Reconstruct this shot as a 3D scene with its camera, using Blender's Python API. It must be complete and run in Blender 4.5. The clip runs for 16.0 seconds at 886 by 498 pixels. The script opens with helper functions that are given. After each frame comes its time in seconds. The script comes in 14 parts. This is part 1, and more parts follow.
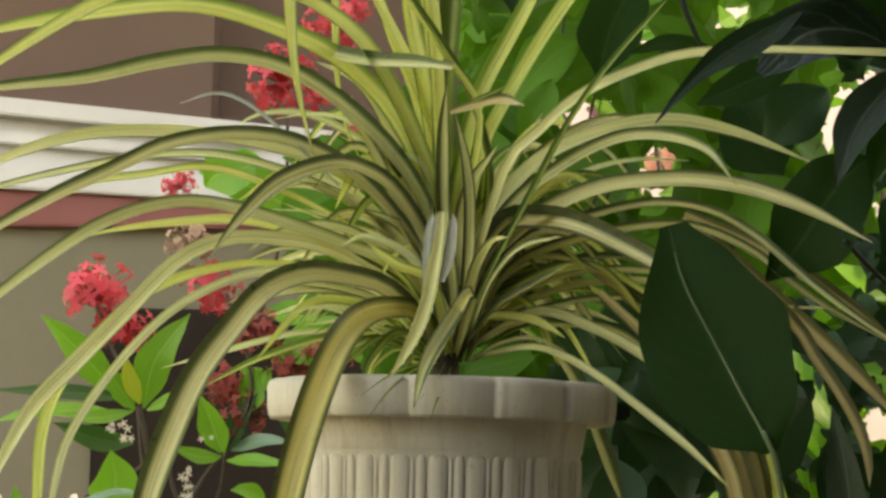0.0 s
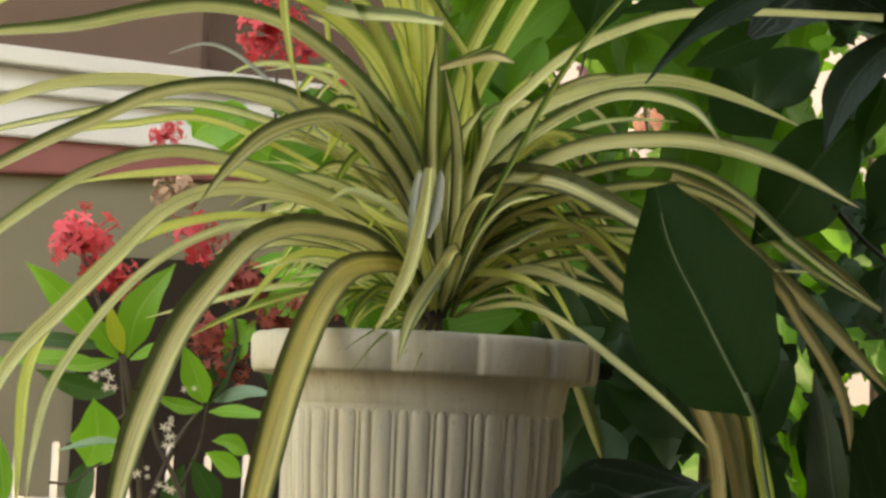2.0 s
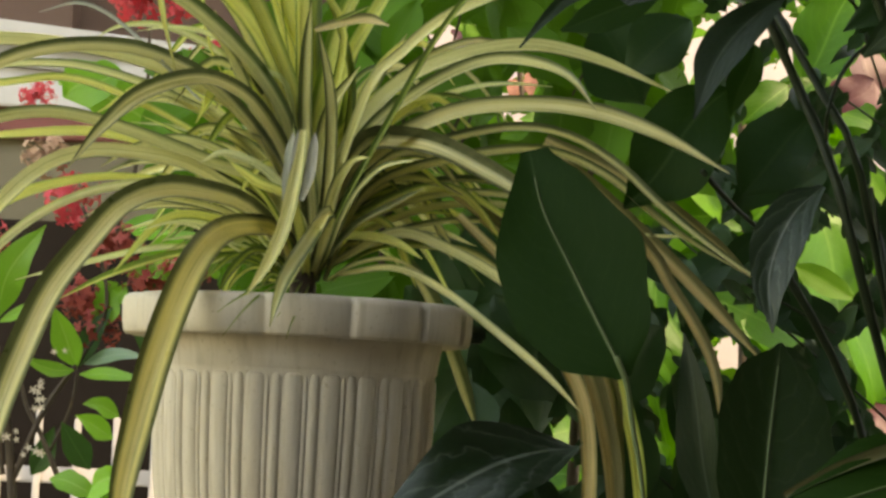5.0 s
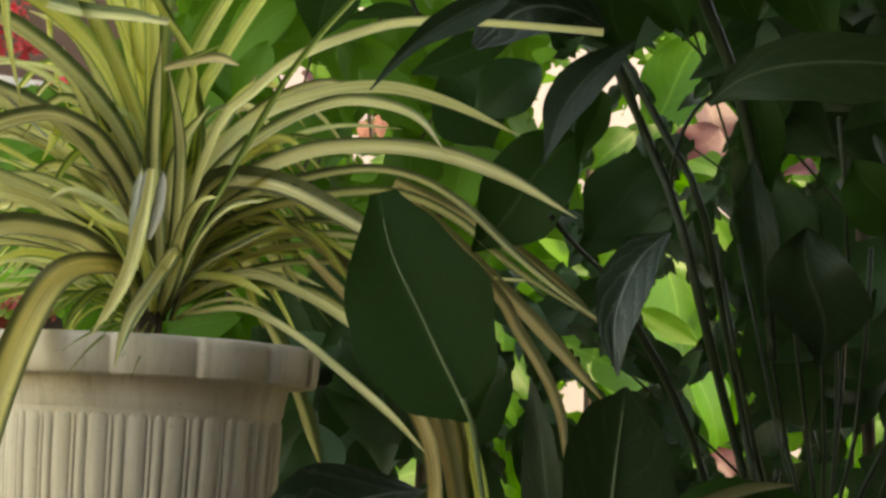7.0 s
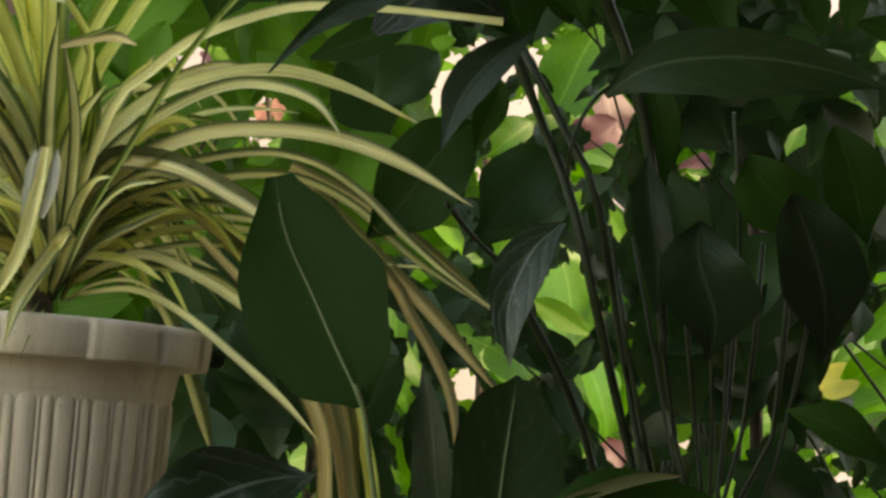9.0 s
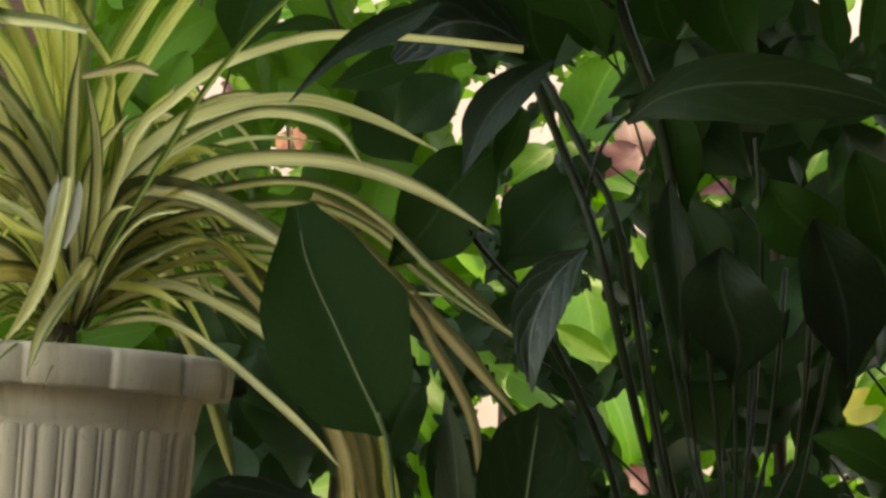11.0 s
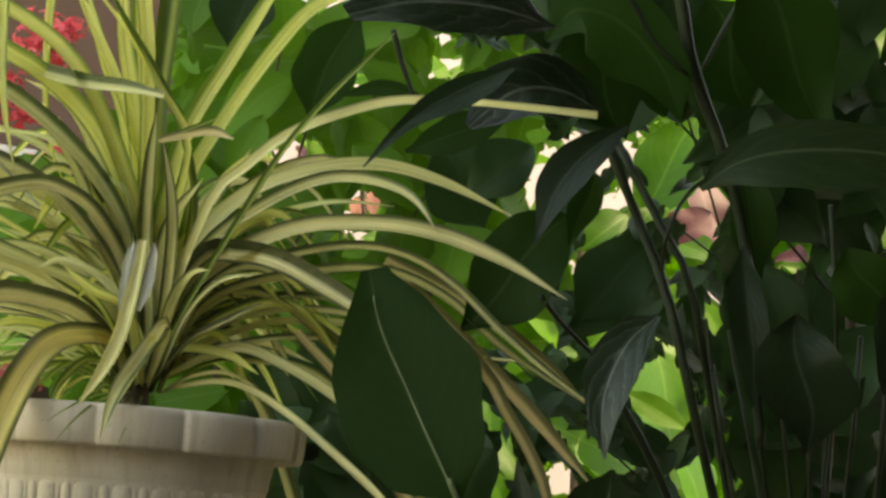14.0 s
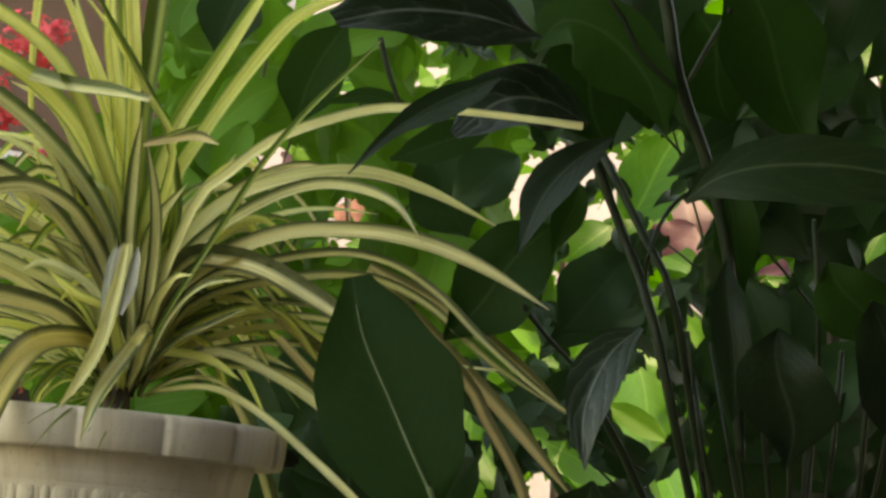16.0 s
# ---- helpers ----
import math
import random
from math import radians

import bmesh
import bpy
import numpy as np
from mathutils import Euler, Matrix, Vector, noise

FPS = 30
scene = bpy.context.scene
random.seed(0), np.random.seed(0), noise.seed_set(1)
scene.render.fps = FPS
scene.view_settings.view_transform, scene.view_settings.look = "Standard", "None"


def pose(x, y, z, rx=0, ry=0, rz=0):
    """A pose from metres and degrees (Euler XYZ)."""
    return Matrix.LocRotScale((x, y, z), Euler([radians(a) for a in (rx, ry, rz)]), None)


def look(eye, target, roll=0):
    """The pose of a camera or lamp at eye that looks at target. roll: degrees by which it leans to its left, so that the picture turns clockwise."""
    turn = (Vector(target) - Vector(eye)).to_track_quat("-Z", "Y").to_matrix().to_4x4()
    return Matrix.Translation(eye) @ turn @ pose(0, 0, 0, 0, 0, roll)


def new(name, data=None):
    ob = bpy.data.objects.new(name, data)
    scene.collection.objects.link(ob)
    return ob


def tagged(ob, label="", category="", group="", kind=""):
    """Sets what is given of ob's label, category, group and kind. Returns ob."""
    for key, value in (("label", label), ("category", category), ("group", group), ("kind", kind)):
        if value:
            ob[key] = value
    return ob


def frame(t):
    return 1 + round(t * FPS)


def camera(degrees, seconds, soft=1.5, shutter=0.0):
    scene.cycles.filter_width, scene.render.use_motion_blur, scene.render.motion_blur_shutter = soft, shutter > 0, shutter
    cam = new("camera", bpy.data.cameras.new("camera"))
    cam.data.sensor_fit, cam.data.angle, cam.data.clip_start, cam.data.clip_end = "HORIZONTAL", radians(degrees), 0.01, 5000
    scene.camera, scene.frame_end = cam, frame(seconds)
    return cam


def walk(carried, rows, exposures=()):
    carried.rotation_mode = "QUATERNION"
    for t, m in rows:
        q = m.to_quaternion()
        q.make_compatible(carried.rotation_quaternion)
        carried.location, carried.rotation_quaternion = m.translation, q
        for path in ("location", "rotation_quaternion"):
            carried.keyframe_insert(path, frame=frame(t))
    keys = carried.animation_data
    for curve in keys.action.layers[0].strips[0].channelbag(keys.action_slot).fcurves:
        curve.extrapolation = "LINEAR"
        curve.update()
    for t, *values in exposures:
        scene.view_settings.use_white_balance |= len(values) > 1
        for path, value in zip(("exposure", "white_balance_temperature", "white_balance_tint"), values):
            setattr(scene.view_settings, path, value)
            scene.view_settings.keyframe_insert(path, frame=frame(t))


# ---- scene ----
cam = camera(24.0, 16.0, soft=2.8)
EYE = (0.0, 0.0, 1.15)
# seconds, pitch, roll, yaw of the camera, which turns where it stands
ROWS = [
    (0.0, 96.600, -1.300, 0.000),
    (0.5, 95.985, -1.541, 0.248),
    (1.0, 95.198, -1.792, 0.428),
    (1.5, 94.812, -2.260, -0.113),
    (2.0, 95.409, -2.509, -0.506),
    (2.5, 95.990, -2.510, -0.812),
    (3.0, 96.333, -2.295, -1.030),
    (5.5, 94.366, -2.440, -5.621),
    (6.0, 94.979, -2.402, -7.224),
    (6.5, 95.583, -2.731, -7.741),
    (7.0, 95.894, -2.804, -8.213),
    (7.5, 95.709, -3.051, -10.166),
    (8.0, 95.334, -3.200, -12.249),
    (8.5, 95.405, -3.564, -11.834),
    (9.0, 95.693, -3.771, -11.216),
    (11.5, 96.448, -3.544, -10.440),
    (12.0, 96.432, -3.760, -10.196),
    (12.5, 96.411, -3.957, -9.934),
    (13.0, 96.842, -4.137, -9.287),
    (13.5, 97.551, -4.087, -8.609),
    (14.0, 98.073, -4.115, -8.641),
    (14.5, 98.804, -4.150, -8.579),
    (15.0, 99.081, -4.361, -8.404),
    (15.5, 98.812, -4.650, -8.730),
    (16.0, 98.356, -4.931, -9.217),
]
walk(cam, [(t, pose(*EYE, rx, ry, rz)) for t, rx, ry, rz in ROWS],
     [(0.0, 2.99, 13300, 11.5), (16.0, 2.99, 13300, 11.5)])

# ---- world, sun and exposure ----
SUN_EL, SUN_AZ = 58.0, 120.0      # degrees; the azimuth turns from +y towards +x
world = bpy.data.worlds.new("sky")
scene.world = world
world.use_nodes = True
wn, wl = world.node_tree.nodes, world.node_tree.links
sky = wn.new("ShaderNodeTexSky")
sky.sky_type, sky.sun_disc = "NISHITA", False
sky.sun_elevation, sky.sun_rotation = radians(SUN_EL), radians(SUN_AZ)
wl.new(sky.outputs[0], wn["Background"].inputs[0])
wn["Background"].inputs[1].default_value = 0.15
sun_data = bpy.data.lights.new("sun", "SUN")
sun_data.energy, sun_data.angle, sun_data.color = 1.3, radians(0.5), (1.0, 0.95, 0.86)
sun = new("sun", sun_data)
ce = math.cos(radians(SUN_EL))
sun_dir = Vector((ce * math.sin(radians(SUN_AZ)), ce * math.cos(radians(SUN_AZ)), math.sin(radians(SUN_EL))))
sun.matrix_world = look(sun_dir * 20, (0, 0, 0))


# ---- materials ----
class Nodes:
    """A small helper round a node material."""

    def __init__(self, name):
        self.m = bpy.data.materials.new(name)
        self.m.use_nodes = True
        self.t = self.m.node_tree
        self.t.nodes.clear()
        self.out = self.t.nodes.new("ShaderNodeOutputMaterial")

    def n(self, kind, **inputs):
        node = self.t.nodes.new("ShaderNode" + kind)
        for key, value in inputs.items():
            self.put(node, key.replace("_", " "), value)
        return node

    def put(self, node, key, value):
        slot = node.inputs[int(key[1:])] if key[0] == "i" and key[1:].isdigit() else node.inputs[key]
        if isinstance(value, bpy.types.NodeSocket):
            self.t.links.new(value, slot)
        else:
            slot.default_value = value

    def noise(self, scale, detail=4.0, rough=0.55, vector=None, distortion=0.0):
        k = self.n("TexNoise", Scale=scale, Detail=detail, Roughness=rough, Distortion=distortion)
        if vector is not None:
            self.put(k, "Vector", vector)
        return k.outputs["Fac"]

    def ramp(self, fac, *stops):
        r = self.n("ValToRGB", Fac=fac)
        e = r.color_ramp.elements
        while len(e) < len(stops):
            e.new(0.5)
        for s, (p, c) in zip(e, stops):
            s.position, s.color = p, (*c, 1.0) if len(c) == 3 else c
        return r.outputs["Color"]

    def mix(self, fac, a, b, blend="MIX"):
        x = self.t.nodes.new("ShaderNodeMix")
        x.data_type, x.blend_type = "RGBA", blend
        for i, v in ((0, fac), (6, a), (7, b)):
            if isinstance(v, bpy.types.NodeSocket):
                self.t.links.new(v, x.inputs[i])
            else:
                x.inputs[i].default_value = (*v, 1.0) if isinstance(v, tuple) and len(v) == 3 else v
        return x.outputs[2]

    def math(self, op, a, b=0.0, clamp=False):
        x = self.t.nodes.new("ShaderNodeMath")
        x.operation, x.use_clamp = op, clamp
        for i, v in ((0, a), (1, b)):
            if isinstance(v, bpy.types.NodeSocket):
                self.t.links.new(v, x.inputs[i])
            else:
                x.inputs[i].default_value = v
        return x.outputs[0]

    def bump(self, height, strength=0.3, distance=0.002):
        return self.n("Bump", Height=height, Strength=strength, Distance=distance).outputs[0]

    def finish(self, color, rough=0.6, normal=None, metal=0.0, glow=0.0, thin=None, spec=0.5):
        p = self.n("BsdfPrincipled", Roughness=rough, Metallic=metal)
        p.inputs["Specular IOR Level"].default_value = spec
        self.put(p, "Base Color", color if isinstance(color, bpy.types.NodeSocket) else (*color, 1.0))
        if normal is not None:
            self.put(p, "Normal", normal)
        shader = p.outputs[0]
        if glow:                                   # light that passes through a thin leaf
            tr = self.n("BsdfTranslucent")
            c = thin if thin is not None else color
            self.put(tr, "Color", c if isinstance(c, bpy.types.NodeSocket) else (*c, 1.0))
            mx = self.n("MixShader", Fac=glow, i1=shader, i2=tr.outputs[0])
            shader = mx.outputs[0]
        self.t.links.new(shader, self.out.inputs[0])
        return self.m


def strap_material(name, mid, margin, edge=0.74, glow=0.26, skewed=0.6):
    """Variegated strap leaf: a pale stripe along the middle, green margins, fine long grain."""
    k = Nodes(name)
    uv = k.n("UVMap").outputs[0]
    sep = k.n("SeparateXYZ", Vector=uv)
    u, v = sep.outputs[0], sep.outputs[1]
    # Margins shift sideways at random; the wider one imitates the fold's shaded half.
    lean = k.math("MULTIPLY", k.math("SUBTRACT", k.math("FRACT", k.math("MULTIPLY", k.n("ObjectInfo").outputs["Random"], 3.37)), 0.5), skewed)
    away = k.math("ABSOLUTE", k.math("ADD", k.math("SUBTRACT", k.math("MULTIPLY", u, 2.0), 1.0), lean))
    stretch = k.n("CombineXYZ", X=k.math("MULTIPLY", u, 26.0), Y=k.math("MULTIPLY", v, 2.2),
                  Z=k.math("MULTIPLY", k.n("ObjectInfo").outputs["Random"], 40.0)).outputs[0]
    fibre = k.noise(1.0, 3.0, 0.6, stretch)
    rnd = k.n("ObjectInfo").outputs["Random"]
    wobble = k.math("ADD", away, k.math("MULTIPLY", k.math("SUBTRACT", fibre, 0.5), 0.35))
    shift = k.math("MULTIPLY", k.math("SUBTRACT", rnd, 0.5), 0.44)
    f = k.math("ADD", wobble, shift)
    col = k.ramp(f, (0.0, mid), (edge - 0.20, mid), (edge + 0.10, margin), (1.0, tuple(c * 0.75 for c in margin)))
    blotch = k.noise(18.0, 3.0)
    col = k.mix(k.math("MULTIPLY", blotch, 0.22), col, tuple(c * 0.7 for c in mid), "MIX")
    tone = k.math("FRACT", k.math("MULTIPLY", rnd, 5.7))
    col = k.mix(k.math("MULTIPLY", tone, 0.16), col, (margin[0] * 2.6, margin[1] * 3.0, margin[2] * 3.0))
    streak = k.ramp(fibre, (0.36, (0.46, 0.50, 0.28)), (0.46, (0.92, 0.92, 0.84)), (0.65, (1.0, 1.0, 1.0)))
    col = k.mix(0.8, col, streak, "MULTIPLY")
    # dry, browned tips
    tip = k.ramp(v, (0.93, (0, 0, 0)), (1.0, (1, 1, 1)))
    col = k.mix(k.math("MULTIPLY", tip, 0.35), col, (0.30, 0.19, 0.08))
    return k.finish(col, k.math("ADD", 0.20, k.math("MULTIPLY", blotch, 0.22)), k.bump(fibre, 0.4, 0.001), glow=glow, spec=0.6)


def blade_material(name, color, pale, rough=0.35, glow=0.25, vein=0.4, spec=0.5, blotch=0.5, side_vein=0.16, quilt=0.01, arcs=26.0):
    """Broad leaf: paler midrib, side veins in relief, mottling."""
    k = Nodes(name)
    sep = k.n("SeparateXYZ", Vector=k.n("UVMap").outputs[0])
    u, v = sep.outputs[0], sep.outputs[1]
    away = k.math("ABSOLUTE", k.math("SUBTRACT", k.math("MULTIPLY", u, 2.0), 1.0))
    rib = k.ramp(away, (0.0, (1, 1, 1)), (0.07, (0, 0, 0)))
    rnd = k.n("ObjectInfo").outputs["Random"]
    bow = k.math("POWER", away, 1.5)
    slant = k.math("SUBTRACT", k.math("ADD", k.math("MULTIPLY", v, arcs), k.math("MULTIPLY", k.noise(9.0, 2.0), 3.0)), k.math("MULTIPLY", bow, arcs * 0.4))
    wavy = k.math("ABSOLUTE", k.math("SINE", slant))
    side = k.math("POWER", k.math("SUBTRACT", 1.0, wavy), 5.0)
    mott = k.noise(14.0, 5.0, 0.6)
    fine = k.noise(160.0, 2.0)
    base = k.mix(k.math("MULTIPLY", mott, blotch), color, tuple(c * 0.5 for c in color))
    base = k.mix(k.math("MULTIPLY", rnd, 0.5), base, tuple(min(1.0, c * 1.5) for c in color))
    other = k.math("FRACT", k.math("MULTIPLY", rnd, 7.31))
    base = k.mix(k.math("MULTIPLY", other, 0.75), base, (color[0] * 0.45, color[1] * 0.5, color[2] * 0.5))
    base = k.mix(k.math("MULTIPLY", side, vein * side_vein), base, pale)
    base = k.mix(k.math("MULTIPLY", rib, vein), base, pale)
    h = k.math("ADD", k.math("MULTIPLY", wavy, quilt * 8.0), k.math("ADD", k.math("MULTIPLY", fine, 0.25), k.math("MULTIPLY", mott, 0.8)))
    thin = k.mix(0.55, base, tuple(min(1.0, c * 1.8) for c in color))
    dull = k.math("ADD", rough, k.math("MULTIPLY", k.math("SUBTRACT", mott, 0.5), 0.3))
    return k.finish(base, dull, k.bump(h, 0.45, 0.002), glow=glow, thin=thin, spec=spec)


def plain_material(name, a, b, scale, rough=0.7, relief=0.2, fine=120.0, glow=0.0, metal=0.0, spec=0.5):
    """Two tones mottled at two scales with a fine relief."""
    k = Nodes(name)
    co = k.n("TexCoord").outputs["Object"]
    big, small = k.noise(scale, 5.0, 0.6, co), k.noise(fine, 3.0, 0.6, co)
    col = k.mix(k.ramp(big, (0.3, (0, 0, 0)), (0.7, (1, 1, 1))), a, b)
    col = k.mix(k.math("MULTIPLY", small, 0.3), col, tuple(c * 0.7 for c in a))
    return k.finish(col, rough, k.bump(k.math("ADD", big, k.math("MULTIPLY", small, 0.4)), relief, 0.004), metal, glow, spec=spec)


M_STRAP = strap_material("variegated_leaf", (0.92, 0.86, 0.42), (0.040, 0.085, 0.014), 0.74)
# Brighter strap tone, raised to carry backlight on the upper leaves.
M_STRAP_BRIGHT = strap_material("bright_variegated_leaf", (0.95, 0.90, 0.30), (0.15, 0.28, 0.04), 0.78, 0.46)
M_STRAP_EDGED = strap_material("dark_edged_leaf", (0.97, 0.80, 0.30), (0.018, 0.036, 0.007), 0.55, 0.34, 0.0)
M_STRAP_EVEN = strap_material("even_striped_leaf", (0.94, 0.84, 0.42), (0.026, 0.050, 0.010), 0.66, 0.34, 0.12)
M_STRAP_TAN = strap_material("tanned_strap_leaf", (0.88, 0.70, 0.36), (0.13, 0.13, 0.045), 0.68, 0.36)
M_STRAP_GREEN = strap_material("green_strap_leaf", (0.42, 0.50, 0.11), (0.09, 0.16, 0.03), 0.5)
# Grey-white strap tone, also painted as the highlight by the wilted leaf.
M_STRAP_GREY = strap_material("grey_white_strap_leaf", (0.66, 0.64, 0.59), (0.40, 0.41, 0.37), 0.8)
M_STRAP_PALE = strap_material("pale_strap_leaf", (0.95, 0.92, 0.56), (0.62, 0.66, 0.26), 0.8, 0.5)
M_STRAP_BROWN = strap_material("browned_strap_leaf", (0.14, 0.13, 0.06), (0.05, 0.06, 0.025), 0.7, 0.2)
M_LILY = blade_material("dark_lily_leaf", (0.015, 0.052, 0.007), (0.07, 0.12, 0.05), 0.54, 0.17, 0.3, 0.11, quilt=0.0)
# Pale side veins; their colour also carries the sheen along them.
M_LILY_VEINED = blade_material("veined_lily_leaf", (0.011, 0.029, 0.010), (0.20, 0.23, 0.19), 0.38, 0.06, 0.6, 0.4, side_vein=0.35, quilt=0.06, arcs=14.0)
# Darker, greyer lily green; shade and soft sheen are in the colour.
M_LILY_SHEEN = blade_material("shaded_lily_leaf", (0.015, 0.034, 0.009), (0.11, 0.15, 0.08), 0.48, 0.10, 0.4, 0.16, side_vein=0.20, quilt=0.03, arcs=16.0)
# Glossy leaf, darker than M_LILY; deep shade is put into its green.
M_LILY_GLOSS_DIM = blade_material("glossy_shaded_lily_leaf", (0.010, 0.026, 0.008), (0.08, 0.11, 0.08), 0.40, 0.06, 0.4, 0.26, side_vein=0.14, quilt=0.02)
# Darkened leaf green; the thicket's deep shade is part of this colour.
M_SHADE = blade_material("shade_toned_leaf", (0.018, 0.058, 0.014), (0.05, 0.10, 0.03), 0.5, 0.2, 0.25, 0.24, quilt=0.0)
M_SHRUB = blade_material("shrub_leaf", (0.060, 0.178, 0.012), (0.14, 0.27, 0.05), 0.5, 0.4, 0.35, 0.2)
# Lit version of the leaf green, its tone set for the sunlit bush.
M_LIT = blade_material("lit_leaf", (0.034, 0.145, 0.005), (0.13, 0.30, 0.04), 0.42, 0.45, 0.5, 0.3, blotch=0.8, side_vein=0.3)
M_YELLOW = blade_material("yellow_leaf", (0.5, 0.45, 0.10), (0.6, 0.55, 0.25), 0.5, 0.4, 0.3)
M_DRY = plain_material("dry_leaf", (0.075, 0.020, 0.011), (0.16, 0.060, 0.038), 30.0, 0.8)
M_PINK = blade_material("pink_leaf", (0.085, 0.018, 0.030), (0.15, 0.06, 0.08), 0.5, 0.3, 0.3)
M_STEM = plain_material("dark_stem", (0.012, 0.022, 0.010), (0.030, 0.044, 0.020), 20.0, 0.5, spec=0.2)
M_TWIG = plain_material("brown_twig", (0.045, 0.03, 0.02), (0.08, 0.055, 0.035), 40.0, 0.8)
M_RED = plain_material("red_petal", (0.70, 0.04, 0.065), (0.78, 0.10, 0.13), 40.0, 0.5, 0.1, glow=0.3)
M_RED_DULL = plain_material("faded_red_petal", (0.30, 0.03, 0.025), (0.42, 0.07, 0.05), 40.0, 0.6, 0.1, glow=0.2)
M_BUD = plain_material("cream_bud", (0.6, 0.5, 0.35), (0.7, 0.62, 0.5), 60.0, 0.6, 0.1)
M_SOIL = plain_material("dark_soil", (0.02, 0.014, 0.01), (0.045, 0.03, 0.022), 60.0, 0.95, 0.8)
M_WHITE = plain_material("white_paint", (0.46, 0.435, 0.43), (0.39, 0.365, 0.36), 3.0, 0.45, 0.08)
M_BROWN = plain_material("brown_wall_paint", (0.095, 0.051, 0.040), (0.115, 0.064, 0.050), 2.0, 0.8, 0.1)
M_MAROON = plain_material("maroon_paint", (0.155, 0.027, 0.024), (0.20, 0.042, 0.038), 4.0, 0.6, 0.1)
M_TAUPE = plain_material("taupe_wall_paint", (0.125, 0.105, 0.072), (0.155, 0.132, 0.092), 2.0, 0.85, 0.1)
M_PEACH = plain_material("peach_wall_paint", (0.42, 0.355, 0.375), (0.47, 0.41, 0.43), 2.0, 0.85, 0.15)
M_CONCRETE = plain_material("porch_concrete", (0.27, 0.25, 0.225), (0.33, 0.31, 0.28), 2.0, 0.85, 0.3)
M_GROUND = plain_material("garden_ground", (0.06, 0.08, 0.03), (0.12, 0.10, 0.06), 1.5, 0.95, 0.8, 30.0)
M_SLAB = plain_material("blocking_slab_paint", (0.10, 0.09, 0.08), (0.12, 0.11, 0.10), 2.0, 0.85, 0.1)
# Dark tone for the unseen walls, lowered to cut bounce.
M_BLOCK_WALL = plain_material("blocking_wall_paint", (0.055, 0.042, 0.036), (0.07, 0.052, 0.045), 2.0, 0.85, 0.1)
M_FLOOR = plain_material("unseen_floor_paint", (0.13, 0.11, 0.095), (0.16, 0.14, 0.12), 2.0, 0.8, 0.2)


def pot_material():
    """Beige moulded plastic with dust settled in streaks."""
    k = Nodes("beige_pot_plastic")
    co = k.n("TexCoord").outputs["Object"]
    mp = k.n("Mapping", Vector=co, Scale=(1.0, 1.0, 0.15)).outputs[0]
    streak, grain, blot = k.noise(45.0, 4.0, 0.6, mp), k.noise(420.0, 2.0, 0.5, co), k.noise(9.0, 4.0, 0.6, co)
    col = k.mix(k.ramp(streak, (0.4, (0, 0, 0)), (0.75, (1, 1, 1))), (0.59, 0.515, 0.40), (0.475, 0.405, 0.305))
    col = k.mix(k.math("MULTIPLY", blot, 0.35), col, (0.34, 0.29, 0.21))
    drip = k.noise(70.0, 3.0, 0.6, k.n("Mapping", Vector=co, Scale=(1.0, 1.0, 0.06)).outputs[0])
    col = k.mix(k.ramp(drip, (0.52, (0, 0, 0)), (0.78, (0.55, 0.55, 0.55))), col, (0.25, 0.20, 0.14))
    speck = k.noise(190.0, 3.0, 0.7, co)
    col = k.mix(k.ramp(speck, (0.62, (0, 0, 0)), (0.74, (0.5, 0.5, 0.5))), col, (0.20, 0.16, 0.11))
    return k.finish(col, 0.55, k.bump(k.math("ADD", k.math("MULTIPLY", grain, 0.5), blot), 0.2, 0.001), spec=0.35)


M_POT = pot_material()


# ---- builders ----
def part(name, bm, material, parent=None, label="", smooth=True):
    """One mesh object out of a bmesh, under a thing or a part."""
    me = bpy.data.meshes.new(name)
    bm.normal_update()
    bm.to_mesh(me)
    bm.free()
    me.materials.append(material)
    if smooth:
        me.shade_smooth()
    ob = new(name, me)
    if parent is not None:
        ob.parent = parent
        ob.matrix_parent_inverse = parent.matrix_world.inverted()
    if label:
        ob["label"] = label
    return ob


def thing(name, place, label, category, group="", kind=""):
    """An Empty at a thing's base."""
    ob = new(name)
    ob.location = place
    ob.empty_display_size = 0.05
    bpy.context.view_layer.update()
    return tagged(ob, label, category, group, kind)


def box(bm, lo, hi, bevel=0.0):
    vs = bmesh.ops.create_cube(bm, size=1.0)["verts"]
    for v in vs:
        v.co = [lo[i] + (v.co[i] + 0.5) * (hi[i] - lo[i]) for i in range(3)]
    if bevel:
        es = {e for v in vs for e in v.link_edges}
        bmesh.ops.bevel(bm, geom=list(es), offset=bevel, segments=2, affect="EDGES")


def glide(pts, n):
    """n + 1 points on a smooth line through pts."""
    p = [Vector(q) for q in pts]
    p = [p[0] * 2 - p[1]] + p + [p[-1] * 2 - p[-2]]
    lens = [(p[i + 1] - p[i]).length for i in range(1, len(p) - 2)]
    total, out = sum(lens), []
    for s in range(n + 1):
        d, i = total * s / n, 0
        while i < len(lens) - 1 and d > lens[i]:
            d -= lens[i]
            i += 1
        t = min(1.0, d / max(lens[i], 1e-9))
        a, b, c, e = p[i], p[i + 1], p[i + 2], p[i + 3]
        out.append(0.5 * (2 * b + (c - a) * t + (2 * a - 5 * b + 4 * c - e) * t * t + (3 * b - a - 3 * c + e) * t ** 3))
    return out


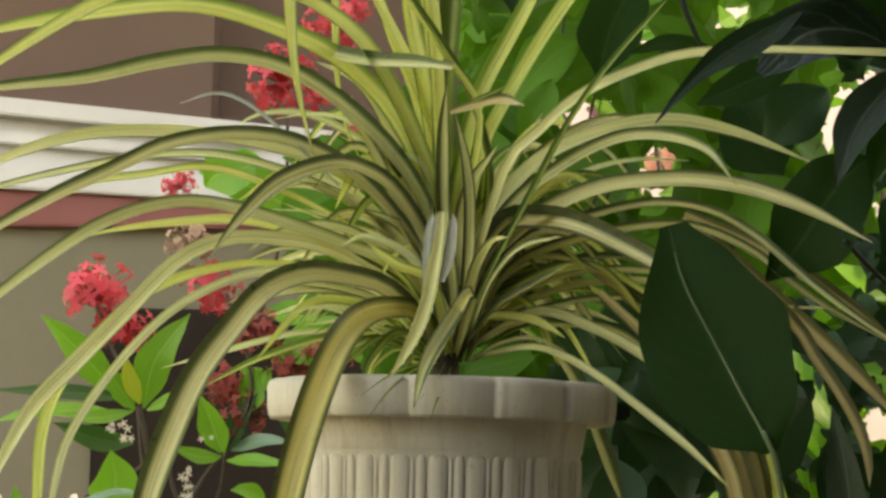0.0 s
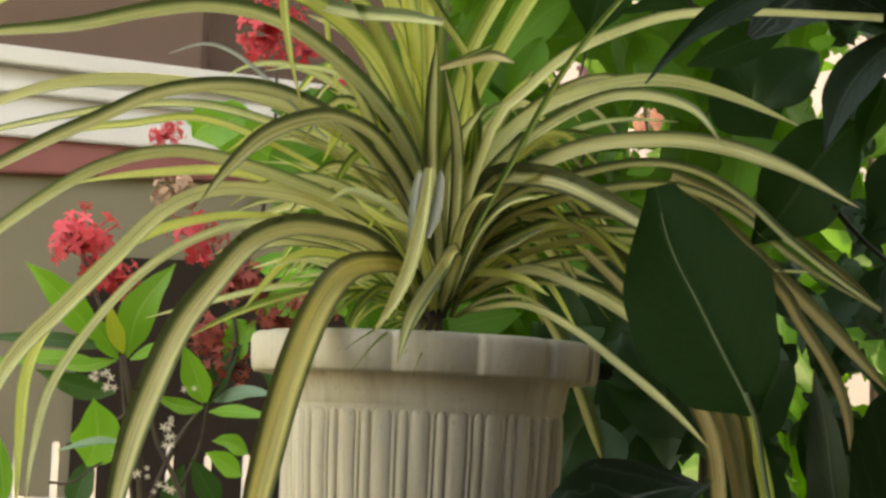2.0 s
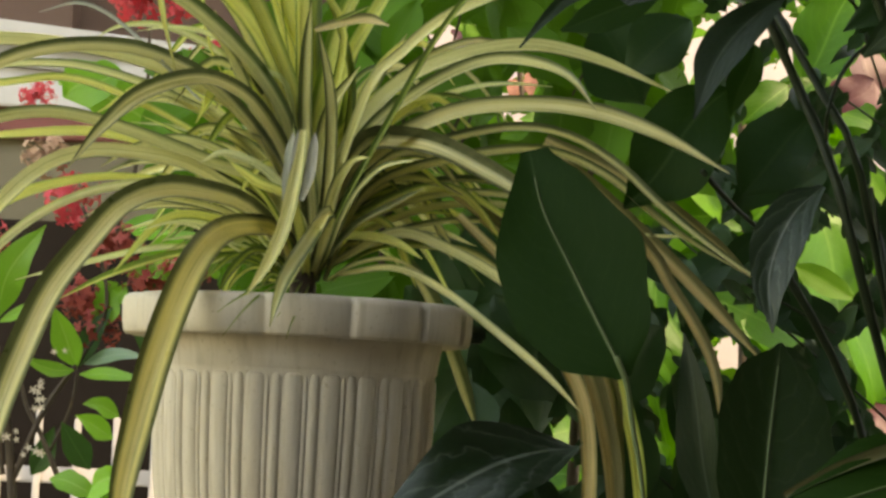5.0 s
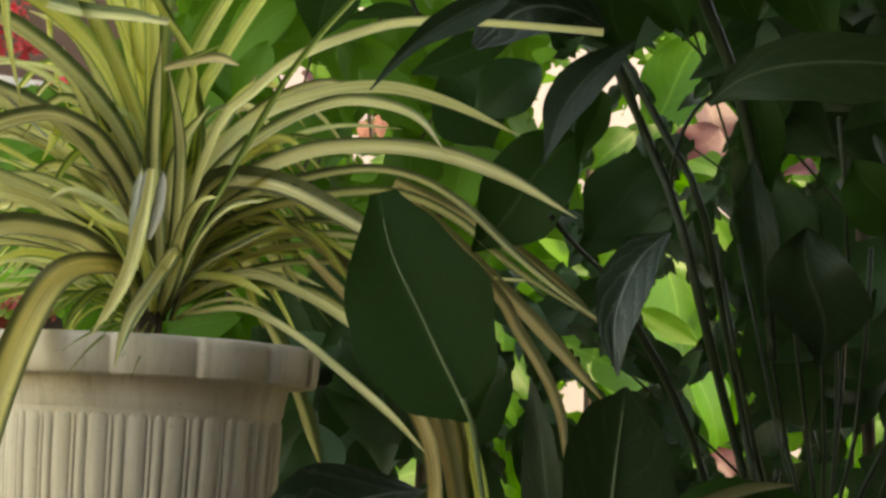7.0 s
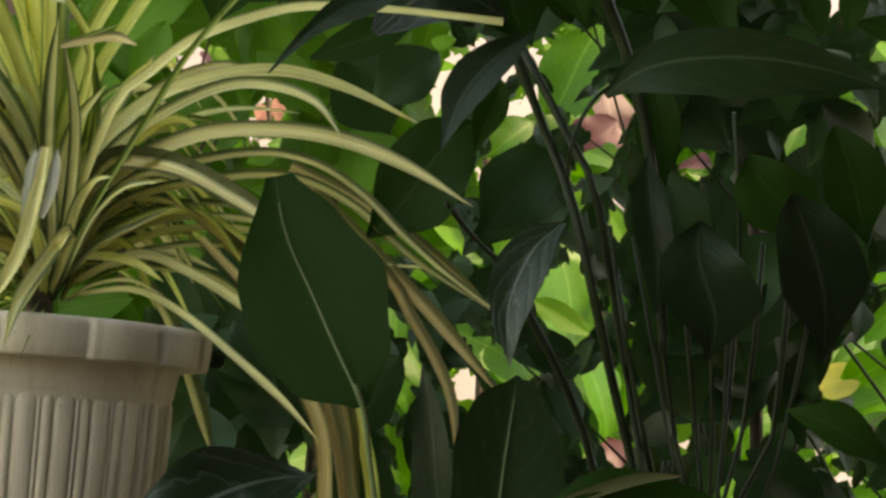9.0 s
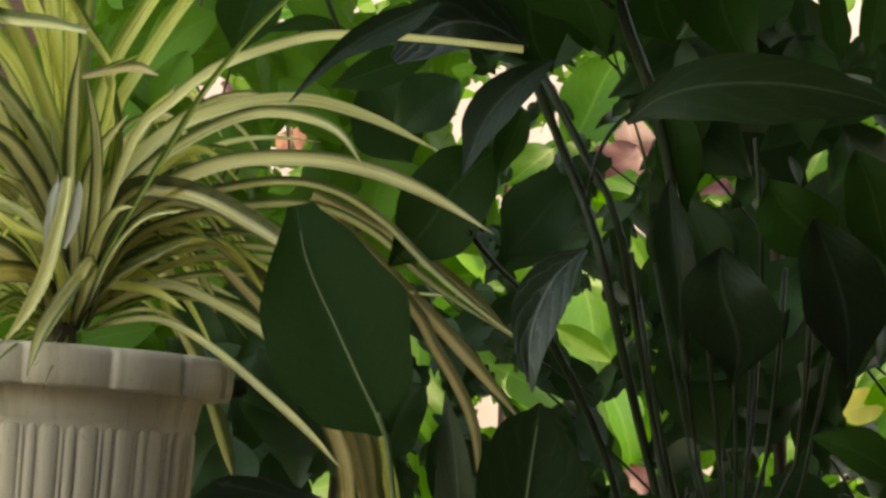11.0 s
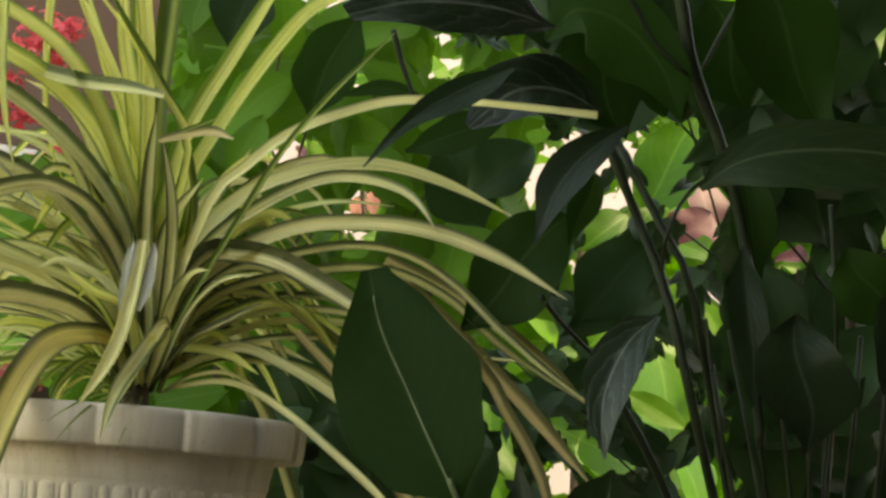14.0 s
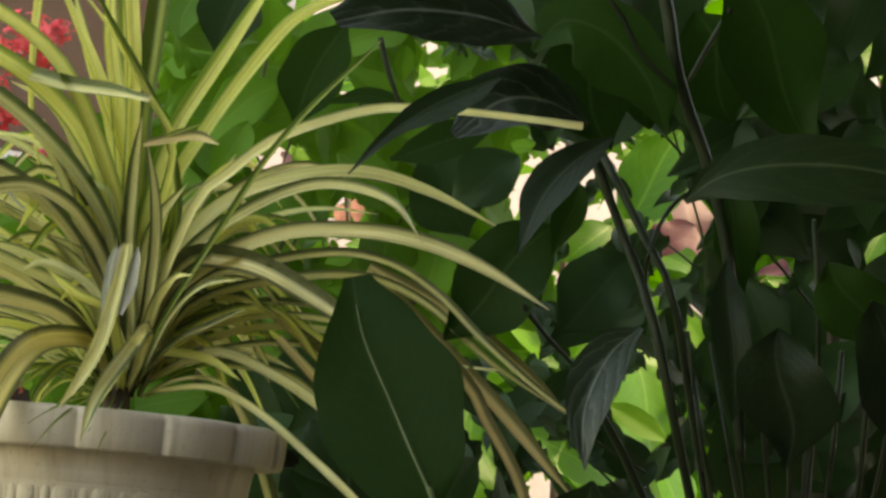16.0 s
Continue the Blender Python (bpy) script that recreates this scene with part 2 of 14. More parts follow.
def strap(parent, width, pts, face=0.7, material=M_STRAP, blunt=0.0, name="leaf", twist=0.0):
    """A long grassy leaf: a channelled, tapering ribbon along a smooth line. face: 1 shows its flat to the south, 0 to the sky."""
    n = 36 if len(pts) > 6 else 22
    line = glide(pts, n)
    bm = bmesh.new()
    uv = bm.loops.layers.uv.new("UVMap")
    rings = []
    ruffle = 97.0 * width * pts[-1][0] * 1000 % 6.28
    for i, p in enumerate(line):
        s = i / n
        t = (line[min(i + 1, n)] - line[max(i - 1, 0)]).normalized()
        up = Vector((0, 0, 1)) - t * t.z
        up = up.normalized() if up.length > 0.05 else Vector((0, -1, 0))
        south = Vector((0, -1, 0)) + t * t.y
        south = south.normalized() if south.length > 0.05 else up
        nrm = (south * face + up * (1 - face)).normalized()
        if twist:
            nrm = Matrix.Rotation(radians(twist) * s, 3, t) @ nrm
        side = t.cross(nrm).normalized()
        w = width * 0.47 * (0.55 + 0.45 * min(1.0, s / 0.3)) * (1.0 if s < 0.68 else max(blunt, 1 - ((s - 0.68) / 0.32) ** 2.1))
        w *= 1 + 0.05 * math.sin(9 * s + ruffle)
        w = max(w, 0.0004)
        dip = w * 0.95
        row = []
        for u, lift in ((-1, 1), (-0.55, 0.42), (0, 0), (0.55, 0.42), (1, 1)):
            row.append((bm.verts.new(p + side * (w * u) + nrm * (dip * (lift - 0.5))), (u + 1) / 2, s))
        rings.append(row)
    for a, b in zip(rings, rings[1:]):
        for j in range(4):
            quad = (a[j], a[j + 1], b[j + 1], b[j])
            f = bm.faces.new([q[0] for q in quad])
            for loop, q in zip(f.loops, quad):
                loop[uv].uv = (q[1], q[2])
    return part(name, bm, material, parent)


LEAF_BASES = {}


def blade(parent, base, tip, width, facing=(0, -1, 0.25), material=M_LILY, fold=0.25, droop=0.1, wide_at=0.42, name="leaf", rib=None, wave=0.05, skew=0.0, label="", full=0.8, taper=0.45):
    """A broad leaf from base to tip: pointed oval, folded along its midrib, drooping, with a wavy edge. rib: material of a raised midrib."""
    base, tip = Vector(base), Vector(tip)
    LEAF_BASES.setdefault(parent.name, []).append(base)
    axis = tip - base
    length = axis.length
    t = axis / length
    nrm = Vector(facing)
    nrm = nrm - t * nrm.dot(t)
    nrm = nrm.normalized() if nrm.length > 1e-3 else t.orthogonal().normalized()
    side = t.cross(nrm)
    n, cols = 12, (-1, -0.66, -0.33, 0, 0.33, 0.66, 1)
    bm = bmesh.new()
    uv = bm.loops.layers.uv.new("UVMap")
    rng = random.Random(round(base.x * 7919 + base.z * 104729 + tip.x * 1299))
    ph = rng.uniform(0, 6.28)
    rings, spine = [], []
    lop, bend, curl = rng.uniform(-0.14, 0.14), rng.uniform(-0.09, 0.09) * (rib is None), rng.uniform(-0.05, 0.10)
    for i in range(n + 1):
        s = i / n
        g = s ** (math.log(0.5) / math.log(wide_at))
        w = width * 0.5 * max(0.012, math.sin(math.pi * g)) ** full
        w *= 1 - taper * max(0.0, (s - 0.62) / 0.38) ** 1.3 + 0.05 * math.sin(11 * s + ph)
        mid = base + axis * s + nrm * (droop * length * (math.sin(math.pi * s))) + side * (skew * width * math.sin(math.pi * s) + bend * width * math.sin(2 * math.pi * s)) - nrm * (curl * length * s ** 3)
        spine.append(mid)
        row = []
        for u in cols:
            lift = fold * w * abs(u) + wave * width * (math.sin(7 * s + ph + u * 1.3) + 0.5 * math.sin(15 * s + 2 * ph - u)) * u * u
            row.append((bm.verts.new(mid + side * (w * u * (1 + lop * (1 if u > 0 else -1))) + nrm * lift), (u + 1) / 2, s))
        rings.append(row)
    for a, b in zip(rings, rings[1:]):
        for j in range(len(cols) - 1):
            quad = (a[j], a[j + 1], b[j + 1], b[j])
            f = bm.faces.new([q[0] for q in quad])
            for loop, q in zip(f.loops, quad):
                loop[uv].uv = (q[1], q[2])
    ob = part(name, bm, material, parent, label)
    if rib is not None:
        rb = bmesh.new()
        tube(rb, [q + nrm * 0.0012 for q in spine[:-1]], 0.0020, 0.0005, 6)
        part("midrib", rb, rib, ob)
    return ob


def leafy(parent, spine, left, right, facing=(0, -1, 0.2), material=M_LILY, fold=0.15, wave=0.03, rib=None, name="leaf", label="", rib_r=0.0016):
    """A broad leaf along a curved midrib, with a half-width profile for each side, quilted between its side veins."""
    n, cols = 26, (-1, -0.8, -0.55, -0.28, 0, 0.28, 0.55, 0.8, 1)
    line = glide(spine, n)
    LEAF_BASES.setdefault(parent.name, []).append(line[0])
    widest = max(max(left), max(right))
    ph = line[0].x * 91.0 + line[-1].z * 57.0

    def half(table, s):
        q = s * (len(table) - 1)
        i = min(int(q), len(table) - 2)
        a, b = table[max(i - 1, 0)], table[min(i + 2, len(table) - 1)]
        return max(0.0004, smooth_between(a, table[i], table[i + 1], b, q - i))

    bm = bmesh.new()
    uv = bm.loops.layers.uv.new("UVMap")
    rings, crest = [], []
    for i, p in enumerate(line):
        s = i / n
        t = (line[min(i + 1, n)] - line[max(i - 1, 0)]).normalized()
        nrm = Vector(facing)
        nrm = (nrm - t * nrm.dot(t)).normalized()
        side = t.cross(nrm)
        wl, wr = half(left, s), half(right, s)
        row = []
        for u in cols:
            w = wr if u > 0 else wl
            edge = 1 + 0.03 * math.sin(19 * s + ph + 2 * u) * abs(u)
            lift = fold * w * abs(u) + wave * widest * (math.sin(7 * s + ph + u * 1.3) + 0.5 * math.sin(17 * s + 2 * ph - u)) * u * u
            row.append((bm.verts.new(p + side * (w * u * edge) + nrm * lift), (u + 1) / 2, s))
        crest.append(p + nrm * 0.0012)
        rings.append(row)
    for a, b in zip(rings, rings[1:]):
        for j in range(len(cols) - 1):
            quad = (a[j], a[j + 1], b[j + 1], b[j])
            f = bm.faces.new([q[0] for q in quad])
            for loop, q in zip(f.loops, quad):
                loop[uv].uv = (q[1], q[2])
    ob = part(name, bm, material, parent, label)
    if rib is not None:
        rb = bmesh.new()
        tube(rb, crest[:-3], rib_r, rib_r * 0.4, 6)
        part("midrib", rb, rib, ob)
    return ob


def smooth_between(a, b, c, d, t):
    """Smooth step from b to c, with a and d beyond them."""
    return 0.5 * (2 * b + (c - a) * t + (2 * a - 5 * b + 4 * c - d) * t * t + (3 * b - a - 3 * c + d) * t ** 3)


def tube(bm, line, r0, r1, sides=7):
    line = [Vector(p) for p in line]
    rings = []
    for i, p in enumerate(line):
        t = (line[min(i + 1, len(line) - 1)] - line[max(i - 1, 0)]).normalized()
        a = t.orthogonal().normalized() if abs(t.z) > 0.99 else t.cross(Vector((0, 0, 1))).normalized()
        b = t.cross(a)
        r = r0 + (r1 - r0) * i / (len(line) - 1)
        rings.append([bm.verts.new(p + (a * math.cos(k * 2 * math.pi / sides) + b * math.sin(k * 2 * math.pi / sides)) * r) for k in range(sides)])
    for a, b in zip(rings, rings[1:]):
        for k in range(sides):
            bm.faces.new((a[k], a[(k + 1) % sides], b[(k + 1) % sides], b[k]))
    bm.faces.new(rings[0][::-1])
    bm.faces.new(rings[-1])


def stalk(parent, r, pts, material=M_STEM, name="stem", taper=0.7):
    bm = bmesh.new()
    tube(bm, glide(pts, 5 * (len(pts) - 1)), r, r * taper, 8)
    return part(name, bm, material, parent)


# ---- the setting ----
def structure(name, boxes, material, label, category, bevel=0.0):
    bm = bmesh.new()
    for lo, hi in boxes:
        box(bm, lo, hi, bevel)
    return tagged(part(name, bm, material, None, "", smooth=False), label, category, kind="structure")


bm = bmesh.new()
rows = []
for i in range(41):
    rows.append([bm.verts.new(((j - 20) * abs(j - 20) * 1.5, -40 + i * i * 0.5, 0.0)) for j in range(41)])
for a, b in zip(rows, rows[1:]):
    for j in range(40):
        bm.faces.new((a[j], a[j + 1], b[j + 1], b[j]))
for v in bm.verts:
    v.co.z = -0.06 + 0.04 * noise.noise(v.co * 0.6)
tagged(part("ground", bm, M_GROUND), "dark garden soil and grass beyond the porch", "ground", kind="structure")
# Unseen floor added; its dark tone limits bounce onto the pot.
structure("porch_floor", [((-2.6, -2.6, -0.12), (2.4, 1.6, 0.06))], M_FLOOR, "unseen plain grey floor, toned dark to cut bounce light", "floor", 0.01)
# Unseen slabs added to keep sun and part of the sky off the plants.
structure("ceiling", [((-0.45, -2.7, 2.75), (2.5, 1.72, 2.87)), ((0.18, 1.72, 2.752), (2.5, 2.9, 2.868))], M_SLAB, "unseen slab added to block sun and sky over the plants", "ceiling")
# Unseen walls added to hold light off the right and the front.
structure("wall_east", [((1.30, -2.6, 0.06), (1.45, 2.2, 2.75))], M_BLOCK_WALL, "unseen dark wall added to darken the right side", "wall")
structure("wall_south", [((-3.2, -2.6, 0.06), (1.30, -2.45, 2.75))], M_BLOCK_WALL, "unseen dark wall added behind the camera to limit front light", "wall")

structure("wall_garden", [((0.30, 6.4, -0.1), (9.0, 6.6, 3.4))], M_PEACH, "sunlit peach painted garden wall", "wall")


def plank(bm, x0, z0, x1, z1, height, y0, y1):
    """A long moulding whose top edge runs from (x0, z0) to (x1, z1)."""
    q = [(x0, z0), (x1, z1), (x1, z1 - height), (x0, z0 - height)]
    f = [bm.verts.new((x, y0, z)) for x, z in q]
    b = [bm.verts.new((x, y1, z)) for x, z in q]
    bm.faces.new(f[::-1])
    bm.faces.new(b)
    for i in range(4):
        bm.faces.new((f[i], f[(i + 1) % 4], b[(i + 1) % 4], b[i]))


M_DARK = plain_material("dark_panel_paint", (0.014, 0.009, 0.007), (0.022, 0.014, 0.011), 3.0, 0.85, 0.1, spec=0.15)
house = thing("house", (-3.0, 7.2, -0.05), "brown house with white stepped moulding and maroon band", "house")
bm = bmesh.new()
box(bm, (-6.0, 7.10, 1.9), (-0.83, 7.4, 4.2))
part("upper_wall", bm, M_BROWN, house, "dark brown painted upper wall", smooth=False)
bm = bmesh.new()
box(bm, (-0.84, 7.32, 1.9), (0.9, 7.6, 4.2))
part("recessed_wall", bm, M_BROWN, house, "dark brown recessed wall", smooth=False)
bm = bmesh.new()
box(bm, (-6.0, 7.06, -0.1), (0.9, 7.40, 2.12))
part("lower_wall", bm, M_TAUPE, house, "grey taupe painted lower wall", smooth=False)
# Flat panel; the dark of an opening is given as its colour.
bm = bmesh.new()
box(bm, (-1.19, 7.04, -0.1), (0.3, 7.2, 1.74), 0.01)
part("doorway", bm, M_DARK, house, "near-black flat panel standing for a dark opening", smooth=False)
for name, x0, z0, x1, z1, h, y0, mat in (
        ("moulding_back", -5.8, 2.76, 0.9, 2.245, 0.30, 7.03, M_WHITE),
        ("moulding", -5.8, 2.79, 0.9, 2.24, 0.06, 6.94, M_WHITE),
        ("moulding", -5.8, 2.58, 0.9, 2.18, 0.04, 6.98, M_WHITE),
        ("moulding", -5.8, 2.36, 0.9, 2.11, 0.07, 6.96, M_WHITE),
        ("maroon_band", -5.8, 2.10, 0.9, 2.15, 0.125, 7.00, M_MAROON)):
    bm = bmesh.new()
    plank(bm, x0, z0, x1, z1, h, y0, 7.2)
    bmesh.ops.bevel(bm, geom=list(bm.edges), offset=0.006, segments=2, affect="EDGES")
    part(name, bm, mat, house, smooth=False)
# Unseen overhang added to keep the sun off the house wall.
bm = bmesh.new()
box(bm, (-6.5, 4.9, 4.2), (1.2, 7.8, 4.4))
part("roof", bm, M_SLAB, house, "unseen overhanging slab added to shade the house wall", smooth=False)

fence = thing("fence", (-0.7, 4.6, -0.05), "white painted metal picket fence behind the bush", "fence")
for z in (0.985, 0.25):
    bm = bmesh.new()
    box(bm, (-3.0, 4.60, z - 0.02), (0.2, 4.625, z + 0.015), 0.004)
    part("rail", bm, M_WHITE, fence, smooth=False)
bm = bmesh.new()
box(bm, (-0.0075, -0.0075, -0.05), (0.0075, 0.0075, 1.115), 0.003)
picket = part("picket", bm, M_WHITE, fence, smooth=False)
for i in range(36):
    p = picket if i == 0 else picket.copy()
    if i:
        scene.collection.objects.link(p)
    p.location = (-2.9 + i * 0.0835 + 0.006, 4.59, 0.01 * math.sin(i * 2.3))

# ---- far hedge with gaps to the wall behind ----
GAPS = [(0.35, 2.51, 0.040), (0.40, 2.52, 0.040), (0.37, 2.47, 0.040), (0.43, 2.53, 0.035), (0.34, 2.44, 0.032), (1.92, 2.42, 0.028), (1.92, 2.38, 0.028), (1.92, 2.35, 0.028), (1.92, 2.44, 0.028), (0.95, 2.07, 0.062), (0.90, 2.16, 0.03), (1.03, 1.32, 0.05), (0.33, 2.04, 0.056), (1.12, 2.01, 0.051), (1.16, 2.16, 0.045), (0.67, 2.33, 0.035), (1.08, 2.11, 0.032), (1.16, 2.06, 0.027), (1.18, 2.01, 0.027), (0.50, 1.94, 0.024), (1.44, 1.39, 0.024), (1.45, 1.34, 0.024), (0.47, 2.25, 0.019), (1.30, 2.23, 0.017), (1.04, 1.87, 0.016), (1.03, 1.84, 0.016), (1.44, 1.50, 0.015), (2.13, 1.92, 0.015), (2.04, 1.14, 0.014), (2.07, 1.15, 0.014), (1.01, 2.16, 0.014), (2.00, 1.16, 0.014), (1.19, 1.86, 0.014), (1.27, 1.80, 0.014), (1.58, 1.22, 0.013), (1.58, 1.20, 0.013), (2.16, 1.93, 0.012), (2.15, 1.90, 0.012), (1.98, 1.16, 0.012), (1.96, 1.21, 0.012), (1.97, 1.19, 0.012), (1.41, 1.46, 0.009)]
bm = bmesh.new()
uv = bm.loops.layers.uv.new("UVMap")
rng = random.Random(8)
count = 0
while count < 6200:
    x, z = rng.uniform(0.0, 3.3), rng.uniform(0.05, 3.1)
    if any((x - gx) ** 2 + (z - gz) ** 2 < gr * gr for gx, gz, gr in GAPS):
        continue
    count += 1
    c = Vector((x, rng.uniform(4.75, 5.15), z))
    a = Vector((rng.gauss(0, 1), rng.gauss(0, 0.4), rng.gauss(0, 1))).normalized()
    b = a.cross(Vector((rng.gauss(0, 0.4), -1, rng.gauss(0.3, 0.4))).normalized()).normalized()
    lift = a.cross(b) * 0.006
    r, w = rng.uniform(0.035, 0.06), rng.uniform(0.018, 0.028)
    loop = [(c - a * r, (0.5, 0)), (c - a * r * 0.3 + b * w + lift, (1, 0.35)), (c + a * r * 0.4 + b * w * 0.8 + lift, (1, 0.7)), (c + a * r, (0.5, 1)),
            (c + a * r * 0.4 - b * w * 0.8 + lift, (0, 0.7)), (c - a * r * 0.3 - b * w + lift, (0, 0.35))]
    f = bm.faces.new([bm.verts.new(q) for q, _ in loop])
    for l, (_, m) in zip(f.loops, loop):
        l[uv].uv = m
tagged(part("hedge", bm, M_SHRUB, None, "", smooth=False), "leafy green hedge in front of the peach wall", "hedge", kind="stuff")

# ---- the pot ----
POT = Vector((-0.003, 1.95, 0.0))
RIM_Z = 1.212                      # underside of the rim
BASE_Z = RIM_Z - 0.255


def ring_body(profile, steps, shape):
    """A turned form: profile of (radius, z), with shape(angle, k) scaling the radius."""
    bm = bmesh.new()
    rings = []
    for k, (r, z) in enumerate(profile):
        rings.append([bm.verts.new((POT.x + r * shape(a, k) * math.sin(a), POT.y - r * shape(a, k) * math.cos(a), z))
                      for a in (2 * math.pi * i / steps for i in range(steps))])
    for a, b in zip(rings, rings[1:]):
        for i in range(steps):
            bm.faces.new((a[i], a[(i + 1) % steps], b[(i + 1) % steps], b[i]))
    return bm


def scallop(a, k):
    s = (math.degrees(a) + 9.5) % 27.6923 / 27.6923
    return 1 - 0.034 * abs(2 * s - 0.8) ** 2.2


def flute(a, k):
    if k < 5 or k > 17:
        return 1.0
    s = (math.degrees(a) + 9.6) % 15.0 / 15.0
    lobes = ((0.16, 0.13, 0.8), (0.60, 0.26, 1.0), (0.925, 0.055, 0.55))
    return 1 + 0.024 * (max(h * math.sqrt(max(0.0, 1 - ((s - c) / w) ** 2)) for c, w, h in lobes) - 0.45)


pot = thing("plant_pot", (POT.x, POT.y, BASE_Z), "beige fluted plastic pot with a scalloped rim", "pot")
bm = ring_body([(0.150, RIM_Z + 0.030), (0.1535, RIM_Z + 0.036), (0.158, RIM_Z + 0.0365), (0.1615, RIM_Z + 0.034), (0.1632, RIM_Z + 0.029),
                (0.1625, RIM_Z + 0.012), (0.1610, RIM_Z + 0.003), (0.159, RIM_Z), (0.150, RIM_Z + 0.001), (0.128, RIM_Z + 0.0015)], 390, scallop)
part("rim", bm, M_POT, pot)
prof = [(0.1335, RIM_Z + 0.004), (0.1330, RIM_Z - 0.012), (0.1318, RIM_Z - 0.025), (0.1300, RIM_Z - 0.0285), (0.1285, RIM_Z - 0.0305), (0.1298, RIM_Z - 0.0325)]
prof += [(0.1298 - 0.0015 * (i / 9) - 0.021 * (i / 9) ** 2.6, RIM_Z - 0.0325 - 0.190 * i / 9) for i in range(1, 10)]
prof[5:6] = [(0.1287, RIM_Z - 0.0318), (0.1293, RIM_Z - 0.0332), (0.1296, RIM_Z - 0.036)]
prof += [(0.104, RIM_Z - 0.233), (0.102, BASE_Z + 0.004), (0.098, BASE_Z), (0.02, BASE_Z)]
part("body", ring_body(prof, 1160, flute), M_POT, pot)
bm = ring_body([(0.150, RIM_Z + 0.030), (0.140, RIM_Z + 0.02), (0.130, RIM_Z - 0.03), (0.120, RIM_Z - 0.12)], 96, lambda a, k: 1.0)
part("inner_wall", bm, M_POT, pot)
# Small dark block in place of the rim's notch.
bm = bmesh.new()
box(bm, (0.150, 1.935, RIM_Z + 0.006), (0.172, 1.96, RIM_Z + 0.022), 0.003)
part("hook_lug", bm, M_STEM, pot, "small dark block at the rim")
bm = bmesh.new()
bmesh.ops.create_circle(bm, cap_ends=True, segments=48, radius=0.138)
bmesh.ops.triangulate(bm, faces=bm.faces)
bmesh.ops.subdivide_edges(bm, edges=list(bm.edges), cuts=3)
for v in bm.verts:
    v.co.z = 0.012 * noise.noise(v.co * 40) + 0.02 * max(0, 1 - v.co.length / 0.08)
    v.co += Vector((POT.x, POT.y, RIM_Z + 0.012))
tagged(part("potting_soil", bm, M_SOIL), "dark potting soil filling the beige pot", "soil")
bm = bmesh.new()
box(bm, (-0.14, 1.81, -0.12), (0.135, 2.09, BASE_Z - 0.03), 0.008)
box(bm, (-0.16, 1.79, BASE_Z - 0.03), (0.155, 2.11, BASE_Z), 0.006)
tagged(part("plinth", bm, M_CONCRETE, None, "", smooth=False), "plain concrete plinth carrying the beige pot", "plinth")

# ---- plants ----
M_RIB = plain_material("pale_midrib", (0.075, 0.12, 0.04), (0.11, 0.155, 0.06), 30.0, 0.6)
M_IXORA = blade_material("ixora_leaf", (0.15, 0.40, 0.035), (0.36, 0.54, 0.16), 0.42, 0.4, 0.6)
M_IXORA_DARK = blade_material("dark_ixora_leaf", (0.035, 0.11, 0.022), (0.10, 0.2, 0.06), 0.4, 0.25, 0.5, 0.3)
# Glossy leaf whose pale base colour holds the whitish sheen.
M_IXORA_SHEEN = blade_material("sheen_pale_ixora_leaf", (0.16, 0.30, 0.16), (0.3, 0.42, 0.25), 0.22, 0.2, 0.4, 0.9)
M_YOUNG = blade_material("yellow_young_leaf", (0.54, 0.60, 0.06), (0.5, 0.5, 0.2), 0.45, 0.4, 0.4)
M_STRAP_WILT = strap_material("wilted_strap_leaf", (0.95, 0.84, 0.42), (0.40, 0.38, 0.16), 0.84)
M_FADED = plain_material("withered_petal", (0.40, 0.22, 0.14), (0.5, 0.33, 0.24), 60.0, 0.8, 0.1)

spider = thing("spider_plant", (POT.x, POT.y, RIM_Z + 0.02), "variegated spider plant with arching yellow and green leaves", "plant")
lily = thing("peace_lily", (0.62, 1.90, -0.06), "dark green peace lily with broad drooping leaves", "plant")
thicket_b = thing("thicket", (1.3, 2.6, 0.0), "dense dark leafy shrub in the shade", "shrub", "shaded shrubs beside the porch")
shrub_b = thing("shrub", (0.4, 3.0, 0.0), "green leafy shrub behind the spider plant", "shrub", "green shrubs behind the pot")
garden_b = thing("garden_bush", (1.7, 3.9, 0.0), "sunlit bright green bush", "shrub", "bushes before the garden wall")
thicket_c = thing("thicket", (1.75, 2.6, 0.0), "dense dark leafy shrub in the shade", "shrub", "shaded shrubs beside the porch")
thicket = thing("thicket", (0.9, 2.5, 0.0), "dense dark leafy shrub in the shade", "shrub", "shaded shrubs beside the porch")
shrub = thing("shrub", (0.1, 2.95, 0.0), "green leafy shrub behind the spider plant", "shrub", "green shrubs behind the pot")
garden = thing("garden_bush", (0.8, 3.8, 0.0), "sunlit bright green bush with some pink leaves", "shrub", "bushes before the garden wall")
ixora = thing("ixora_bush", (-0.42, 3.1, 0.0), "ixora bush with red flower heads and glossy leaves", "shrub")
bm = bmesh.new()
tube(bm, glide([(0.0, 1.95, RIM_Z + 0.01), (0.0, 1.95, RIM_Z + 0.06), (0.002, 1.945, RIM_Z + 0.11)], 8), 0.016, 0.008, 12)
part("crown", bm, M_TWIG, spider)


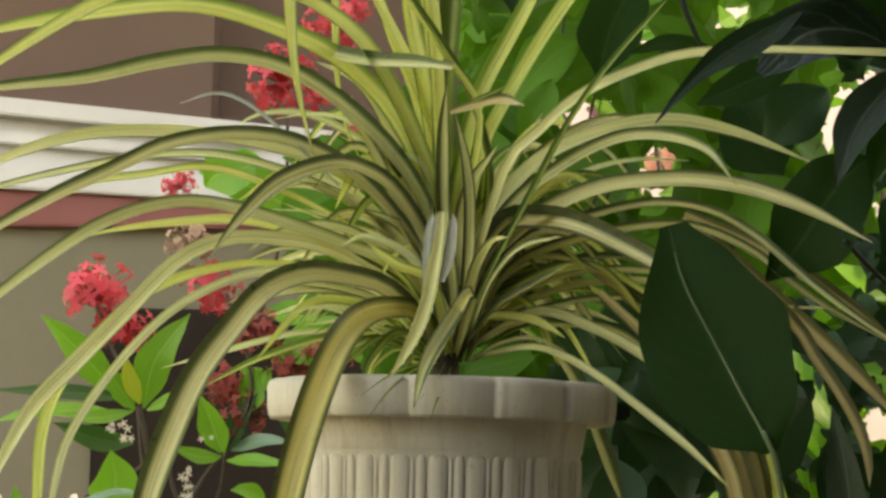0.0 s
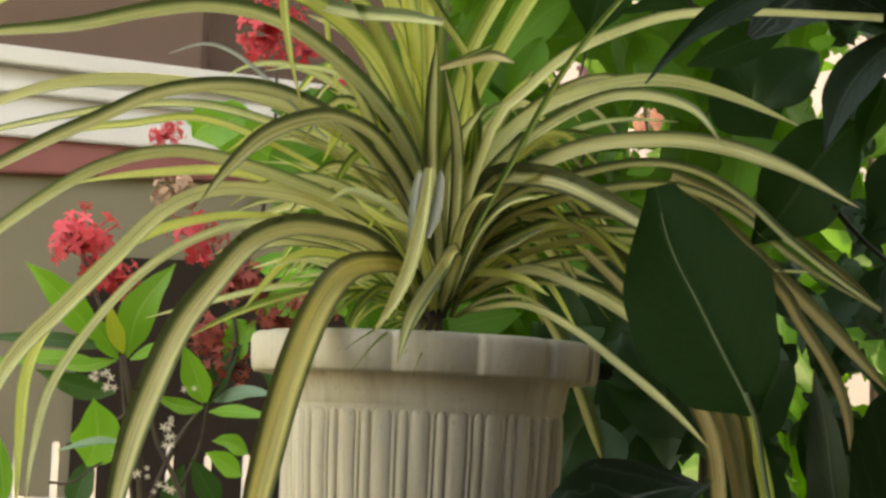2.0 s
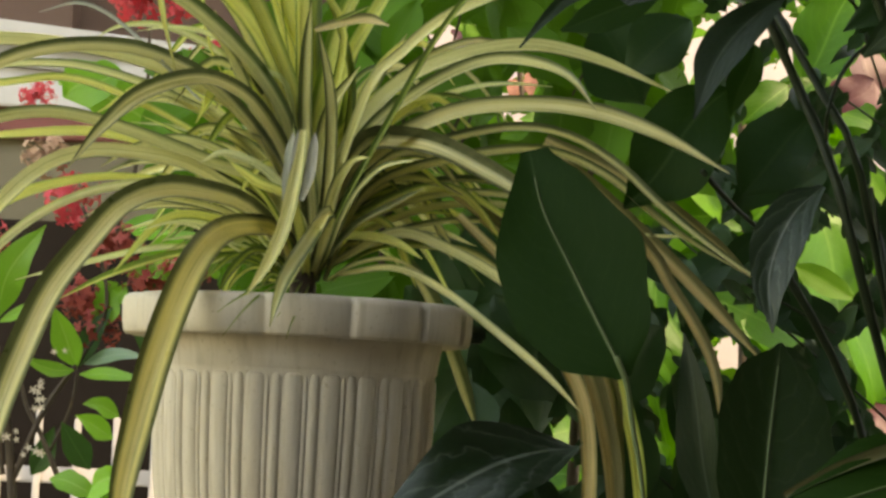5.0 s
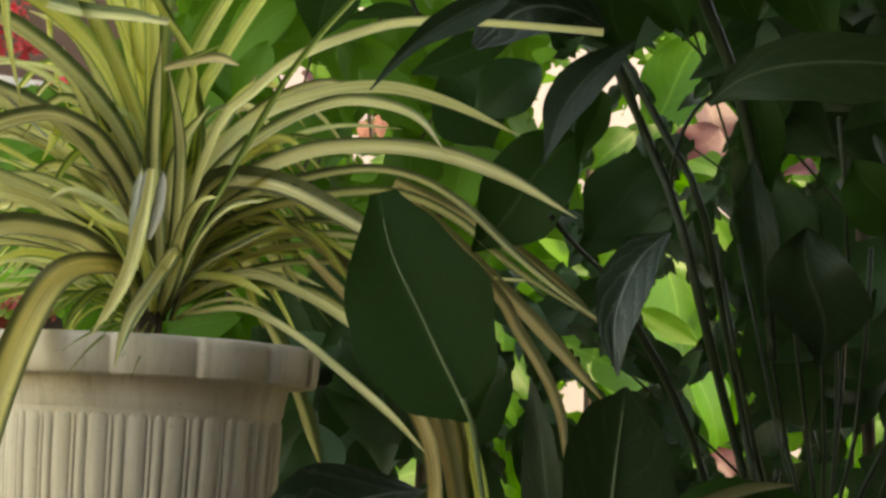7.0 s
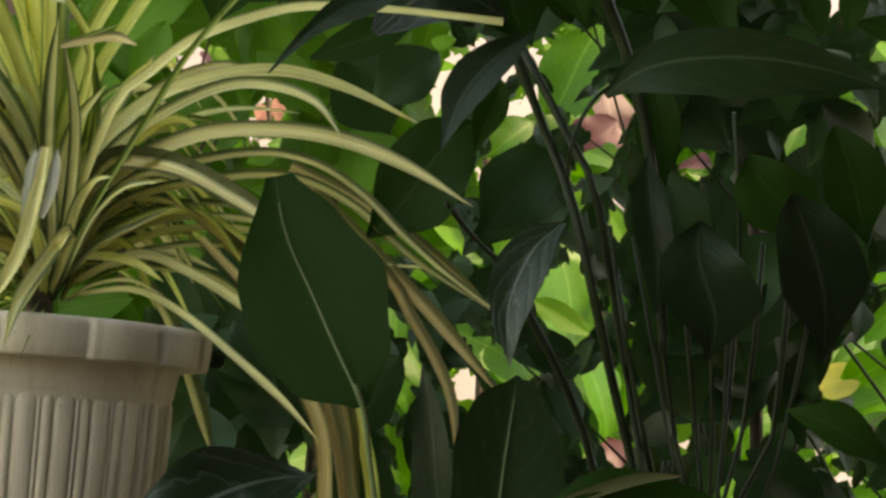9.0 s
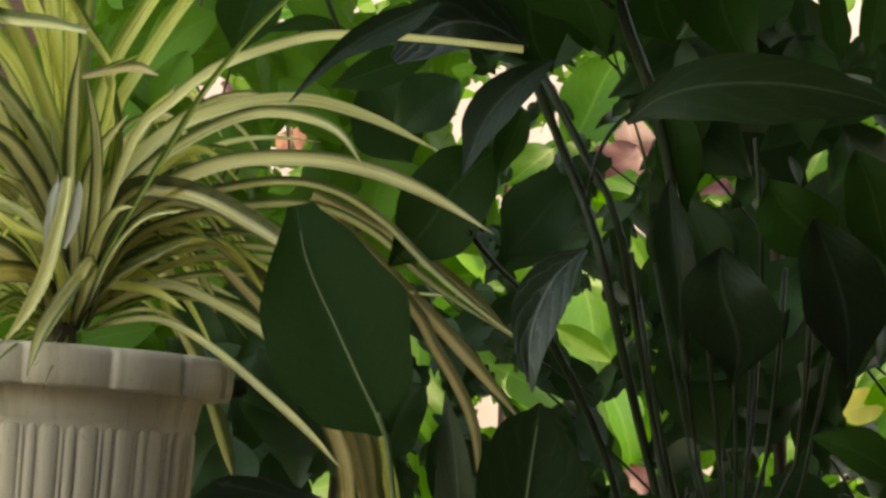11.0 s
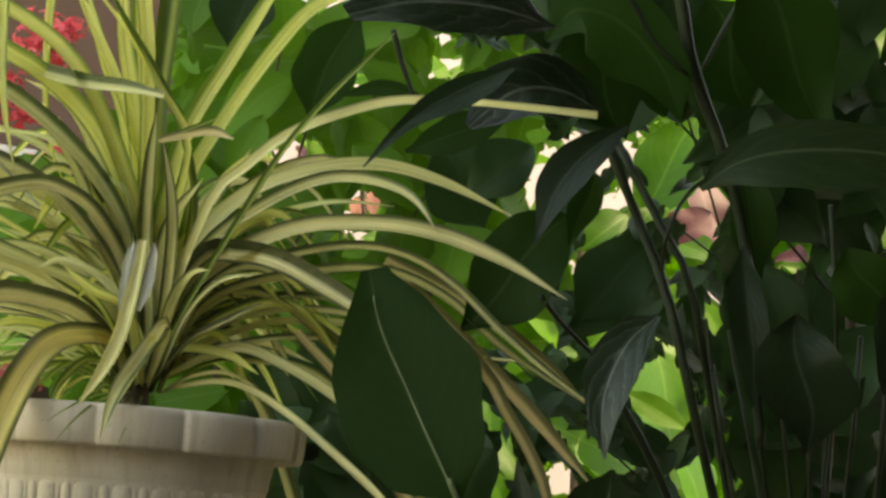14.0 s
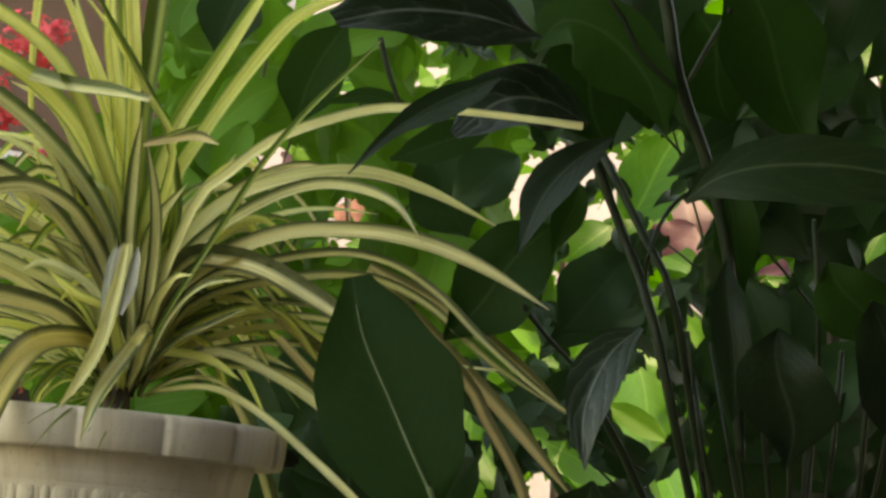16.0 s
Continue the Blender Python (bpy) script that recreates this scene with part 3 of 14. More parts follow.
def flower_head(parent, centre, radius, material):
    """A domed head of many four-petalled florets on thin tubes."""
    c = Vector(centre)
    head = part("flower_head", bmesh_core(c, radius), material, parent)
    for i in range(46):
        d = Vector((random.gauss(0, 1), random.gauss(-0.5, 0.8), random.gauss(0.3, 0.8))).normalized()
        tipc = c + d * radius * random.uniform(0.5, 1.2)
        bm = bmesh.new()
        tube(bm, [c + d * radius * 0.1, tipc], radius * 0.03, radius * 0.025, 5)
        a = d.orthogonal().normalized()
        b = d.cross(a)
        turn = random.uniform(0, 3.14)
        for k in range(4):
            u = a * math.cos(turn + k * 1.5708) + b * math.sin(turn + k * 1.5708)
            w = d.cross(u)
            r = radius * random.uniform(0.2, 0.32)
            vs = [bm.verts.new(tipc + q) for q in (w * r * 0.16, u * r * 0.6 + w * r * 0.27 + d * r * 0.15, u * r, u * r * 0.6 - w * r * 0.27 + d * r * 0.15, -w * r * 0.16)]
            bm.faces.new(vs)
        part("floret", bm, material, head)
    return head


def bmesh_core(c, radius):
    bm = bmesh.new()
    bmesh.ops.create_icosphere(bm, subdivisions=2, radius=radius * 0.22)
    for v in bm.verts:
        v.co = c + v.co * (1 + 0.4 * noise.noise(v.co * 90))
    return bm


def bud(parent, centre, r):
    """A small cream star of five pointed petals round a bead."""
    bm = bmesh.new()
    bmesh.ops.create_icosphere(bm, subdivisions=1, radius=r * 0.45)
    turn = random.uniform(0, 6.28)
    for i in range(5):
        a = turn + i * 1.2566
        d, q = Vector((math.cos(a), -0.35, math.sin(a))), Vector((-math.sin(a), 0, math.cos(a)))
        vs = [bm.verts.new(p) for p in (d * r * 0.2 + q * r * 0.18, d * r * 0.2 - q * r * 0.18, d * r * 0.8 - q * r * 0.22, d * r * 1.5, d * r * 0.8 + q * r * 0.22)]
        bm.faces.new(vs)
    for v in bm.verts:
        v.co += Vector(centre)
    return part("bud", bm, M_BUD, parent)


for par, pts in ((lily, None), (thicket, [(0.9, 2.5, 0.0), (0.92, 2.52, 0.8), (0.85, 2.5, 1.9)]), (shrub, [(0.1, 2.95, 0.0), (0.12, 2.95, 1.0), (0.1, 2.98, 1.8)]),
                 (garden, [(0.8, 3.8, 0.0), (0.82, 3.8, 1.0), (0.8, 3.85, 2.0)]), (thicket_c, [(1.75, 2.6, 0.0), (1.74, 2.6, 0.9), (1.76, 2.6, 1.7)]), (thicket_b, [(1.3, 2.6, 0.0), (1.3, 2.6, 0.8), (1.32, 2.6, 1.7)]), (shrub_b, [(0.4, 3.0, 0.0), (0.4, 3.0, 1.0), (0.42, 3.0, 1.7)]),
                 (garden_b, [(1.7, 3.9, 0.0), (1.7, 3.9, 1.0), (1.7, 3.95, 2.0)]), (ixora, [(-0.42, 3.1, 0.0), (-0.43, 3.1, 0.6), (-0.44, 3.1, 0.95)])):
    if pts:
        stalk(par, 0.011, pts, M_TWIG, "trunk")


def turned(base):
    rng = random.Random(round(base[0] * 7907 + base[2] * 10007))
    return (rng.uniform(-0.5, 0.5), -1.0, rng.uniform(-0.1, 0.7))


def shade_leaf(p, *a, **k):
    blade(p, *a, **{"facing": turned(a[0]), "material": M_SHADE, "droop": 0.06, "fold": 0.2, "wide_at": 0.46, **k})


def shrub_leaf(p, *a, **k):
    blade(p, *a, **{"facing": turned(a[0]), "material": M_SHRUB, "droop": 0.06, "fold": 0.2, "wide_at": 0.46, **k})


def garden_leaf(p, *a, **k):
    blade(p, *a, **{"facing": turned(a[0]), "material": M_LIT, "droop": 0.06, "fold": 0.2, "wide_at": 0.46, **k})


def ixora_leaf(*a, **k):
    blade(ixora, *a, **{"material": M_IXORA, **k})


def lily_leaf(*a, **k):
    blade(lily, *a, **k)


def lily_stem(r, *a, **k):
    stalk(lily, r * 0.78, *a, **k)


def spider_leaf(*a, **k):
    strap(spider, *a, **k)


# ---- spider plant leaves ----
spider_leaf(0.0229, ((-0.000, 1.950, 1.270), (-0.010, 1.938, 1.396), (-0.052, 1.925, 1.492), (-0.106, 1.912, 1.545), (-0.175, 1.900, 1.575), (-0.247, 1.887, 1.588), (-0.338, 1.875, 1.575), (-0.428, 1.863, 1.553), (-0.479, 1.850, 1.526)), 0.66, M_STRAP_BRIGHT)
spider_leaf(0.0202, ((-0.000, 1.950, 1.270), (-0.011, 1.932, 1.406), (-0.036, 1.914, 1.477), (-0.079, 1.897, 1.553), (-0.126, 1.879, 1.589), (-0.183, 1.861, 1.606), (-0.257, 1.843, 1.600), (-0.320, 1.826, 1.573), (-0.409, 1.808, 1.509), (-0.449, 1.790, 1.463)), 0.62, M_STRAP_BRIGHT)
spider_leaf(0.0194, ((-0.002, 1.950, 1.270), (-0.015, 1.928, 1.384), (-0.035, 1.906, 1.433), (-0.082, 1.883, 1.484), (-0.144, 1.861, 1.523), (-0.204, 1.839, 1.532), (-0.261, 1.817, 1.520), (-0.321, 1.794, 1.500), (-0.405, 1.772, 1.484), (-0.452, 1.750, 1.460)), 0.66)
spider_leaf(0.0168, ((-0.003, 1.950, 1.270), (-0.020, 1.937, 1.369), (-0.055, 1.923, 1.412), (-0.103, 1.910, 1.438), (-0.155, 1.897, 1.457), (-0.216, 1.883, 1.466), (-0.292, 1.870, 1.466), (-0.356, 1.857, 1.454), (-0.423, 1.843, 1.423), (-0.469, 1.830, 1.387)), 0.57)
spider_leaf(0.0125, ((-0.012, 1.950, 1.269), (-0.050, 1.957, 1.387), (-0.127, 1.964, 1.435), (-0.204, 1.971, 1.460), (-0.270, 1.979, 1.464), (-0.352, 1.986, 1.451), (-0.451, 1.993, 1.426), (-0.509, 2.000, 1.398)), 0.53)
spider_leaf(0.0114, ((-0.055, 1.950, 1.375), (-0.148, 1.967, 1.424), (-0.227, 1.983, 1.452), (-0.294, 2.000, 1.447), (-0.373, 2.017, 1.434), (-0.463, 2.033, 1.387), (-0.519, 2.050, 1.344)), 0.53, M_STRAP_BRIGHT)
spider_leaf(0.0187, ((-0.003, 1.950, 1.270), (-0.020, 1.926, 1.357), (-0.081, 1.901, 1.431), (-0.138, 1.877, 1.460), (-0.192, 1.852, 1.463), (-0.250, 1.828, 1.449), (-0.295, 1.803, 1.421), (-0.339, 1.779, 1.394), (-0.399, 1.754, 1.352), (-0.437, 1.730, 1.311)), 0.62, M_STRAP_EVEN)
spider_leaf(0.0165, ((-0.006, 1.950, 1.270), (-0.028, 1.930, 1.347), (-0.090, 1.910, 1.370), (-0.152, 1.890, 1.389), (-0.202, 1.870, 1.400), (-0.241, 1.850, 1.400), (-0.283, 1.830, 1.387), (-0.328, 1.810, 1.359), (-0.400, 1.790, 1.297), (-0.436, 1.770, 1.251)), 0.62)
spider_leaf(0.0137, ((-0.009, 1.950, 1.269), (-0.038, 1.953, 1.344), (-0.103, 1.956, 1.375), (-0.158, 1.959, 1.392), (-0.206, 1.961, 1.399), (-0.265, 1.964, 1.395), (-0.319, 1.967, 1.388), (-0.352, 1.970, 1.380)), 0.53, M_STRAP_BRIGHT)
spider_leaf(0.0185, ((-0.002, 1.950, 1.270), (-0.015, 1.914, 1.361), (-0.047, 1.879, 1.416), (-0.077, 1.843, 1.433), (-0.105, 1.807, 1.431), (-0.144, 1.771, 1.410), (-0.173, 1.736, 1.375), (-0.195, 1.700, 1.337)), 0.66, M_STRAP_EVEN)
spider_leaf(0.0174, ((-0.005, 1.950, 1.270), (-0.024, 1.926, 1.310), (-0.100, 1.902, 1.362), (-0.166, 1.878, 1.372), (-0.207, 1.854, 1.365), (-0.241, 1.830, 1.342), (-0.280, 1.806, 1.294), (-0.318, 1.782, 1.247), (-0.346, 1.758, 1.210), (-0.371, 1.734, 1.154), (-0.390, 1.710, 1.100)), 0.66)
spider_leaf(0.0106, ((-0.012, 1.950, 1.269), (-0.048, 1.928, 1.320), (-0.121, 1.906, 1.347), (-0.181, 1.883, 1.339), (-0.229, 1.861, 1.315), (-0.265, 1.839, 1.281), (-0.299, 1.817, 1.233), (-0.323, 1.794, 1.183), (-0.330, 1.772, 1.132), (-0.331, 1.750, 1.081)), 0.62, M_STRAP_PALE)
spider_leaf(0.0133, ((-0.124, 1.950, 1.357), (-0.197, 1.936, 1.354), (-0.268, 1.921, 1.330), (-0.316, 1.907, 1.286), (-0.348, 1.893, 1.238), (-0.361, 1.879, 1.191), (-0.360, 1.864, 1.126), (-0.357, 1.850, 1.077)), 0.62, M_STRAP_BRIGHT)
spider_leaf(0.0263, ((-0.002, 1.950, 1.270), (-0.016, 1.923, 1.294), (-0.053, 1.895, 1.330), (-0.093, 1.868, 1.339), (-0.127, 1.841, 1.337), (-0.159, 1.814, 1.319), (-0.185, 1.786, 1.282), (-0.209, 1.759, 1.241), (-0.227, 1.732, 1.188), (-0.239, 1.705, 1.139), (-0.246, 1.677, 1.085), (-0.248, 1.650, 1.034)), 0.70, M_STRAP_EVEN)
spider_leaf(0.0295, ((0.000, 1.950, 1.270), (-0.024, 1.914, 1.309), (-0.052, 1.879, 1.311), (-0.076, 1.843, 1.299), (-0.094, 1.808, 1.270), (-0.109, 1.772, 1.225), (-0.120, 1.737, 1.177), (-0.127, 1.701, 1.132), (-0.134, 1.666, 1.079), (-0.137, 1.630, 1.003)), 0.75, M_STRAP_EDGED)
spider_leaf(0.0093, ((-0.006, 1.950, 1.270), (-0.027, 1.956, 1.312), (-0.080, 1.962, 1.298), (-0.144, 1.968, 1.293), (-0.209, 1.974, 1.276), (-0.270, 1.980, 1.259)), 0.44, M_STRAP_PALE)
spider_leaf(0.0099, ((-0.006, 1.950, 1.270), (-0.027, 1.950, 1.296), (-0.074, 1.950, 1.295), (-0.122, 1.950, 1.287), (-0.179, 1.950, 1.266), (-0.226, 1.950, 1.241)), 0.53, M_STRAP_BRIGHT)
spider_leaf(0.0161, ((-0.001, 1.950, 1.270), (-0.010, 1.930, 1.449), (-0.022, 1.917, 1.600), (-0.055, 1.900, 1.740), (-0.112, 1.883, 1.800), (-0.145, 1.867, 1.740), (-0.150, 1.850, 1.641), (-0.145, 1.833, 1.553), (-0.134, 1.817, 1.489), (-0.119, 1.800, 1.436)), 0.75, M_STRAP_BRIGHT)
spider_leaf(0.0092, ((-0.005, 1.950, 1.270), (-0.012, 1.947, 1.434), (-0.022, 1.944, 1.600), (-0.060, 1.941, 1.730), (-0.106, 1.939, 1.700), (-0.111, 1.936, 1.566), (-0.099, 1.933, 1.487), (-0.075, 1.930, 1.441)), 0.70, M_STRAP_BRIGHT)
spider_leaf(0.0054, ((-0.101, 1.880, 1.423), (-0.143, 1.880, 1.461), (-0.165, 1.880, 1.481), (-0.191, 1.880, 1.499), (-0.217, 1.880, 1.506), (-0.249, 1.880, 1.496)), 0.53, M_STRAP_GREY)
spider_leaf(0.0124, ((-0.002, 1.950, 1.270), (-0.018, 1.950, 1.381), (-0.057, 1.950, 1.450), (-0.095, 1.950, 1.482), (-0.139, 1.950, 1.501), (-0.182, 1.950, 1.500), (-0.209, 1.950, 1.484)), 0.44, M_STRAP_PALE)
spider_leaf(0.0151, ((-0.001, 1.950, 1.270), (-0.013, 1.965, 1.388), (-0.032, 1.980, 1.516), (-0.061, 1.995, 1.591), (-0.086, 2.010, 1.668)), 0.70, M_STRAP_BRIGHT)
spider_leaf(0.0189, ((0.002, 1.950, 1.270), (-0.005, 1.970, 1.389), (-0.019, 1.990, 1.540), (-0.031, 2.010, 1.640), (-0.045, 2.030, 1.784)), 0.70, M_STRAP_BRIGHT)
spider_leaf(0.0225, ((0.004, 1.950, 1.270), (0.003, 1.960, 1.388), (-0.005, 1.970, 1.520), (-0.002, 1.980, 1.622), (0.003, 1.990, 1.772)), 0.70, M_STRAP_GREEN)
spider_leaf(0.0187, ((-0.001, 1.950, 1.270), (-0.013, 1.960, 1.382), (-0.053, 1.970, 1.481), (-0.087, 1.980, 1.537), (-0.132, 1.990, 1.560)), 0.70)
spider_leaf(0.0186, ((0.001, 1.950, 1.270), (-0.008, 1.950, 1.387), (-0.017, 1.950, 1.473), (-0.030, 1.950, 1.543), (-0.045, 1.950, 1.614), (-0.050, 1.950, 1.703)), 0.70, M_STRAP_BRIGHT)
spider_leaf(0.0085, ((0.014, 1.950, 1.270), (0.037, 1.938, 1.434), (0.019, 1.926, 1.513), (-0.006, 1.914, 1.558), (-0.044, 1.902, 1.611), (-0.077, 1.890, 1.658)), 0.70, M_STRAP_GREEN)
spider_leaf(0.0173, ((0.002, 1.950, 1.270), (-0.002, 1.950, 1.360), (0.010, 1.950, 1.452), (0.027, 1.950, 1.523), (0.063, 1.950, 1.597), (0.097, 1.950, 1.667), (0.121, 1.950, 1.723)), 0.75, M_STRAP_BRIGHT)
spider_leaf(0.0160, ((0.006, 1.950, 1.270), (0.012, 1.947, 1.360), (0.028, 1.944, 1.462), (0.056, 1.941, 1.525), (0.100, 1.939, 1.601), (0.137, 1.936, 1.648), (0.195, 1.933, 1.676), (0.243, 1.930, 1.682)), 0.70, M_STRAP_BRIGHT)
spider_leaf(0.0195, ((-0.148, 1.930, 1.566), (-0.109, 1.910, 1.551), (-0.072, 1.890, 1.541), (-0.035, 1.870, 1.536), (-0.001, 1.850, 1.529)), 0.62, blunt=0.55)
spider_leaf(0.0131, ((-0.001, 1.870, 1.491), (0.022, 1.863, 1.497), (0.044, 1.857, 1.501), (0.065, 1.850, 1.496)), 0.62, M_STRAP_TAN, blunt=0.3)
spider_leaf(0.0145, ((0.004, 1.950, 1.270), (0.004, 1.925, 1.331), (-0.005, 1.900, 1.402), (-0.007, 1.875, 1.466), (-0.005, 1.850, 1.513)), 0.75)
spider_leaf(0.0121, ((0.008, 1.950, 1.270), (0.017, 1.925, 1.331), (0.019, 1.900, 1.402), (0.014, 1.875, 1.446), (0.003, 1.850, 1.488)), 0.75)
spider_leaf(0.0122, ((0.001, 1.950, 1.270), (-0.006, 1.935, 1.332), (-0.039, 1.920, 1.393), (-0.077, 1.905, 1.469), (-0.104, 1.890, 1.498)), 0.70)
spider_leaf(0.0148, ((0.002, 1.950, 1.270), (-0.000, 1.945, 1.312), (-0.026, 1.940, 1.385), (-0.051, 1.935, 1.448), (-0.095, 1.930, 1.516)), 0.70)
spider_leaf(0.0164, ((0.010, 1.950, 1.270), (0.026, 1.970, 1.314), (0.036, 1.990, 1.393), (0.057, 2.010, 1.462), (0.090, 2.030, 1.522)), 0.66)
spider_leaf(0.0137, ((0.009, 1.950, 1.270), (0.021, 1.955, 1.313), (0.030, 1.960, 1.400), (0.034, 1.965, 1.471), (0.049, 1.970, 1.522)), 0.70, M_STRAP_GREEN)
spider_leaf(0.0070, ((0.012, 1.950, 1.270), (0.030, 1.917, 1.331), (0.077, 1.883, 1.427), (0.107, 1.850, 1.484), (0.140, 1.817, 1.530), (0.176, 1.783, 1.569), (0.192, 1.750, 1.584)), 0.70, M_STRAP_GREEN)
spider_leaf(0.0195, ((0.007, 1.950, 1.270), (0.015, 1.943, 1.333), (0.040, 1.936, 1.402), (0.081, 1.929, 1.455), (0.138, 1.921, 1.484), (0.201, 1.914, 1.495), (0.263, 1.907, 1.484), (0.335, 1.900, 1.457)), 0.57)
spider_leaf(0.0168, ((0.009, 1.950, 1.270), (0.022, 1.933, 1.343), (0.055, 1.916, 1.408), (0.101, 1.899, 1.447), (0.146, 1.881, 1.470), (0.185, 1.864, 1.473), (0.227, 1.847, 1.459), (0.254, 1.830, 1.425)), 0.62)
spider_leaf(0.0088, ((0.013, 1.950, 1.270), (0.035, 1.960, 1.384), (0.083, 1.970, 1.429), (0.137, 1.980, 1.459), (0.182, 1.990, 1.471), (0.232, 2.000, 1.473)), 0.53, M_STRAP_PALE)
spider_leaf(0.0214, ((0.010, 1.950, 1.270), (0.025, 1.929, 1.343), (0.071, 1.907, 1.394), (0.131, 1.886, 1.425), (0.196, 1.864, 1.432), (0.254, 1.843, 1.425), (0.311, 1.821, 1.404), (0.369, 1.800, 1.372)), 0.62, M_STRAP_EVEN)
spider_leaf(0.0252, ((0.009, 1.950, 1.270), (0.020, 1.933, 1.332), (0.050, 1.916, 1.393), (0.081, 1.899, 1.399), (0.116, 1.881, 1.392), (0.156, 1.864, 1.372), (0.195, 1.847, 1.348), (0.233, 1.830, 1.317)), 0.75, M_STRAP_EVEN)
spider_leaf(0.0115, ((0.020, 1.950, 1.270), (0.056, 1.938, 1.371), (0.118, 1.925, 1.402), (0.185, 1.912, 1.418), (0.236, 1.900, 1.412), (0.281, 1.887, 1.386), (0.321, 1.875, 1.349), (0.369, 1.863, 1.311), (0.427, 1.850, 1.273)), 0.62)
spider_leaf(0.0134, ((0.020, 1.950, 1.270), (0.057, 1.940, 1.355), (0.135, 1.930, 1.388), (0.213, 1.920, 1.399), (0.274, 1.910, 1.378), (0.335, 1.900, 1.331), (0.405, 1.890, 1.291)), 0.53)
spider_leaf(0.0106, ((0.009, 1.950, 1.270), (0.021, 1.954, 1.313), (0.089, 1.958, 1.358), (0.143, 1.962, 1.373), (0.207, 1.966, 1.367), (0.272, 1.970, 1.342)), 0.44)
spider_leaf(0.0105, ((0.009, 1.950, 1.270), (0.021, 1.950, 1.307), (0.084, 1.950, 1.343), (0.142, 1.950, 1.358), (0.211, 1.950, 1.354), (0.280, 1.950, 1.319)), 0.53)
spider_leaf(0.0100, ((0.010, 1.950, 1.270), (0.026, 1.960, 1.298), (0.090, 1.970, 1.335), (0.144, 1.980, 1.350), (0.221, 1.990, 1.348), (0.288, 2.000, 1.312)), 0.53)
spider_leaf(0.0100, ((0.010, 1.950, 1.270), (0.027, 1.958, 1.292), (0.096, 1.966, 1.324), (0.155, 1.974, 1.335), (0.220, 1.982, 1.331), (0.292, 1.990, 1.290)), 0.53)
spider_leaf(0.0114, ((0.010, 1.950, 1.270), (0.027, 1.975, 1.304), (0.091, 2.000, 1.384), (0.169, 2.025, 1.394), (0.227, 2.050, 1.376)), 0.44)
spider_leaf(0.0147, ((0.027, 1.950, 1.286), (0.084, 1.940, 1.316), (0.131, 1.930, 1.303), (0.172, 1.920, 1.282), (0.203, 1.910, 1.259), (0.238, 1.900, 1.221)), 0.62)
spider_leaf(0.0102, ((0.032, 1.950, 1.276), (0.084, 1.930, 1.283), (0.130, 1.910, 1.262), (0.175, 1.890, 1.228), (0.219, 1.870, 1.191), (0.255, 1.850, 1.155)), 0.62)
spider_leaf(0.0188, ((0.092, 2.000, 1.304), (0.126, 2.027, 1.259), (0.151, 2.053, 1.206), (0.179, 2.080, 1.138)), 0.66)
spider_leaf(0.0210, ((0.137, 1.950, 1.358), (0.217, 1.950, 1.301), (0.260, 1.950, 1.223), (0.284, 1.950, 1.160), (0.298, 1.950, 1.088), (0.303, 1.950, 0.985)), 0.70, M_STRAP_TAN)
spider_leaf(0.0175, ((0.153, 1.950, 1.358), (0.228, 1.956, 1.302), (0.283, 1.962, 1.224), (0.310, 1.968, 1.161), (0.325, 1.974, 1.098), (0.334, 1.980, 0.983)), 0.70, M_STRAP_BRIGHT)
spider_leaf(0.0187, ((0.142, 1.950, 1.337), (0.207, 1.958, 1.275), (0.251, 1.965, 1.202), (0.274, 1.972, 1.139), (0.282, 1.980, 0.982)), 0.70, M_STRAP_TAN)
spider_leaf(0.0211, ((0.164, 1.950, 1.337), (0.239, 1.955, 1.275), (0.288, 1.960, 1.192), (0.300, 1.965, 1.124), (0.309, 1.970, 0.984)), 0.75, M_STRAP_TAN)
spider_leaf(0.0037, ((0.270, 1.950, 1.334), (0.321, 1.940, 1.327), (0.367, 1.930, 1.326)), 0.62, M_STRAP_PALE)
spider_leaf(0.0130, ((-0.006, 1.815, 1.393), (-0.008, 1.806, 1.367), (-0.012, 1.797, 1.341), (-0.019, 1.788, 1.303), (-0.031, 1.779, 1.272), (-0.047, 1.770, 1.244)), 0.84, M_STRAP_WILT)
spider_leaf(0.0132, ((-0.018, 1.853, 1.253), (-0.002, 1.842, 1.287), (0.010, 1.831, 1.308), (0.021, 1.820, 1.323)), 0.79, M_STRAP_WILT)
# Three grey straps; their colour stands for the highlight beside the wilted leaf.
spider_leaf(0.0101, ((-0.020, 1.845, 1.333), (-0.018, 1.845, 1.356), (-0.017, 1.845, 1.374), (-0.015, 1.845, 1.395)), 0.84, M_STRAP_GREY)
spider_leaf(0.0077, ((-0.016, 1.841, 1.333), (-0.013, 1.841, 1.356), (-0.012, 1.841, 1.373), (-0.011, 1.841, 1.396)), 0.79, M_STRAP_GREY)
spider_leaf(0.0101, ((-0.005, 1.845, 1.334), (0.001, 1.845, 1.356), (0.003, 1.845, 1.374), (0.004, 1.845, 1.396)), 0.84, M_STRAP_GREY)
spider_leaf(0.0068, ((-0.005, 1.950, 1.280), (-0.048, 1.955, 1.311), (-0.092, 1.960, 1.332), (-0.135, 1.965, 1.337), (-0.172, 1.970, 1.326)), 0.44, M_STRAP_PALE)
spider_leaf(0.0062, ((-0.005, 1.950, 1.275), (-0.048, 1.950, 1.295), (-0.090, 1.950, 1.305), (-0.133, 1.950, 1.301)), 0.44, M_STRAP_PALE)
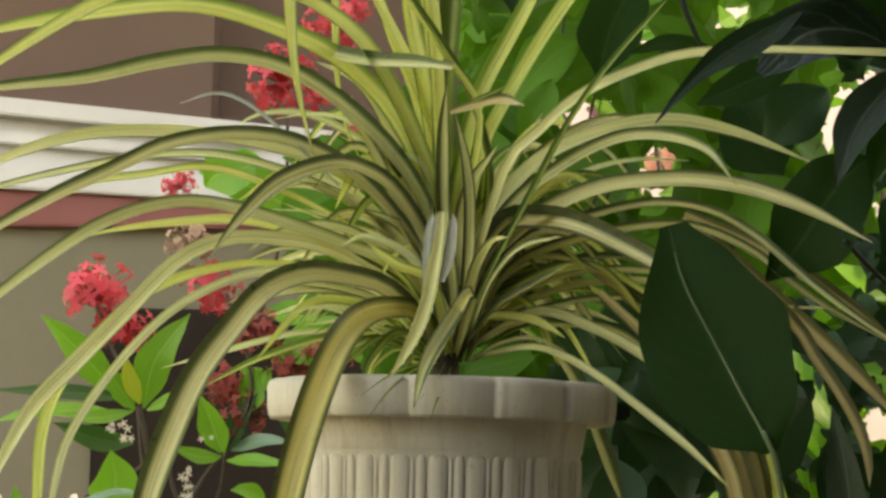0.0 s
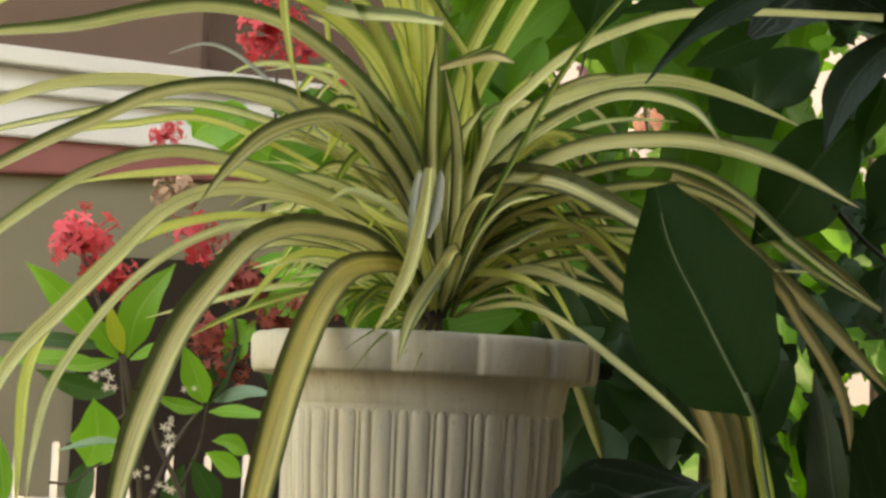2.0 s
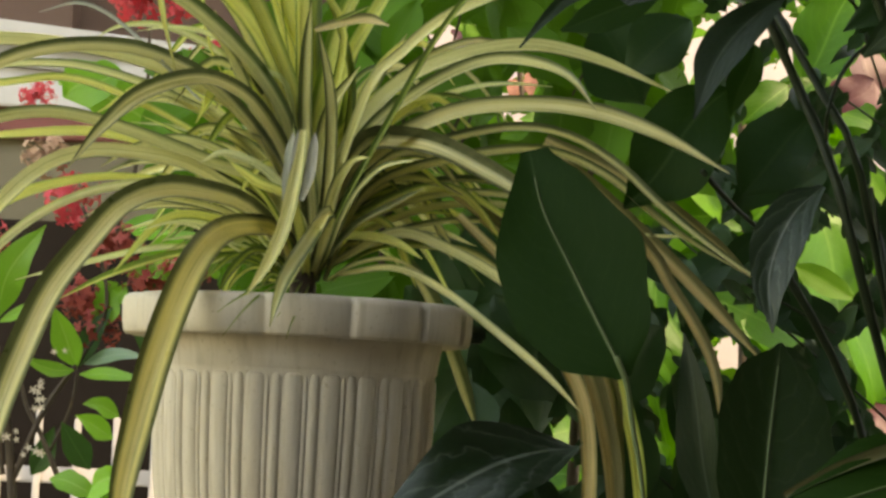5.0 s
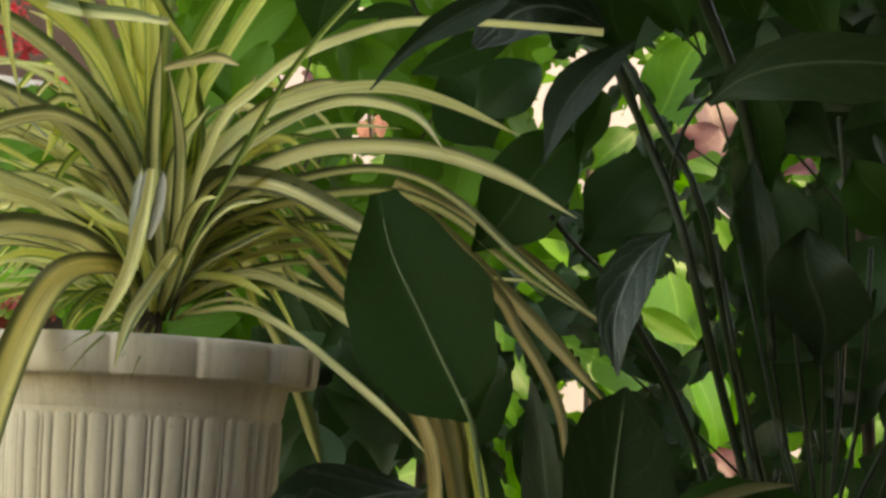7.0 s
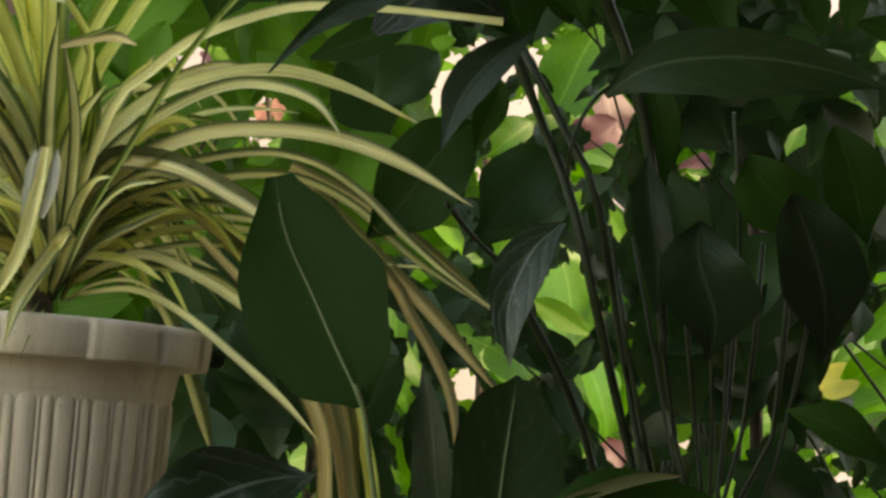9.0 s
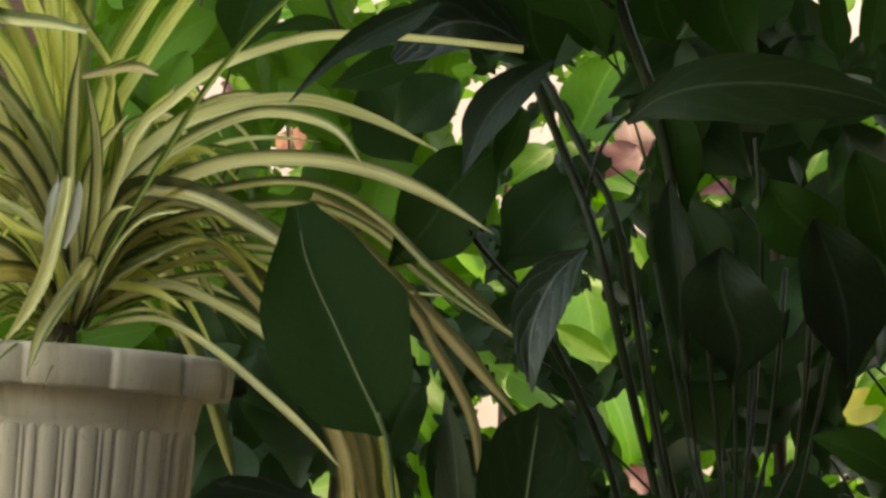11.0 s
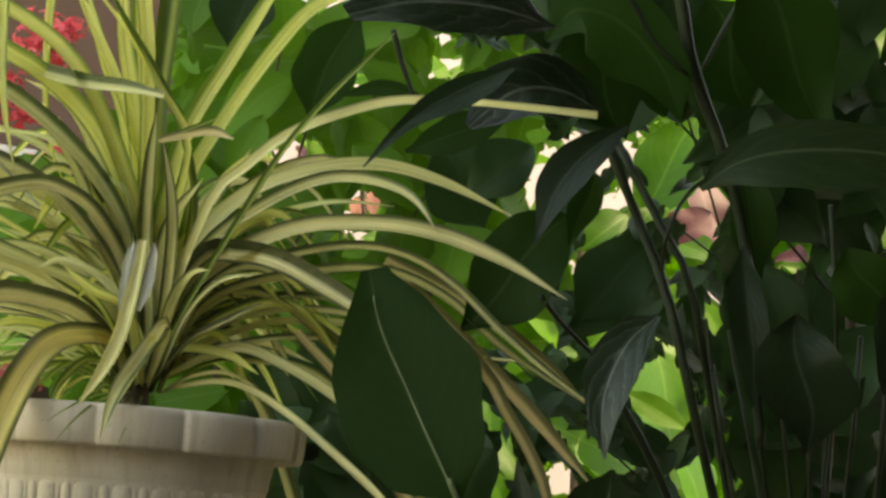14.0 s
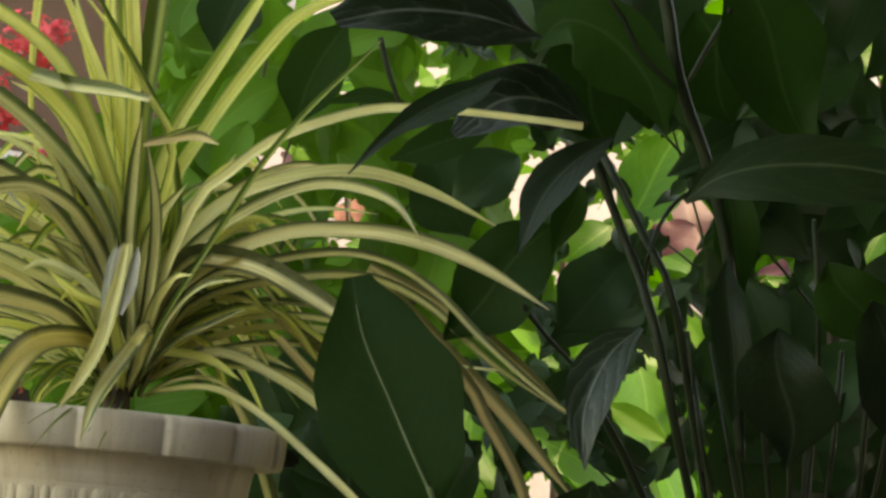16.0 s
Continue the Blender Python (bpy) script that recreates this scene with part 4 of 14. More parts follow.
spider_leaf(0.0063, ((-0.005, 1.950, 1.275), (-0.054, 1.970, 1.313), (-0.105, 1.990, 1.357), (-0.150, 2.010, 1.371)), 0.53, M_STRAP_BRIGHT)
spider_leaf(0.0055, ((-0.010, 1.950, 1.269), (-0.053, 1.940, 1.289), (-0.090, 1.930, 1.308), (-0.121, 1.920, 1.315), (-0.151, 1.910, 1.305)), 0.53, M_STRAP_PALE)
spider_leaf(0.0055, ((-0.010, 1.950, 1.269), (-0.047, 1.930, 1.283), (-0.073, 1.910, 1.286), (-0.092, 1.890, 1.272)), 0.62, M_STRAP_GREEN)
spider_leaf(0.0048, ((-0.013, 1.950, 1.267), (-0.042, 1.923, 1.278), (-0.061, 1.897, 1.265), (-0.068, 1.870, 1.249)), 0.70, M_STRAP_BRIGHT)
spider_leaf(0.0055, ((-0.007, 1.950, 1.270), (-0.032, 1.933, 1.294), (-0.053, 1.917, 1.319), (-0.079, 1.900, 1.337)), 0.62, M_STRAP_PALE)
spider_leaf(0.0060, ((-0.002, 1.950, 1.270), (-0.016, 1.917, 1.304), (-0.037, 1.883, 1.337), (-0.062, 1.850, 1.358)), 0.70, M_STRAP_BRIGHT)
spider_leaf(0.0055, ((0.000, 1.950, 1.270), (-0.027, 1.943, 1.322), (-0.065, 1.937, 1.352), (-0.102, 1.930, 1.366)), 0.62, M_STRAP_PALE)
spider_leaf(0.0076, ((0.001, 1.950, 1.270), (-0.005, 1.970, 1.292), (-0.061, 1.990, 1.363), (-0.112, 2.010, 1.403), (-0.164, 2.030, 1.427)), 0.53, M_STRAP_BRIGHT)
spider_leaf(0.0063, ((-0.002, 1.950, 1.270), (-0.017, 1.975, 1.335), (-0.073, 2.000, 1.391), (-0.125, 2.025, 1.416), (-0.177, 2.050, 1.423)), 0.53, M_STRAP_PALE)
spider_leaf(0.0048, ((-0.013, 1.950, 1.264), (-0.028, 1.900, 1.271), (-0.039, 1.850, 1.253)), 0.70, M_STRAP_GREEN)
spider_leaf(0.0048, ((-0.015, 1.950, 1.264), (-0.036, 1.905, 1.266), (-0.050, 1.860, 1.253)), 0.70, M_STRAP_BRIGHT)
spider_leaf(0.0055, ((0.022, 1.950, 1.270), (0.048, 1.943, 1.286), (0.079, 1.937, 1.292), (0.110, 1.930, 1.281)), 0.53)
spider_leaf(0.0056, ((0.027, 1.950, 1.270), (0.058, 1.958, 1.298), (0.101, 1.965, 1.310), (0.145, 1.972, 1.301), (0.172, 1.980, 1.275)), 0.53, M_STRAP_GREEN)
spider_leaf(0.0062, ((0.021, 1.950, 1.275), (0.048, 1.963, 1.314), (0.090, 1.977, 1.338), (0.145, 1.990, 1.343)), 0.44, M_STRAP_BRIGHT)
spider_leaf(0.0140, ((0.006, 1.950, 1.270), (0.018, 1.906, 1.309), (0.020, 1.862, 1.326), (0.005, 1.818, 1.299), (-0.016, 1.774, 1.259), (-0.026, 1.730, 1.216)), 0.79)
spider_leaf(0.0084, ((-0.005, 1.950, 1.264), (-0.026, 1.925, 1.288), (-0.047, 1.900, 1.291), (-0.066, 1.875, 1.269), (-0.074, 1.850, 1.249)), 0.70, M_STRAP_GREEN)
spider_leaf(0.0061, ((-0.010, 1.950, 1.264), (-0.037, 1.930, 1.283), (-0.062, 1.910, 1.287), (-0.087, 1.890, 1.264)), 0.70, M_STRAP_GREEN)
spider_leaf(0.0062, ((-0.010, 1.950, 1.264), (-0.053, 1.950, 1.290), (-0.079, 1.950, 1.284)), 0.70, M_STRAP_GREEN)
spider_leaf(0.0134, ((0.002, 1.950, 1.270), (-0.000, 1.942, 1.290), (-0.038, 1.933, 1.352), (-0.081, 1.925, 1.382), (-0.123, 1.917, 1.391), (-0.164, 1.908, 1.378), (-0.188, 1.900, 1.361)), 0.53)
spider_leaf(0.0124, ((0.002, 1.950, 1.270), (-0.000, 1.950, 1.291), (-0.049, 1.950, 1.343), (-0.103, 1.950, 1.369), (-0.156, 1.950, 1.373), (-0.198, 1.950, 1.356)), 0.48)
spider_leaf(0.0112, ((-0.005, 1.950, 1.280), (-0.059, 1.958, 1.322), (-0.113, 1.965, 1.338), (-0.168, 1.972, 1.340), (-0.211, 1.980, 1.321)), 0.44)
spider_leaf(0.0100, ((-0.005, 1.950, 1.280), (-0.070, 1.970, 1.312), (-0.125, 1.990, 1.323), (-0.175, 2.010, 1.313)), 0.44, M_STRAP_PALE)
spider_leaf(0.0138, ((0.001, 1.950, 1.270), (-0.006, 1.960, 1.313), (-0.050, 1.970, 1.377), (-0.095, 1.980, 1.421), (-0.140, 1.990, 1.438), (-0.184, 2.000, 1.433)), 0.53)
spider_leaf(0.0110, ((0.002, 1.950, 1.270), (-0.000, 1.938, 1.311), (-0.028, 1.925, 1.378), (-0.055, 1.912, 1.397), (-0.081, 1.900, 1.405)), 0.62)
spider_leaf(0.0149, ((0.002, 1.950, 1.270), (-0.001, 1.955, 1.323), (-0.029, 1.960, 1.398), (-0.063, 1.965, 1.458), (-0.107, 1.970, 1.485)), 0.66)
spider_leaf(0.0096, ((0.002, 1.950, 1.270), (-0.000, 1.920, 1.310), (-0.033, 1.890, 1.358), (-0.073, 1.860, 1.374), (-0.097, 1.830, 1.360)), 0.70, M_STRAP_PALE)
spider_leaf(0.0119, ((0.002, 1.950, 1.270), (-0.000, 1.912, 1.288), (-0.016, 1.875, 1.336), (-0.047, 1.837, 1.347), (-0.071, 1.800, 1.362)), 0.70, M_STRAP_BRIGHT)
spider_leaf(0.0096, ((0.009, 1.950, 1.270), (0.021, 1.925, 1.290), (0.040, 1.900, 1.340), (0.065, 1.875, 1.369), (0.099, 1.850, 1.377)), 0.53)
spider_leaf(0.0097, ((0.009, 1.950, 1.270), (0.021, 1.930, 1.290), (0.046, 1.910, 1.320), (0.081, 1.890, 1.340), (0.106, 1.870, 1.354)), 0.53)
spider_leaf(0.0107, ((0.007, 1.950, 1.270), (0.015, 1.912, 1.299), (0.024, 1.875, 1.347), (0.038, 1.837, 1.369), (0.052, 1.800, 1.370)), 0.70)
spider_leaf(0.0159, ((0.005, 1.950, 1.270), (0.010, 1.940, 1.312), (0.011, 1.930, 1.385), (0.020, 1.920, 1.431), (0.043, 1.910, 1.468)), 0.70)
spider_leaf(0.0129, ((0.019, 1.950, 1.291), (0.074, 1.946, 1.343), (0.137, 1.943, 1.360), (0.189, 1.939, 1.309)), 0.64, M_STRAP_BRIGHT)
spider_leaf(0.0142, ((-0.011, 1.950, 1.332), (-0.044, 1.934, 1.420), (-0.079, 1.917, 1.452), (-0.105, 1.901, 1.405)), 0.84, M_STRAP_BRIGHT)
spider_leaf(0.0127, ((0.010, 1.950, 1.293), (-0.021, 1.982, 1.299), (-0.056, 2.014, 1.295), (-0.084, 2.046, 1.241)), 0.58, M_STRAP_BRIGHT)
spider_leaf(0.0143, ((0.006, 1.950, 1.307), (-0.043, 1.954, 1.381), (-0.096, 1.958, 1.408), (-0.138, 1.962, 1.374)), 0.85)
spider_leaf(0.0132, ((-0.003, 1.950, 1.338), (0.036, 1.965, 1.348), (0.081, 1.979, 1.346), (0.118, 1.994, 1.300)), 0.60)
spider_leaf(0.0112, ((-0.005, 1.950, 1.286), (-0.036, 1.966, 1.328), (-0.071, 1.983, 1.341), (-0.098, 1.999, 1.297)), 0.53, M_STRAP_BRIGHT)
spider_leaf(0.0079, ((-0.011, 1.950, 1.330), (0.051, 1.951, 1.417), (0.122, 1.953, 1.451), (0.181, 1.954, 1.436)), 0.47, M_STRAP_GREEN)
spider_leaf(0.0099, ((0.011, 1.950, 1.341), (-0.039, 1.966, 1.454), (-0.094, 1.983, 1.500), (-0.137, 1.999, 1.453)), 0.61)
spider_leaf(0.0100, ((-0.003, 1.950, 1.282), (-0.061, 1.948, 1.315), (-0.126, 1.947, 1.322), (-0.176, 1.945, 1.268)), 0.79, M_STRAP_BRIGHT)
spider_leaf(0.0099, ((-0.013, 1.950, 1.344), (-0.059, 2.002, 1.349), (-0.112, 2.054, 1.345), (-0.157, 2.106, 1.306)), 0.48)
spider_leaf(0.0131, ((0.009, 1.950, 1.354), (-0.003, 1.995, 1.419), (-0.011, 2.040, 1.487)), 0.50, M_STRAP_GREEN)
spider_leaf(0.0117, ((0.009, 1.950, 1.332), (-0.029, 1.944, 1.399), (-0.070, 1.937, 1.421), (-0.102, 1.931, 1.375)), 0.67, M_STRAP_GREEN)
spider_leaf(0.0122, ((0.008, 1.950, 1.324), (0.040, 1.951, 1.329), (0.076, 1.951, 1.324), (0.106, 1.952, 1.268)), 0.55, M_STRAP_BRIGHT)
spider_leaf(0.0133, ((-0.004, 1.950, 1.342), (0.052, 1.978, 1.353), (0.115, 2.007, 1.354), (0.169, 2.035, 1.335)), 0.70, M_STRAP_BRIGHT)
spider_leaf(0.0084, ((0.020, 1.950, 1.340), (-0.010, 1.935, 1.368), (-0.041, 1.920, 1.372), (-0.066, 1.906, 1.338)), 0.60, M_STRAP_BRIGHT)
spider_leaf(0.0139, ((-0.011, 1.950, 1.344), (-0.057, 1.975, 1.383), (-0.110, 2.000, 1.395), (-0.152, 2.026, 1.350)), 0.69)
spider_leaf(0.0124, ((0.020, 1.950, 1.303), (0.084, 1.972, 1.309), (0.158, 1.994, 1.305), (0.220, 2.015, 1.266)), 0.58)
spider_leaf(0.0141, ((0.003, 1.950, 1.327), (-0.029, 1.941, 1.431), (-0.063, 1.932, 1.470), (-0.089, 1.924, 1.422)), 0.59)
spider_leaf(0.0116, ((0.020, 1.950, 1.290), (0.063, 1.980, 1.383), (0.113, 2.009, 1.423), (0.157, 2.039, 1.373)), 0.60, M_STRAP_BRIGHT)
spider_leaf(0.0099, ((0.008, 1.950, 1.349), (-0.047, 1.993, 1.467), (-0.111, 2.036, 1.519), (-0.162, 2.079, 1.469)), 0.74, M_STRAP_BRIGHT)
spider_leaf(0.0106, ((0.003, 1.950, 1.292), (0.033, 1.982, 1.381), (0.069, 2.014, 1.418), (0.100, 2.046, 1.411)), 0.54)
spider_leaf(0.0115, ((0.015, 1.950, 1.306), (0.059, 1.942, 1.407), (0.109, 1.935, 1.446), (0.151, 1.927, 1.418)), 0.66, M_STRAP_BRIGHT)
spider_leaf(0.0126, ((0.004, 1.950, 1.337), (0.048, 2.000, 1.371), (0.099, 2.049, 1.384), (0.145, 2.099, 1.346)), 0.53)
spider_leaf(0.0074, ((-0.005, 1.950, 1.286), (0.031, 2.008, 1.306), (0.074, 2.065, 1.311), (0.112, 2.123, 1.287)), 0.48, M_STRAP_BRIGHT)
spider_leaf(0.0120, ((-0.010, 1.950, 1.319), (-0.075, 1.975, 1.415), (-0.149, 2.000, 1.454), (-0.209, 2.025, 1.426)), 0.74, M_STRAP_BRIGHT)
spider_leaf(0.0097, ((-0.001, 1.950, 1.293), (0.035, 1.954, 1.362), (0.078, 1.959, 1.388), (0.114, 1.963, 1.346)), 0.71, M_STRAP_BRIGHT)
spider_leaf(0.0129, ((0.010, 1.950, 1.325), (-0.028, 1.998, 1.417), (-0.071, 2.045, 1.457), (-0.106, 2.093, 1.438)), 0.84)
spider_leaf(0.0131, ((-0.010, 1.950, 1.315), (0.041, 1.947, 1.357), (0.098, 1.944, 1.370), (0.145, 1.941, 1.356)), 0.55)
spider_leaf(0.0107, ((0.005, 1.950, 1.352), (0.041, 2.012, 1.450), (0.085, 2.074, 1.496), (0.125, 2.136, 1.467)), 0.85)
spider_leaf(0.0104, ((0.018, 1.950, 1.303), (0.054, 1.964, 1.351), (0.095, 1.977, 1.368), (0.130, 1.991, 1.315)), 0.53)
spider_leaf(0.0142, ((0.007, 1.950, 1.306), (0.052, 1.958, 1.400), (0.104, 1.967, 1.439), (0.148, 1.975, 1.413)), 0.49)
spider_leaf(0.0090, ((-0.005, 1.950, 1.326), (-0.038, 2.011, 1.366), (-0.077, 2.072, 1.381), (-0.109, 2.132, 1.324)), 0.74)
spider_leaf(0.0087, ((0.004, 1.950, 1.352), (0.045, 2.010, 1.408), (0.095, 2.069, 1.432), (0.138, 2.129, 1.415)), 0.80, M_STRAP_GREEN)
spider_leaf(0.0123, ((-0.008, 1.950, 1.330), (-0.066, 1.975, 1.346), (-0.132, 2.000, 1.347), (-0.187, 2.024, 1.330)), 0.79, M_STRAP_GREEN)
spider_leaf(0.0112, ((0.008, 1.950, 1.304), (0.064, 2.002, 1.359), (0.132, 2.054, 1.383), (0.191, 2.106, 1.349)), 0.52, M_STRAP_BRIGHT)
spider_leaf(0.0082, ((-0.004, 1.950, 1.305), (0.018, 1.978, 1.380), (0.052, 2.007, 1.458)), 0.67, M_STRAP_BRIGHT)
spider_leaf(0.0075, ((0.004, 1.950, 1.324), (-0.019, 1.992, 1.433), (-0.052, 2.035, 1.548)), 0.82, M_STRAP_BRIGHT)
spider_leaf(0.0129, ((-0.010, 1.950, 1.348), (-0.029, 2.015, 1.402), (-0.059, 2.080, 1.460)), 0.61)
spider_leaf(0.0079, ((0.004, 1.950, 1.330), (0.064, 1.975, 1.440), (0.135, 2.001, 1.488), (0.196, 2.026, 1.436)), 0.62)
spider_leaf(0.0095, ((-0.009, 1.950, 1.296), (0.020, 1.990, 1.322), (0.054, 2.029, 1.329), (0.083, 2.069, 1.311)), 0.59, M_STRAP_BRIGHT)
spider_leaf(0.0110, ((-0.010, 1.950, 1.300), (0.022, 1.947, 1.358), (0.058, 1.944, 1.377), (0.088, 1.941, 1.355)), 0.62, M_STRAP_GREEN)
spider_leaf(0.0087, ((0.017, 1.950, 1.309), (0.063, 1.949, 1.407), (0.116, 1.948, 1.446), (0.160, 1.947, 1.410)), 0.67, M_STRAP_BRIGHT)
spider_leaf(0.0138, ((-0.005, 1.950, 1.299), (-0.065, 1.957, 1.400), (-0.132, 1.965, 1.440), (-0.186, 1.972, 1.414)), 0.54)
spider_leaf(0.0102, ((-0.009, 1.950, 1.337), (-0.067, 2.002, 1.370), (-0.133, 2.054, 1.381), (-0.190, 2.106, 1.369)), 0.77)
spider_leaf(0.0141, ((0.001, 1.950, 1.304), (-0.029, 2.009, 1.331), (-0.064, 2.068, 1.339), (-0.093, 2.127, 1.296)), 0.50, M_STRAP_BRIGHT)
spider_leaf(0.0111, ((0.005, 1.950, 1.304), (0.040, 1.933, 1.311), (0.078, 1.916, 1.307), (0.108, 1.900, 1.291)), 0.66, M_STRAP_BRIGHT)
spider_leaf(0.0078, ((-0.009, 1.950, 1.341), (0.025, 2.010, 1.445), (0.068, 2.071, 1.494), (0.107, 2.131, 1.441)), 0.47, M_STRAP_GREEN)
spider_leaf(0.0073, ((0.014, 1.950, 1.331), (-0.033, 1.982, 1.391), (-0.086, 2.014, 1.414), (-0.130, 2.046, 1.385)), 0.73)
spider_leaf(0.0128, ((0.001, 1.950, 1.328), (-0.043, 1.938, 1.429), (-0.090, 1.926, 1.467), (-0.126, 1.915, 1.425)), 0.58)
spider_leaf(0.0080, ((0.007, 1.950, 1.341), (0.056, 1.954, 1.381), (0.112, 1.958, 1.393), (0.158, 1.963, 1.347)), 0.75)
spider_leaf(0.0086, ((-0.009, 1.950, 1.330), (0.038, 1.946, 1.372), (0.091, 1.941, 1.385), (0.135, 1.937, 1.354)), 0.52, M_STRAP_BRIGHT)
spider_leaf(0.0139, ((0.003, 1.950, 1.354), (0.042, 1.950, 1.427), (0.088, 1.950, 1.454), (0.127, 1.950, 1.414)), 0.72, M_STRAP_BRIGHT)
spider_leaf(0.0122, ((0.011, 1.950, 1.313), (-0.039, 1.986, 1.359), (-0.095, 2.021, 1.375), (-0.141, 2.057, 1.316)), 0.75, M_STRAP_BRIGHT)
spider_leaf(0.0118, ((-0.010, 1.950, 1.346), (-0.049, 1.996, 1.401), (-0.094, 2.042, 1.423), (-0.131, 2.088, 1.390)), 0.45, M_STRAP_BRIGHT)
spider_leaf(0.0079, ((-0.004, 1.950, 1.329), (0.044, 2.003, 1.383), (0.102, 2.057, 1.406), (0.152, 2.110, 1.375)), 0.63)
spider_leaf(0.0084, ((0.009, 1.950, 1.298), (-0.019, 1.988, 1.374), (-0.055, 2.027, 1.452)), 0.65, M_STRAP_BRIGHT)
spider_leaf(0.0092, ((-0.011, 1.950, 1.284), (-0.016, 1.982, 1.386), (-0.027, 2.014, 1.492)), 0.71, M_STRAP_BRIGHT)
spider_leaf(0.0101, ((0.011, 1.950, 1.299), (0.039, 1.985, 1.391), (0.073, 2.020, 1.430), (0.103, 2.055, 1.394)), 0.72)
spider_leaf(0.0102, ((0.013, 1.950, 1.351), (0.078, 2.008, 1.469), (0.157, 2.067, 1.525), (0.226, 2.125, 1.521)), 0.64)
spider_leaf(0.0115, ((0.006, 1.950, 1.285), (-0.051, 2.001, 1.341), (-0.117, 2.052, 1.362), (-0.172, 2.102, 1.304)), 0.50, M_STRAP_BRIGHT)
spider_leaf(0.0119, ((0.003, 1.950, 1.340), (0.032, 1.968, 1.402), (0.066, 1.987, 1.426), (0.095, 2.005, 1.412)), 0.63, M_STRAP_BRIGHT)
spider_leaf(0.0081, ((0.011, 1.950, 1.328), (0.018, 1.977, 1.394), (0.041, 2.005, 1.463)), 0.64, M_STRAP_BRIGHT)
spider_leaf(0.0114, ((0.015, 1.950, 1.309), (0.057, 1.979, 1.343), (0.105, 2.008, 1.353), (0.147, 2.037, 1.312)), 0.70)
spider_leaf(0.0072, ((0.021, 1.950, 1.318), (-0.032, 1.984, 1.342), (-0.093, 2.019, 1.347), (-0.143, 2.053, 1.303)), 0.55)
spider_leaf(0.0088, ((-0.013, 1.950, 1.338), (-0.021, 1.970, 1.400), (-0.045, 1.989, 1.464)), 0.84, M_STRAP_GREEN)
spider_leaf(0.0104, ((-0.001, 1.950, 1.330), (0.046, 2.000, 1.350), (0.102, 2.049, 1.356), (0.150, 2.099, 1.306)), 0.78)
spider_leaf(0.0095, ((0.001, 1.950, 1.336), (0.060, 2.016, 1.386), (0.132, 2.081, 1.408), (0.194, 2.147, 1.371)), 0.67)
spider_leaf(0.0112, ((0.011, 1.950, 1.312), (0.055, 1.967, 1.351), (0.107, 1.985, 1.363), (0.151, 2.002, 1.328)), 0.78, M_STRAP_GREEN)
spider_leaf(0.0107, ((0.016, 1.950, 1.354), (0.055, 1.990, 1.465), (0.101, 2.030, 1.514), (0.142, 2.071, 1.480)), 0.76, M_STRAP_BRIGHT)
spider_leaf(0.0103, ((0.018, 1.950, 1.339), (0.070, 1.958, 1.378), (0.130, 1.966, 1.390), (0.179, 1.974, 1.337)), 0.69, M_STRAP_BRIGHT)
spider_leaf(0.0109, ((0.007, 1.950, 1.281), (0.052, 1.993, 1.310), (0.106, 2.036, 1.319), (0.152, 2.080, 1.263)), 0.48, M_STRAP_BRIGHT)
spider_leaf(0.0110, ((-0.001, 1.950, 1.325), (-0.044, 1.999, 1.351), (-0.095, 2.048, 1.358), (-0.138, 2.097, 1.321)), 0.78, M_STRAP_BRIGHT)
spider_leaf(0.0111, ((-0.007, 1.950, 1.298), (-0.069, 1.975, 1.330), (-0.139, 1.999, 1.338), (-0.198, 2.024, 1.327)), 0.68)
spider_leaf(0.0136, ((-0.011, 1.950, 1.314), (0.046, 1.994, 1.328), (0.114, 2.038, 1.331), (0.172, 2.082, 1.320)), 0.48)
spider_leaf(0.0049, ((-0.022, 1.950, 1.282), (-0.047, 2.003, 1.315), (-0.073, 2.057, 1.311)), 0.65, M_STRAP_GREEN)
spider_leaf(0.0048, ((-0.012, 1.950, 1.278), (-0.072, 1.952, 1.291), (-0.130, 1.953, 1.265)), 0.82, M_STRAP_GREEN)
spider_leaf(0.0038, ((-0.025, 1.950, 1.269), (-0.042, 1.943, 1.290), (-0.057, 1.935, 1.270)), 0.65, M_STRAP_GREEN)
spider_leaf(0.0030, ((-0.009, 1.950, 1.272), (-0.071, 2.005, 1.288), (-0.137, 2.059, 1.287)), 0.51, M_STRAP_GREEN)
spider_leaf(0.0048, ((-0.017, 1.950, 1.291), (-0.068, 1.959, 1.368), (-0.116, 1.968, 1.340)), 0.53, M_STRAP_GREEN)
spider_leaf(0.0050, ((-0.006, 1.950, 1.280), (-0.041, 1.978, 1.289), (-0.076, 2.006, 1.286)), 0.53, M_STRAP_GREEN)
spider_leaf(0.0039, ((-0.003, 1.950, 1.295), (-0.052, 2.020, 1.324), (-0.103, 2.089, 1.316)), 0.46, M_STRAP_GREEN)
spider_leaf(0.0042, ((-0.022, 1.950, 1.281), (-0.030, 1.988, 1.349), (-0.036, 2.026, 1.351)), 0.68, M_STRAP_PALE)
spider_leaf(0.0038, ((-0.012, 1.950, 1.285), (-0.066, 2.014, 1.346), (-0.123, 2.078, 1.339)), 0.69, M_STRAP_PALE)
spider_leaf(0.0031, ((-0.020, 1.950, 1.305), (-0.031, 1.953, 1.343), (-0.041, 1.956, 1.329)), 0.66, M_STRAP_GREEN)
spider_leaf(0.0042, ((-0.001, 1.950, 1.295), (-0.018, 2.011, 1.318), (-0.034, 2.071, 1.271)), 0.60, M_STRAP_GREEN)
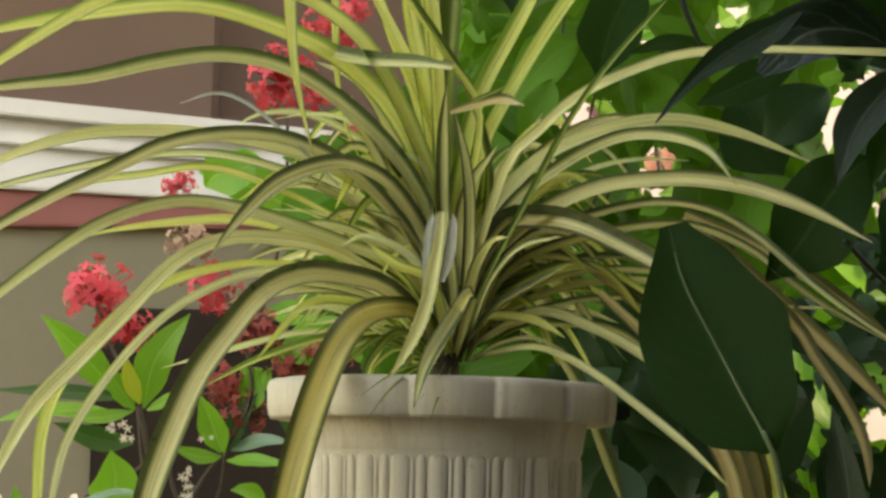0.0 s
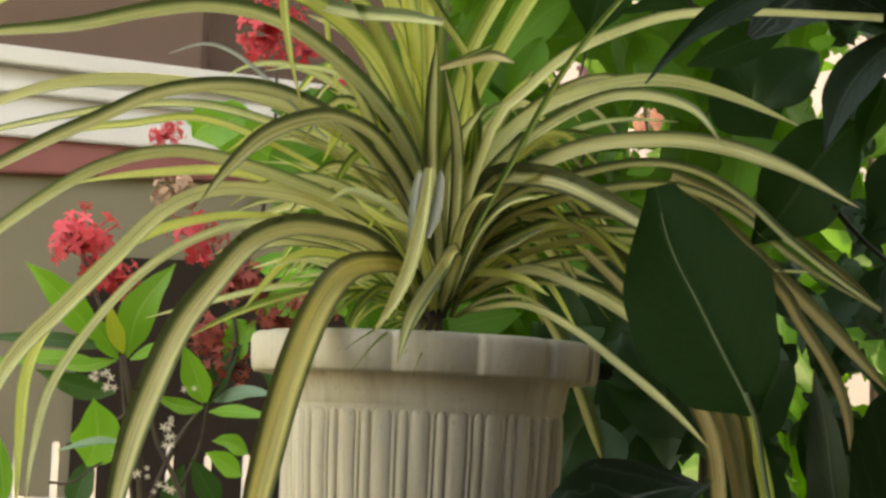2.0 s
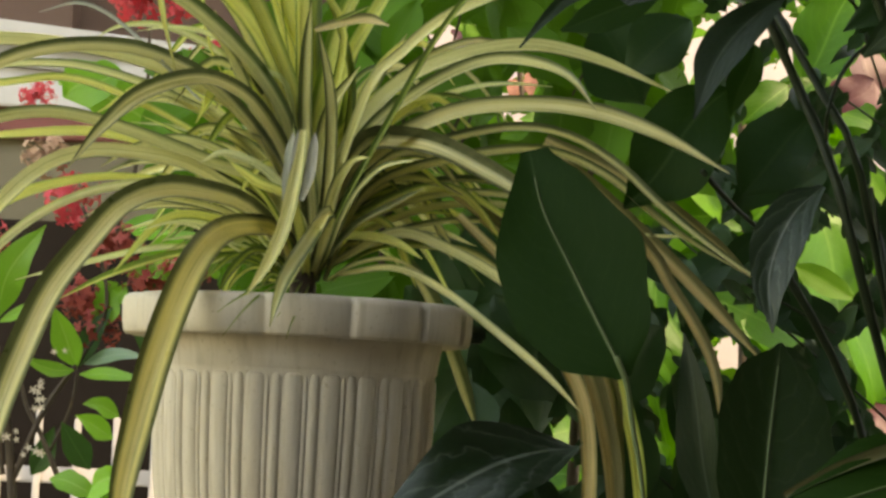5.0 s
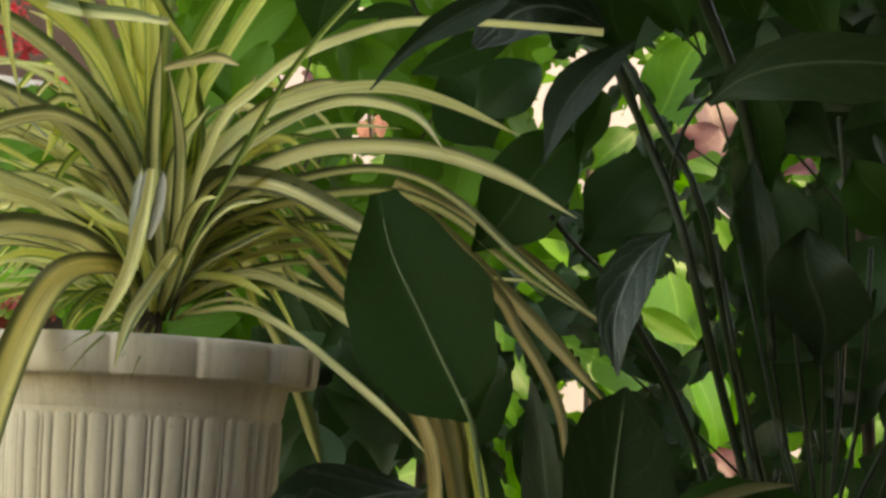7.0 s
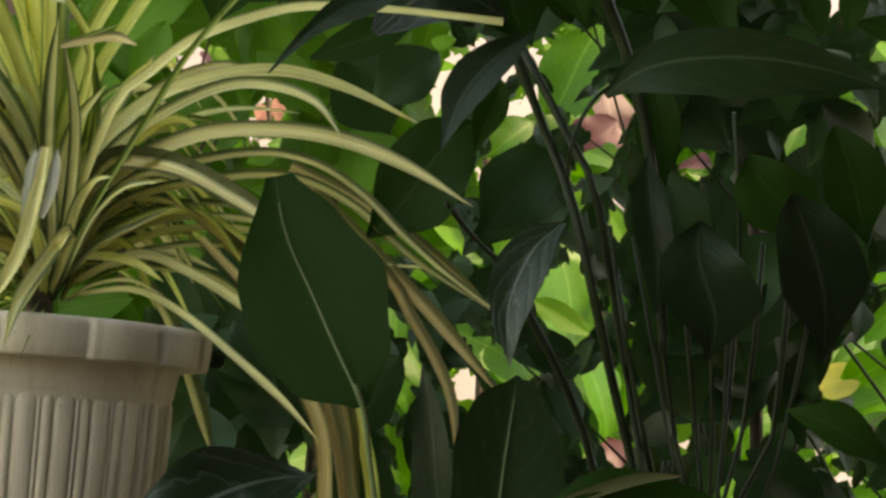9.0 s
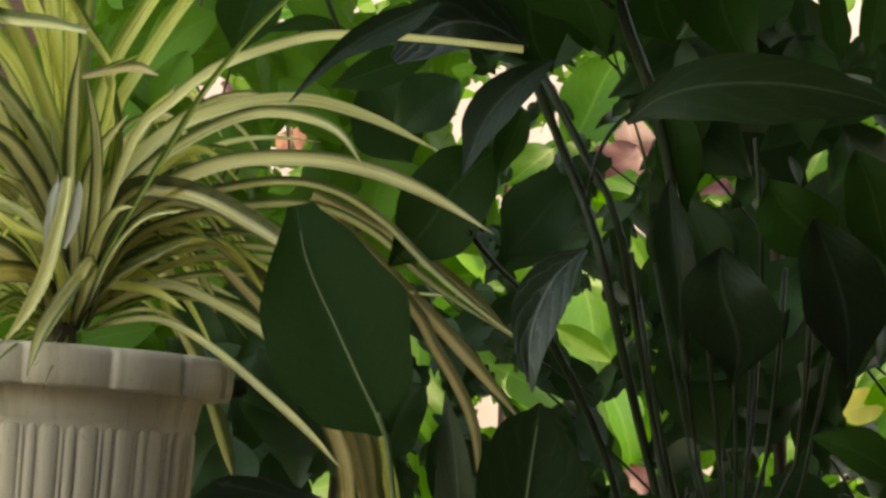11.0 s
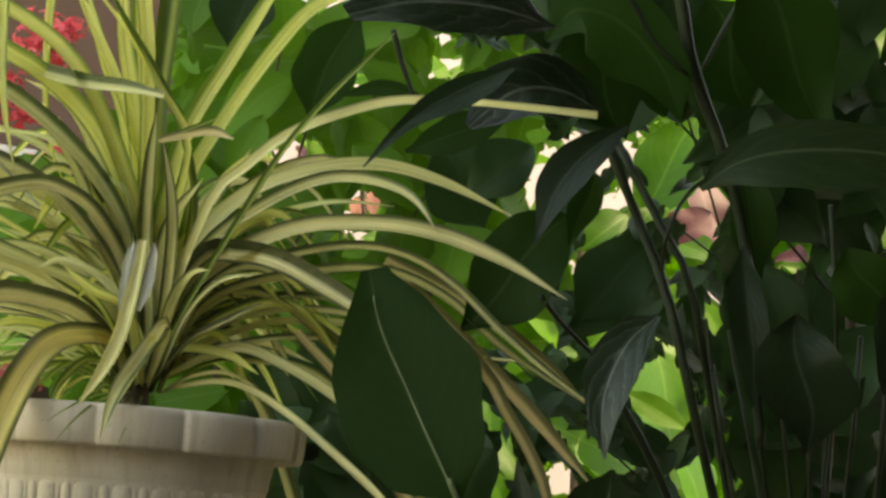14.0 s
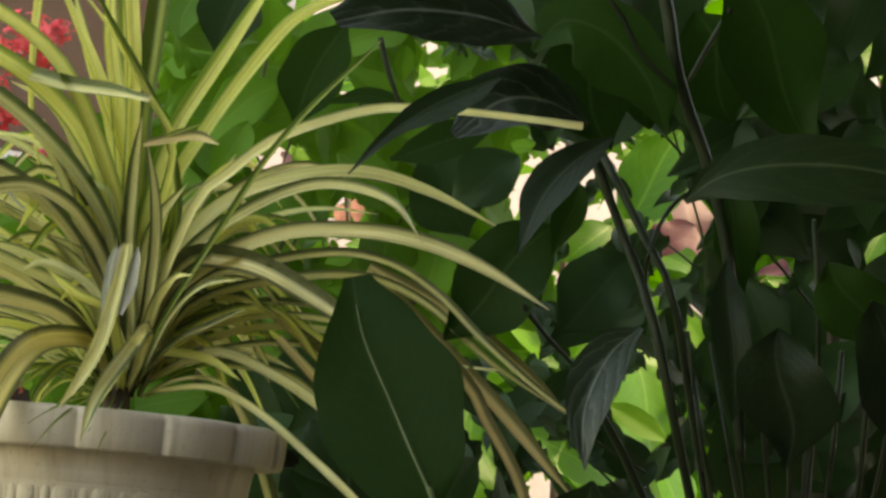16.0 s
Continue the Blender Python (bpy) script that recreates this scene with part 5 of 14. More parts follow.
spider_leaf(0.0031, ((-0.002, 1.950, 1.302), (-0.041, 1.999, 1.324), (-0.080, 2.049, 1.314)), 0.57, M_STRAP_PALE)
spider_leaf(0.0033, ((-0.010, 1.950, 1.310), (-0.061, 1.992, 1.342), (-0.113, 2.033, 1.316)), 0.51, M_STRAP_GREEN)
spider_leaf(0.0035, ((-0.014, 1.950, 1.301), (-0.026, 1.942, 1.323), (-0.036, 1.935, 1.299)), 0.79, M_STRAP_GREEN)
spider_leaf(0.0043, ((-0.003, 1.950, 1.287), (-0.048, 1.965, 1.323), (-0.091, 1.979, 1.296)), 0.56, M_STRAP_GREEN)
spider_leaf(0.0050, ((-0.026, 1.950, 1.282), (-0.034, 1.992, 1.365), (-0.039, 2.033, 1.349)), 0.68, M_STRAP_PALE)
spider_leaf(0.0034, ((-0.008, 1.950, 1.280), (-0.031, 1.972, 1.339), (-0.053, 1.994, 1.336)), 0.71, M_STRAP_GREEN)
spider_leaf(0.0051, ((-0.025, 1.950, 1.307), (-0.067, 1.972, 1.350), (-0.107, 1.993, 1.320)), 0.70, M_STRAP_GREEN)
spider_leaf(0.0051, ((-0.022, 1.950, 1.296), (-0.043, 1.997, 1.303), (-0.064, 2.044, 1.304)), 0.76, M_STRAP_GREEN)
spider_leaf(0.0053, ((-0.016, 1.950, 1.275), (-0.055, 1.959, 1.324), (-0.093, 1.967, 1.297)), 0.69, M_STRAP_GREEN)
spider_leaf(0.0043, ((-0.025, 1.950, 1.295), (-0.065, 1.980, 1.306), (-0.104, 2.010, 1.271)), 0.83, M_STRAP_GREEN)
spider_leaf(0.0045, ((-0.012, 1.950, 1.309), (-0.044, 1.963, 1.334), (-0.074, 1.977, 1.318)), 0.75, M_STRAP_GREEN)
spider_leaf(0.0032, ((-0.024, 1.950, 1.277), (-0.031, 2.019, 1.330), (-0.037, 2.089, 1.326)), 0.48, M_STRAP_GREEN)
spider_leaf(0.0047, ((-0.010, 1.950, 1.278), (-0.023, 1.994, 1.336), (-0.036, 2.039, 1.309)), 0.64, M_STRAP_GREEN)
spider_leaf(0.0047, ((-0.016, 1.950, 1.295), (-0.065, 1.960, 1.354), (-0.112, 1.970, 1.339)), 0.78, M_STRAP_GREEN)
spider_leaf(0.0045, ((-0.015, 1.950, 1.278), (-0.056, 2.013, 1.329), (-0.099, 2.076, 1.326)), 0.46, M_STRAP_GREEN)
spider_leaf(0.0046, ((-0.013, 1.950, 1.281), (-0.029, 2.001, 1.305), (-0.045, 2.051, 1.286)), 0.79, M_STRAP_GREEN)
spider_leaf(0.0042, ((-0.005, 1.950, 1.301), (-0.045, 1.971, 1.313), (-0.086, 1.991, 1.304)), 0.73, M_STRAP_GREEN)
spider_leaf(0.0042, ((-0.023, 1.950, 1.303), (-0.034, 1.954, 1.306), (-0.044, 1.958, 1.285)), 0.70, M_STRAP_PALE)
spider_leaf(0.0038, ((-0.007, 1.950, 1.292), (-0.065, 1.956, 1.314), (-0.122, 1.963, 1.263)), 0.71, M_STRAP_GREEN)
spider_leaf(0.0051, ((-0.022, 1.950, 1.308), (-0.079, 2.017, 1.344), (-0.139, 2.085, 1.309)), 0.65, M_STRAP_GREEN)
spider_leaf(0.0045, ((-0.011, 1.950, 1.300), (-0.054, 1.975, 1.316), (-0.096, 2.000, 1.267)), 0.56, M_STRAP_GREEN)
spider_leaf(0.0045, ((-0.009, 1.950, 1.286), (-0.066, 1.968, 1.292), (-0.124, 1.986, 1.263)), 0.80, M_STRAP_PALE)
spider_leaf(0.0030, ((-0.026, 1.950, 1.290), (-0.078, 1.959, 1.315), (-0.130, 1.968, 1.292)), 0.67, M_STRAP_GREEN)
spider_leaf(0.0026, ((-0.002, 1.950, 1.270), (-0.027, 1.825, 1.254), (-0.047, 1.780, 1.234), (-0.066, 1.772, 1.208)), 0.7, M_STRAP_GREEN)
spider_leaf(0.0026, ((0.006, 1.950, 1.267), (0.001, 1.825, 1.246), (-0.008, 1.780, 1.223), (-0.012, 1.772, 1.208)), 0.7, M_STRAP_GREEN)
spider_leaf(0.0026, ((-0.005, 1.950, 1.270), (-0.034, 1.825, 1.256), (-0.058, 1.780, 1.239), (-0.071, 1.772, 1.228)), 0.7, M_STRAP_GREEN)
spider_leaf(0.0026, ((0.000, 1.950, 1.270), (-0.009, 1.825, 1.246), (-0.021, 1.780, 1.227)), 0.7, M_STRAP_GREEN)
spider_leaf(0.0128, ((0.009, 1.950, 1.270), (0.018, 1.930, 1.330), (0.051, 1.880, 1.441), (0.078, 1.865, 1.472), (0.110, 1.850, 1.501), (0.148, 1.835, 1.520), (0.196, 1.820, 1.536), (0.235, 1.805, 1.539), (0.278, 1.790, 1.538), (0.327, 1.775, 1.535), (0.377, 1.760, 1.531)), 0.62, blunt=0.8)
# Pale colour stands for the whitish sheen along this strap.
spider_leaf(0.0088, ((0.001, 1.950, 1.270), (-0.020, 1.920, 1.432), (-0.046, 1.916, 1.460), (-0.076, 1.912, 1.479), (-0.105, 1.908, 1.491), (-0.134, 1.904, 1.493), (-0.163, 1.900, 1.487)), 0.50, M_STRAP_PALE)
spider_leaf(0.0189, ((0.221, 1.950, 1.411), (0.271, 1.944, 1.367), (0.320, 1.938, 1.322), (0.356, 1.932, 1.287), (0.390, 1.926, 1.253), (0.429, 1.920, 1.213)), 0.62, M_STRAP_TAN)
spider_leaf(0.0157, ((0.243, 1.940, 1.386), (0.319, 1.934, 1.314), (0.341, 1.928, 1.279), (0.365, 1.922, 1.242), (0.383, 1.916, 1.203), (0.391, 1.910, 1.151)), 0.66, M_STRAP_TAN)
spider_leaf(0.0127, ((0.000, 1.950, 1.270), (-0.009, 1.940, 1.457), (-0.025, 1.945, 1.510), (-0.048, 1.950, 1.563), (-0.077, 1.955, 1.619), (-0.110, 1.960, 1.680)), 0.70, M_STRAP_BRIGHT)
spider_leaf(0.0078, ((0.004, 1.950, 1.270), (0.010, 1.940, 1.380), (0.026, 1.920, 1.495), (-0.003, 1.913, 1.547), (-0.045, 1.907, 1.605), (-0.087, 1.900, 1.648)), 0.70, M_STRAP_BRIGHT)
spider_leaf(0.0045, ((0.047, 1.860, 1.514), (0.033, 1.860, 1.507), (0.016, 1.860, 1.499)), 0.60, M_STRAP_GREEN)
spider_leaf(0.0199, ((0.221, 1.940, 1.413), (0.277, 1.935, 1.387), (0.321, 1.930, 1.362), (0.366, 1.925, 1.330), (0.419, 1.920, 1.289)), 0.62, M_STRAP_TAN)
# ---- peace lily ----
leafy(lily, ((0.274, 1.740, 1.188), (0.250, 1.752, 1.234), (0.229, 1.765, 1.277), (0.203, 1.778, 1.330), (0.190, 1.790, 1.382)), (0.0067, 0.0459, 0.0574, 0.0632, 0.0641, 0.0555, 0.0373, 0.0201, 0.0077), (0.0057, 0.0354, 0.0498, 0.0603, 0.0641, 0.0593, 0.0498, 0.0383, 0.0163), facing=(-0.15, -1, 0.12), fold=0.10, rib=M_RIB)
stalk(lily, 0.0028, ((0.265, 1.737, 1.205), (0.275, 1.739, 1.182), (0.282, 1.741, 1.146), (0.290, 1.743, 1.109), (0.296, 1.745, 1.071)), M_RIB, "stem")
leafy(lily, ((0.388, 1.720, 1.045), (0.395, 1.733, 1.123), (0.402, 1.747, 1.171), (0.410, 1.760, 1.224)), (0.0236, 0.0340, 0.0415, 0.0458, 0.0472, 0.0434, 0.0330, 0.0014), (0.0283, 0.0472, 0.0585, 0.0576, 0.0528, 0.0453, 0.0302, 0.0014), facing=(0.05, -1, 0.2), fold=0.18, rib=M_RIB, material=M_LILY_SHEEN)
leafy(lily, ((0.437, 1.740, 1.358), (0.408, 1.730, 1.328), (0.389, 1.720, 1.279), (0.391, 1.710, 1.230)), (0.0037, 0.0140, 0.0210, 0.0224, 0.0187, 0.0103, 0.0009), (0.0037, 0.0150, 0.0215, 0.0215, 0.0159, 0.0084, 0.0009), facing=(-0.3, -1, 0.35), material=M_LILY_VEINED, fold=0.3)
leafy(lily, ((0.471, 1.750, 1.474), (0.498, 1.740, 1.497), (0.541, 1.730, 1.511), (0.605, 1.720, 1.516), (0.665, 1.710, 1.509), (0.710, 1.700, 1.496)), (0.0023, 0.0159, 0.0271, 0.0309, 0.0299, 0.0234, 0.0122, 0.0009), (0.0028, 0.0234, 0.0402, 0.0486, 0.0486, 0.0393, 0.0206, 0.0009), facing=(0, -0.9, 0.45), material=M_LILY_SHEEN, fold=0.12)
leafy(lily, ((0.288, 1.700, 1.553), (0.238, 1.687, 1.522), (0.199, 1.673, 1.490), (0.165, 1.660, 1.448)), (0.0036, 0.0164, 0.0200, 0.0155, 0.0073, 0.0041, 0.0009), (0.0036, 0.0082, 0.0118, 0.0100, 0.0055, 0.0036, 0.0009), facing=(-0.2, -1.0, 0.3), material=M_LILY_GLOSS_DIM, fold=0.25)
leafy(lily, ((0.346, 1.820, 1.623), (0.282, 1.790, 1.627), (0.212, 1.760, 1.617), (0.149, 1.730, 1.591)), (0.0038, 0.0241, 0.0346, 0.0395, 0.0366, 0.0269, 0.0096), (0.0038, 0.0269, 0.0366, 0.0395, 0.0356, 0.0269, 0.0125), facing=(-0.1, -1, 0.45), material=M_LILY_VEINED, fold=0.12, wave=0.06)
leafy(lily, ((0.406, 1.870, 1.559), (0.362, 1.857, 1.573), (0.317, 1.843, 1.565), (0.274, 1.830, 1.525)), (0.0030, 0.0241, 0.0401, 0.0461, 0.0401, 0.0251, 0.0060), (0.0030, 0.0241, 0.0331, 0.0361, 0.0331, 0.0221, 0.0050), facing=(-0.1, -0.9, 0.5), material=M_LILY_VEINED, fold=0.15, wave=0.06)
leafy(lily, ((0.414, 1.800, 1.534), (0.378, 1.790, 1.505), (0.350, 1.780, 1.468), (0.330, 1.770, 1.414)), (0.0024, 0.0136, 0.0203, 0.0223, 0.0174, 0.0087, 0.0010), (0.0024, 0.0106, 0.0174, 0.0213, 0.0174, 0.0077, 0.0010), facing=(-0.4, -1, 0.3), material=M_LILY_GLOSS_DIM, fold=0.25)
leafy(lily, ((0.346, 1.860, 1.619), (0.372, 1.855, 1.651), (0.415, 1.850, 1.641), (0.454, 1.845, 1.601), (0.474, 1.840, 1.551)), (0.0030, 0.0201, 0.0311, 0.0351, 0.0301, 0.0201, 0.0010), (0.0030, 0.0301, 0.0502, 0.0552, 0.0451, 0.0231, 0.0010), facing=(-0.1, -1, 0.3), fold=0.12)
stalk(lily, 0.0066, ((0.448, 1.840, 1.735), (0.468, 1.849, 1.674), (0.482, 1.857, 1.623), (0.500, 1.866, 1.583), (0.523, 1.874, 1.538), (0.549, 1.883, 1.466), (0.568, 1.891, 1.378), (0.583, 1.900, 1.262)), M_STEM, "stem")
stalk(lily, 0.0030, ((0.396, 1.830, 1.682), (0.421, 1.833, 1.656), (0.442, 1.837, 1.625), (0.477, 1.840, 1.597)), M_STEM, "stem")
stalk(lily, 0.0030, ((0.524, 1.830, 1.675), (0.508, 1.835, 1.642), (0.491, 1.840, 1.604)), M_STEM, "stem")
leafy(lily, ((0.188, 2.050, 1.672), (0.159, 2.035, 1.616), (0.143, 2.020, 1.556)), (0.0033, 0.0243, 0.0309, 0.0276, 0.0022), (0.0033, 0.0243, 0.0309, 0.0276, 0.0022), fold=0.15)
leafy(lily, ((0.331, 1.960, 1.564), (0.285, 1.960, 1.545), (0.234, 1.960, 1.521)), (0.0032, 0.0159, 0.0202, 0.0159, 0.0021), (0.0032, 0.0159, 0.0191, 0.0128, 0.0021), fold=0.15)
leafy(lily, ((0.257, 2.000, 1.581), (0.214, 2.000, 1.590), (0.173, 2.000, 1.578)), (0.0022, 0.0076, 0.0098, 0.0065, 0.0016), (0.0022, 0.0076, 0.0087, 0.0065, 0.0016), fold=0.15)
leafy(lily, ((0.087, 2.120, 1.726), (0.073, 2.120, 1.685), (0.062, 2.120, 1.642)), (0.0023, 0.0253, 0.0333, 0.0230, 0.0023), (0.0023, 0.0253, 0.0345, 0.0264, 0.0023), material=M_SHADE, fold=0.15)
stalk(lily, 0.0033, ((0.218, 2.000, 1.649), (0.229, 2.000, 1.616), (0.244, 2.000, 1.583)), M_STEM, "stem")
leafy(lily, ((0.709, 1.900, 1.666), (0.715, 1.900, 1.622), (0.725, 1.900, 1.583)), (0.0031, 0.0124, 0.0155, 0.0144, 0.0021), (0.0031, 0.0124, 0.0155, 0.0134, 0.0021), fold=0.15)
leafy(lily, ((0.763, 1.900, 1.672), (0.759, 1.900, 1.632), (0.753, 1.900, 1.589)), (0.0031, 0.0124, 0.0144, 0.0124, 0.0021), (0.0031, 0.0155, 0.0175, 0.0155, 0.0021), fold=0.15)
leafy(shrub, ((0.179, 2.900, 1.992), (0.174, 2.900, 1.941), (0.155, 2.900, 1.893)), (0.0031, 0.0236, 0.0283, 0.0204, 0.0024), (0.0031, 0.0189, 0.0236, 0.0173, 0.0024), material=M_SHRUB, fold=0.15)
leafy(shrub, ((0.292, 2.900, 2.014), (0.273, 2.900, 1.969), (0.250, 2.900, 1.933)), (0.0031, 0.0173, 0.0220, 0.0173, 0.0024), (0.0031, 0.0204, 0.0236, 0.0173, 0.0024), material=M_SHRUB, fold=0.15)
leafy(lily, ((0.760, 1.900, 1.600), (0.796, 1.900, 1.595), (0.850, 1.900, 1.596)), (0.0021, 0.0124, 0.0165, 0.0144, 0.0031), (0.0021, 0.0124, 0.0155, 0.0144, 0.0031), fold=0.15)
leafy(lily, ((0.861, 1.900, 1.478), (0.834, 1.890, 1.441), (0.796, 1.880, 1.392)), (0.0020, 0.0154, 0.0225, 0.0184, 0.0020), (0.0020, 0.0154, 0.0225, 0.0174, 0.0020), fold=0.15)
lily_leaf((0.361, 1.750, 1.059), (0.326, 1.750, 1.230), 0.038, facing=(-0.6, -1, 0.1), material=M_LILY_GLOSS_DIM, fold=0.30, droop=0.05)
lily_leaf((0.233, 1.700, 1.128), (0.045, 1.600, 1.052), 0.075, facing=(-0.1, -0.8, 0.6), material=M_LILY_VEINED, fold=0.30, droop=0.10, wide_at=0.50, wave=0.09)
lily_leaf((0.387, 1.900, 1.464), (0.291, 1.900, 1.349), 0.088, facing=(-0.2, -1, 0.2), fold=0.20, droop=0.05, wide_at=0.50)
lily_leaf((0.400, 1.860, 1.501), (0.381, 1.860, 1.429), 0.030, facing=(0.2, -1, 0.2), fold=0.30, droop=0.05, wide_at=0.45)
# Deep-set leaves take the darker gloss colour to stand for shade.
lily_leaf((0.580, 1.800, 1.378), (0.593, 1.800, 1.251), 0.093, facing=(0, -1, 0.2), material=M_LILY_GLOSS_DIM, fold=0.20, wide_at=0.50)
lily_leaf((0.673, 1.820, 1.415), (0.719, 1.820, 1.261), 0.099, facing=(0.2, -1, 0.2), material=M_LILY_GLOSS_DIM, fold=0.20, wide_at=0.50)
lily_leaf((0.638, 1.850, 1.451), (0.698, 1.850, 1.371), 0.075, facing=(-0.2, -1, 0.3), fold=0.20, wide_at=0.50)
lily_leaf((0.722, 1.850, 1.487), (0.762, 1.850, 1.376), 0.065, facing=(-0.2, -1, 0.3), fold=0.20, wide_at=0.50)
lily_leaf((0.551, 1.880, 1.449), (0.566, 1.880, 1.294), 0.038, facing=(-0.1, -1, 0.2), material=M_LILY_GLOSS_DIM, wide_at=0.50)
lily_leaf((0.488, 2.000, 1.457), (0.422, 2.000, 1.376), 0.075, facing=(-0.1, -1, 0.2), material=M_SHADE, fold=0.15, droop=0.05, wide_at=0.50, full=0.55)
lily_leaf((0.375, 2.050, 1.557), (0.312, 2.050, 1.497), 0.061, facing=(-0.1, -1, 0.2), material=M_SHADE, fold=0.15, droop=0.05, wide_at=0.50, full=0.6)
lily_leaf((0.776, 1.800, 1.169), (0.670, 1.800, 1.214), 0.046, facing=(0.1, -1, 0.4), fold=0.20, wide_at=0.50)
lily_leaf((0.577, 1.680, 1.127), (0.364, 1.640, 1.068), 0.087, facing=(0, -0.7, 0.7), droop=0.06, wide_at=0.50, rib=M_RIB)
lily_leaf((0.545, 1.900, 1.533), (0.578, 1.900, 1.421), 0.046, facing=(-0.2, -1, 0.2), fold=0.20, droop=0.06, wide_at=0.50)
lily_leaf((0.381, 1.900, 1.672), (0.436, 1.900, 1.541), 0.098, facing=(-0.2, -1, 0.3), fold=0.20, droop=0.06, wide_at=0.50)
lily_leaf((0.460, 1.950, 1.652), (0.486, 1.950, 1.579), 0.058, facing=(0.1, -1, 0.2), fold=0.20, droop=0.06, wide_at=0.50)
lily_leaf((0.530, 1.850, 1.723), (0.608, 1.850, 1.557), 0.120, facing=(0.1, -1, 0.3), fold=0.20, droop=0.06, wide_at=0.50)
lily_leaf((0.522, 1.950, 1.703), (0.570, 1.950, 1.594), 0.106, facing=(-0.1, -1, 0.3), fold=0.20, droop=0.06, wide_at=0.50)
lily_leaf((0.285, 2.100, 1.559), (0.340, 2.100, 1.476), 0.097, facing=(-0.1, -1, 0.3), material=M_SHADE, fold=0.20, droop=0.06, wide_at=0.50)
lily_stem(0.0065, ((0.418, 1.907, 1.543), (0.458, 1.928, 1.474), (0.480, 1.886, 1.400), (0.504, 1.875, 1.310), (0.544, 1.920, 1.219), (0.578, 1.919, 1.114), (0.590, 1.875, 1.064), (0.611, 1.929, -0.060)))
lily_stem(0.0052, ((0.434, 1.929, 1.546), (0.474, 1.902, 1.466), (0.497, 1.870, 1.410), (0.527, 1.906, 1.336), (0.553, 1.928, 1.252), (0.574, 1.887, 1.115), (0.587, 1.875, 1.064), (0.570, 1.906, -0.060)))
lily_stem(0.0031, ((0.546, 1.930, 1.533), (0.499, 1.895, 1.496), (0.473, 1.871, 1.445), (0.483, 1.912, 1.403)))
lily_stem(0.0051, ((0.405, 1.850, 1.330), (0.440, 1.860, 1.285), (0.472, 1.880, 1.244), (0.510, 1.907, 1.184), (0.542, 1.928, 1.111), (0.555, 1.886, 1.061), (0.666, 1.903, -0.060)))
lily_stem(0.0036, ((0.533, 1.904, 1.336), (0.539, 1.870, 1.260), (0.570, 1.904, 1.178), (0.598, 1.929, 1.115), (0.600, 1.889, 1.064), (0.663, 1.870, -0.060)))
lily_stem(0.0025, ((0.518, 1.880, 1.376), (0.555, 1.925, 1.252), (0.582, 1.913, 1.114), (0.589, 1.872, 1.064), (0.577, 1.923, -0.060)))
lily_stem(0.0035, ((0.358, 1.870, 1.382), (0.393, 1.901, 1.356), (0.434, 1.930, 1.330)))
lily_stem(0.0020, ((0.404, 1.879, 1.281), (0.454, 1.924, 1.266), (0.497, 1.915, 1.242)))
lily_stem(0.0031, ((0.591, 1.897, 1.367), (0.628, 1.930, 1.192), (0.628, 1.895, 1.086), (0.571, 1.930, -0.060)))
lily_stem(0.0028, ((0.612, 1.870, 1.367), (0.636, 1.902, 1.193), (0.645, 1.929, 1.085), (0.617, 1.898, -0.060)))
lily_stem(0.0031, ((0.635, 1.883, 1.495), (0.662, 1.926, 1.381), (0.654, 1.911, 1.226), (0.631, 1.871, 1.087), (0.583, 1.924, -0.060)))
lily_stem(0.0031, ((0.668, 1.877, 1.372), (0.676, 1.922, 1.206), (0.652, 1.918, 1.086), (0.594, 1.919, -0.060)))
lily_stem(0.0036, ((0.695, 1.873, 1.374), (0.703, 1.916, 1.197), (0.671, 1.923, 1.087), (0.620, 1.912, -0.060)))
lily_stem(0.0031, ((0.565, 1.905, 1.366), (0.605, 1.929, 1.191), (0.614, 1.887, 1.086), (0.570, 1.930, -0.060)))
lily_stem(0.0024, ((0.555, 1.930, 1.373), (0.589, 1.895, 1.190), (0.601, 1.871, 1.086), (0.604, 1.899, -0.060)))
lily_stem(0.0025, ((0.723, 1.870, 1.354), (0.707, 1.908, 1.176), (0.684, 1.927, 1.087), (0.605, 1.905, -0.060)))
lily_stem(0.0021, ((0.652, 1.928, 1.364), (0.642, 1.885, 1.172), (0.630, 1.876, 1.087), (0.656, 1.889, -0.060)))
strap(lily, 0.012, ((0.394, 1.660, 1.097), (0.431, 1.660, 1.117), (0.464, 1.660, 1.131), (0.497, 1.660, 1.142), (0.531, 1.660, 1.147)), 0.6, M_STRAP_BROWN)
# ---- foliage behind the lily, with shade held in its leaf colour ----
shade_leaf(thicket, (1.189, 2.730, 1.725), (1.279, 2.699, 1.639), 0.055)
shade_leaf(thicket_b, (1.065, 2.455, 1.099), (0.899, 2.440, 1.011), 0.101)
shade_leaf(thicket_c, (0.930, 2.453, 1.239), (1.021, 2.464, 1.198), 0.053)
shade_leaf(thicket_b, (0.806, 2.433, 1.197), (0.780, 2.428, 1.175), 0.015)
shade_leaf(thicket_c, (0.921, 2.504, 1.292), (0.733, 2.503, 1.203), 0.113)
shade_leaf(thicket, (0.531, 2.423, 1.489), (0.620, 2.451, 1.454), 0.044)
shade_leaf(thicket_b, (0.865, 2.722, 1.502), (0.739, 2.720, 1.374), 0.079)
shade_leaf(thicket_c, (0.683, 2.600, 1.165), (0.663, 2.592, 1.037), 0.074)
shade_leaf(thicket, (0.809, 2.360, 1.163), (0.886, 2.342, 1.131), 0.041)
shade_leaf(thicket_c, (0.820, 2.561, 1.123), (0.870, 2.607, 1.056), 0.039)
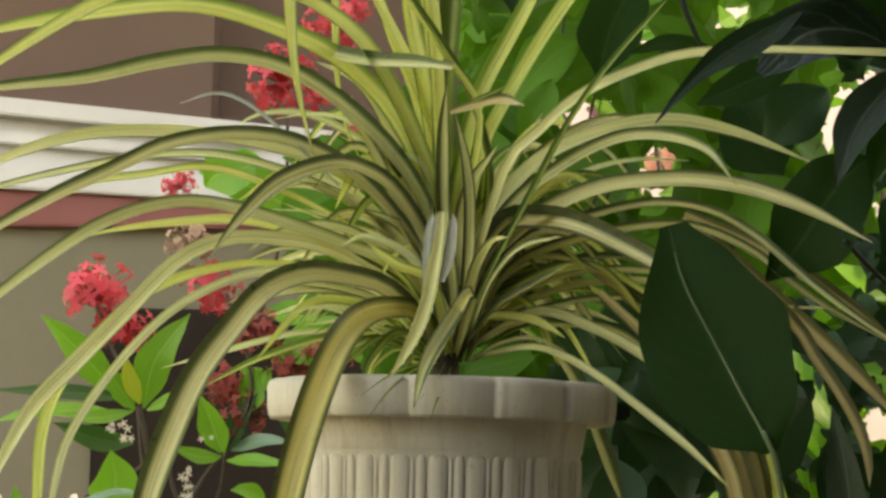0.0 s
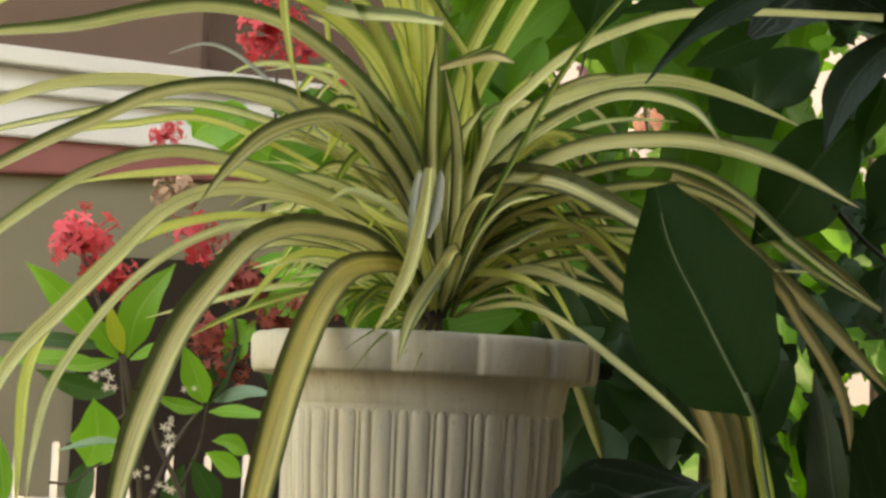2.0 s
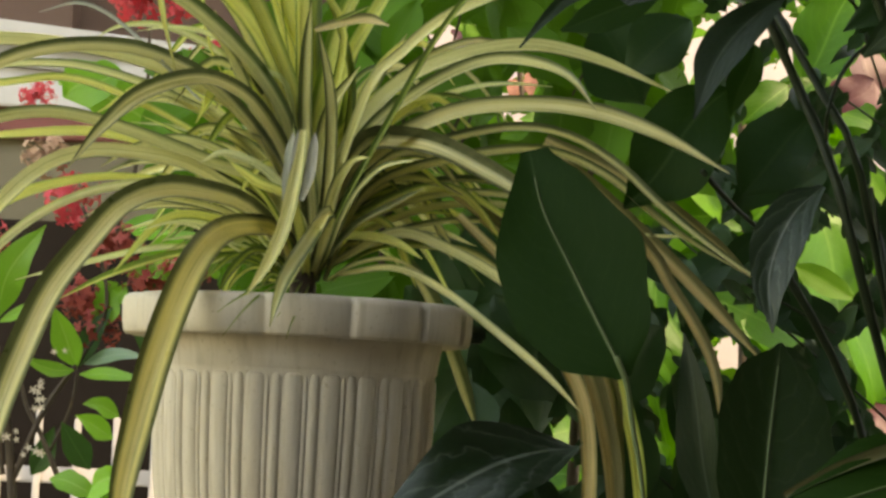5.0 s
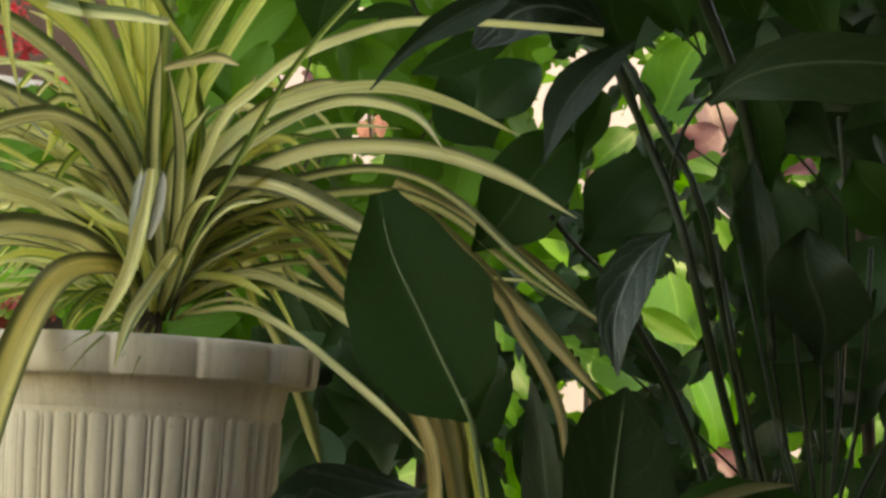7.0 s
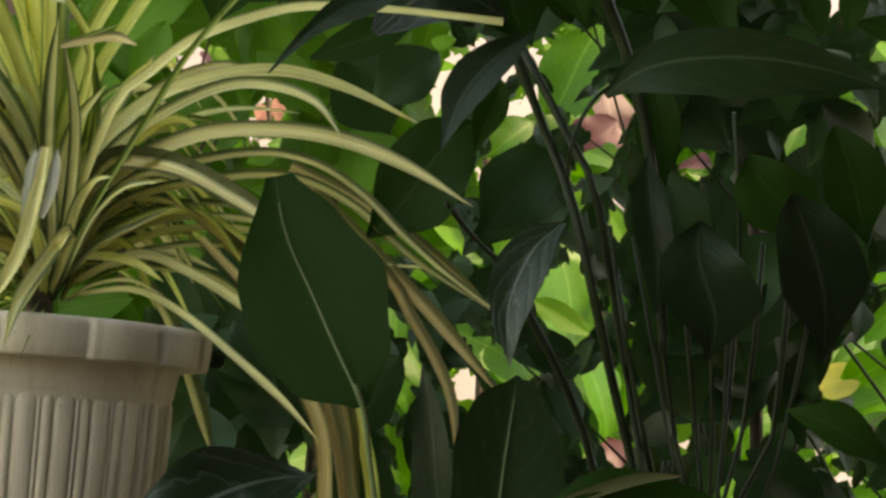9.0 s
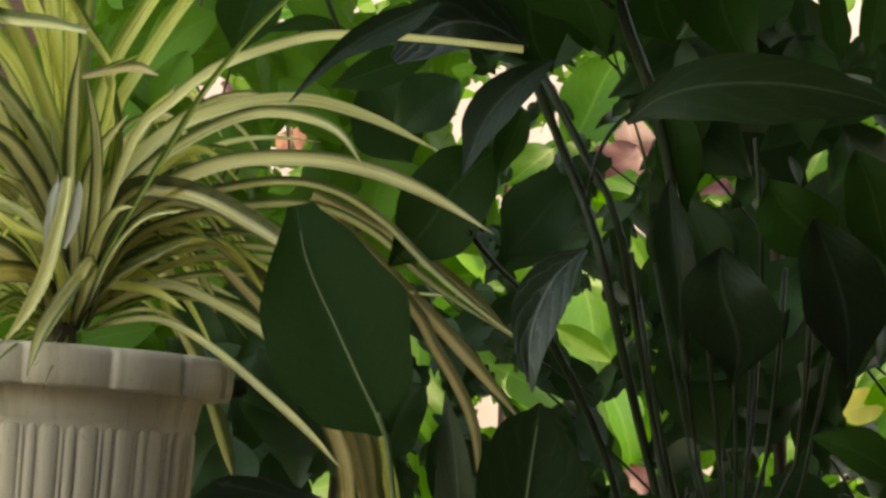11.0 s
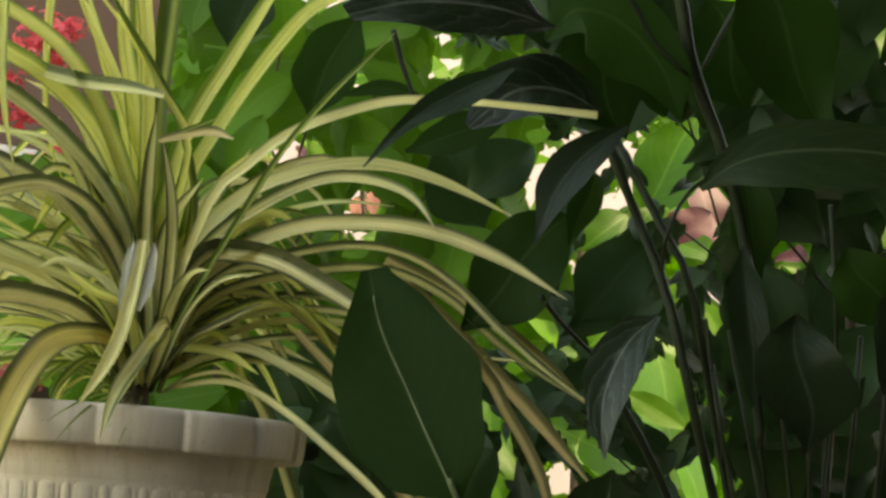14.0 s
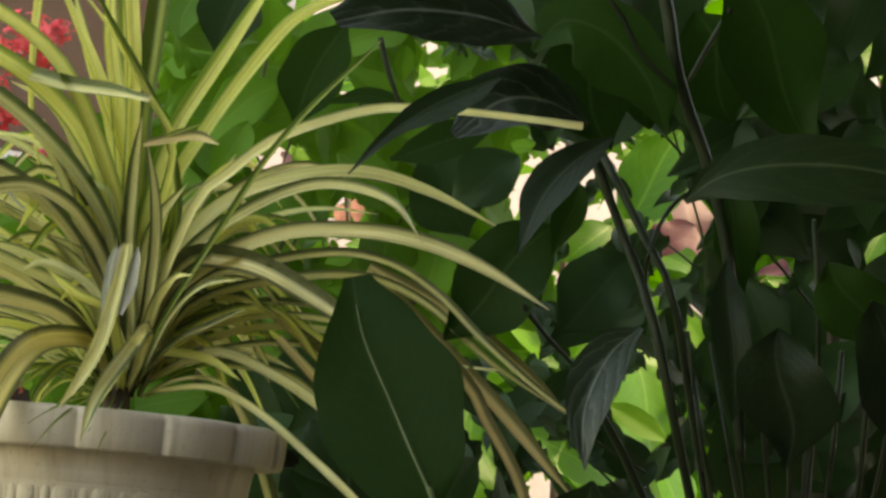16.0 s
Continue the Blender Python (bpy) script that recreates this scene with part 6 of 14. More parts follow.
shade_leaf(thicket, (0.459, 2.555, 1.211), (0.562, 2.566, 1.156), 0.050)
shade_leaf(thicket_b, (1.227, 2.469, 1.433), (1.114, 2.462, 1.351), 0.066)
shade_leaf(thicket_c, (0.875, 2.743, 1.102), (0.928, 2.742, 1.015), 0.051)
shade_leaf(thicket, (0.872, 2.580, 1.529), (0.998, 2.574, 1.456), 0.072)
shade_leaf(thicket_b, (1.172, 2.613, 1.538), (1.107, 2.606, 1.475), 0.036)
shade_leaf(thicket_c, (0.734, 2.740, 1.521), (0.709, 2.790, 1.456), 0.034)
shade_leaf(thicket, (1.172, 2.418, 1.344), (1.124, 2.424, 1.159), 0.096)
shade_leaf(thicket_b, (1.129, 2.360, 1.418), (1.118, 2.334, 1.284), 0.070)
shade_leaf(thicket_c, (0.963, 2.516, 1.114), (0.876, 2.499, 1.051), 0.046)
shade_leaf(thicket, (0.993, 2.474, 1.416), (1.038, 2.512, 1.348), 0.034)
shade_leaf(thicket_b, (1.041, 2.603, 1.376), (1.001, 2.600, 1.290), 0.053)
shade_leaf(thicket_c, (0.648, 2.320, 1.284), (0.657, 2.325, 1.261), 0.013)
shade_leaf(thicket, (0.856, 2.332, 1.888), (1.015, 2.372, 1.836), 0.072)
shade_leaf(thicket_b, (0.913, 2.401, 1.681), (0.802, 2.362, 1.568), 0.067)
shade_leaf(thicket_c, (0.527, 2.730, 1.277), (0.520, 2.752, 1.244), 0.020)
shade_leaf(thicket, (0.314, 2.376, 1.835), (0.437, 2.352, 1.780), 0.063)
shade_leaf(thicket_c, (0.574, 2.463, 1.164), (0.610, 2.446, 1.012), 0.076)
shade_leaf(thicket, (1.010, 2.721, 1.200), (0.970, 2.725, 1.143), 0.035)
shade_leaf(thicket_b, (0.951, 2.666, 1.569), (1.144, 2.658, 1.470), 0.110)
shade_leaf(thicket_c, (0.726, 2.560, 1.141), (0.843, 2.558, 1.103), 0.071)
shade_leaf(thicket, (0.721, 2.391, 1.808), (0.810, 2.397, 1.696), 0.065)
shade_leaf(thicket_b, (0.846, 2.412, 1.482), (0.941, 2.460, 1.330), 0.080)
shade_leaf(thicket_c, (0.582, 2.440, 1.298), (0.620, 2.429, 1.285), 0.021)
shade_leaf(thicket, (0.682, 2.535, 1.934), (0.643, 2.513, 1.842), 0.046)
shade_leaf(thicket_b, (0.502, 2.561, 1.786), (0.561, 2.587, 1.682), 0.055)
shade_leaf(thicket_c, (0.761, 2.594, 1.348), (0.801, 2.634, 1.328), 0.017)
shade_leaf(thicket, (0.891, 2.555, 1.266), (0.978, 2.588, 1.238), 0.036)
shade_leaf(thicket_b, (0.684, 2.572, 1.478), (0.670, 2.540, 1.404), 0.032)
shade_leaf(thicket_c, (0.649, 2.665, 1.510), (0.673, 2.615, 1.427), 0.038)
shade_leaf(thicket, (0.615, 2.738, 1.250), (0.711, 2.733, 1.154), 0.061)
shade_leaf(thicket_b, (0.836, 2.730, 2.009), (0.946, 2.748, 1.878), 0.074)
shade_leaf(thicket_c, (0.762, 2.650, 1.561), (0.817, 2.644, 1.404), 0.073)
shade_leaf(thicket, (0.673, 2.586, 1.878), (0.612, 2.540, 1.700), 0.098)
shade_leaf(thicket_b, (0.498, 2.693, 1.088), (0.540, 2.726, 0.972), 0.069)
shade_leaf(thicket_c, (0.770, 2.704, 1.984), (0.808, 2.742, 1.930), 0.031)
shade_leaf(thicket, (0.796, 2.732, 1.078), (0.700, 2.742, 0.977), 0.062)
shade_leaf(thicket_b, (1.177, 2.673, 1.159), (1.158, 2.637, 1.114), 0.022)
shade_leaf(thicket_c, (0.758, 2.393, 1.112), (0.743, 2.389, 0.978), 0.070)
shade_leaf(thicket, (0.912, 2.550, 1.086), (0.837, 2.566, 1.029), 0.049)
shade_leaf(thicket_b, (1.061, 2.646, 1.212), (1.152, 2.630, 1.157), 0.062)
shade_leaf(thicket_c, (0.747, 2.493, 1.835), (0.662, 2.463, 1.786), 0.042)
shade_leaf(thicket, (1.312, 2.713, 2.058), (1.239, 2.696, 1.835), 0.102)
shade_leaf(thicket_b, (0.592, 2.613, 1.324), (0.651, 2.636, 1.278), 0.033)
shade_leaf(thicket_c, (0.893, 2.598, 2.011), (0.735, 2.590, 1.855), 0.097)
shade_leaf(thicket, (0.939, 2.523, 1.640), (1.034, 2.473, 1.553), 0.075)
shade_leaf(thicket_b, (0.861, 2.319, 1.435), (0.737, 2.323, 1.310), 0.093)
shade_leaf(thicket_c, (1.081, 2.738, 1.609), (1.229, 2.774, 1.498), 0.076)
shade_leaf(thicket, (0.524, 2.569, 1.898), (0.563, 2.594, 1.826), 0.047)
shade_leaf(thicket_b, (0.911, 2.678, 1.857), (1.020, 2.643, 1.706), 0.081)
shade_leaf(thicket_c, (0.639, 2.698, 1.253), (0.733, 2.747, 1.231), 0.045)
shade_leaf(thicket, (0.901, 2.646, 1.563), (0.832, 2.615, 1.417), 0.070)
shade_leaf(thicket_b, (0.364, 2.303, 1.337), (0.425, 2.308, 1.305), 0.035)
shade_leaf(thicket_c, (0.551, 2.716, 1.117), (0.644, 2.674, 0.942), 0.120)
shade_leaf(thicket, (0.548, 2.483, 1.526), (0.520, 2.465, 1.480), 0.022)
shade_leaf(thicket_b, (0.551, 2.499, 1.393), (0.554, 2.464, 1.322), 0.036)
shade_leaf(thicket_c, (1.132, 2.603, 1.843), (1.264, 2.578, 1.781), 0.072)
shade_leaf(thicket, (1.088, 2.684, 1.771), (1.104, 2.718, 1.730), 0.025)
shade_leaf(thicket_b, (0.682, 2.410, 1.319), (0.674, 2.410, 1.295), 0.014)
shade_leaf(thicket_c, (1.191, 2.650, 2.010), (1.029, 2.631, 1.885), 0.088)
shade_leaf(thicket, (0.776, 2.440, 1.568), (0.721, 2.415, 1.541), 0.023)
shade_leaf(thicket_b, (0.903, 2.329, 1.661), (0.955, 2.297, 1.574), 0.046)
shade_leaf(thicket_c, (0.544, 2.426, 1.624), (0.562, 2.423, 1.593), 0.019)
shade_leaf(thicket, (1.031, 2.367, 1.140), (1.042, 2.384, 1.101), 0.020)
shade_leaf(thicket_b, (1.236, 2.647, 1.617), (1.249, 2.692, 1.429), 0.094)
shade_leaf(thicket_c, (1.086, 2.608, 1.942), (1.164, 2.595, 1.791), 0.088)
shade_leaf(thicket, (0.709, 2.525, 1.299), (0.714, 2.479, 1.266), 0.021)
shade_leaf(thicket_b, (0.859, 2.515, 1.439), (0.711, 2.497, 1.330), 0.089)
shade_leaf(thicket_c, (1.018, 2.354, 1.142), (1.136, 2.319, 1.111), 0.062)
shade_leaf(thicket, (1.238, 2.459, 1.692), (1.092, 2.434, 1.607), 0.077)
shade_leaf(thicket_b, (0.713, 2.365, 1.616), (0.797, 2.393, 1.529), 0.060)
shade_leaf(thicket_c, (0.640, 2.401, 1.142), (0.750, 2.403, 1.058), 0.067)
shade_leaf(thicket, (0.924, 2.569, 1.345), (0.804, 2.594, 1.274), 0.070)
shade_leaf(thicket_b, (0.761, 2.343, 1.739), (0.607, 2.312, 1.607), 0.079)
shade_leaf(thicket_c, (0.562, 2.399, 1.458), (0.579, 2.413, 1.384), 0.034)
shade_leaf(thicket, (0.602, 2.573, 1.942), (0.685, 2.574, 1.819), 0.071)
shade_leaf(thicket_b, (1.136, 2.609, 1.209), (1.225, 2.592, 1.181), 0.042)
shade_leaf(thicket_c, (0.558, 2.496, 1.854), (0.612, 2.514, 1.754), 0.062)
shade_leaf(thicket, (1.090, 2.429, 1.222), (1.018, 2.441, 1.146), 0.046)
shade_leaf(thicket_b, (0.376, 2.562, 1.276), (0.449, 2.572, 1.237), 0.037)
shade_leaf(thicket_c, (1.172, 2.637, 1.553), (1.173, 2.642, 1.445), 0.061)
shade_leaf(thicket, (1.068, 2.447, 1.683), (0.989, 2.432, 1.599), 0.051)
shade_leaf(thicket_b, (0.676, 2.312, 1.109), (0.551, 2.315, 1.013), 0.079)
shade_leaf(thicket_c, (0.493, 2.508, 1.071), (0.375, 2.479, 1.005), 0.067)
shade_leaf(thicket, (0.531, 2.698, 1.668), (0.543, 2.694, 1.583), 0.050)
shade_leaf(thicket_b, (0.601, 2.748, 1.661), (0.576, 2.793, 1.653), 0.022)
shade_leaf(thicket_c, (0.628, 2.496, 1.548), (0.598, 2.526, 1.526), 0.022)
shade_leaf(thicket, (1.055, 2.379, 1.633), (1.051, 2.383, 1.572), 0.030)
shade_leaf(thicket_b, (1.113, 2.434, 1.788), (1.103, 2.431, 1.676), 0.055)
shade_leaf(thicket_c, (1.107, 2.521, 1.598), (1.156, 2.516, 1.537), 0.041)
shade_leaf(thicket, (0.891, 2.317, 1.371), (0.762, 2.282, 1.306), 0.057)
shade_leaf(thicket_b, (0.462, 2.455, 1.207), (0.435, 2.494, 1.169), 0.028)
shade_leaf(thicket_c, (0.735, 2.427, 1.724), (0.869, 2.408, 1.679), 0.082)
shade_leaf(thicket, (1.185, 2.627, 1.225), (1.245, 2.622, 1.108), 0.056)
shade_leaf(thicket_b, (1.165, 2.483, 1.284), (1.215, 2.437, 1.128), 0.086)
shade_leaf(thicket_c, (1.221, 2.528, 1.663), (1.149, 2.553, 1.560), 0.057)
shade_leaf(thicket, (0.623, 2.557, 1.386), (0.576, 2.591, 1.353), 0.030)
shade_leaf(thicket_b, (0.590, 2.747, 1.648), (0.572, 2.760, 1.579), 0.032)
shade_leaf(thicket_c, (0.951, 2.333, 1.143), (0.941, 2.290, 1.121), 0.011)
shade_leaf(thicket, (1.244, 2.691, 1.140), (1.169, 2.704, 0.967), 0.096)
shade_leaf(thicket_b, (0.493, 2.544, 1.144), (0.622, 2.495, 1.090), 0.078)
shade_leaf(thicket_c, (0.812, 2.387, 1.215), (0.820, 2.404, 1.170), 0.025)
shade_leaf(thicket, (0.484, 2.312, 1.466), (0.495, 2.326, 1.414), 0.024)
shade_leaf(thicket_b, (1.206, 2.612, 2.009), (1.096, 2.595, 1.826), 0.105)
shade_leaf(thicket_c, (0.485, 2.497, 1.382), (0.525, 2.482, 1.360), 0.025)
shade_leaf(thicket, (0.968, 2.715, 1.106), (0.937, 2.684, 0.966), 0.081)
shade_leaf(thicket_b, (1.004, 2.314, 1.438), (1.103, 2.310, 1.347), 0.060)
shade_leaf(thicket_c, (0.836, 2.494, 1.190), (0.830, 2.459, 1.125), 0.031)
shade_leaf(thicket, (0.564, 2.553, 1.316), (0.578, 2.519, 1.284), 0.021)
shade_leaf(thicket_b, (0.610, 2.679, 1.436), (0.642, 2.658, 1.374), 0.037)
shade_leaf(thicket_c, (0.906, 2.361, 1.587), (0.885, 2.344, 1.521), 0.028)
shade_leaf(thicket, (0.380, 2.693, 1.401), (0.454, 2.699, 1.358), 0.038)
shade_leaf(thicket_b, (0.819, 2.696, 1.555), (0.828, 2.668, 1.520), 0.018)
shade_leaf(thicket_c, (0.758, 2.557, 1.657), (0.776, 2.527, 1.529), 0.064)
shade_leaf(thicket, (0.944, 2.714, 1.976), (1.121, 2.748, 1.939), 0.088)
shade_leaf(thicket_b, (0.600, 2.568, 1.818), (0.500, 2.616, 1.769), 0.067)
shade_leaf(thicket_c, (0.931, 2.717, 1.782), (0.804, 2.713, 1.655), 0.095)
shade_leaf(thicket, (1.228, 2.738, 1.359), (1.198, 2.784, 1.326), 0.025)
shade_leaf(thicket_b, (0.827, 2.348, 1.345), (0.687, 2.306, 1.283), 0.076)
shade_leaf(thicket_c, (0.553, 2.564, 1.790), (0.561, 2.523, 1.673), 0.058)
shade_leaf(thicket, (0.501, 2.532, 1.465), (0.530, 2.562, 1.435), 0.018)
shade_leaf(thicket_b, (0.457, 2.581, 1.176), (0.495, 2.585, 1.131), 0.027)
shade_leaf(thicket_c, (0.584, 2.538, 1.334), (0.626, 2.558, 1.311), 0.026)
shade_leaf(thicket, (0.668, 2.564, 1.862), (0.520, 2.550, 1.702), 0.097)
shade_leaf(thicket_b, (0.411, 2.739, 1.131), (0.478, 2.731, 1.050), 0.051)
shade_leaf(thicket_c, (0.806, 2.397, 1.556), (0.787, 2.359, 1.492), 0.032)
shade_leaf(thicket, (0.657, 2.701, 1.513), (0.684, 2.691, 1.503), 0.013)
shade_leaf(thicket_b, (0.840, 2.632, 1.863), (0.696, 2.619, 1.738), 0.087)
shade_leaf(thicket_c, (0.406, 2.582, 1.931), (0.567, 2.592, 1.848), 0.091)
shade_leaf(thicket, (0.473, 2.624, 1.822), (0.517, 2.580, 1.771), 0.030)
shade_leaf(thicket_b, (0.430, 2.614, 1.842), (0.456, 2.661, 1.821), 0.019)
shade_leaf(thicket_c, (0.846, 2.498, 1.880), (0.710, 2.495, 1.789), 0.089)
shade_leaf(thicket, (1.105, 2.542, 1.349), (1.093, 2.578, 1.323), 0.017)
shade_leaf(thicket_b, (0.997, 2.485, 1.694), (1.031, 2.477, 1.658), 0.025)
shade_leaf(thicket_c, (0.856, 2.329, 1.708), (0.775, 2.338, 1.594), 0.062)
shade_leaf(thicket, (0.872, 2.702, 1.092), (0.744, 2.750, 0.957), 0.114)
shade_leaf(thicket_b, (0.438, 2.729, 1.919), (0.363, 2.720, 1.846), 0.047)
shade_leaf(thicket_c, (0.984, 2.376, 1.390), (1.001, 2.383, 1.369), 0.014)
shade_leaf(thicket, (0.400, 2.527, 1.316), (0.423, 2.550, 1.274), 0.026)
shade_leaf(thicket_b, (0.537, 2.574, 1.368), (0.455, 2.574, 1.300), 0.051)
shade_leaf(thicket_c, (1.058, 2.422, 1.102), (1.225, 2.449, 1.027), 0.081)
shade_leaf(thicket, (0.438, 2.692, 1.256), (0.472, 2.727, 1.224), 0.026)
shade_leaf(thicket_b, (0.870, 2.453, 1.129), (0.954, 2.483, 0.970), 0.080)
shade_leaf(thicket_c, (0.484, 2.420, 1.469), (0.477, 2.446, 1.446), 0.013)
shade_leaf(thicket, (0.517, 2.651, 1.297), (0.496, 2.664, 1.252), 0.026)
shade_leaf(thicket_b, (0.931, 2.579, 1.195), (0.930, 2.608, 1.168), 0.016)
shade_leaf(thicket_c, (0.405, 2.446, 1.386), (0.404, 2.428, 1.339), 0.025)
shade_leaf(thicket, (0.400, 2.497, 1.176), (0.413, 2.513, 1.113), 0.029)
shade_leaf(thicket_b, (0.975, 2.363, 1.734), (0.927, 2.315, 1.652), 0.039)
shade_leaf(thicket_c, (0.763, 2.419, 1.214), (0.686, 2.371, 1.183), 0.036)
shade_leaf(thicket, (0.728, 2.668, 1.522), (0.777, 2.676, 1.484), 0.032)
shade_leaf(thicket_b, (0.459, 2.326, 1.825), (0.563, 2.288, 1.786), 0.057)
shade_leaf(thicket_c, (1.012, 2.478, 1.704), (0.901, 2.502, 1.616), 0.077)
shade_leaf(thicket, (0.945, 2.319, 1.448), (0.866, 2.352, 1.308), 0.092)
shade_leaf(thicket_b, (0.386, 2.512, 1.342), (0.398, 2.505, 1.259), 0.048)
shade_leaf(thicket_c, (0.685, 2.458, 1.341), (0.716, 2.483, 1.314), 0.018)
shade_leaf(thicket, (0.697, 2.712, 1.209), (0.651, 2.721, 1.063), 0.086)
shade_leaf(thicket_b, (0.807, 2.462, 1.177), (0.772, 2.468, 1.095), 0.053)
shade_leaf(thicket_c, (1.073, 2.419, 1.705), (1.129, 2.432, 1.627), 0.043)
shade_leaf(thicket, (1.041, 2.510, 1.789), (0.953, 2.471, 1.706), 0.041)
shade_leaf(thicket_b, (0.985, 2.531, 1.930), (0.915, 2.542, 1.809), 0.072)
shade_leaf(thicket_c, (1.173, 2.734, 1.496), (1.127, 2.709, 1.445), 0.033)
shade_leaf(thicket, (0.969, 2.525, 1.147), (1.023, 2.517, 1.052), 0.052)
shade_leaf(thicket_b, (1.121, 2.627, 1.806), (1.105, 2.655, 1.758), 0.028)
shade_leaf(thicket_c, (0.491, 2.465, 1.663), (0.464, 2.457, 1.647), 0.015)
shade_leaf(thicket, (0.643, 2.436, 1.408), (0.645, 2.456, 1.381), 0.014)
shade_leaf(thicket_b, (0.581, 2.631, 1.373), (0.497, 2.594, 1.311), 0.046)
shade_leaf(thicket_c, (0.666, 2.584, 1.890), (0.718, 2.603, 1.855), 0.029)
shade_leaf(thicket, (0.811, 2.635, 1.705), (0.937, 2.625, 1.605), 0.079)
shade_leaf(thicket_b, (0.928, 2.436, 1.314), (0.911, 2.480, 1.206), 0.050)
shade_leaf(thicket_c, (1.137, 2.403, 1.389), (1.069, 2.387, 1.270), 0.067)
shade_leaf(thicket, (0.960, 2.737, 1.376), (1.052, 2.759, 1.268), 0.059)
shade_leaf(thicket_b, (1.242, 2.735, 1.590), (1.208, 2.713, 1.562), 0.015)
shade_leaf(thicket_c, (0.717, 2.529, 1.849), (0.681, 2.525, 1.829), 0.018)
shade_leaf(thicket_b, (0.472, 2.472, 1.836), (0.467, 2.514, 1.763), 0.044)
shade_leaf(thicket_c, (1.028, 2.318, 1.744), (1.168, 2.352, 1.616), 0.080)
shade_leaf(thicket, (0.615, 2.665, 1.364), (0.565, 2.700, 1.311), 0.041)
shade_leaf(thicket_b, (1.024, 2.691, 1.295), (0.988, 2.660, 1.168), 0.065)
shade_leaf(thicket_c, (0.774, 2.683, 1.589), (0.750, 2.709, 1.566), 0.022)
shade_leaf(thicket, (0.410, 2.439, 1.384), (0.426, 2.438, 1.353), 0.016)
shade_leaf(thicket_b, (0.707, 2.566, 1.408), (0.770, 2.552, 1.332), 0.044)
shade_leaf(thicket_c, (0.432, 2.691, 1.186), (0.449, 2.652, 1.173), 0.015)
shade_leaf(thicket, (0.500, 2.453, 1.525), (0.482, 2.407, 1.473), 0.023)
shade_leaf(thicket_b, (1.313, 2.658, 1.228), (1.259, 2.691, 1.061), 0.077)
shade_leaf(thicket_c, (0.596, 2.599, 1.652), (0.626, 2.598, 1.640), 0.014)
shade_leaf(thicket, (0.939, 2.495, 1.157), (0.992, 2.497, 1.143), 0.030)
shade_leaf(thicket_b, (0.483, 2.484, 1.569), (0.514, 2.526, 1.500), 0.040)
shade_leaf(thicket_c, (0.626, 2.313, 1.293), (0.611, 2.361, 1.253), 0.024)
shade_leaf(thicket, (1.250, 2.731, 1.546), (1.343, 2.755, 1.387), 0.101)
shade_leaf(thicket_b, (0.458, 2.351, 1.211), (0.471, 2.322, 1.197), 0.011)
shade_leaf(thicket_c, (0.949, 2.313, 1.366), (0.926, 2.271, 1.310), 0.028)
shade_leaf(thicket, (0.909, 2.553, 1.994), (0.865, 2.530, 1.866), 0.065)
shade_leaf(thicket_b, (0.636, 2.664, 1.200), (0.554, 2.685, 1.124), 0.051)
shade_leaf(thicket_c, (0.551, 2.466, 1.673), (0.522, 2.426, 1.632), 0.020)
shade_leaf(thicket, (0.472, 2.580, 1.816), (0.452, 2.596, 1.786), 0.018)
shade_leaf(thicket_b, (0.455, 2.351, 1.687), (0.437, 2.331, 1.658), 0.015)
shade_leaf(thicket_c, (0.722, 2.748, 1.782), (0.775, 2.756, 1.747), 0.035)
shade_leaf(thicket, (0.511, 2.498, 1.450), (0.498, 2.452, 1.407), 0.022)
shade_leaf(thicket_b, (0.376, 2.311, 1.782), (0.344, 2.336, 1.755), 0.028)
shade_leaf(thicket_c, (1.196, 2.686, 1.359), (1.153, 2.694, 1.341), 0.025)
shade_leaf(thicket, (0.590, 2.484, 1.294), (0.561, 2.498, 1.280), 0.020)
shade_leaf(thicket_b, (0.559, 2.646, 1.420), (0.583, 2.634, 1.384), 0.023)
shade_leaf(thicket_c, (1.248, 2.684, 1.326), (1.210, 2.705, 1.262), 0.044)
shade_leaf(thicket, (0.772, 2.711, 1.600), (0.772, 2.744, 1.514), 0.042)
shade_leaf(thicket_b, (1.029, 2.417, 1.310), (1.058, 2.453, 1.288), 0.013)
shade_leaf(thicket_c, (1.044, 2.357, 1.391), (1.020, 2.312, 1.361), 0.015)
shade_leaf(thicket, (0.455, 2.313, 1.708), (0.452, 2.279, 1.616), 0.048)
shade_leaf(thicket_b, (0.509, 2.488, 1.630), (0.534, 2.472, 1.561), 0.039)
shade_leaf(thicket_c, (0.439, 2.371, 1.322), (0.448, 2.325, 1.255), 0.032)
shade_leaf(thicket, (0.836, 2.317, 1.906), (0.787, 2.311, 1.744), 0.082)
shade_leaf(thicket_b, (0.419, 2.333, 1.227), (0.448, 2.325, 1.207), 0.016)
shade_leaf(thicket_c, (0.717, 2.744, 1.449), (0.754, 2.768, 1.398), 0.034)
shade_leaf(thicket, (1.195, 2.633, 1.634), (1.328, 2.627, 1.577), 0.073)
shade_leaf(thicket_b, (0.708, 2.329, 1.482), (0.746, 2.332, 1.471), 0.020)
shade_leaf(thicket_c, (0.504, 2.373, 1.478), (0.579, 2.347, 1.409), 0.050)
shade_leaf(thicket, (0.448, 2.530, 1.352), (0.479, 2.562, 1.347), 0.014)
shade_leaf(thicket_b, (0.883, 2.405, 1.205), (0.876, 2.437, 1.182), 0.015)
shade_leaf(thicket_c, (1.180, 2.562, 1.895), (1.259, 2.547, 1.787), 0.061)
shade_leaf(thicket, (0.565, 2.409, 1.223), (0.516, 2.444, 1.179), 0.037)
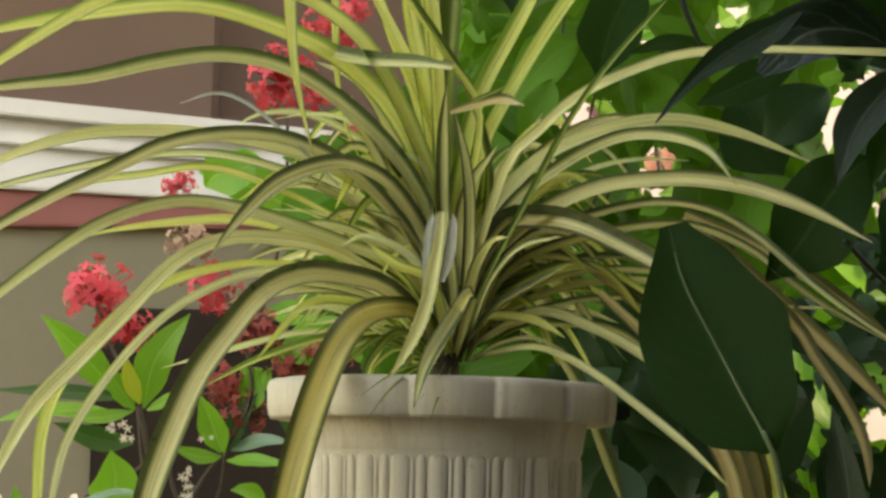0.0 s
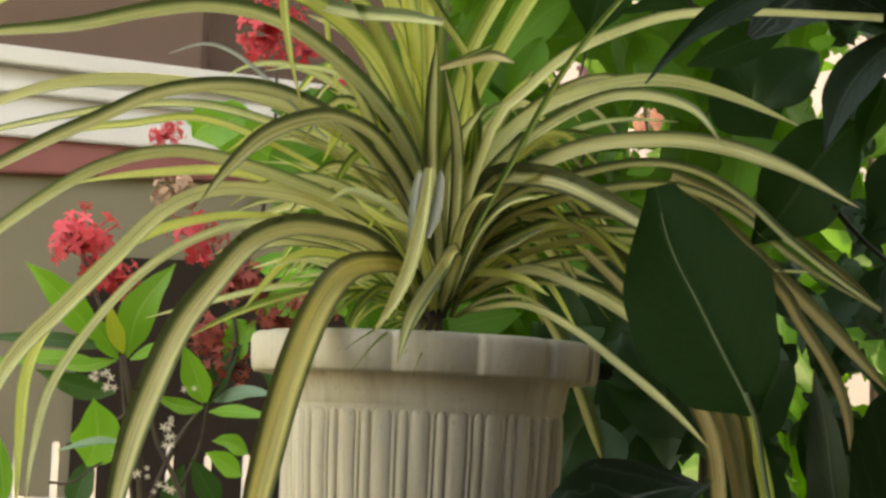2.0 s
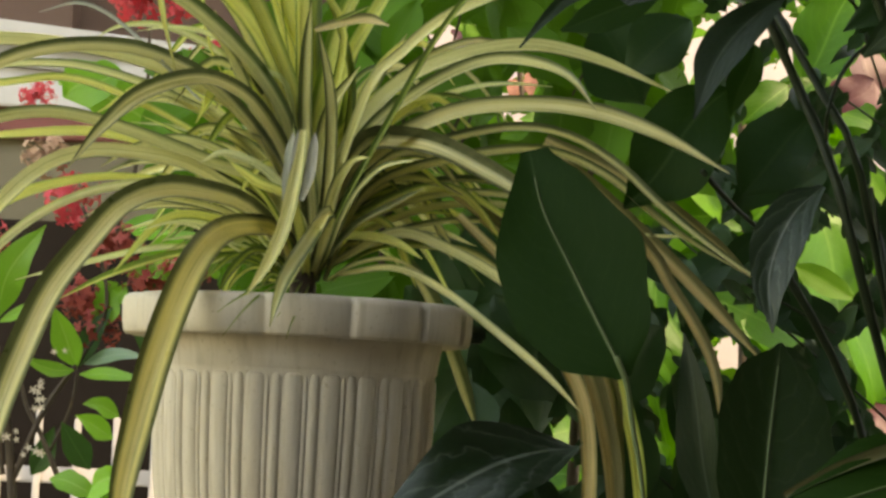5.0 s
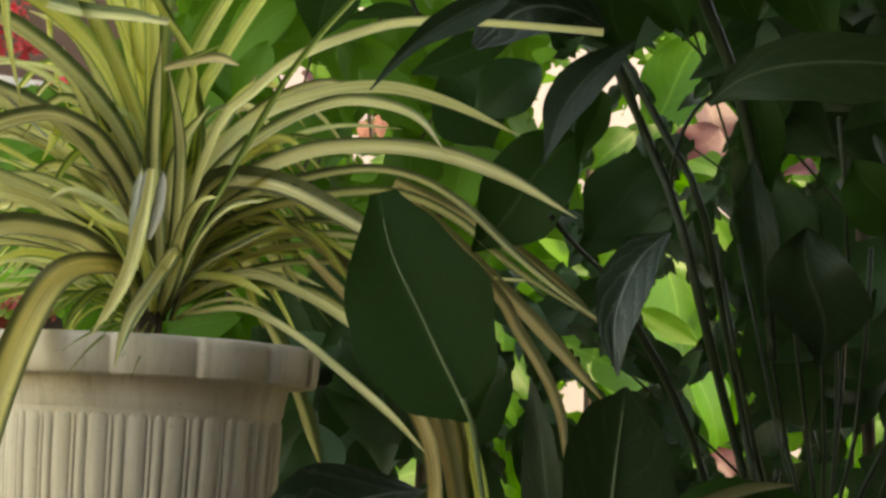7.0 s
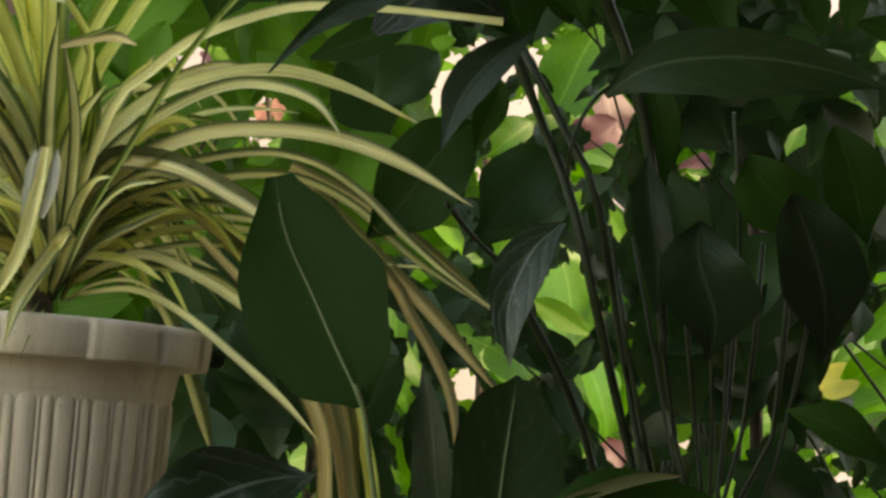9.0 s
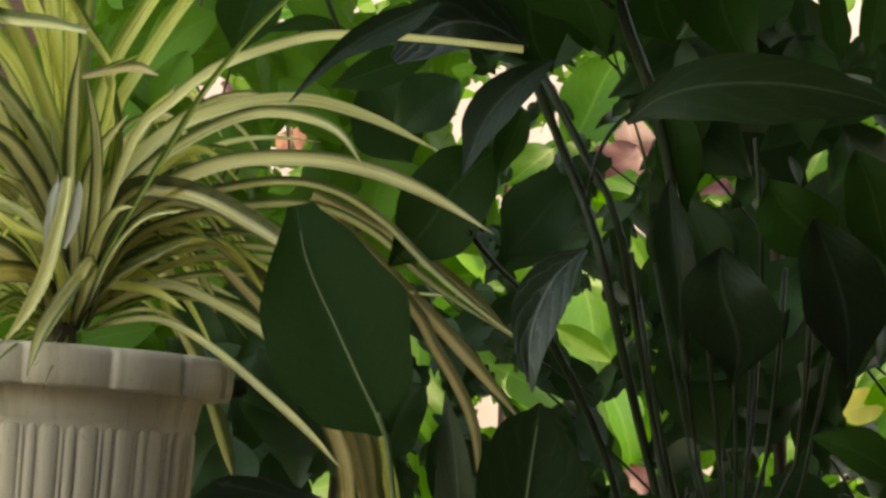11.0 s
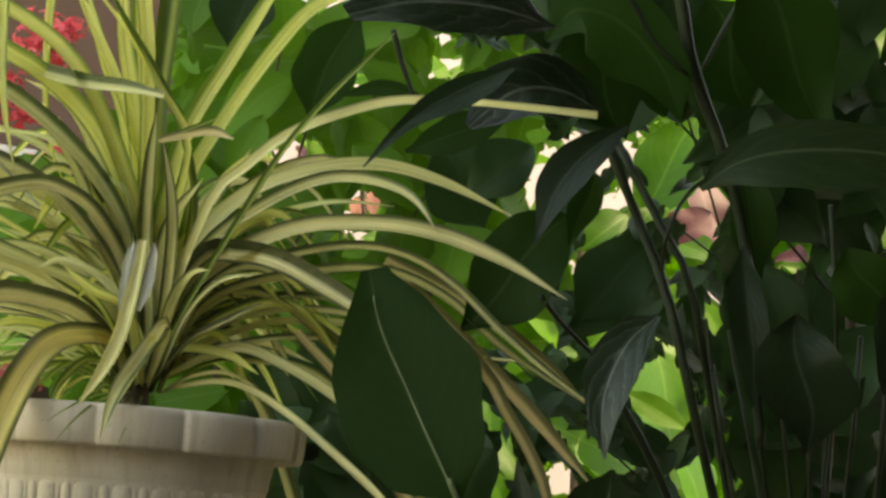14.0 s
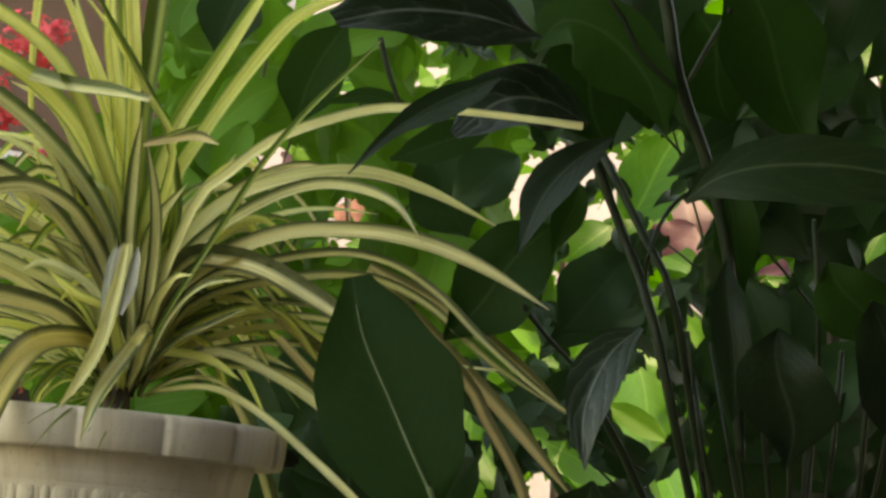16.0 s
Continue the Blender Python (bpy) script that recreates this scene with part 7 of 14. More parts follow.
shade_leaf(thicket_b, (0.614, 2.509, 1.981), (0.548, 2.556, 1.803), 0.099)
shade_leaf(thicket_c, (0.587, 2.636, 1.638), (0.557, 2.601, 1.606), 0.017)
shade_leaf(thicket, (0.728, 2.436, 1.320), (0.724, 2.451, 1.248), 0.040)
shade_leaf(thicket_b, (0.654, 2.376, 1.302), (0.675, 2.381, 1.275), 0.017)
shade_leaf(thicket_c, (0.459, 2.544, 1.352), (0.485, 2.511, 1.329), 0.017)
shade_leaf(thicket, (0.622, 2.687, 1.766), (0.602, 2.714, 1.709), 0.034)
shade_leaf(thicket_b, (0.842, 2.404, 1.882), (0.765, 2.448, 1.713), 0.092)
shade_leaf(thicket_c, (0.672, 2.396, 1.713), (0.755, 2.428, 1.546), 0.094)
shade_leaf(thicket, (0.471, 2.499, 1.699), (0.481, 2.480, 1.656), 0.025)
shade_leaf(thicket_b, (0.445, 2.732, 1.324), (0.436, 2.691, 1.250), 0.034)
shade_leaf(thicket_c, (0.382, 2.681, 1.084), (0.484, 2.653, 1.014), 0.063)
shade_leaf(thicket, (1.134, 2.723, 1.432), (1.105, 2.695, 1.395), 0.019)
shade_leaf(thicket_b, (0.421, 2.322, 1.204), (0.451, 2.333, 1.143), 0.032)
shade_leaf(thicket_c, (1.050, 2.749, 1.179), (1.032, 2.773, 1.150), 0.020)
shade_leaf(thicket, (1.062, 2.543, 1.124), (1.099, 2.511, 0.973), 0.081)
shade_leaf(thicket_b, (0.488, 2.476, 1.294), (0.480, 2.460, 1.245), 0.021)
shade_leaf(thicket_c, (1.043, 2.357, 1.229), (0.986, 2.320, 1.191), 0.023)
shade_leaf(thicket, (0.710, 2.659, 1.461), (0.759, 2.696, 1.446), 0.020)
shade_leaf(thicket_b, (1.035, 2.363, 1.635), (1.095, 2.384, 1.547), 0.052)
shade_leaf(thicket_c, (0.476, 2.457, 1.282), (0.509, 2.423, 1.255), 0.021)
shade_leaf(thicket, (0.676, 2.523, 1.443), (0.715, 2.517, 1.383), 0.040)
shade_leaf(thicket_b, (0.855, 2.403, 1.573), (0.861, 2.377, 1.528), 0.020)
shade_leaf(thicket_c, (0.353, 2.488, 1.780), (0.385, 2.501, 1.764), 0.020)
shade_leaf(thicket, (1.211, 2.684, 1.442), (1.207, 2.692, 1.351), 0.041)
shade_leaf(thicket_b, (0.741, 2.546, 1.591), (0.720, 2.569, 1.568), 0.019)
shade_leaf(thicket_c, (0.680, 2.390, 1.878), (0.643, 2.416, 1.850), 0.026)
shade_leaf(thicket, (0.554, 2.378, 1.535), (0.546, 2.421, 1.492), 0.027)
shade_leaf(thicket_b, (0.641, 2.541, 1.411), (0.629, 2.574, 1.395), 0.015)
shade_leaf(thicket_c, (0.582, 2.494, 1.498), (0.504, 2.481, 1.400), 0.062)
shade_leaf(thicket, (0.520, 2.320, 1.633), (0.504, 2.300, 1.606), 0.013)
shade_leaf(thicket_b, (0.396, 2.306, 1.153), (0.370, 2.280, 1.119), 0.022)
shade_leaf(thicket_c, (0.456, 2.723, 1.402), (0.412, 2.747, 1.318), 0.054)
shade_leaf(thicket, (0.547, 2.570, 1.683), (0.530, 2.529, 1.649), 0.014)
shade_leaf(thicket_b, (0.868, 2.648, 2.011), (0.901, 2.623, 1.868), 0.065)
shade_leaf(thicket_c, (0.465, 2.427, 1.792), (0.485, 2.432, 1.750), 0.027)
shade_leaf(thicket_b, (0.433, 2.605, 1.865), (0.469, 2.567, 1.793), 0.042)
shade_leaf(thicket_c, (0.661, 2.509, 1.509), (0.659, 2.517, 1.475), 0.019)
shade_leaf(thicket, (0.988, 2.721, 1.692), (0.961, 2.737, 1.597), 0.058)
shade_leaf(thicket_b, (1.145, 2.631, 1.251), (1.111, 2.589, 1.212), 0.022)
shade_leaf(thicket_c, (0.796, 2.575, 1.546), (0.762, 2.584, 1.509), 0.026)
shade_leaf(thicket, (0.574, 2.446, 1.347), (0.580, 2.448, 1.311), 0.018)
shade_leaf(thicket_b, (0.882, 2.643, 1.146), (0.869, 2.627, 1.103), 0.020)
shade_leaf(thicket_c, (1.014, 2.574, 1.145), (1.072, 2.553, 1.096), 0.036)
shade_leaf(thicket, (0.593, 2.509, 1.561), (0.595, 2.477, 1.522), 0.021)
shade_leaf(thicket_b, (0.651, 2.373, 1.285), (0.636, 2.344, 1.261), 0.013)
shade_leaf(thicket_c, (0.982, 2.651, 1.573), (0.979, 2.662, 1.430), 0.076)
shade_leaf(thicket, (1.078, 2.351, 1.665), (1.001, 2.333, 1.627), 0.031)
shade_leaf(thicket_b, (0.560, 2.325, 1.416), (0.623, 2.363, 1.397), 0.026)
shade_leaf(thicket_c, (0.645, 2.468, 1.205), (0.670, 2.470, 1.190), 0.014)
shade_leaf(thicket, (0.820, 2.727, 1.510), (1.031, 2.725, 1.447), 0.117)
shade_leaf(thicket_b, (1.123, 2.330, 1.840), (0.975, 2.283, 1.715), 0.078)
shade_leaf(thicket_c, (0.929, 2.477, 1.418), (0.916, 2.453, 1.223), 0.088)
shade_leaf(thicket, (0.562, 2.557, 1.221), (0.694, 2.536, 1.182), 0.073)
shade_leaf(thicket_b, (0.788, 2.471, 1.603), (0.919, 2.481, 1.502), 0.086)
shade_leaf(thicket_c, (0.690, 2.602, 1.527), (0.709, 2.572, 1.493), 0.024)
shade_leaf(thicket, (0.401, 2.336, 1.219), (0.379, 2.349, 1.180), 0.020)
shade_leaf(thicket_b, (0.659, 2.693, 1.309), (0.705, 2.698, 1.277), 0.027)
shade_leaf(thicket_c, (0.738, 2.391, 1.182), (0.751, 2.356, 1.158), 0.018)
shade_leaf(thicket, (0.727, 2.438, 1.188), (0.754, 2.466, 1.133), 0.033)
shade_leaf(thicket_b, (0.694, 2.508, 1.363), (0.678, 2.506, 1.340), 0.015)
shade_leaf(thicket_c, (0.468, 2.391, 1.505), (0.465, 2.419, 1.483), 0.014)
shade_leaf(thicket, (1.007, 2.368, 1.540), (1.046, 2.371, 1.533), 0.019)
shade_leaf(thicket_b, (0.745, 2.505, 1.671), (0.830, 2.542, 1.570), 0.063)
shade_leaf(thicket_c, (0.521, 2.713, 1.154), (0.550, 2.699, 1.033), 0.064)
shade_leaf(thicket, (0.736, 2.647, 1.676), (0.691, 2.616, 1.653), 0.022)
shade_leaf(thicket_b, (0.504, 2.565, 1.596), (0.494, 2.615, 1.572), 0.021)
shade_leaf(thicket_c, (0.704, 2.744, 1.904), (0.795, 2.696, 1.860), 0.051)
shade_leaf(thicket, (0.530, 2.318, 1.509), (0.500, 2.352, 1.448), 0.043)
shade_leaf(thicket_b, (0.733, 2.636, 1.173), (0.730, 2.633, 1.137), 0.016)
shade_leaf(thicket_c, (0.450, 2.561, 1.289), (0.449, 2.581, 1.264), 0.012)
shade_leaf(thicket, (0.953, 2.727, 1.184), (0.920, 2.744, 1.134), 0.028)
shade_leaf(thicket_b, (0.600, 2.487, 1.594), (0.608, 2.440, 1.567), 0.012)
shade_leaf(thicket_c, (1.124, 2.556, 1.344), (1.211, 2.594, 1.296), 0.045)
shade_leaf(thicket, (0.729, 2.664, 1.495), (0.714, 2.628, 1.458), 0.015)
shade_leaf(thicket_b, (0.628, 2.513, 1.571), (0.657, 2.501, 1.558), 0.016)
shade_leaf(thicket_c, (0.815, 2.314, 1.180), (0.925, 2.310, 1.107), 0.060)
shade_leaf(thicket, (0.577, 2.685, 1.221), (0.570, 2.735, 1.172), 0.028)
shade_leaf(thicket_b, (1.049, 2.413, 1.759), (1.034, 2.364, 1.720), 0.014)
shade_leaf(thicket_c, (1.032, 2.519, 1.691), (1.092, 2.555, 1.689), 0.018)
shade_leaf(thicket, (0.617, 2.614, 1.217), (0.517, 2.626, 1.145), 0.070)
shade_leaf(thicket_b, (0.574, 2.309, 1.408), (0.559, 2.323, 1.369), 0.026)
shade_leaf(thicket_c, (0.391, 2.331, 1.253), (0.405, 2.298, 1.233), 0.016)
shade_leaf(thicket, (0.485, 2.475, 1.485), (0.477, 2.458, 1.448), 0.015)
shade_leaf(thicket_b, (0.550, 2.657, 1.621), (0.520, 2.610, 1.544), 0.041)
shade_leaf(thicket_c, (0.439, 2.385, 1.893), (0.508, 2.388, 1.777), 0.064)
shade_leaf(thicket, (0.617, 2.447, 1.814), (0.715, 2.465, 1.685), 0.095)
shade_leaf(thicket_b, (0.409, 2.643, 1.810), (0.437, 2.663, 1.802), 0.013)
shade_leaf(thicket_c, (0.445, 2.352, 1.238), (0.459, 2.396, 1.216), 0.011)
shade_leaf(thicket, (0.512, 2.453, 1.287), (0.507, 2.488, 1.266), 0.015)
shade_leaf(thicket_b, (0.673, 2.360, 1.334), (0.635, 2.311, 1.297), 0.023)
shade_leaf(thicket_c, (1.075, 2.549, 1.678), (1.150, 2.560, 1.645), 0.033)
shade_leaf(thicket, (0.395, 2.568, 1.797), (0.428, 2.604, 1.799), 0.017)
shade_leaf(thicket_b, (0.993, 2.400, 1.180), (0.993, 2.417, 1.143), 0.018)
shade_leaf(thicket_c, (0.634, 2.410, 1.717), (0.619, 2.430, 1.674), 0.025)
shade_leaf(thicket, (1.102, 2.579, 1.468), (1.036, 2.603, 1.426), 0.037)
shade_leaf(thicket_b, (0.540, 2.447, 1.216), (0.622, 2.431, 1.121), 0.065)
shade_leaf(thicket_c, (0.992, 2.341, 1.115), (1.028, 2.326, 1.094), 0.024)
shade_leaf(thicket, (0.980, 2.376, 1.749), (0.987, 2.349, 1.692), 0.030)
shade_leaf(thicket_b, (0.640, 2.748, 1.962), (0.763, 2.762, 1.923), 0.054)
shade_leaf(thicket_c, (0.735, 2.657, 1.940), (0.721, 2.672, 1.911), 0.016)
shade_leaf(thicket, (1.169, 2.500, 1.180), (1.236, 2.459, 1.026), 0.097)
shade_leaf(thicket_b, (0.586, 2.429, 1.721), (0.570, 2.431, 1.664), 0.030)
shade_leaf(thicket_c, (0.380, 2.302, 1.275), (0.397, 2.254, 1.243), 0.018)
shade_leaf(thicket, (0.456, 2.672, 1.247), (0.387, 2.658, 1.216), 0.040)
shade_leaf(thicket_b, (1.042, 2.472, 1.492), (1.072, 2.436, 1.412), 0.042)
shade_leaf(thicket_c, (1.151, 2.713, 1.423), (1.142, 2.735, 1.396), 0.015)
shade_leaf(thicket, (1.128, 2.584, 1.233), (1.091, 2.609, 1.210), 0.029)
shade_leaf(thicket_b, (0.624, 2.561, 1.282), (0.672, 2.576, 1.256), 0.025)
shade_leaf(thicket_c, (1.062, 2.429, 1.192), (1.082, 2.396, 1.134), 0.032)
shade_leaf(thicket, (0.592, 2.330, 1.452), (0.550, 2.358, 1.411), 0.032)
shade_leaf(thicket_b, (1.087, 2.696, 1.256), (1.091, 2.680, 1.227), 0.014)
shade_leaf(thicket_c, (0.712, 2.692, 1.423), (0.768, 2.733, 1.392), 0.032)
shade_leaf(thicket, (0.849, 2.355, 1.141), (0.826, 2.364, 1.108), 0.023)
shade_leaf(thicket_b, (0.461, 2.632, 1.114), (0.457, 2.587, 1.071), 0.020)
shade_leaf(thicket_c, (1.111, 2.633, 1.717), (1.062, 2.648, 1.666), 0.031)
shade_leaf(thicket, (0.839, 2.408, 1.794), (0.784, 2.405, 1.680), 0.067)
shade_leaf(thicket_b, (0.598, 2.414, 1.392), (0.590, 2.461, 1.377), 0.013)
shade_leaf(thicket_c, (1.127, 2.464, 1.534), (1.104, 2.508, 1.513), 0.022)
shade_leaf(thicket, (1.069, 2.708, 1.628), (0.996, 2.677, 1.561), 0.044)
shade_leaf(thicket_b, (0.989, 2.376, 1.383), (0.933, 2.397, 1.322), 0.039)
shade_leaf(thicket_c, (0.433, 2.546, 1.201), (0.442, 2.500, 1.180), 0.016)
shade_leaf(thicket, (1.095, 2.537, 1.722), (1.117, 2.552, 1.687), 0.018)
shade_leaf(thicket_b, (0.427, 2.581, 1.865), (0.512, 2.599, 1.817), 0.057)
shade_leaf(thicket_c, (0.565, 2.686, 1.441), (0.572, 2.694, 1.412), 0.018)
shade_leaf(thicket, (0.713, 2.390, 1.589), (0.684, 2.410, 1.459), 0.058)
shade_leaf(thicket_b, (1.046, 2.354, 1.251), (1.074, 2.340, 1.239), 0.018)
shade_leaf(thicket_c, (0.627, 2.473, 1.559), (0.635, 2.467, 1.524), 0.020)
shade_leaf(thicket, (0.588, 2.616, 1.650), (0.561, 2.599, 1.615), 0.019)
shade_leaf(thicket_b, (0.526, 2.358, 1.349), (0.559, 2.313, 1.303), 0.034)
shade_leaf(thicket_c, (0.662, 2.625, 1.593), (0.648, 2.652, 1.564), 0.019)
shade_leaf(thicket, (0.601, 2.604, 1.369), (0.605, 2.635, 1.289), 0.040)
shade_leaf(thicket_b, (0.435, 2.468, 1.347), (0.447, 2.420, 1.282), 0.032)
shade_leaf(thicket_c, (0.558, 2.554, 1.245), (0.581, 2.573, 1.214), 0.017)
shade_leaf(thicket, (0.544, 2.443, 1.527), (0.590, 2.448, 1.471), 0.032)
shade_leaf(thicket_b, (0.457, 2.627, 1.404), (0.453, 2.587, 1.371), 0.016)
shade_leaf(thicket_c, (0.461, 2.335, 1.448), (0.480, 2.296, 1.418), 0.018)
shade_leaf(thicket, (0.669, 2.360, 1.620), (0.794, 2.358, 1.532), 0.086)
shade_leaf(thicket_b, (0.872, 2.668, 1.414), (0.751, 2.619, 1.283), 0.094)
shade_leaf(thicket_c, (0.572, 2.649, 1.266), (0.579, 2.648, 1.233), 0.017)
shade_leaf(thicket, (1.053, 2.649, 1.179), (1.083, 2.627, 1.169), 0.018)
shade_leaf(thicket_b, (0.675, 2.307, 1.329), (0.769, 2.343, 1.203), 0.078)
shade_leaf(thicket_c, (0.517, 2.587, 1.533), (0.499, 2.608, 1.487), 0.027)
shade_leaf(thicket, (0.622, 2.647, 1.429), (0.601, 2.664, 1.353), 0.039)
shade_leaf(thicket_b, (0.405, 2.372, 1.213), (0.357, 2.354, 1.175), 0.033)
shade_leaf(thicket_c, (0.732, 2.479, 1.223), (0.725, 2.514, 1.186), 0.023)
shade_leaf(thicket, (0.940, 2.485, 1.701), (0.904, 2.535, 1.578), 0.068)
shade_leaf(thicket_b, (1.039, 2.584, 1.593), (1.115, 2.586, 1.568), 0.033)
shade_leaf(thicket_c, (0.531, 2.714, 1.246), (0.530, 2.756, 1.209), 0.021)
shade_leaf(thicket, (0.856, 2.367, 1.148), (0.948, 2.368, 1.016), 0.089)
shade_leaf(thicket_b, (0.435, 2.351, 1.222), (0.506, 2.400, 1.086), 0.072)
shade_leaf(thicket_c, (0.486, 2.692, 1.098), (0.477, 2.677, 1.062), 0.018)
shade_leaf(thicket, (0.997, 2.441, 1.253), (0.945, 2.400, 1.234), 0.017)
shade_leaf(thicket_b, (0.628, 2.413, 1.704), (0.587, 2.431, 1.685), 0.028)
shade_leaf(thicket_c, (0.945, 2.465, 1.212), (0.992, 2.503, 1.185), 0.018)
shade_leaf(thicket, (0.742, 2.681, 1.328), (0.707, 2.635, 1.279), 0.027)
shade_leaf(thicket_b, (0.997, 2.461, 1.579), (0.862, 2.419, 1.452), 0.075)
shade_leaf(thicket_c, (0.639, 2.409, 1.476), (0.679, 2.433, 1.460), 0.020)
shade_leaf(thicket, (0.502, 2.684, 1.823), (0.521, 2.711, 1.779), 0.024)
shade_leaf(thicket_b, (0.976, 2.616, 1.212), (1.043, 2.644, 1.194), 0.024)
shade_leaf(thicket_c, (0.489, 2.418, 1.489), (0.475, 2.452, 1.460), 0.021)
shade_leaf(thicket, (0.715, 2.375, 1.246), (0.706, 2.392, 1.224), 0.012)
shade_leaf(thicket_b, (0.829, 2.648, 1.221), (0.781, 2.605, 1.157), 0.041)
shade_leaf(thicket_c, (0.514, 2.579, 1.697), (0.549, 2.602, 1.690), 0.016)
shade_leaf(thicket, (0.519, 2.664, 1.198), (0.629, 2.684, 1.130), 0.069)
shade_leaf(thicket_b, (0.530, 2.654, 1.212), (0.561, 2.650, 1.201), 0.017)
shade_leaf(thicket_c, (1.059, 2.459, 1.334), (1.062, 2.479, 1.296), 0.022)
shade_leaf(thicket, (0.526, 2.314, 1.866), (0.575, 2.277, 1.701), 0.092)
shade_leaf(thicket_b, (1.169, 2.636, 1.637), (1.145, 2.638, 1.602), 0.019)
shade_leaf(thicket_c, (0.594, 2.421, 1.760), (0.528, 2.392, 1.636), 0.072)
shade_leaf(thicket, (0.458, 2.399, 1.259), (0.472, 2.383, 1.224), 0.017)
shade_leaf(thicket_b, (0.735, 2.553, 1.620), (0.748, 2.588, 1.592), 0.016)
shade_leaf(thicket_c, (1.095, 2.400, 1.229), (1.090, 2.446, 1.216), 0.013)
shade_leaf(thicket, (0.537, 2.318, 1.392), (0.499, 2.300, 1.346), 0.027)
shade_leaf(thicket_b, (0.828, 2.717, 1.591), (0.821, 2.746, 1.540), 0.024)
shade_leaf(thicket_c, (0.794, 2.381, 1.529), (0.776, 2.387, 1.497), 0.018)
shade_leaf(thicket, (0.548, 2.408, 1.240), (0.602, 2.421, 1.225), 0.024)
shade_leaf(thicket_b, (1.002, 2.452, 1.341), (0.966, 2.413, 1.316), 0.012)
shade_leaf(thicket_c, (0.381, 2.423, 1.756), (0.403, 2.394, 1.737), 0.016)
shade_leaf(thicket, (0.699, 2.342, 1.319), (0.729, 2.330, 1.218), 0.050)
shade_leaf(thicket_b, (0.536, 2.723, 1.859), (0.550, 2.702, 1.818), 0.020)
shade_leaf(thicket_c, (0.592, 2.503, 1.540), (0.644, 2.506, 1.516), 0.030)
shade_leaf(thicket, (0.677, 2.689, 1.543), (0.674, 2.725, 1.513), 0.018)
shade_leaf(thicket_b, (0.785, 2.521, 1.177), (0.733, 2.517, 1.117), 0.043)
shade_leaf(thicket_c, (0.734, 2.590, 1.490), (0.748, 2.601, 1.450), 0.019)
shade_leaf(thicket, (0.541, 2.398, 1.625), (0.521, 2.355, 1.594), 0.011)
shade_leaf(thicket_b, (0.999, 2.479, 1.239), (1.039, 2.491, 1.198), 0.030)
shade_leaf(thicket_c, (0.645, 2.317, 1.160), (0.660, 2.320, 1.130), 0.019)
shade_leaf(thicket, (0.997, 2.541, 1.544), (0.919, 2.509, 1.354), 0.113)
shade_leaf(thicket_b, (1.055, 2.718, 1.282), (1.056, 2.713, 1.254), 0.012)
shade_leaf(thicket_c, (0.448, 2.653, 1.386), (0.488, 2.697, 1.354), 0.021)
shade_leaf(thicket, (0.991, 2.441, 1.413), (1.004, 2.416, 1.392), 0.014)
shade_leaf(thicket_b, (0.633, 2.325, 1.466), (0.625, 2.353, 1.426), 0.026)
shade_leaf(thicket_c, (0.567, 2.649, 1.696), (0.554, 2.679, 1.657), 0.023)
shade_leaf(thicket, (1.076, 2.381, 1.234), (1.068, 2.373, 1.192), 0.018)
shade_leaf(thicket_b, (0.891, 2.615, 1.216), (0.833, 2.588, 1.157), 0.044)
shade_leaf(thicket_c, (0.532, 2.726, 1.394), (0.518, 2.681, 1.359), 0.015)
shade_leaf(thicket, (0.717, 2.580, 1.332), (0.707, 2.539, 1.295), 0.018)
shade_leaf(thicket_b, (0.524, 2.555, 1.302), (0.515, 2.600, 1.272), 0.021)
shade_leaf(thicket_c, (0.539, 2.319, 1.504), (0.547, 2.280, 1.481), 0.013)
shade_leaf(thicket, (0.498, 2.458, 1.324), (0.534, 2.485, 1.301), 0.020)
shade_leaf(thicket_c, (0.516, 2.489, 1.275), (0.535, 2.489, 1.248), 0.015)
shade_leaf(thicket, (0.699, 2.343, 1.259), (0.706, 2.392, 1.236), 0.012)
shade_leaf(thicket_b, (0.698, 2.440, 1.508), (0.802, 2.401, 1.416), 0.079)
shade_leaf(thicket_c, (1.118, 2.587, 1.250), (1.131, 2.545, 1.223), 0.017)
shade_leaf(thicket, (0.662, 2.498, 1.197), (0.678, 2.481, 1.161), 0.018)
shade_leaf(thicket_b, (0.561, 2.451, 1.886), (0.603, 2.498, 1.780), 0.057)
shade_leaf(thicket_c, (0.615, 2.463, 1.503), (0.578, 2.432, 1.484), 0.017)
shade_leaf(thicket, (1.123, 2.594, 1.541), (1.133, 2.552, 1.408), 0.069)
shade_leaf(thicket_b, (1.153, 2.637, 1.820), (1.150, 2.600, 1.775), 0.020)
shade_leaf(thicket_c, (0.733, 2.582, 1.658), (0.710, 2.625, 1.650), 0.018)
shade_leaf(thicket, (1.036, 2.690, 1.948), (1.167, 2.702, 1.868), 0.080)
shade_leaf(thicket_b, (0.510, 2.316, 1.368), (0.469, 2.322, 1.331), 0.031)
shade_leaf(thicket_c, (0.954, 2.438, 1.260), (0.955, 2.487, 1.237), 0.017)
shade_leaf(thicket, (0.496, 2.686, 1.294), (0.498, 2.686, 1.267), 0.012)
shade_leaf(thicket_b, (1.100, 2.442, 1.556), (1.110, 2.394, 1.390), 0.091)
shade_leaf(thicket_c, (1.119, 2.479, 1.258), (1.139, 2.504, 1.215), 0.020)
shade_leaf(thicket, (0.483, 2.461, 1.306), (0.500, 2.476, 1.282), 0.016)
shade_leaf(thicket_b, (0.877, 2.341, 1.157), (0.958, 2.325, 1.123), 0.041)
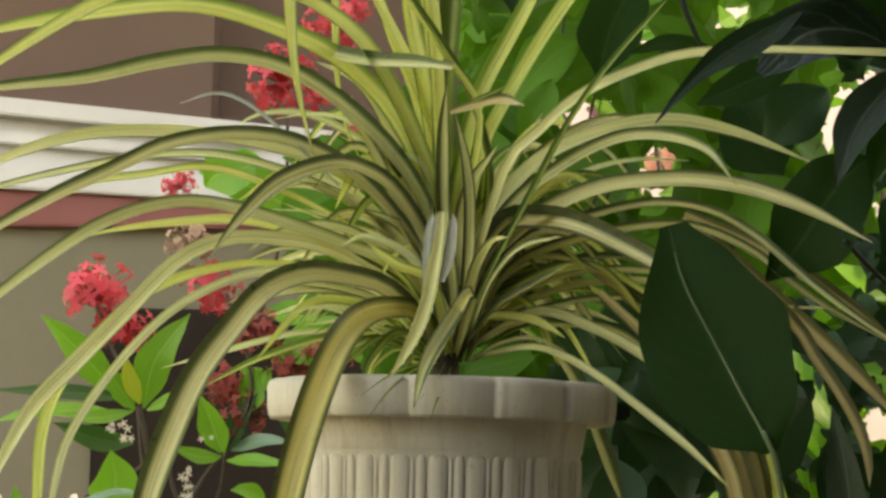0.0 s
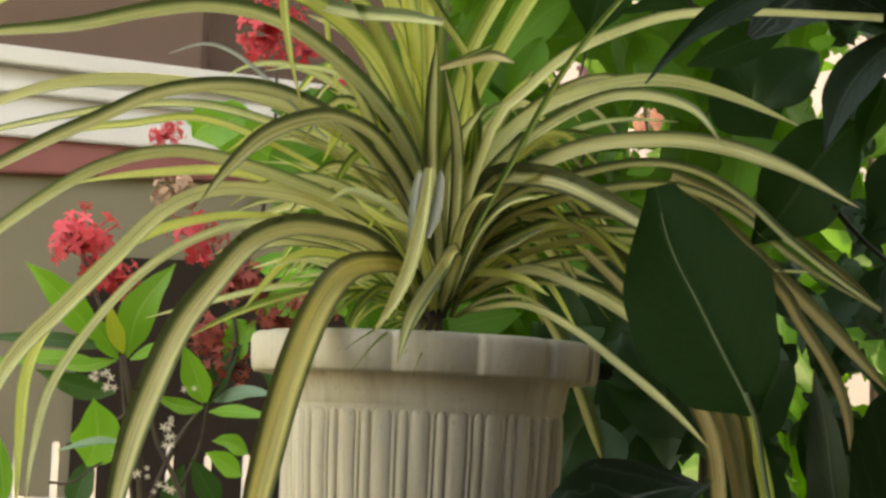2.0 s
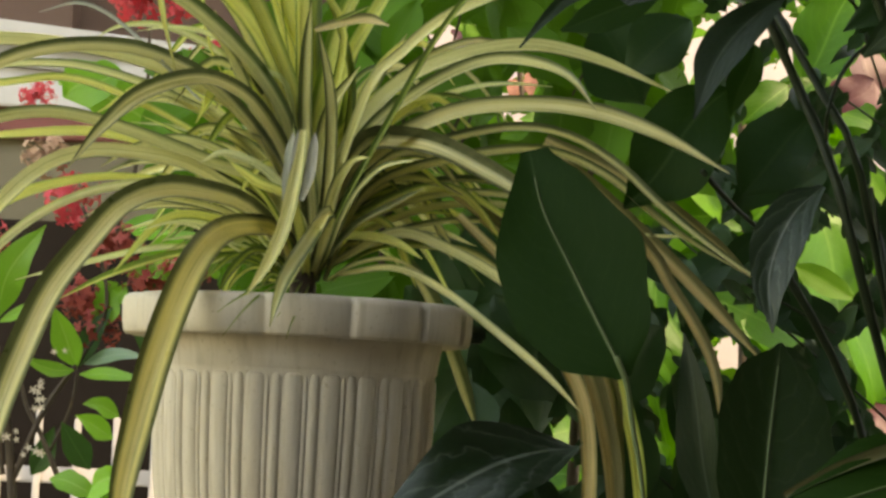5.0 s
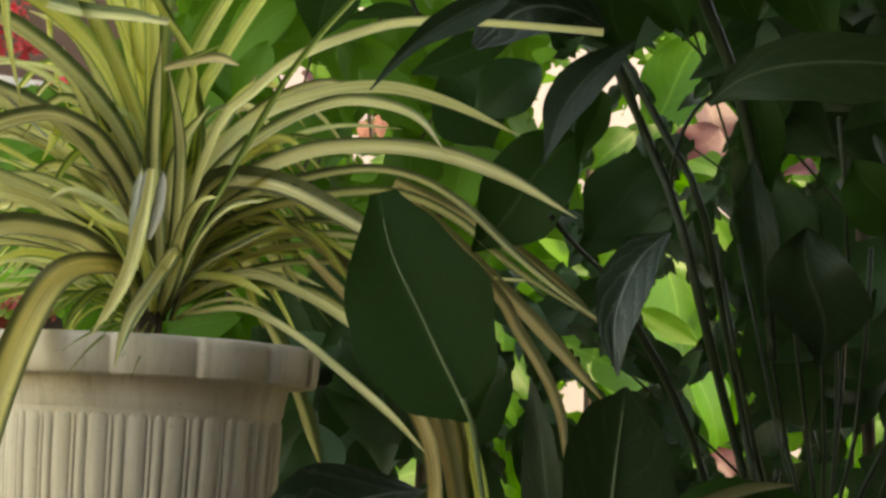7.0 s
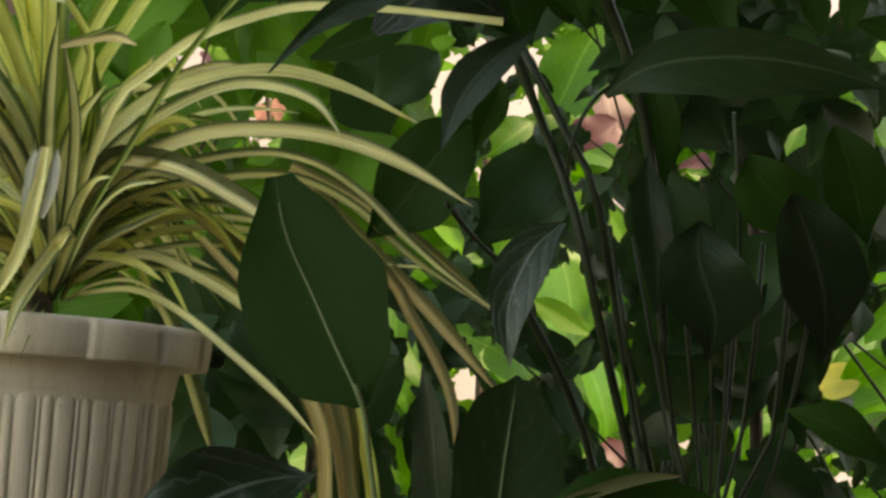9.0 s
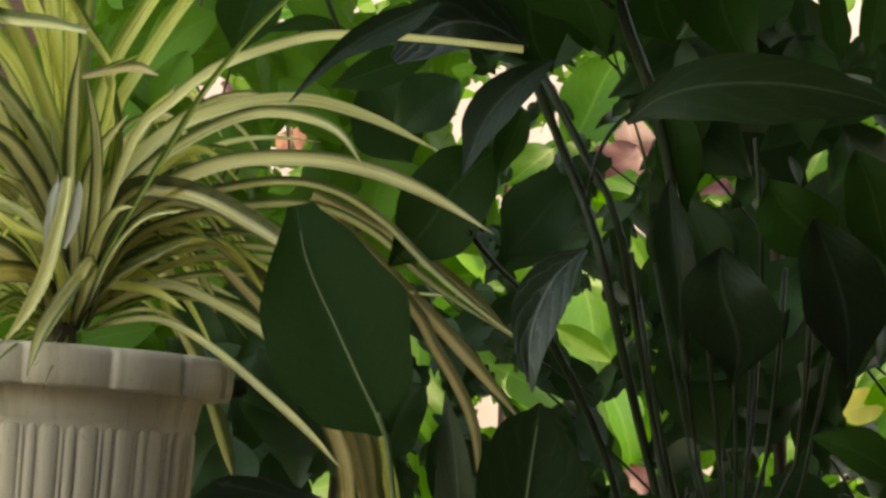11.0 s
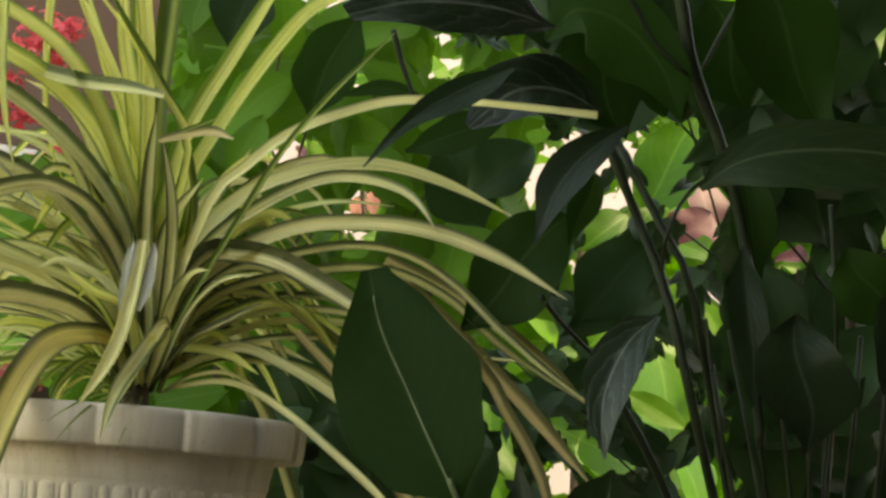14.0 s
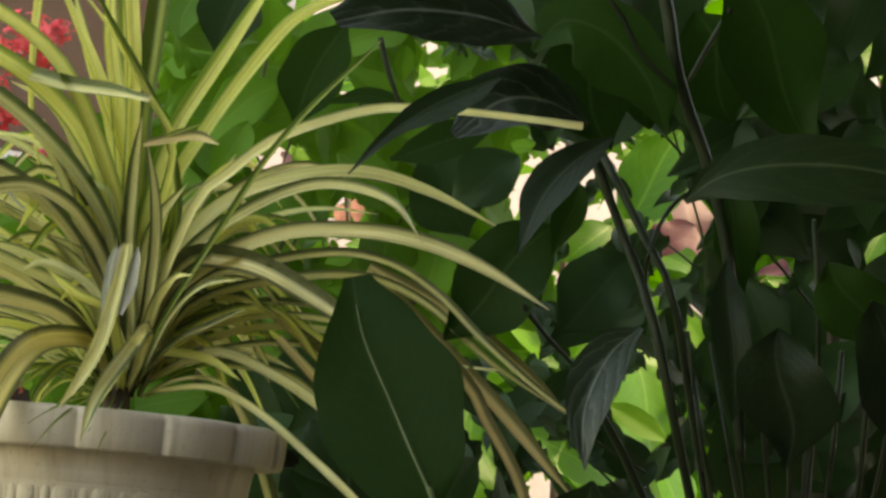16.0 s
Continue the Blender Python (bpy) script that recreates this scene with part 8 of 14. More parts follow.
shade_leaf(thicket_c, (0.645, 2.399, 1.500), (0.685, 2.435, 1.491), 0.017)
shade_leaf(thicket, (0.420, 2.549, 1.181), (0.424, 2.565, 1.154), 0.012)
shade_leaf(thicket_b, (0.603, 2.520, 1.503), (0.640, 2.529, 1.484), 0.020)
shade_leaf(thicket_c, (1.129, 2.725, 1.229), (1.174, 2.758, 1.213), 0.017)
shade_leaf(thicket, (0.900, 2.430, 1.219), (0.898, 2.422, 1.160), 0.029)
shade_leaf(thicket_b, (0.943, 2.659, 1.236), (0.935, 2.677, 1.212), 0.014)
shade_leaf(thicket_c, (0.565, 2.386, 1.324), (0.588, 2.374, 1.273), 0.025)
shade_leaf(thicket, (1.129, 2.458, 1.209), (1.129, 2.468, 1.070), 0.067)
shade_leaf(thicket_b, (0.664, 2.432, 1.161), (0.658, 2.403, 1.132), 0.013)
shade_leaf(thicket_c, (0.579, 2.669, 1.729), (0.574, 2.704, 1.685), 0.029)
shade_leaf(thicket, (0.375, 2.409, 1.802), (0.423, 2.452, 1.786), 0.027)
shade_leaf(thicket_b, (0.567, 2.495, 1.282), (0.601, 2.477, 1.265), 0.018)
shade_leaf(thicket, (0.712, 2.653, 1.472), (0.740, 2.668, 1.454), 0.014)
shade_leaf(thicket_b, (0.570, 2.470, 1.681), (0.591, 2.445, 1.665), 0.014)
shade_leaf(thicket_c, (0.475, 2.673, 1.401), (0.425, 2.641, 1.364), 0.030)
shade_leaf(thicket, (1.110, 2.555, 1.796), (1.071, 2.533, 1.756), 0.020)
shade_leaf(thicket_b, (0.684, 2.354, 1.200), (0.723, 2.400, 1.156), 0.023)
shade_leaf(thicket_c, (1.266, 2.646, 1.911), (1.114, 2.636, 1.835), 0.082)
shade_leaf(thicket, (0.429, 2.577, 1.111), (0.464, 2.559, 1.042), 0.047)
shade_leaf(thicket_b, (0.837, 2.579, 1.136), (0.849, 2.547, 1.096), 0.020)
shade_leaf(thicket_c, (0.450, 2.337, 1.659), (0.524, 2.361, 1.638), 0.034)
shade_leaf(thicket, (0.334, 2.372, 1.778), (0.362, 2.414, 1.747), 0.025)
shade_leaf(thicket_b, (0.643, 2.339, 1.179), (0.638, 2.316, 1.151), 0.016)
shade_leaf(thicket_c, (0.925, 2.322, 1.203), (0.932, 2.281, 1.160), 0.025)
shade_leaf(thicket, (0.427, 2.351, 1.294), (0.444, 2.397, 1.262), 0.018)
shade_leaf(thicket_b, (0.480, 2.310, 1.395), (0.456, 2.268, 1.369), 0.012)
shade_leaf(thicket_c, (0.450, 2.429, 1.318), (0.507, 2.458, 1.261), 0.037)
shade_leaf(thicket, (0.630, 2.656, 1.298), (0.671, 2.673, 1.258), 0.028)
shade_leaf(thicket_c, (1.165, 2.566, 1.757), (1.186, 2.574, 1.669), 0.040)
shade_leaf(thicket, (0.547, 2.640, 1.387), (0.492, 2.617, 1.354), 0.029)
shade_leaf(thicket_b, (0.691, 2.316, 1.644), (0.707, 2.344, 1.536), 0.056)
shade_leaf(thicket_c, (1.096, 2.493, 1.208), (1.147, 2.540, 1.112), 0.043)
shade_leaf(thicket, (0.369, 2.350, 1.282), (0.417, 2.354, 1.236), 0.039)
shade_leaf(thicket_b, (0.718, 2.600, 1.395), (0.703, 2.621, 1.371), 0.016)
shade_leaf(thicket_c, (0.751, 2.503, 1.236), (0.736, 2.540, 1.215), 0.018)
shade_leaf(thicket, (0.765, 2.380, 1.506), (0.769, 2.377, 1.477), 0.013)
shade_leaf(thicket_b, (0.975, 2.333, 1.377), (0.978, 2.348, 1.352), 0.013)
shade_leaf(thicket_c, (1.186, 2.668, 2.055), (1.375, 2.713, 1.960), 0.082)
shade_leaf(thicket, (0.823, 2.319, 1.785), (0.672, 2.282, 1.676), 0.082)
shade_leaf(thicket_b, (0.461, 2.370, 1.449), (0.469, 2.334, 1.414), 0.018)
shade_leaf(thicket_c, (1.180, 2.728, 1.180), (1.349, 2.769, 1.063), 0.078)
shade_leaf(thicket, (1.108, 2.564, 1.162), (1.076, 2.561, 1.142), 0.016)
shade_leaf(thicket_b, (1.144, 2.573, 1.759), (1.141, 2.554, 1.726), 0.016)
shade_leaf(thicket_c, (0.883, 2.636, 1.343), (0.898, 2.654, 1.188), 0.071)
shade_leaf(thicket, (0.600, 2.478, 1.134), (0.731, 2.459, 1.070), 0.069)
shade_leaf(thicket_b, (0.649, 2.497, 1.541), (0.634, 2.540, 1.522), 0.020)
shade_leaf(thicket_c, (1.131, 2.552, 1.586), (1.108, 2.544, 1.555), 0.015)
shade_leaf(thicket, (0.656, 2.693, 1.481), (0.735, 2.672, 1.415), 0.047)
shade_leaf(thicket_b, (0.730, 2.496, 1.598), (0.689, 2.456, 1.563), 0.017)
shade_leaf(thicket_c, (1.193, 2.598, 1.930), (1.184, 2.584, 1.719), 0.087)
shade_leaf(thicket, (0.973, 2.315, 1.698), (0.981, 2.278, 1.665), 0.016)
shade_leaf(thicket_b, (0.983, 2.320, 1.324), (0.980, 2.307, 1.300), 0.012)
shade_leaf(thicket_c, (0.669, 2.532, 1.232), (0.682, 2.524, 1.199), 0.019)
shade_leaf(thicket, (0.734, 2.551, 1.383), (0.774, 2.563, 1.323), 0.039)
shade_leaf(thicket_b, (1.133, 2.747, 1.218), (1.231, 2.796, 1.201), 0.033)
shade_leaf(thicket_c, (0.521, 2.637, 1.407), (0.537, 2.588, 1.386), 0.019)
shade_leaf(thicket, (0.718, 2.490, 1.674), (0.767, 2.516, 1.552), 0.063)
shade_leaf(thicket_b, (0.796, 2.568, 1.255), (0.749, 2.570, 1.217), 0.031)
shade_leaf(thicket_c, (0.910, 2.347, 1.179), (0.925, 2.368, 1.153), 0.014)
shade_leaf(thicket, (0.458, 2.394, 1.853), (0.448, 2.367, 1.717), 0.063)
shade_leaf(thicket_b, (0.863, 2.433, 1.414), (0.959, 2.463, 1.335), 0.064)
shade_leaf(thicket_c, (0.398, 2.576, 1.393), (0.435, 2.626, 1.381), 0.016)
shade_leaf(thicket, (0.715, 2.560, 1.338), (0.695, 2.581, 1.311), 0.017)
shade_leaf(thicket_b, (1.043, 2.707, 1.177), (1.071, 2.690, 1.149), 0.025)
shade_leaf(thicket_c, (1.129, 2.576, 1.436), (1.093, 2.543, 1.411), 0.012)
shade_leaf(thicket, (0.678, 2.609, 1.968), (0.642, 2.593, 1.794), 0.085)
shade_leaf(thicket_b, (0.710, 2.627, 1.932), (0.702, 2.604, 1.877), 0.026)
shade_leaf(thicket_c, (0.677, 2.482, 1.656), (0.665, 2.512, 1.636), 0.014)
shade_leaf(thicket, (0.478, 2.586, 1.234), (0.520, 2.547, 1.172), 0.037)
shade_leaf(thicket_b, (1.167, 2.571, 1.582), (1.233, 2.610, 1.429), 0.079)
shade_leaf(thicket_c, (0.637, 2.567, 1.579), (0.612, 2.557, 1.539), 0.019)
shade_leaf(thicket, (0.996, 2.394, 1.615), (0.988, 2.435, 1.583), 0.020)
shade_leaf(thicket_b, (0.969, 2.511, 1.345), (0.799, 2.477, 1.265), 0.088)
shade_leaf(thicket_c, (0.598, 2.406, 1.686), (0.612, 2.367, 1.660), 0.016)
shade_leaf(thicket, (1.013, 2.532, 1.205), (0.980, 2.502, 1.184), 0.015)
shade_leaf(thicket_b, (0.712, 2.307, 1.724), (0.769, 2.258, 1.626), 0.051)
shade_leaf(thicket_c, (0.664, 2.389, 1.513), (0.655, 2.388, 1.487), 0.015)
shade_leaf(thicket, (0.980, 2.305, 1.699), (0.932, 2.257, 1.666), 0.017)
shade_leaf(thicket_b, (0.700, 2.320, 1.500), (0.754, 2.311, 1.377), 0.069)
shade_leaf(thicket_c, (1.235, 2.728, 1.304), (1.223, 2.687, 1.235), 0.038)
shade_leaf(thicket, (0.511, 2.395, 1.488), (0.494, 2.379, 1.464), 0.013)
shade_leaf(thicket_b, (1.163, 2.692, 1.597), (1.109, 2.644, 1.559), 0.024)
shade_leaf(thicket_c, (0.484, 2.302, 1.763), (0.494, 2.346, 1.749), 0.012)
shade_leaf(thicket, (1.118, 2.433, 1.448), (1.122, 2.422, 1.256), 0.089)
shade_leaf(thicket_b, (0.365, 2.465, 1.774), (0.400, 2.479, 1.763), 0.021)
shade_leaf(thicket_c, (0.781, 2.648, 1.367), (0.739, 2.678, 1.342), 0.024)
shade_leaf(thicket, (0.392, 2.388, 1.206), (0.416, 2.397, 1.180), 0.016)
shade_leaf(thicket_b, (1.205, 2.741, 1.641), (1.334, 2.697, 1.595), 0.083)
shade_leaf(thicket_c, (0.802, 2.694, 1.183), (0.886, 2.717, 1.120), 0.044)
shade_leaf(thicket, (0.675, 2.322, 1.694), (0.677, 2.327, 1.556), 0.081)
shade_leaf(thicket_b, (0.767, 2.537, 1.686), (0.781, 2.578, 1.539), 0.069)
shade_leaf(thicket_c, (0.465, 2.378, 1.131), (0.467, 2.387, 0.996), 0.063)
shade_leaf(thicket, (0.693, 2.446, 1.594), (0.738, 2.471, 1.568), 0.025)
shade_leaf(thicket_b, (0.547, 2.563, 1.272), (0.553, 2.563, 1.247), 0.011)
shade_leaf(thicket_c, (0.753, 2.739, 1.766), (0.735, 2.748, 1.727), 0.022)
shade_leaf(thicket, (0.661, 2.594, 1.765), (0.706, 2.618, 1.723), 0.030)
shade_leaf(thicket_b, (0.900, 2.735, 1.082), (0.959, 2.784, 1.060), 0.020)
shade_leaf(thicket_c, (0.687, 2.736, 1.630), (0.679, 2.750, 1.605), 0.013)
shade_leaf(thicket, (0.539, 2.427, 1.647), (0.568, 2.432, 1.605), 0.025)
shade_leaf(thicket_b, (0.718, 2.435, 1.514), (0.774, 2.398, 1.419), 0.054)
shade_leaf(thicket_c, (0.768, 2.565, 1.877), (0.704, 2.612, 1.778), 0.067)
shade_leaf(thicket, (0.464, 2.654, 1.821), (0.503, 2.691, 1.813), 0.017)
shade_leaf(thicket_b, (0.579, 2.736, 1.581), (0.565, 2.751, 1.554), 0.014)
shade_leaf(thicket_c, (0.630, 2.489, 1.518), (0.594, 2.442, 1.494), 0.013)
shade_leaf(thicket, (0.650, 2.417, 1.182), (0.635, 2.441, 1.168), 0.012)
shade_leaf(thicket_b, (1.288, 2.547, 1.586), (1.158, 2.533, 1.516), 0.074)
shade_leaf(thicket_c, (0.482, 2.684, 1.206), (0.477, 2.703, 1.170), 0.021)
shade_leaf(thicket, (0.691, 2.416, 1.326), (0.711, 2.445, 1.304), 0.013)
shade_leaf(thicket_b, (0.494, 2.521, 1.249), (0.463, 2.480, 1.230), 0.013)
shade_leaf(thicket_c, (0.417, 2.573, 1.358), (0.504, 2.604, 1.328), 0.048)
shade_leaf(thicket, (0.399, 2.363, 1.131), (0.386, 2.353, 1.109), 0.013)
shade_leaf(thicket_b, (0.619, 2.406, 1.251), (0.620, 2.356, 1.177), 0.037)
shade_leaf(thicket_c, (0.764, 2.731, 1.342), (0.801, 2.763, 1.329), 0.014)
shade_leaf(thicket, (0.597, 2.303, 1.910), (0.534, 2.273, 1.731), 0.097)
shade_leaf(thicket_b, (1.147, 2.556, 1.300), (1.123, 2.517, 1.257), 0.022)
shade_leaf(thicket_c, (0.980, 2.434, 1.481), (1.011, 2.461, 1.377), 0.046)
shade_leaf(thicket, (0.623, 2.455, 1.415), (0.626, 2.489, 1.392), 0.012)
shade_leaf(thicket_b, (0.782, 2.378, 1.728), (0.892, 2.404, 1.670), 0.053)
shade_leaf(thicket_c, (0.613, 2.483, 1.767), (0.755, 2.513, 1.730), 0.070)
shade_leaf(thicket, (0.992, 2.514, 2.012), (0.853, 2.470, 1.826), 0.099)
shade_leaf(thicket_b, (0.531, 2.456, 1.248), (0.561, 2.494, 1.232), 0.013)
shade_leaf(thicket_c, (0.951, 2.636, 1.133), (1.075, 2.671, 1.105), 0.059)
shade_leaf(thicket_b, (0.395, 2.413, 1.332), (0.407, 2.368, 1.311), 0.013)
shade_leaf(thicket_c, (0.595, 2.557, 1.514), (0.642, 2.528, 1.425), 0.049)
shade_leaf(thicket, (0.586, 2.311, 1.255), (0.609, 2.356, 1.236), 0.011)
shade_leaf(thicket_b, (0.672, 2.388, 1.289), (0.654, 2.394, 1.272), 0.011)
shade_leaf(thicket_c, (0.905, 2.660, 1.720), (0.766, 2.632, 1.583), 0.092)
shade_leaf(thicket, (0.596, 2.578, 1.452), (0.578, 2.603, 1.433), 0.014)
shade_leaf(thicket_b, (0.773, 2.449, 1.101), (0.753, 2.469, 0.986), 0.059)
shade_leaf(thicket_c, (0.448, 2.408, 1.292), (0.457, 2.426, 1.249), 0.022)
shade_leaf(thicket, (1.048, 2.551, 1.367), (1.018, 2.559, 1.325), 0.022)
shade_leaf(thicket_b, (0.846, 2.594, 1.148), (0.747, 2.564, 1.102), 0.047)
shade_leaf(thicket_c, (0.948, 2.588, 1.663), (0.917, 2.621, 1.588), 0.041)
shade_leaf(thicket, (1.217, 2.540, 1.573), (1.236, 2.547, 1.410), 0.076)
shade_leaf(thicket_b, (0.954, 2.747, 1.245), (0.912, 2.699, 1.191), 0.026)
shade_leaf(thicket_c, (1.087, 2.427, 1.548), (1.078, 2.456, 1.536), 0.011)
shade_leaf(thicket, (0.838, 2.333, 1.709), (0.839, 2.287, 1.563), 0.076)
shade_leaf(thicket_b, (0.434, 2.327, 1.697), (0.431, 2.281, 1.662), 0.014)
shade_leaf(thicket_c, (0.555, 2.558, 1.717), (0.542, 2.528, 1.644), 0.030)
shade_leaf(thicket, (0.535, 2.690, 1.424), (0.527, 2.706, 1.388), 0.019)
shade_leaf(thicket_b, (0.683, 2.705, 1.582), (0.589, 2.679, 1.538), 0.046)
shade_leaf(thicket_c, (0.455, 2.348, 1.715), (0.446, 2.395, 1.692), 0.019)
shade_leaf(thicket, (0.857, 2.591, 1.894), (0.878, 2.548, 1.728), 0.071)
shade_leaf(thicket_b, (0.754, 2.574, 1.688), (0.882, 2.606, 1.573), 0.089)
shade_leaf(thicket_c, (0.912, 2.651, 1.224), (0.882, 2.604, 1.188), 0.018)
shade_leaf(thicket, (0.428, 2.670, 1.889), (0.359, 2.649, 1.842), 0.044)
shade_leaf(thicket_b, (1.180, 2.732, 1.442), (1.213, 2.733, 1.431), 0.018)
shade_leaf(thicket_c, (0.501, 2.504, 1.465), (0.533, 2.501, 1.454), 0.018)
shade_leaf(thicket, (1.019, 2.710, 1.557), (0.954, 2.760, 1.430), 0.072)
shade_leaf(thicket_b, (0.498, 2.415, 1.572), (0.501, 2.393, 1.514), 0.031)
shade_leaf(thicket_c, (1.022, 2.343, 1.399), (1.018, 2.313, 1.373), 0.013)
shade_leaf(thicket, (0.650, 2.412, 1.624), (0.631, 2.414, 1.600), 0.017)
shade_leaf(thicket_b, (0.955, 2.394, 1.500), (1.117, 2.442, 1.449), 0.083)
shade_leaf(thicket_c, (0.564, 2.630, 1.667), (0.538, 2.602, 1.638), 0.016)
shade_leaf(thicket, (1.156, 2.523, 1.525), (1.189, 2.571, 1.340), 0.084)
shade_leaf(thicket_b, (0.991, 2.347, 1.769), (0.983, 2.329, 1.696), 0.031)
shade_leaf(thicket_c, (0.708, 2.670, 1.660), (0.669, 2.628, 1.627), 0.016)
shade_leaf(thicket, (0.598, 2.353, 1.734), (0.692, 2.319, 1.644), 0.071)
shade_leaf(thicket_c, (0.587, 2.714, 1.641), (0.585, 2.673, 1.606), 0.013)
shade_leaf(thicket, (0.968, 2.720, 1.456), (1.123, 2.725, 1.393), 0.091)
shade_leaf(thicket_b, (1.012, 2.703, 1.778), (0.917, 2.733, 1.621), 0.093)
shade_leaf(thicket_c, (0.437, 2.315, 1.123), (0.421, 2.288, 1.104), 0.011)
shade_leaf(thicket_b, (1.047, 2.516, 1.527), (1.126, 2.487, 1.443), 0.059)
shade_leaf(thicket_c, (1.135, 2.520, 1.359), (1.114, 2.547, 1.343), 0.019)
shade_leaf(thicket, (0.720, 2.499, 1.112), (0.639, 2.455, 0.995), 0.083)
shade_leaf(thicket_b, (1.091, 2.404, 1.161), (1.020, 2.391, 1.065), 0.048)
shade_leaf(thicket_c, (1.334, 2.643, 1.246), (1.150, 2.606, 1.122), 0.094)
shade_leaf(thicket, (0.629, 2.396, 1.550), (0.611, 2.395, 1.527), 0.013)
shade_leaf(thicket_b, (1.193, 2.748, 2.107), (1.078, 2.765, 1.932), 0.099)
shade_leaf(thicket_c, (0.395, 2.616, 1.122), (0.445, 2.589, 1.060), 0.043)
shade_leaf(thicket, (0.430, 2.695, 1.178), (0.475, 2.739, 1.141), 0.028)
shade_leaf(thicket_b, (0.643, 2.696, 1.603), (0.618, 2.660, 1.573), 0.015)
shade_leaf(thicket_c, (0.521, 2.706, 1.396), (0.603, 2.699, 1.337), 0.050)
shade_leaf(thicket, (0.777, 2.490, 1.311), (0.889, 2.477, 1.251), 0.071)
shade_leaf(thicket_b, (0.934, 2.305, 1.941), (0.940, 2.268, 1.752), 0.082)
shade_leaf(thicket_c, (0.697, 2.749, 1.272), (0.727, 2.765, 1.255), 0.015)
shade_leaf(thicket, (0.797, 2.487, 1.814), (0.749, 2.529, 1.694), 0.069)
shade_leaf(thicket_b, (0.899, 2.711, 1.574), (1.038, 2.726, 1.521), 0.060)
shade_leaf(thicket_c, (0.853, 2.633, 1.537), (0.832, 2.648, 1.513), 0.018)
shade_leaf(thicket, (1.167, 2.412, 1.295), (1.108, 2.401, 1.107), 0.107)
shade_leaf(thicket_b, (0.522, 2.498, 1.416), (0.545, 2.503, 1.405), 0.012)
shade_leaf(thicket_c, (0.411, 2.432, 1.152), (0.433, 2.460, 1.130), 0.015)
shade_leaf(thicket, (0.746, 2.520, 1.791), (0.731, 2.561, 1.670), 0.067)
shade_leaf(thicket_b, (1.123, 2.359, 1.683), (1.005, 2.317, 1.525), 0.072)
shade_leaf(thicket_c, (0.575, 2.697, 1.660), (0.578, 2.727, 1.602), 0.031)
shade_leaf(thicket, (1.067, 2.663, 1.808), (1.035, 2.664, 1.671), 0.068)
shade_leaf(thicket_b, (0.766, 2.566, 1.083), (0.603, 2.549, 1.016), 0.082)
shade_leaf(thicket_c, (1.186, 2.716, 1.465), (1.171, 2.716, 1.434), 0.016)
shade_leaf(thicket, (0.759, 2.672, 1.196), (0.779, 2.634, 1.184), 0.015)
shade_leaf(thicket_b, (0.587, 2.479, 1.561), (0.604, 2.479, 1.541), 0.015)
shade_leaf(thicket_c, (0.400, 2.625, 1.818), (0.392, 2.650, 1.799), 0.014)
shade_leaf(thicket, (0.460, 2.544, 1.308), (0.448, 2.504, 1.281), 0.013)
shade_leaf(thicket_b, (0.552, 2.487, 1.475), (0.511, 2.537, 1.403), 0.046)
shade_leaf(thicket_c, (0.452, 2.710, 1.224), (0.444, 2.744, 1.184), 0.023)
shade_leaf(thicket, (0.648, 2.346, 1.488), (0.617, 2.388, 1.458), 0.026)
shade_leaf(thicket_b, (0.747, 2.642, 1.697), (0.697, 2.641, 1.661), 0.030)
shade_leaf(thicket_c, (0.762, 2.614, 1.992), (0.933, 2.641, 1.878), 0.091)
shade_leaf(thicket, (0.894, 2.695, 1.784), (1.038, 2.686, 1.694), 0.098)
shade_leaf(thicket_b, (0.719, 2.615, 1.152), (0.684, 2.576, 1.099), 0.032)
shade_leaf(thicket_c, (0.462, 2.493, 1.114), (0.476, 2.530, 1.089), 0.013)
shade_leaf(thicket, (1.139, 2.682, 1.086), (1.050, 2.680, 0.994), 0.066)
shade_leaf(thicket_b, (0.599, 2.626, 1.565), (0.607, 2.597, 1.463), 0.047)
shade_leaf(thicket_c, (1.137, 2.718, 1.491), (1.073, 2.763, 1.388), 0.056)
shade_leaf(thicket, (0.449, 2.304, 1.164), (0.488, 2.284, 1.072), 0.051)
shade_leaf(thicket_b, (0.622, 2.630, 1.964), (0.644, 2.660, 1.837), 0.074)
shade_leaf(thicket_c, (0.677, 2.396, 1.762), (0.744, 2.357, 1.624), 0.074)
shade_leaf(thicket, (1.055, 2.703, 1.195), (1.071, 2.745, 1.167), 0.014)
shade_leaf(thicket_b, (1.140, 2.575, 1.330), (1.116, 2.603, 1.313), 0.017)
shade_leaf(thicket_c, (0.562, 2.599, 1.905), (0.672, 2.624, 1.741), 0.095)
shade_leaf(thicket, (0.544, 2.690, 1.882), (0.520, 2.671, 1.847), 0.020)
shade_leaf(thicket_b, (0.426, 2.711, 1.210), (0.448, 2.739, 1.155), 0.026)
shade_leaf(thicket_c, (0.438, 2.569, 1.333), (0.452, 2.551, 1.309), 0.015)
shade_leaf(thicket, (1.134, 2.604, 1.148), (1.233, 2.637, 1.048), 0.073)
shade_leaf(thicket_b, (0.387, 2.318, 1.748), (0.380, 2.368, 1.740), 0.013)
shade_leaf(thicket_c, (0.646, 2.472, 1.135), (0.729, 2.425, 1.105), 0.053)
shade_leaf(thicket, (0.900, 2.353, 1.605), (0.989, 2.382, 1.548), 0.055)
shade_leaf(thicket_b, (0.773, 2.499, 1.356), (0.870, 2.493, 1.228), 0.085)
shade_leaf(thicket_c, (1.074, 2.545, 1.840), (1.113, 2.563, 1.772), 0.041)
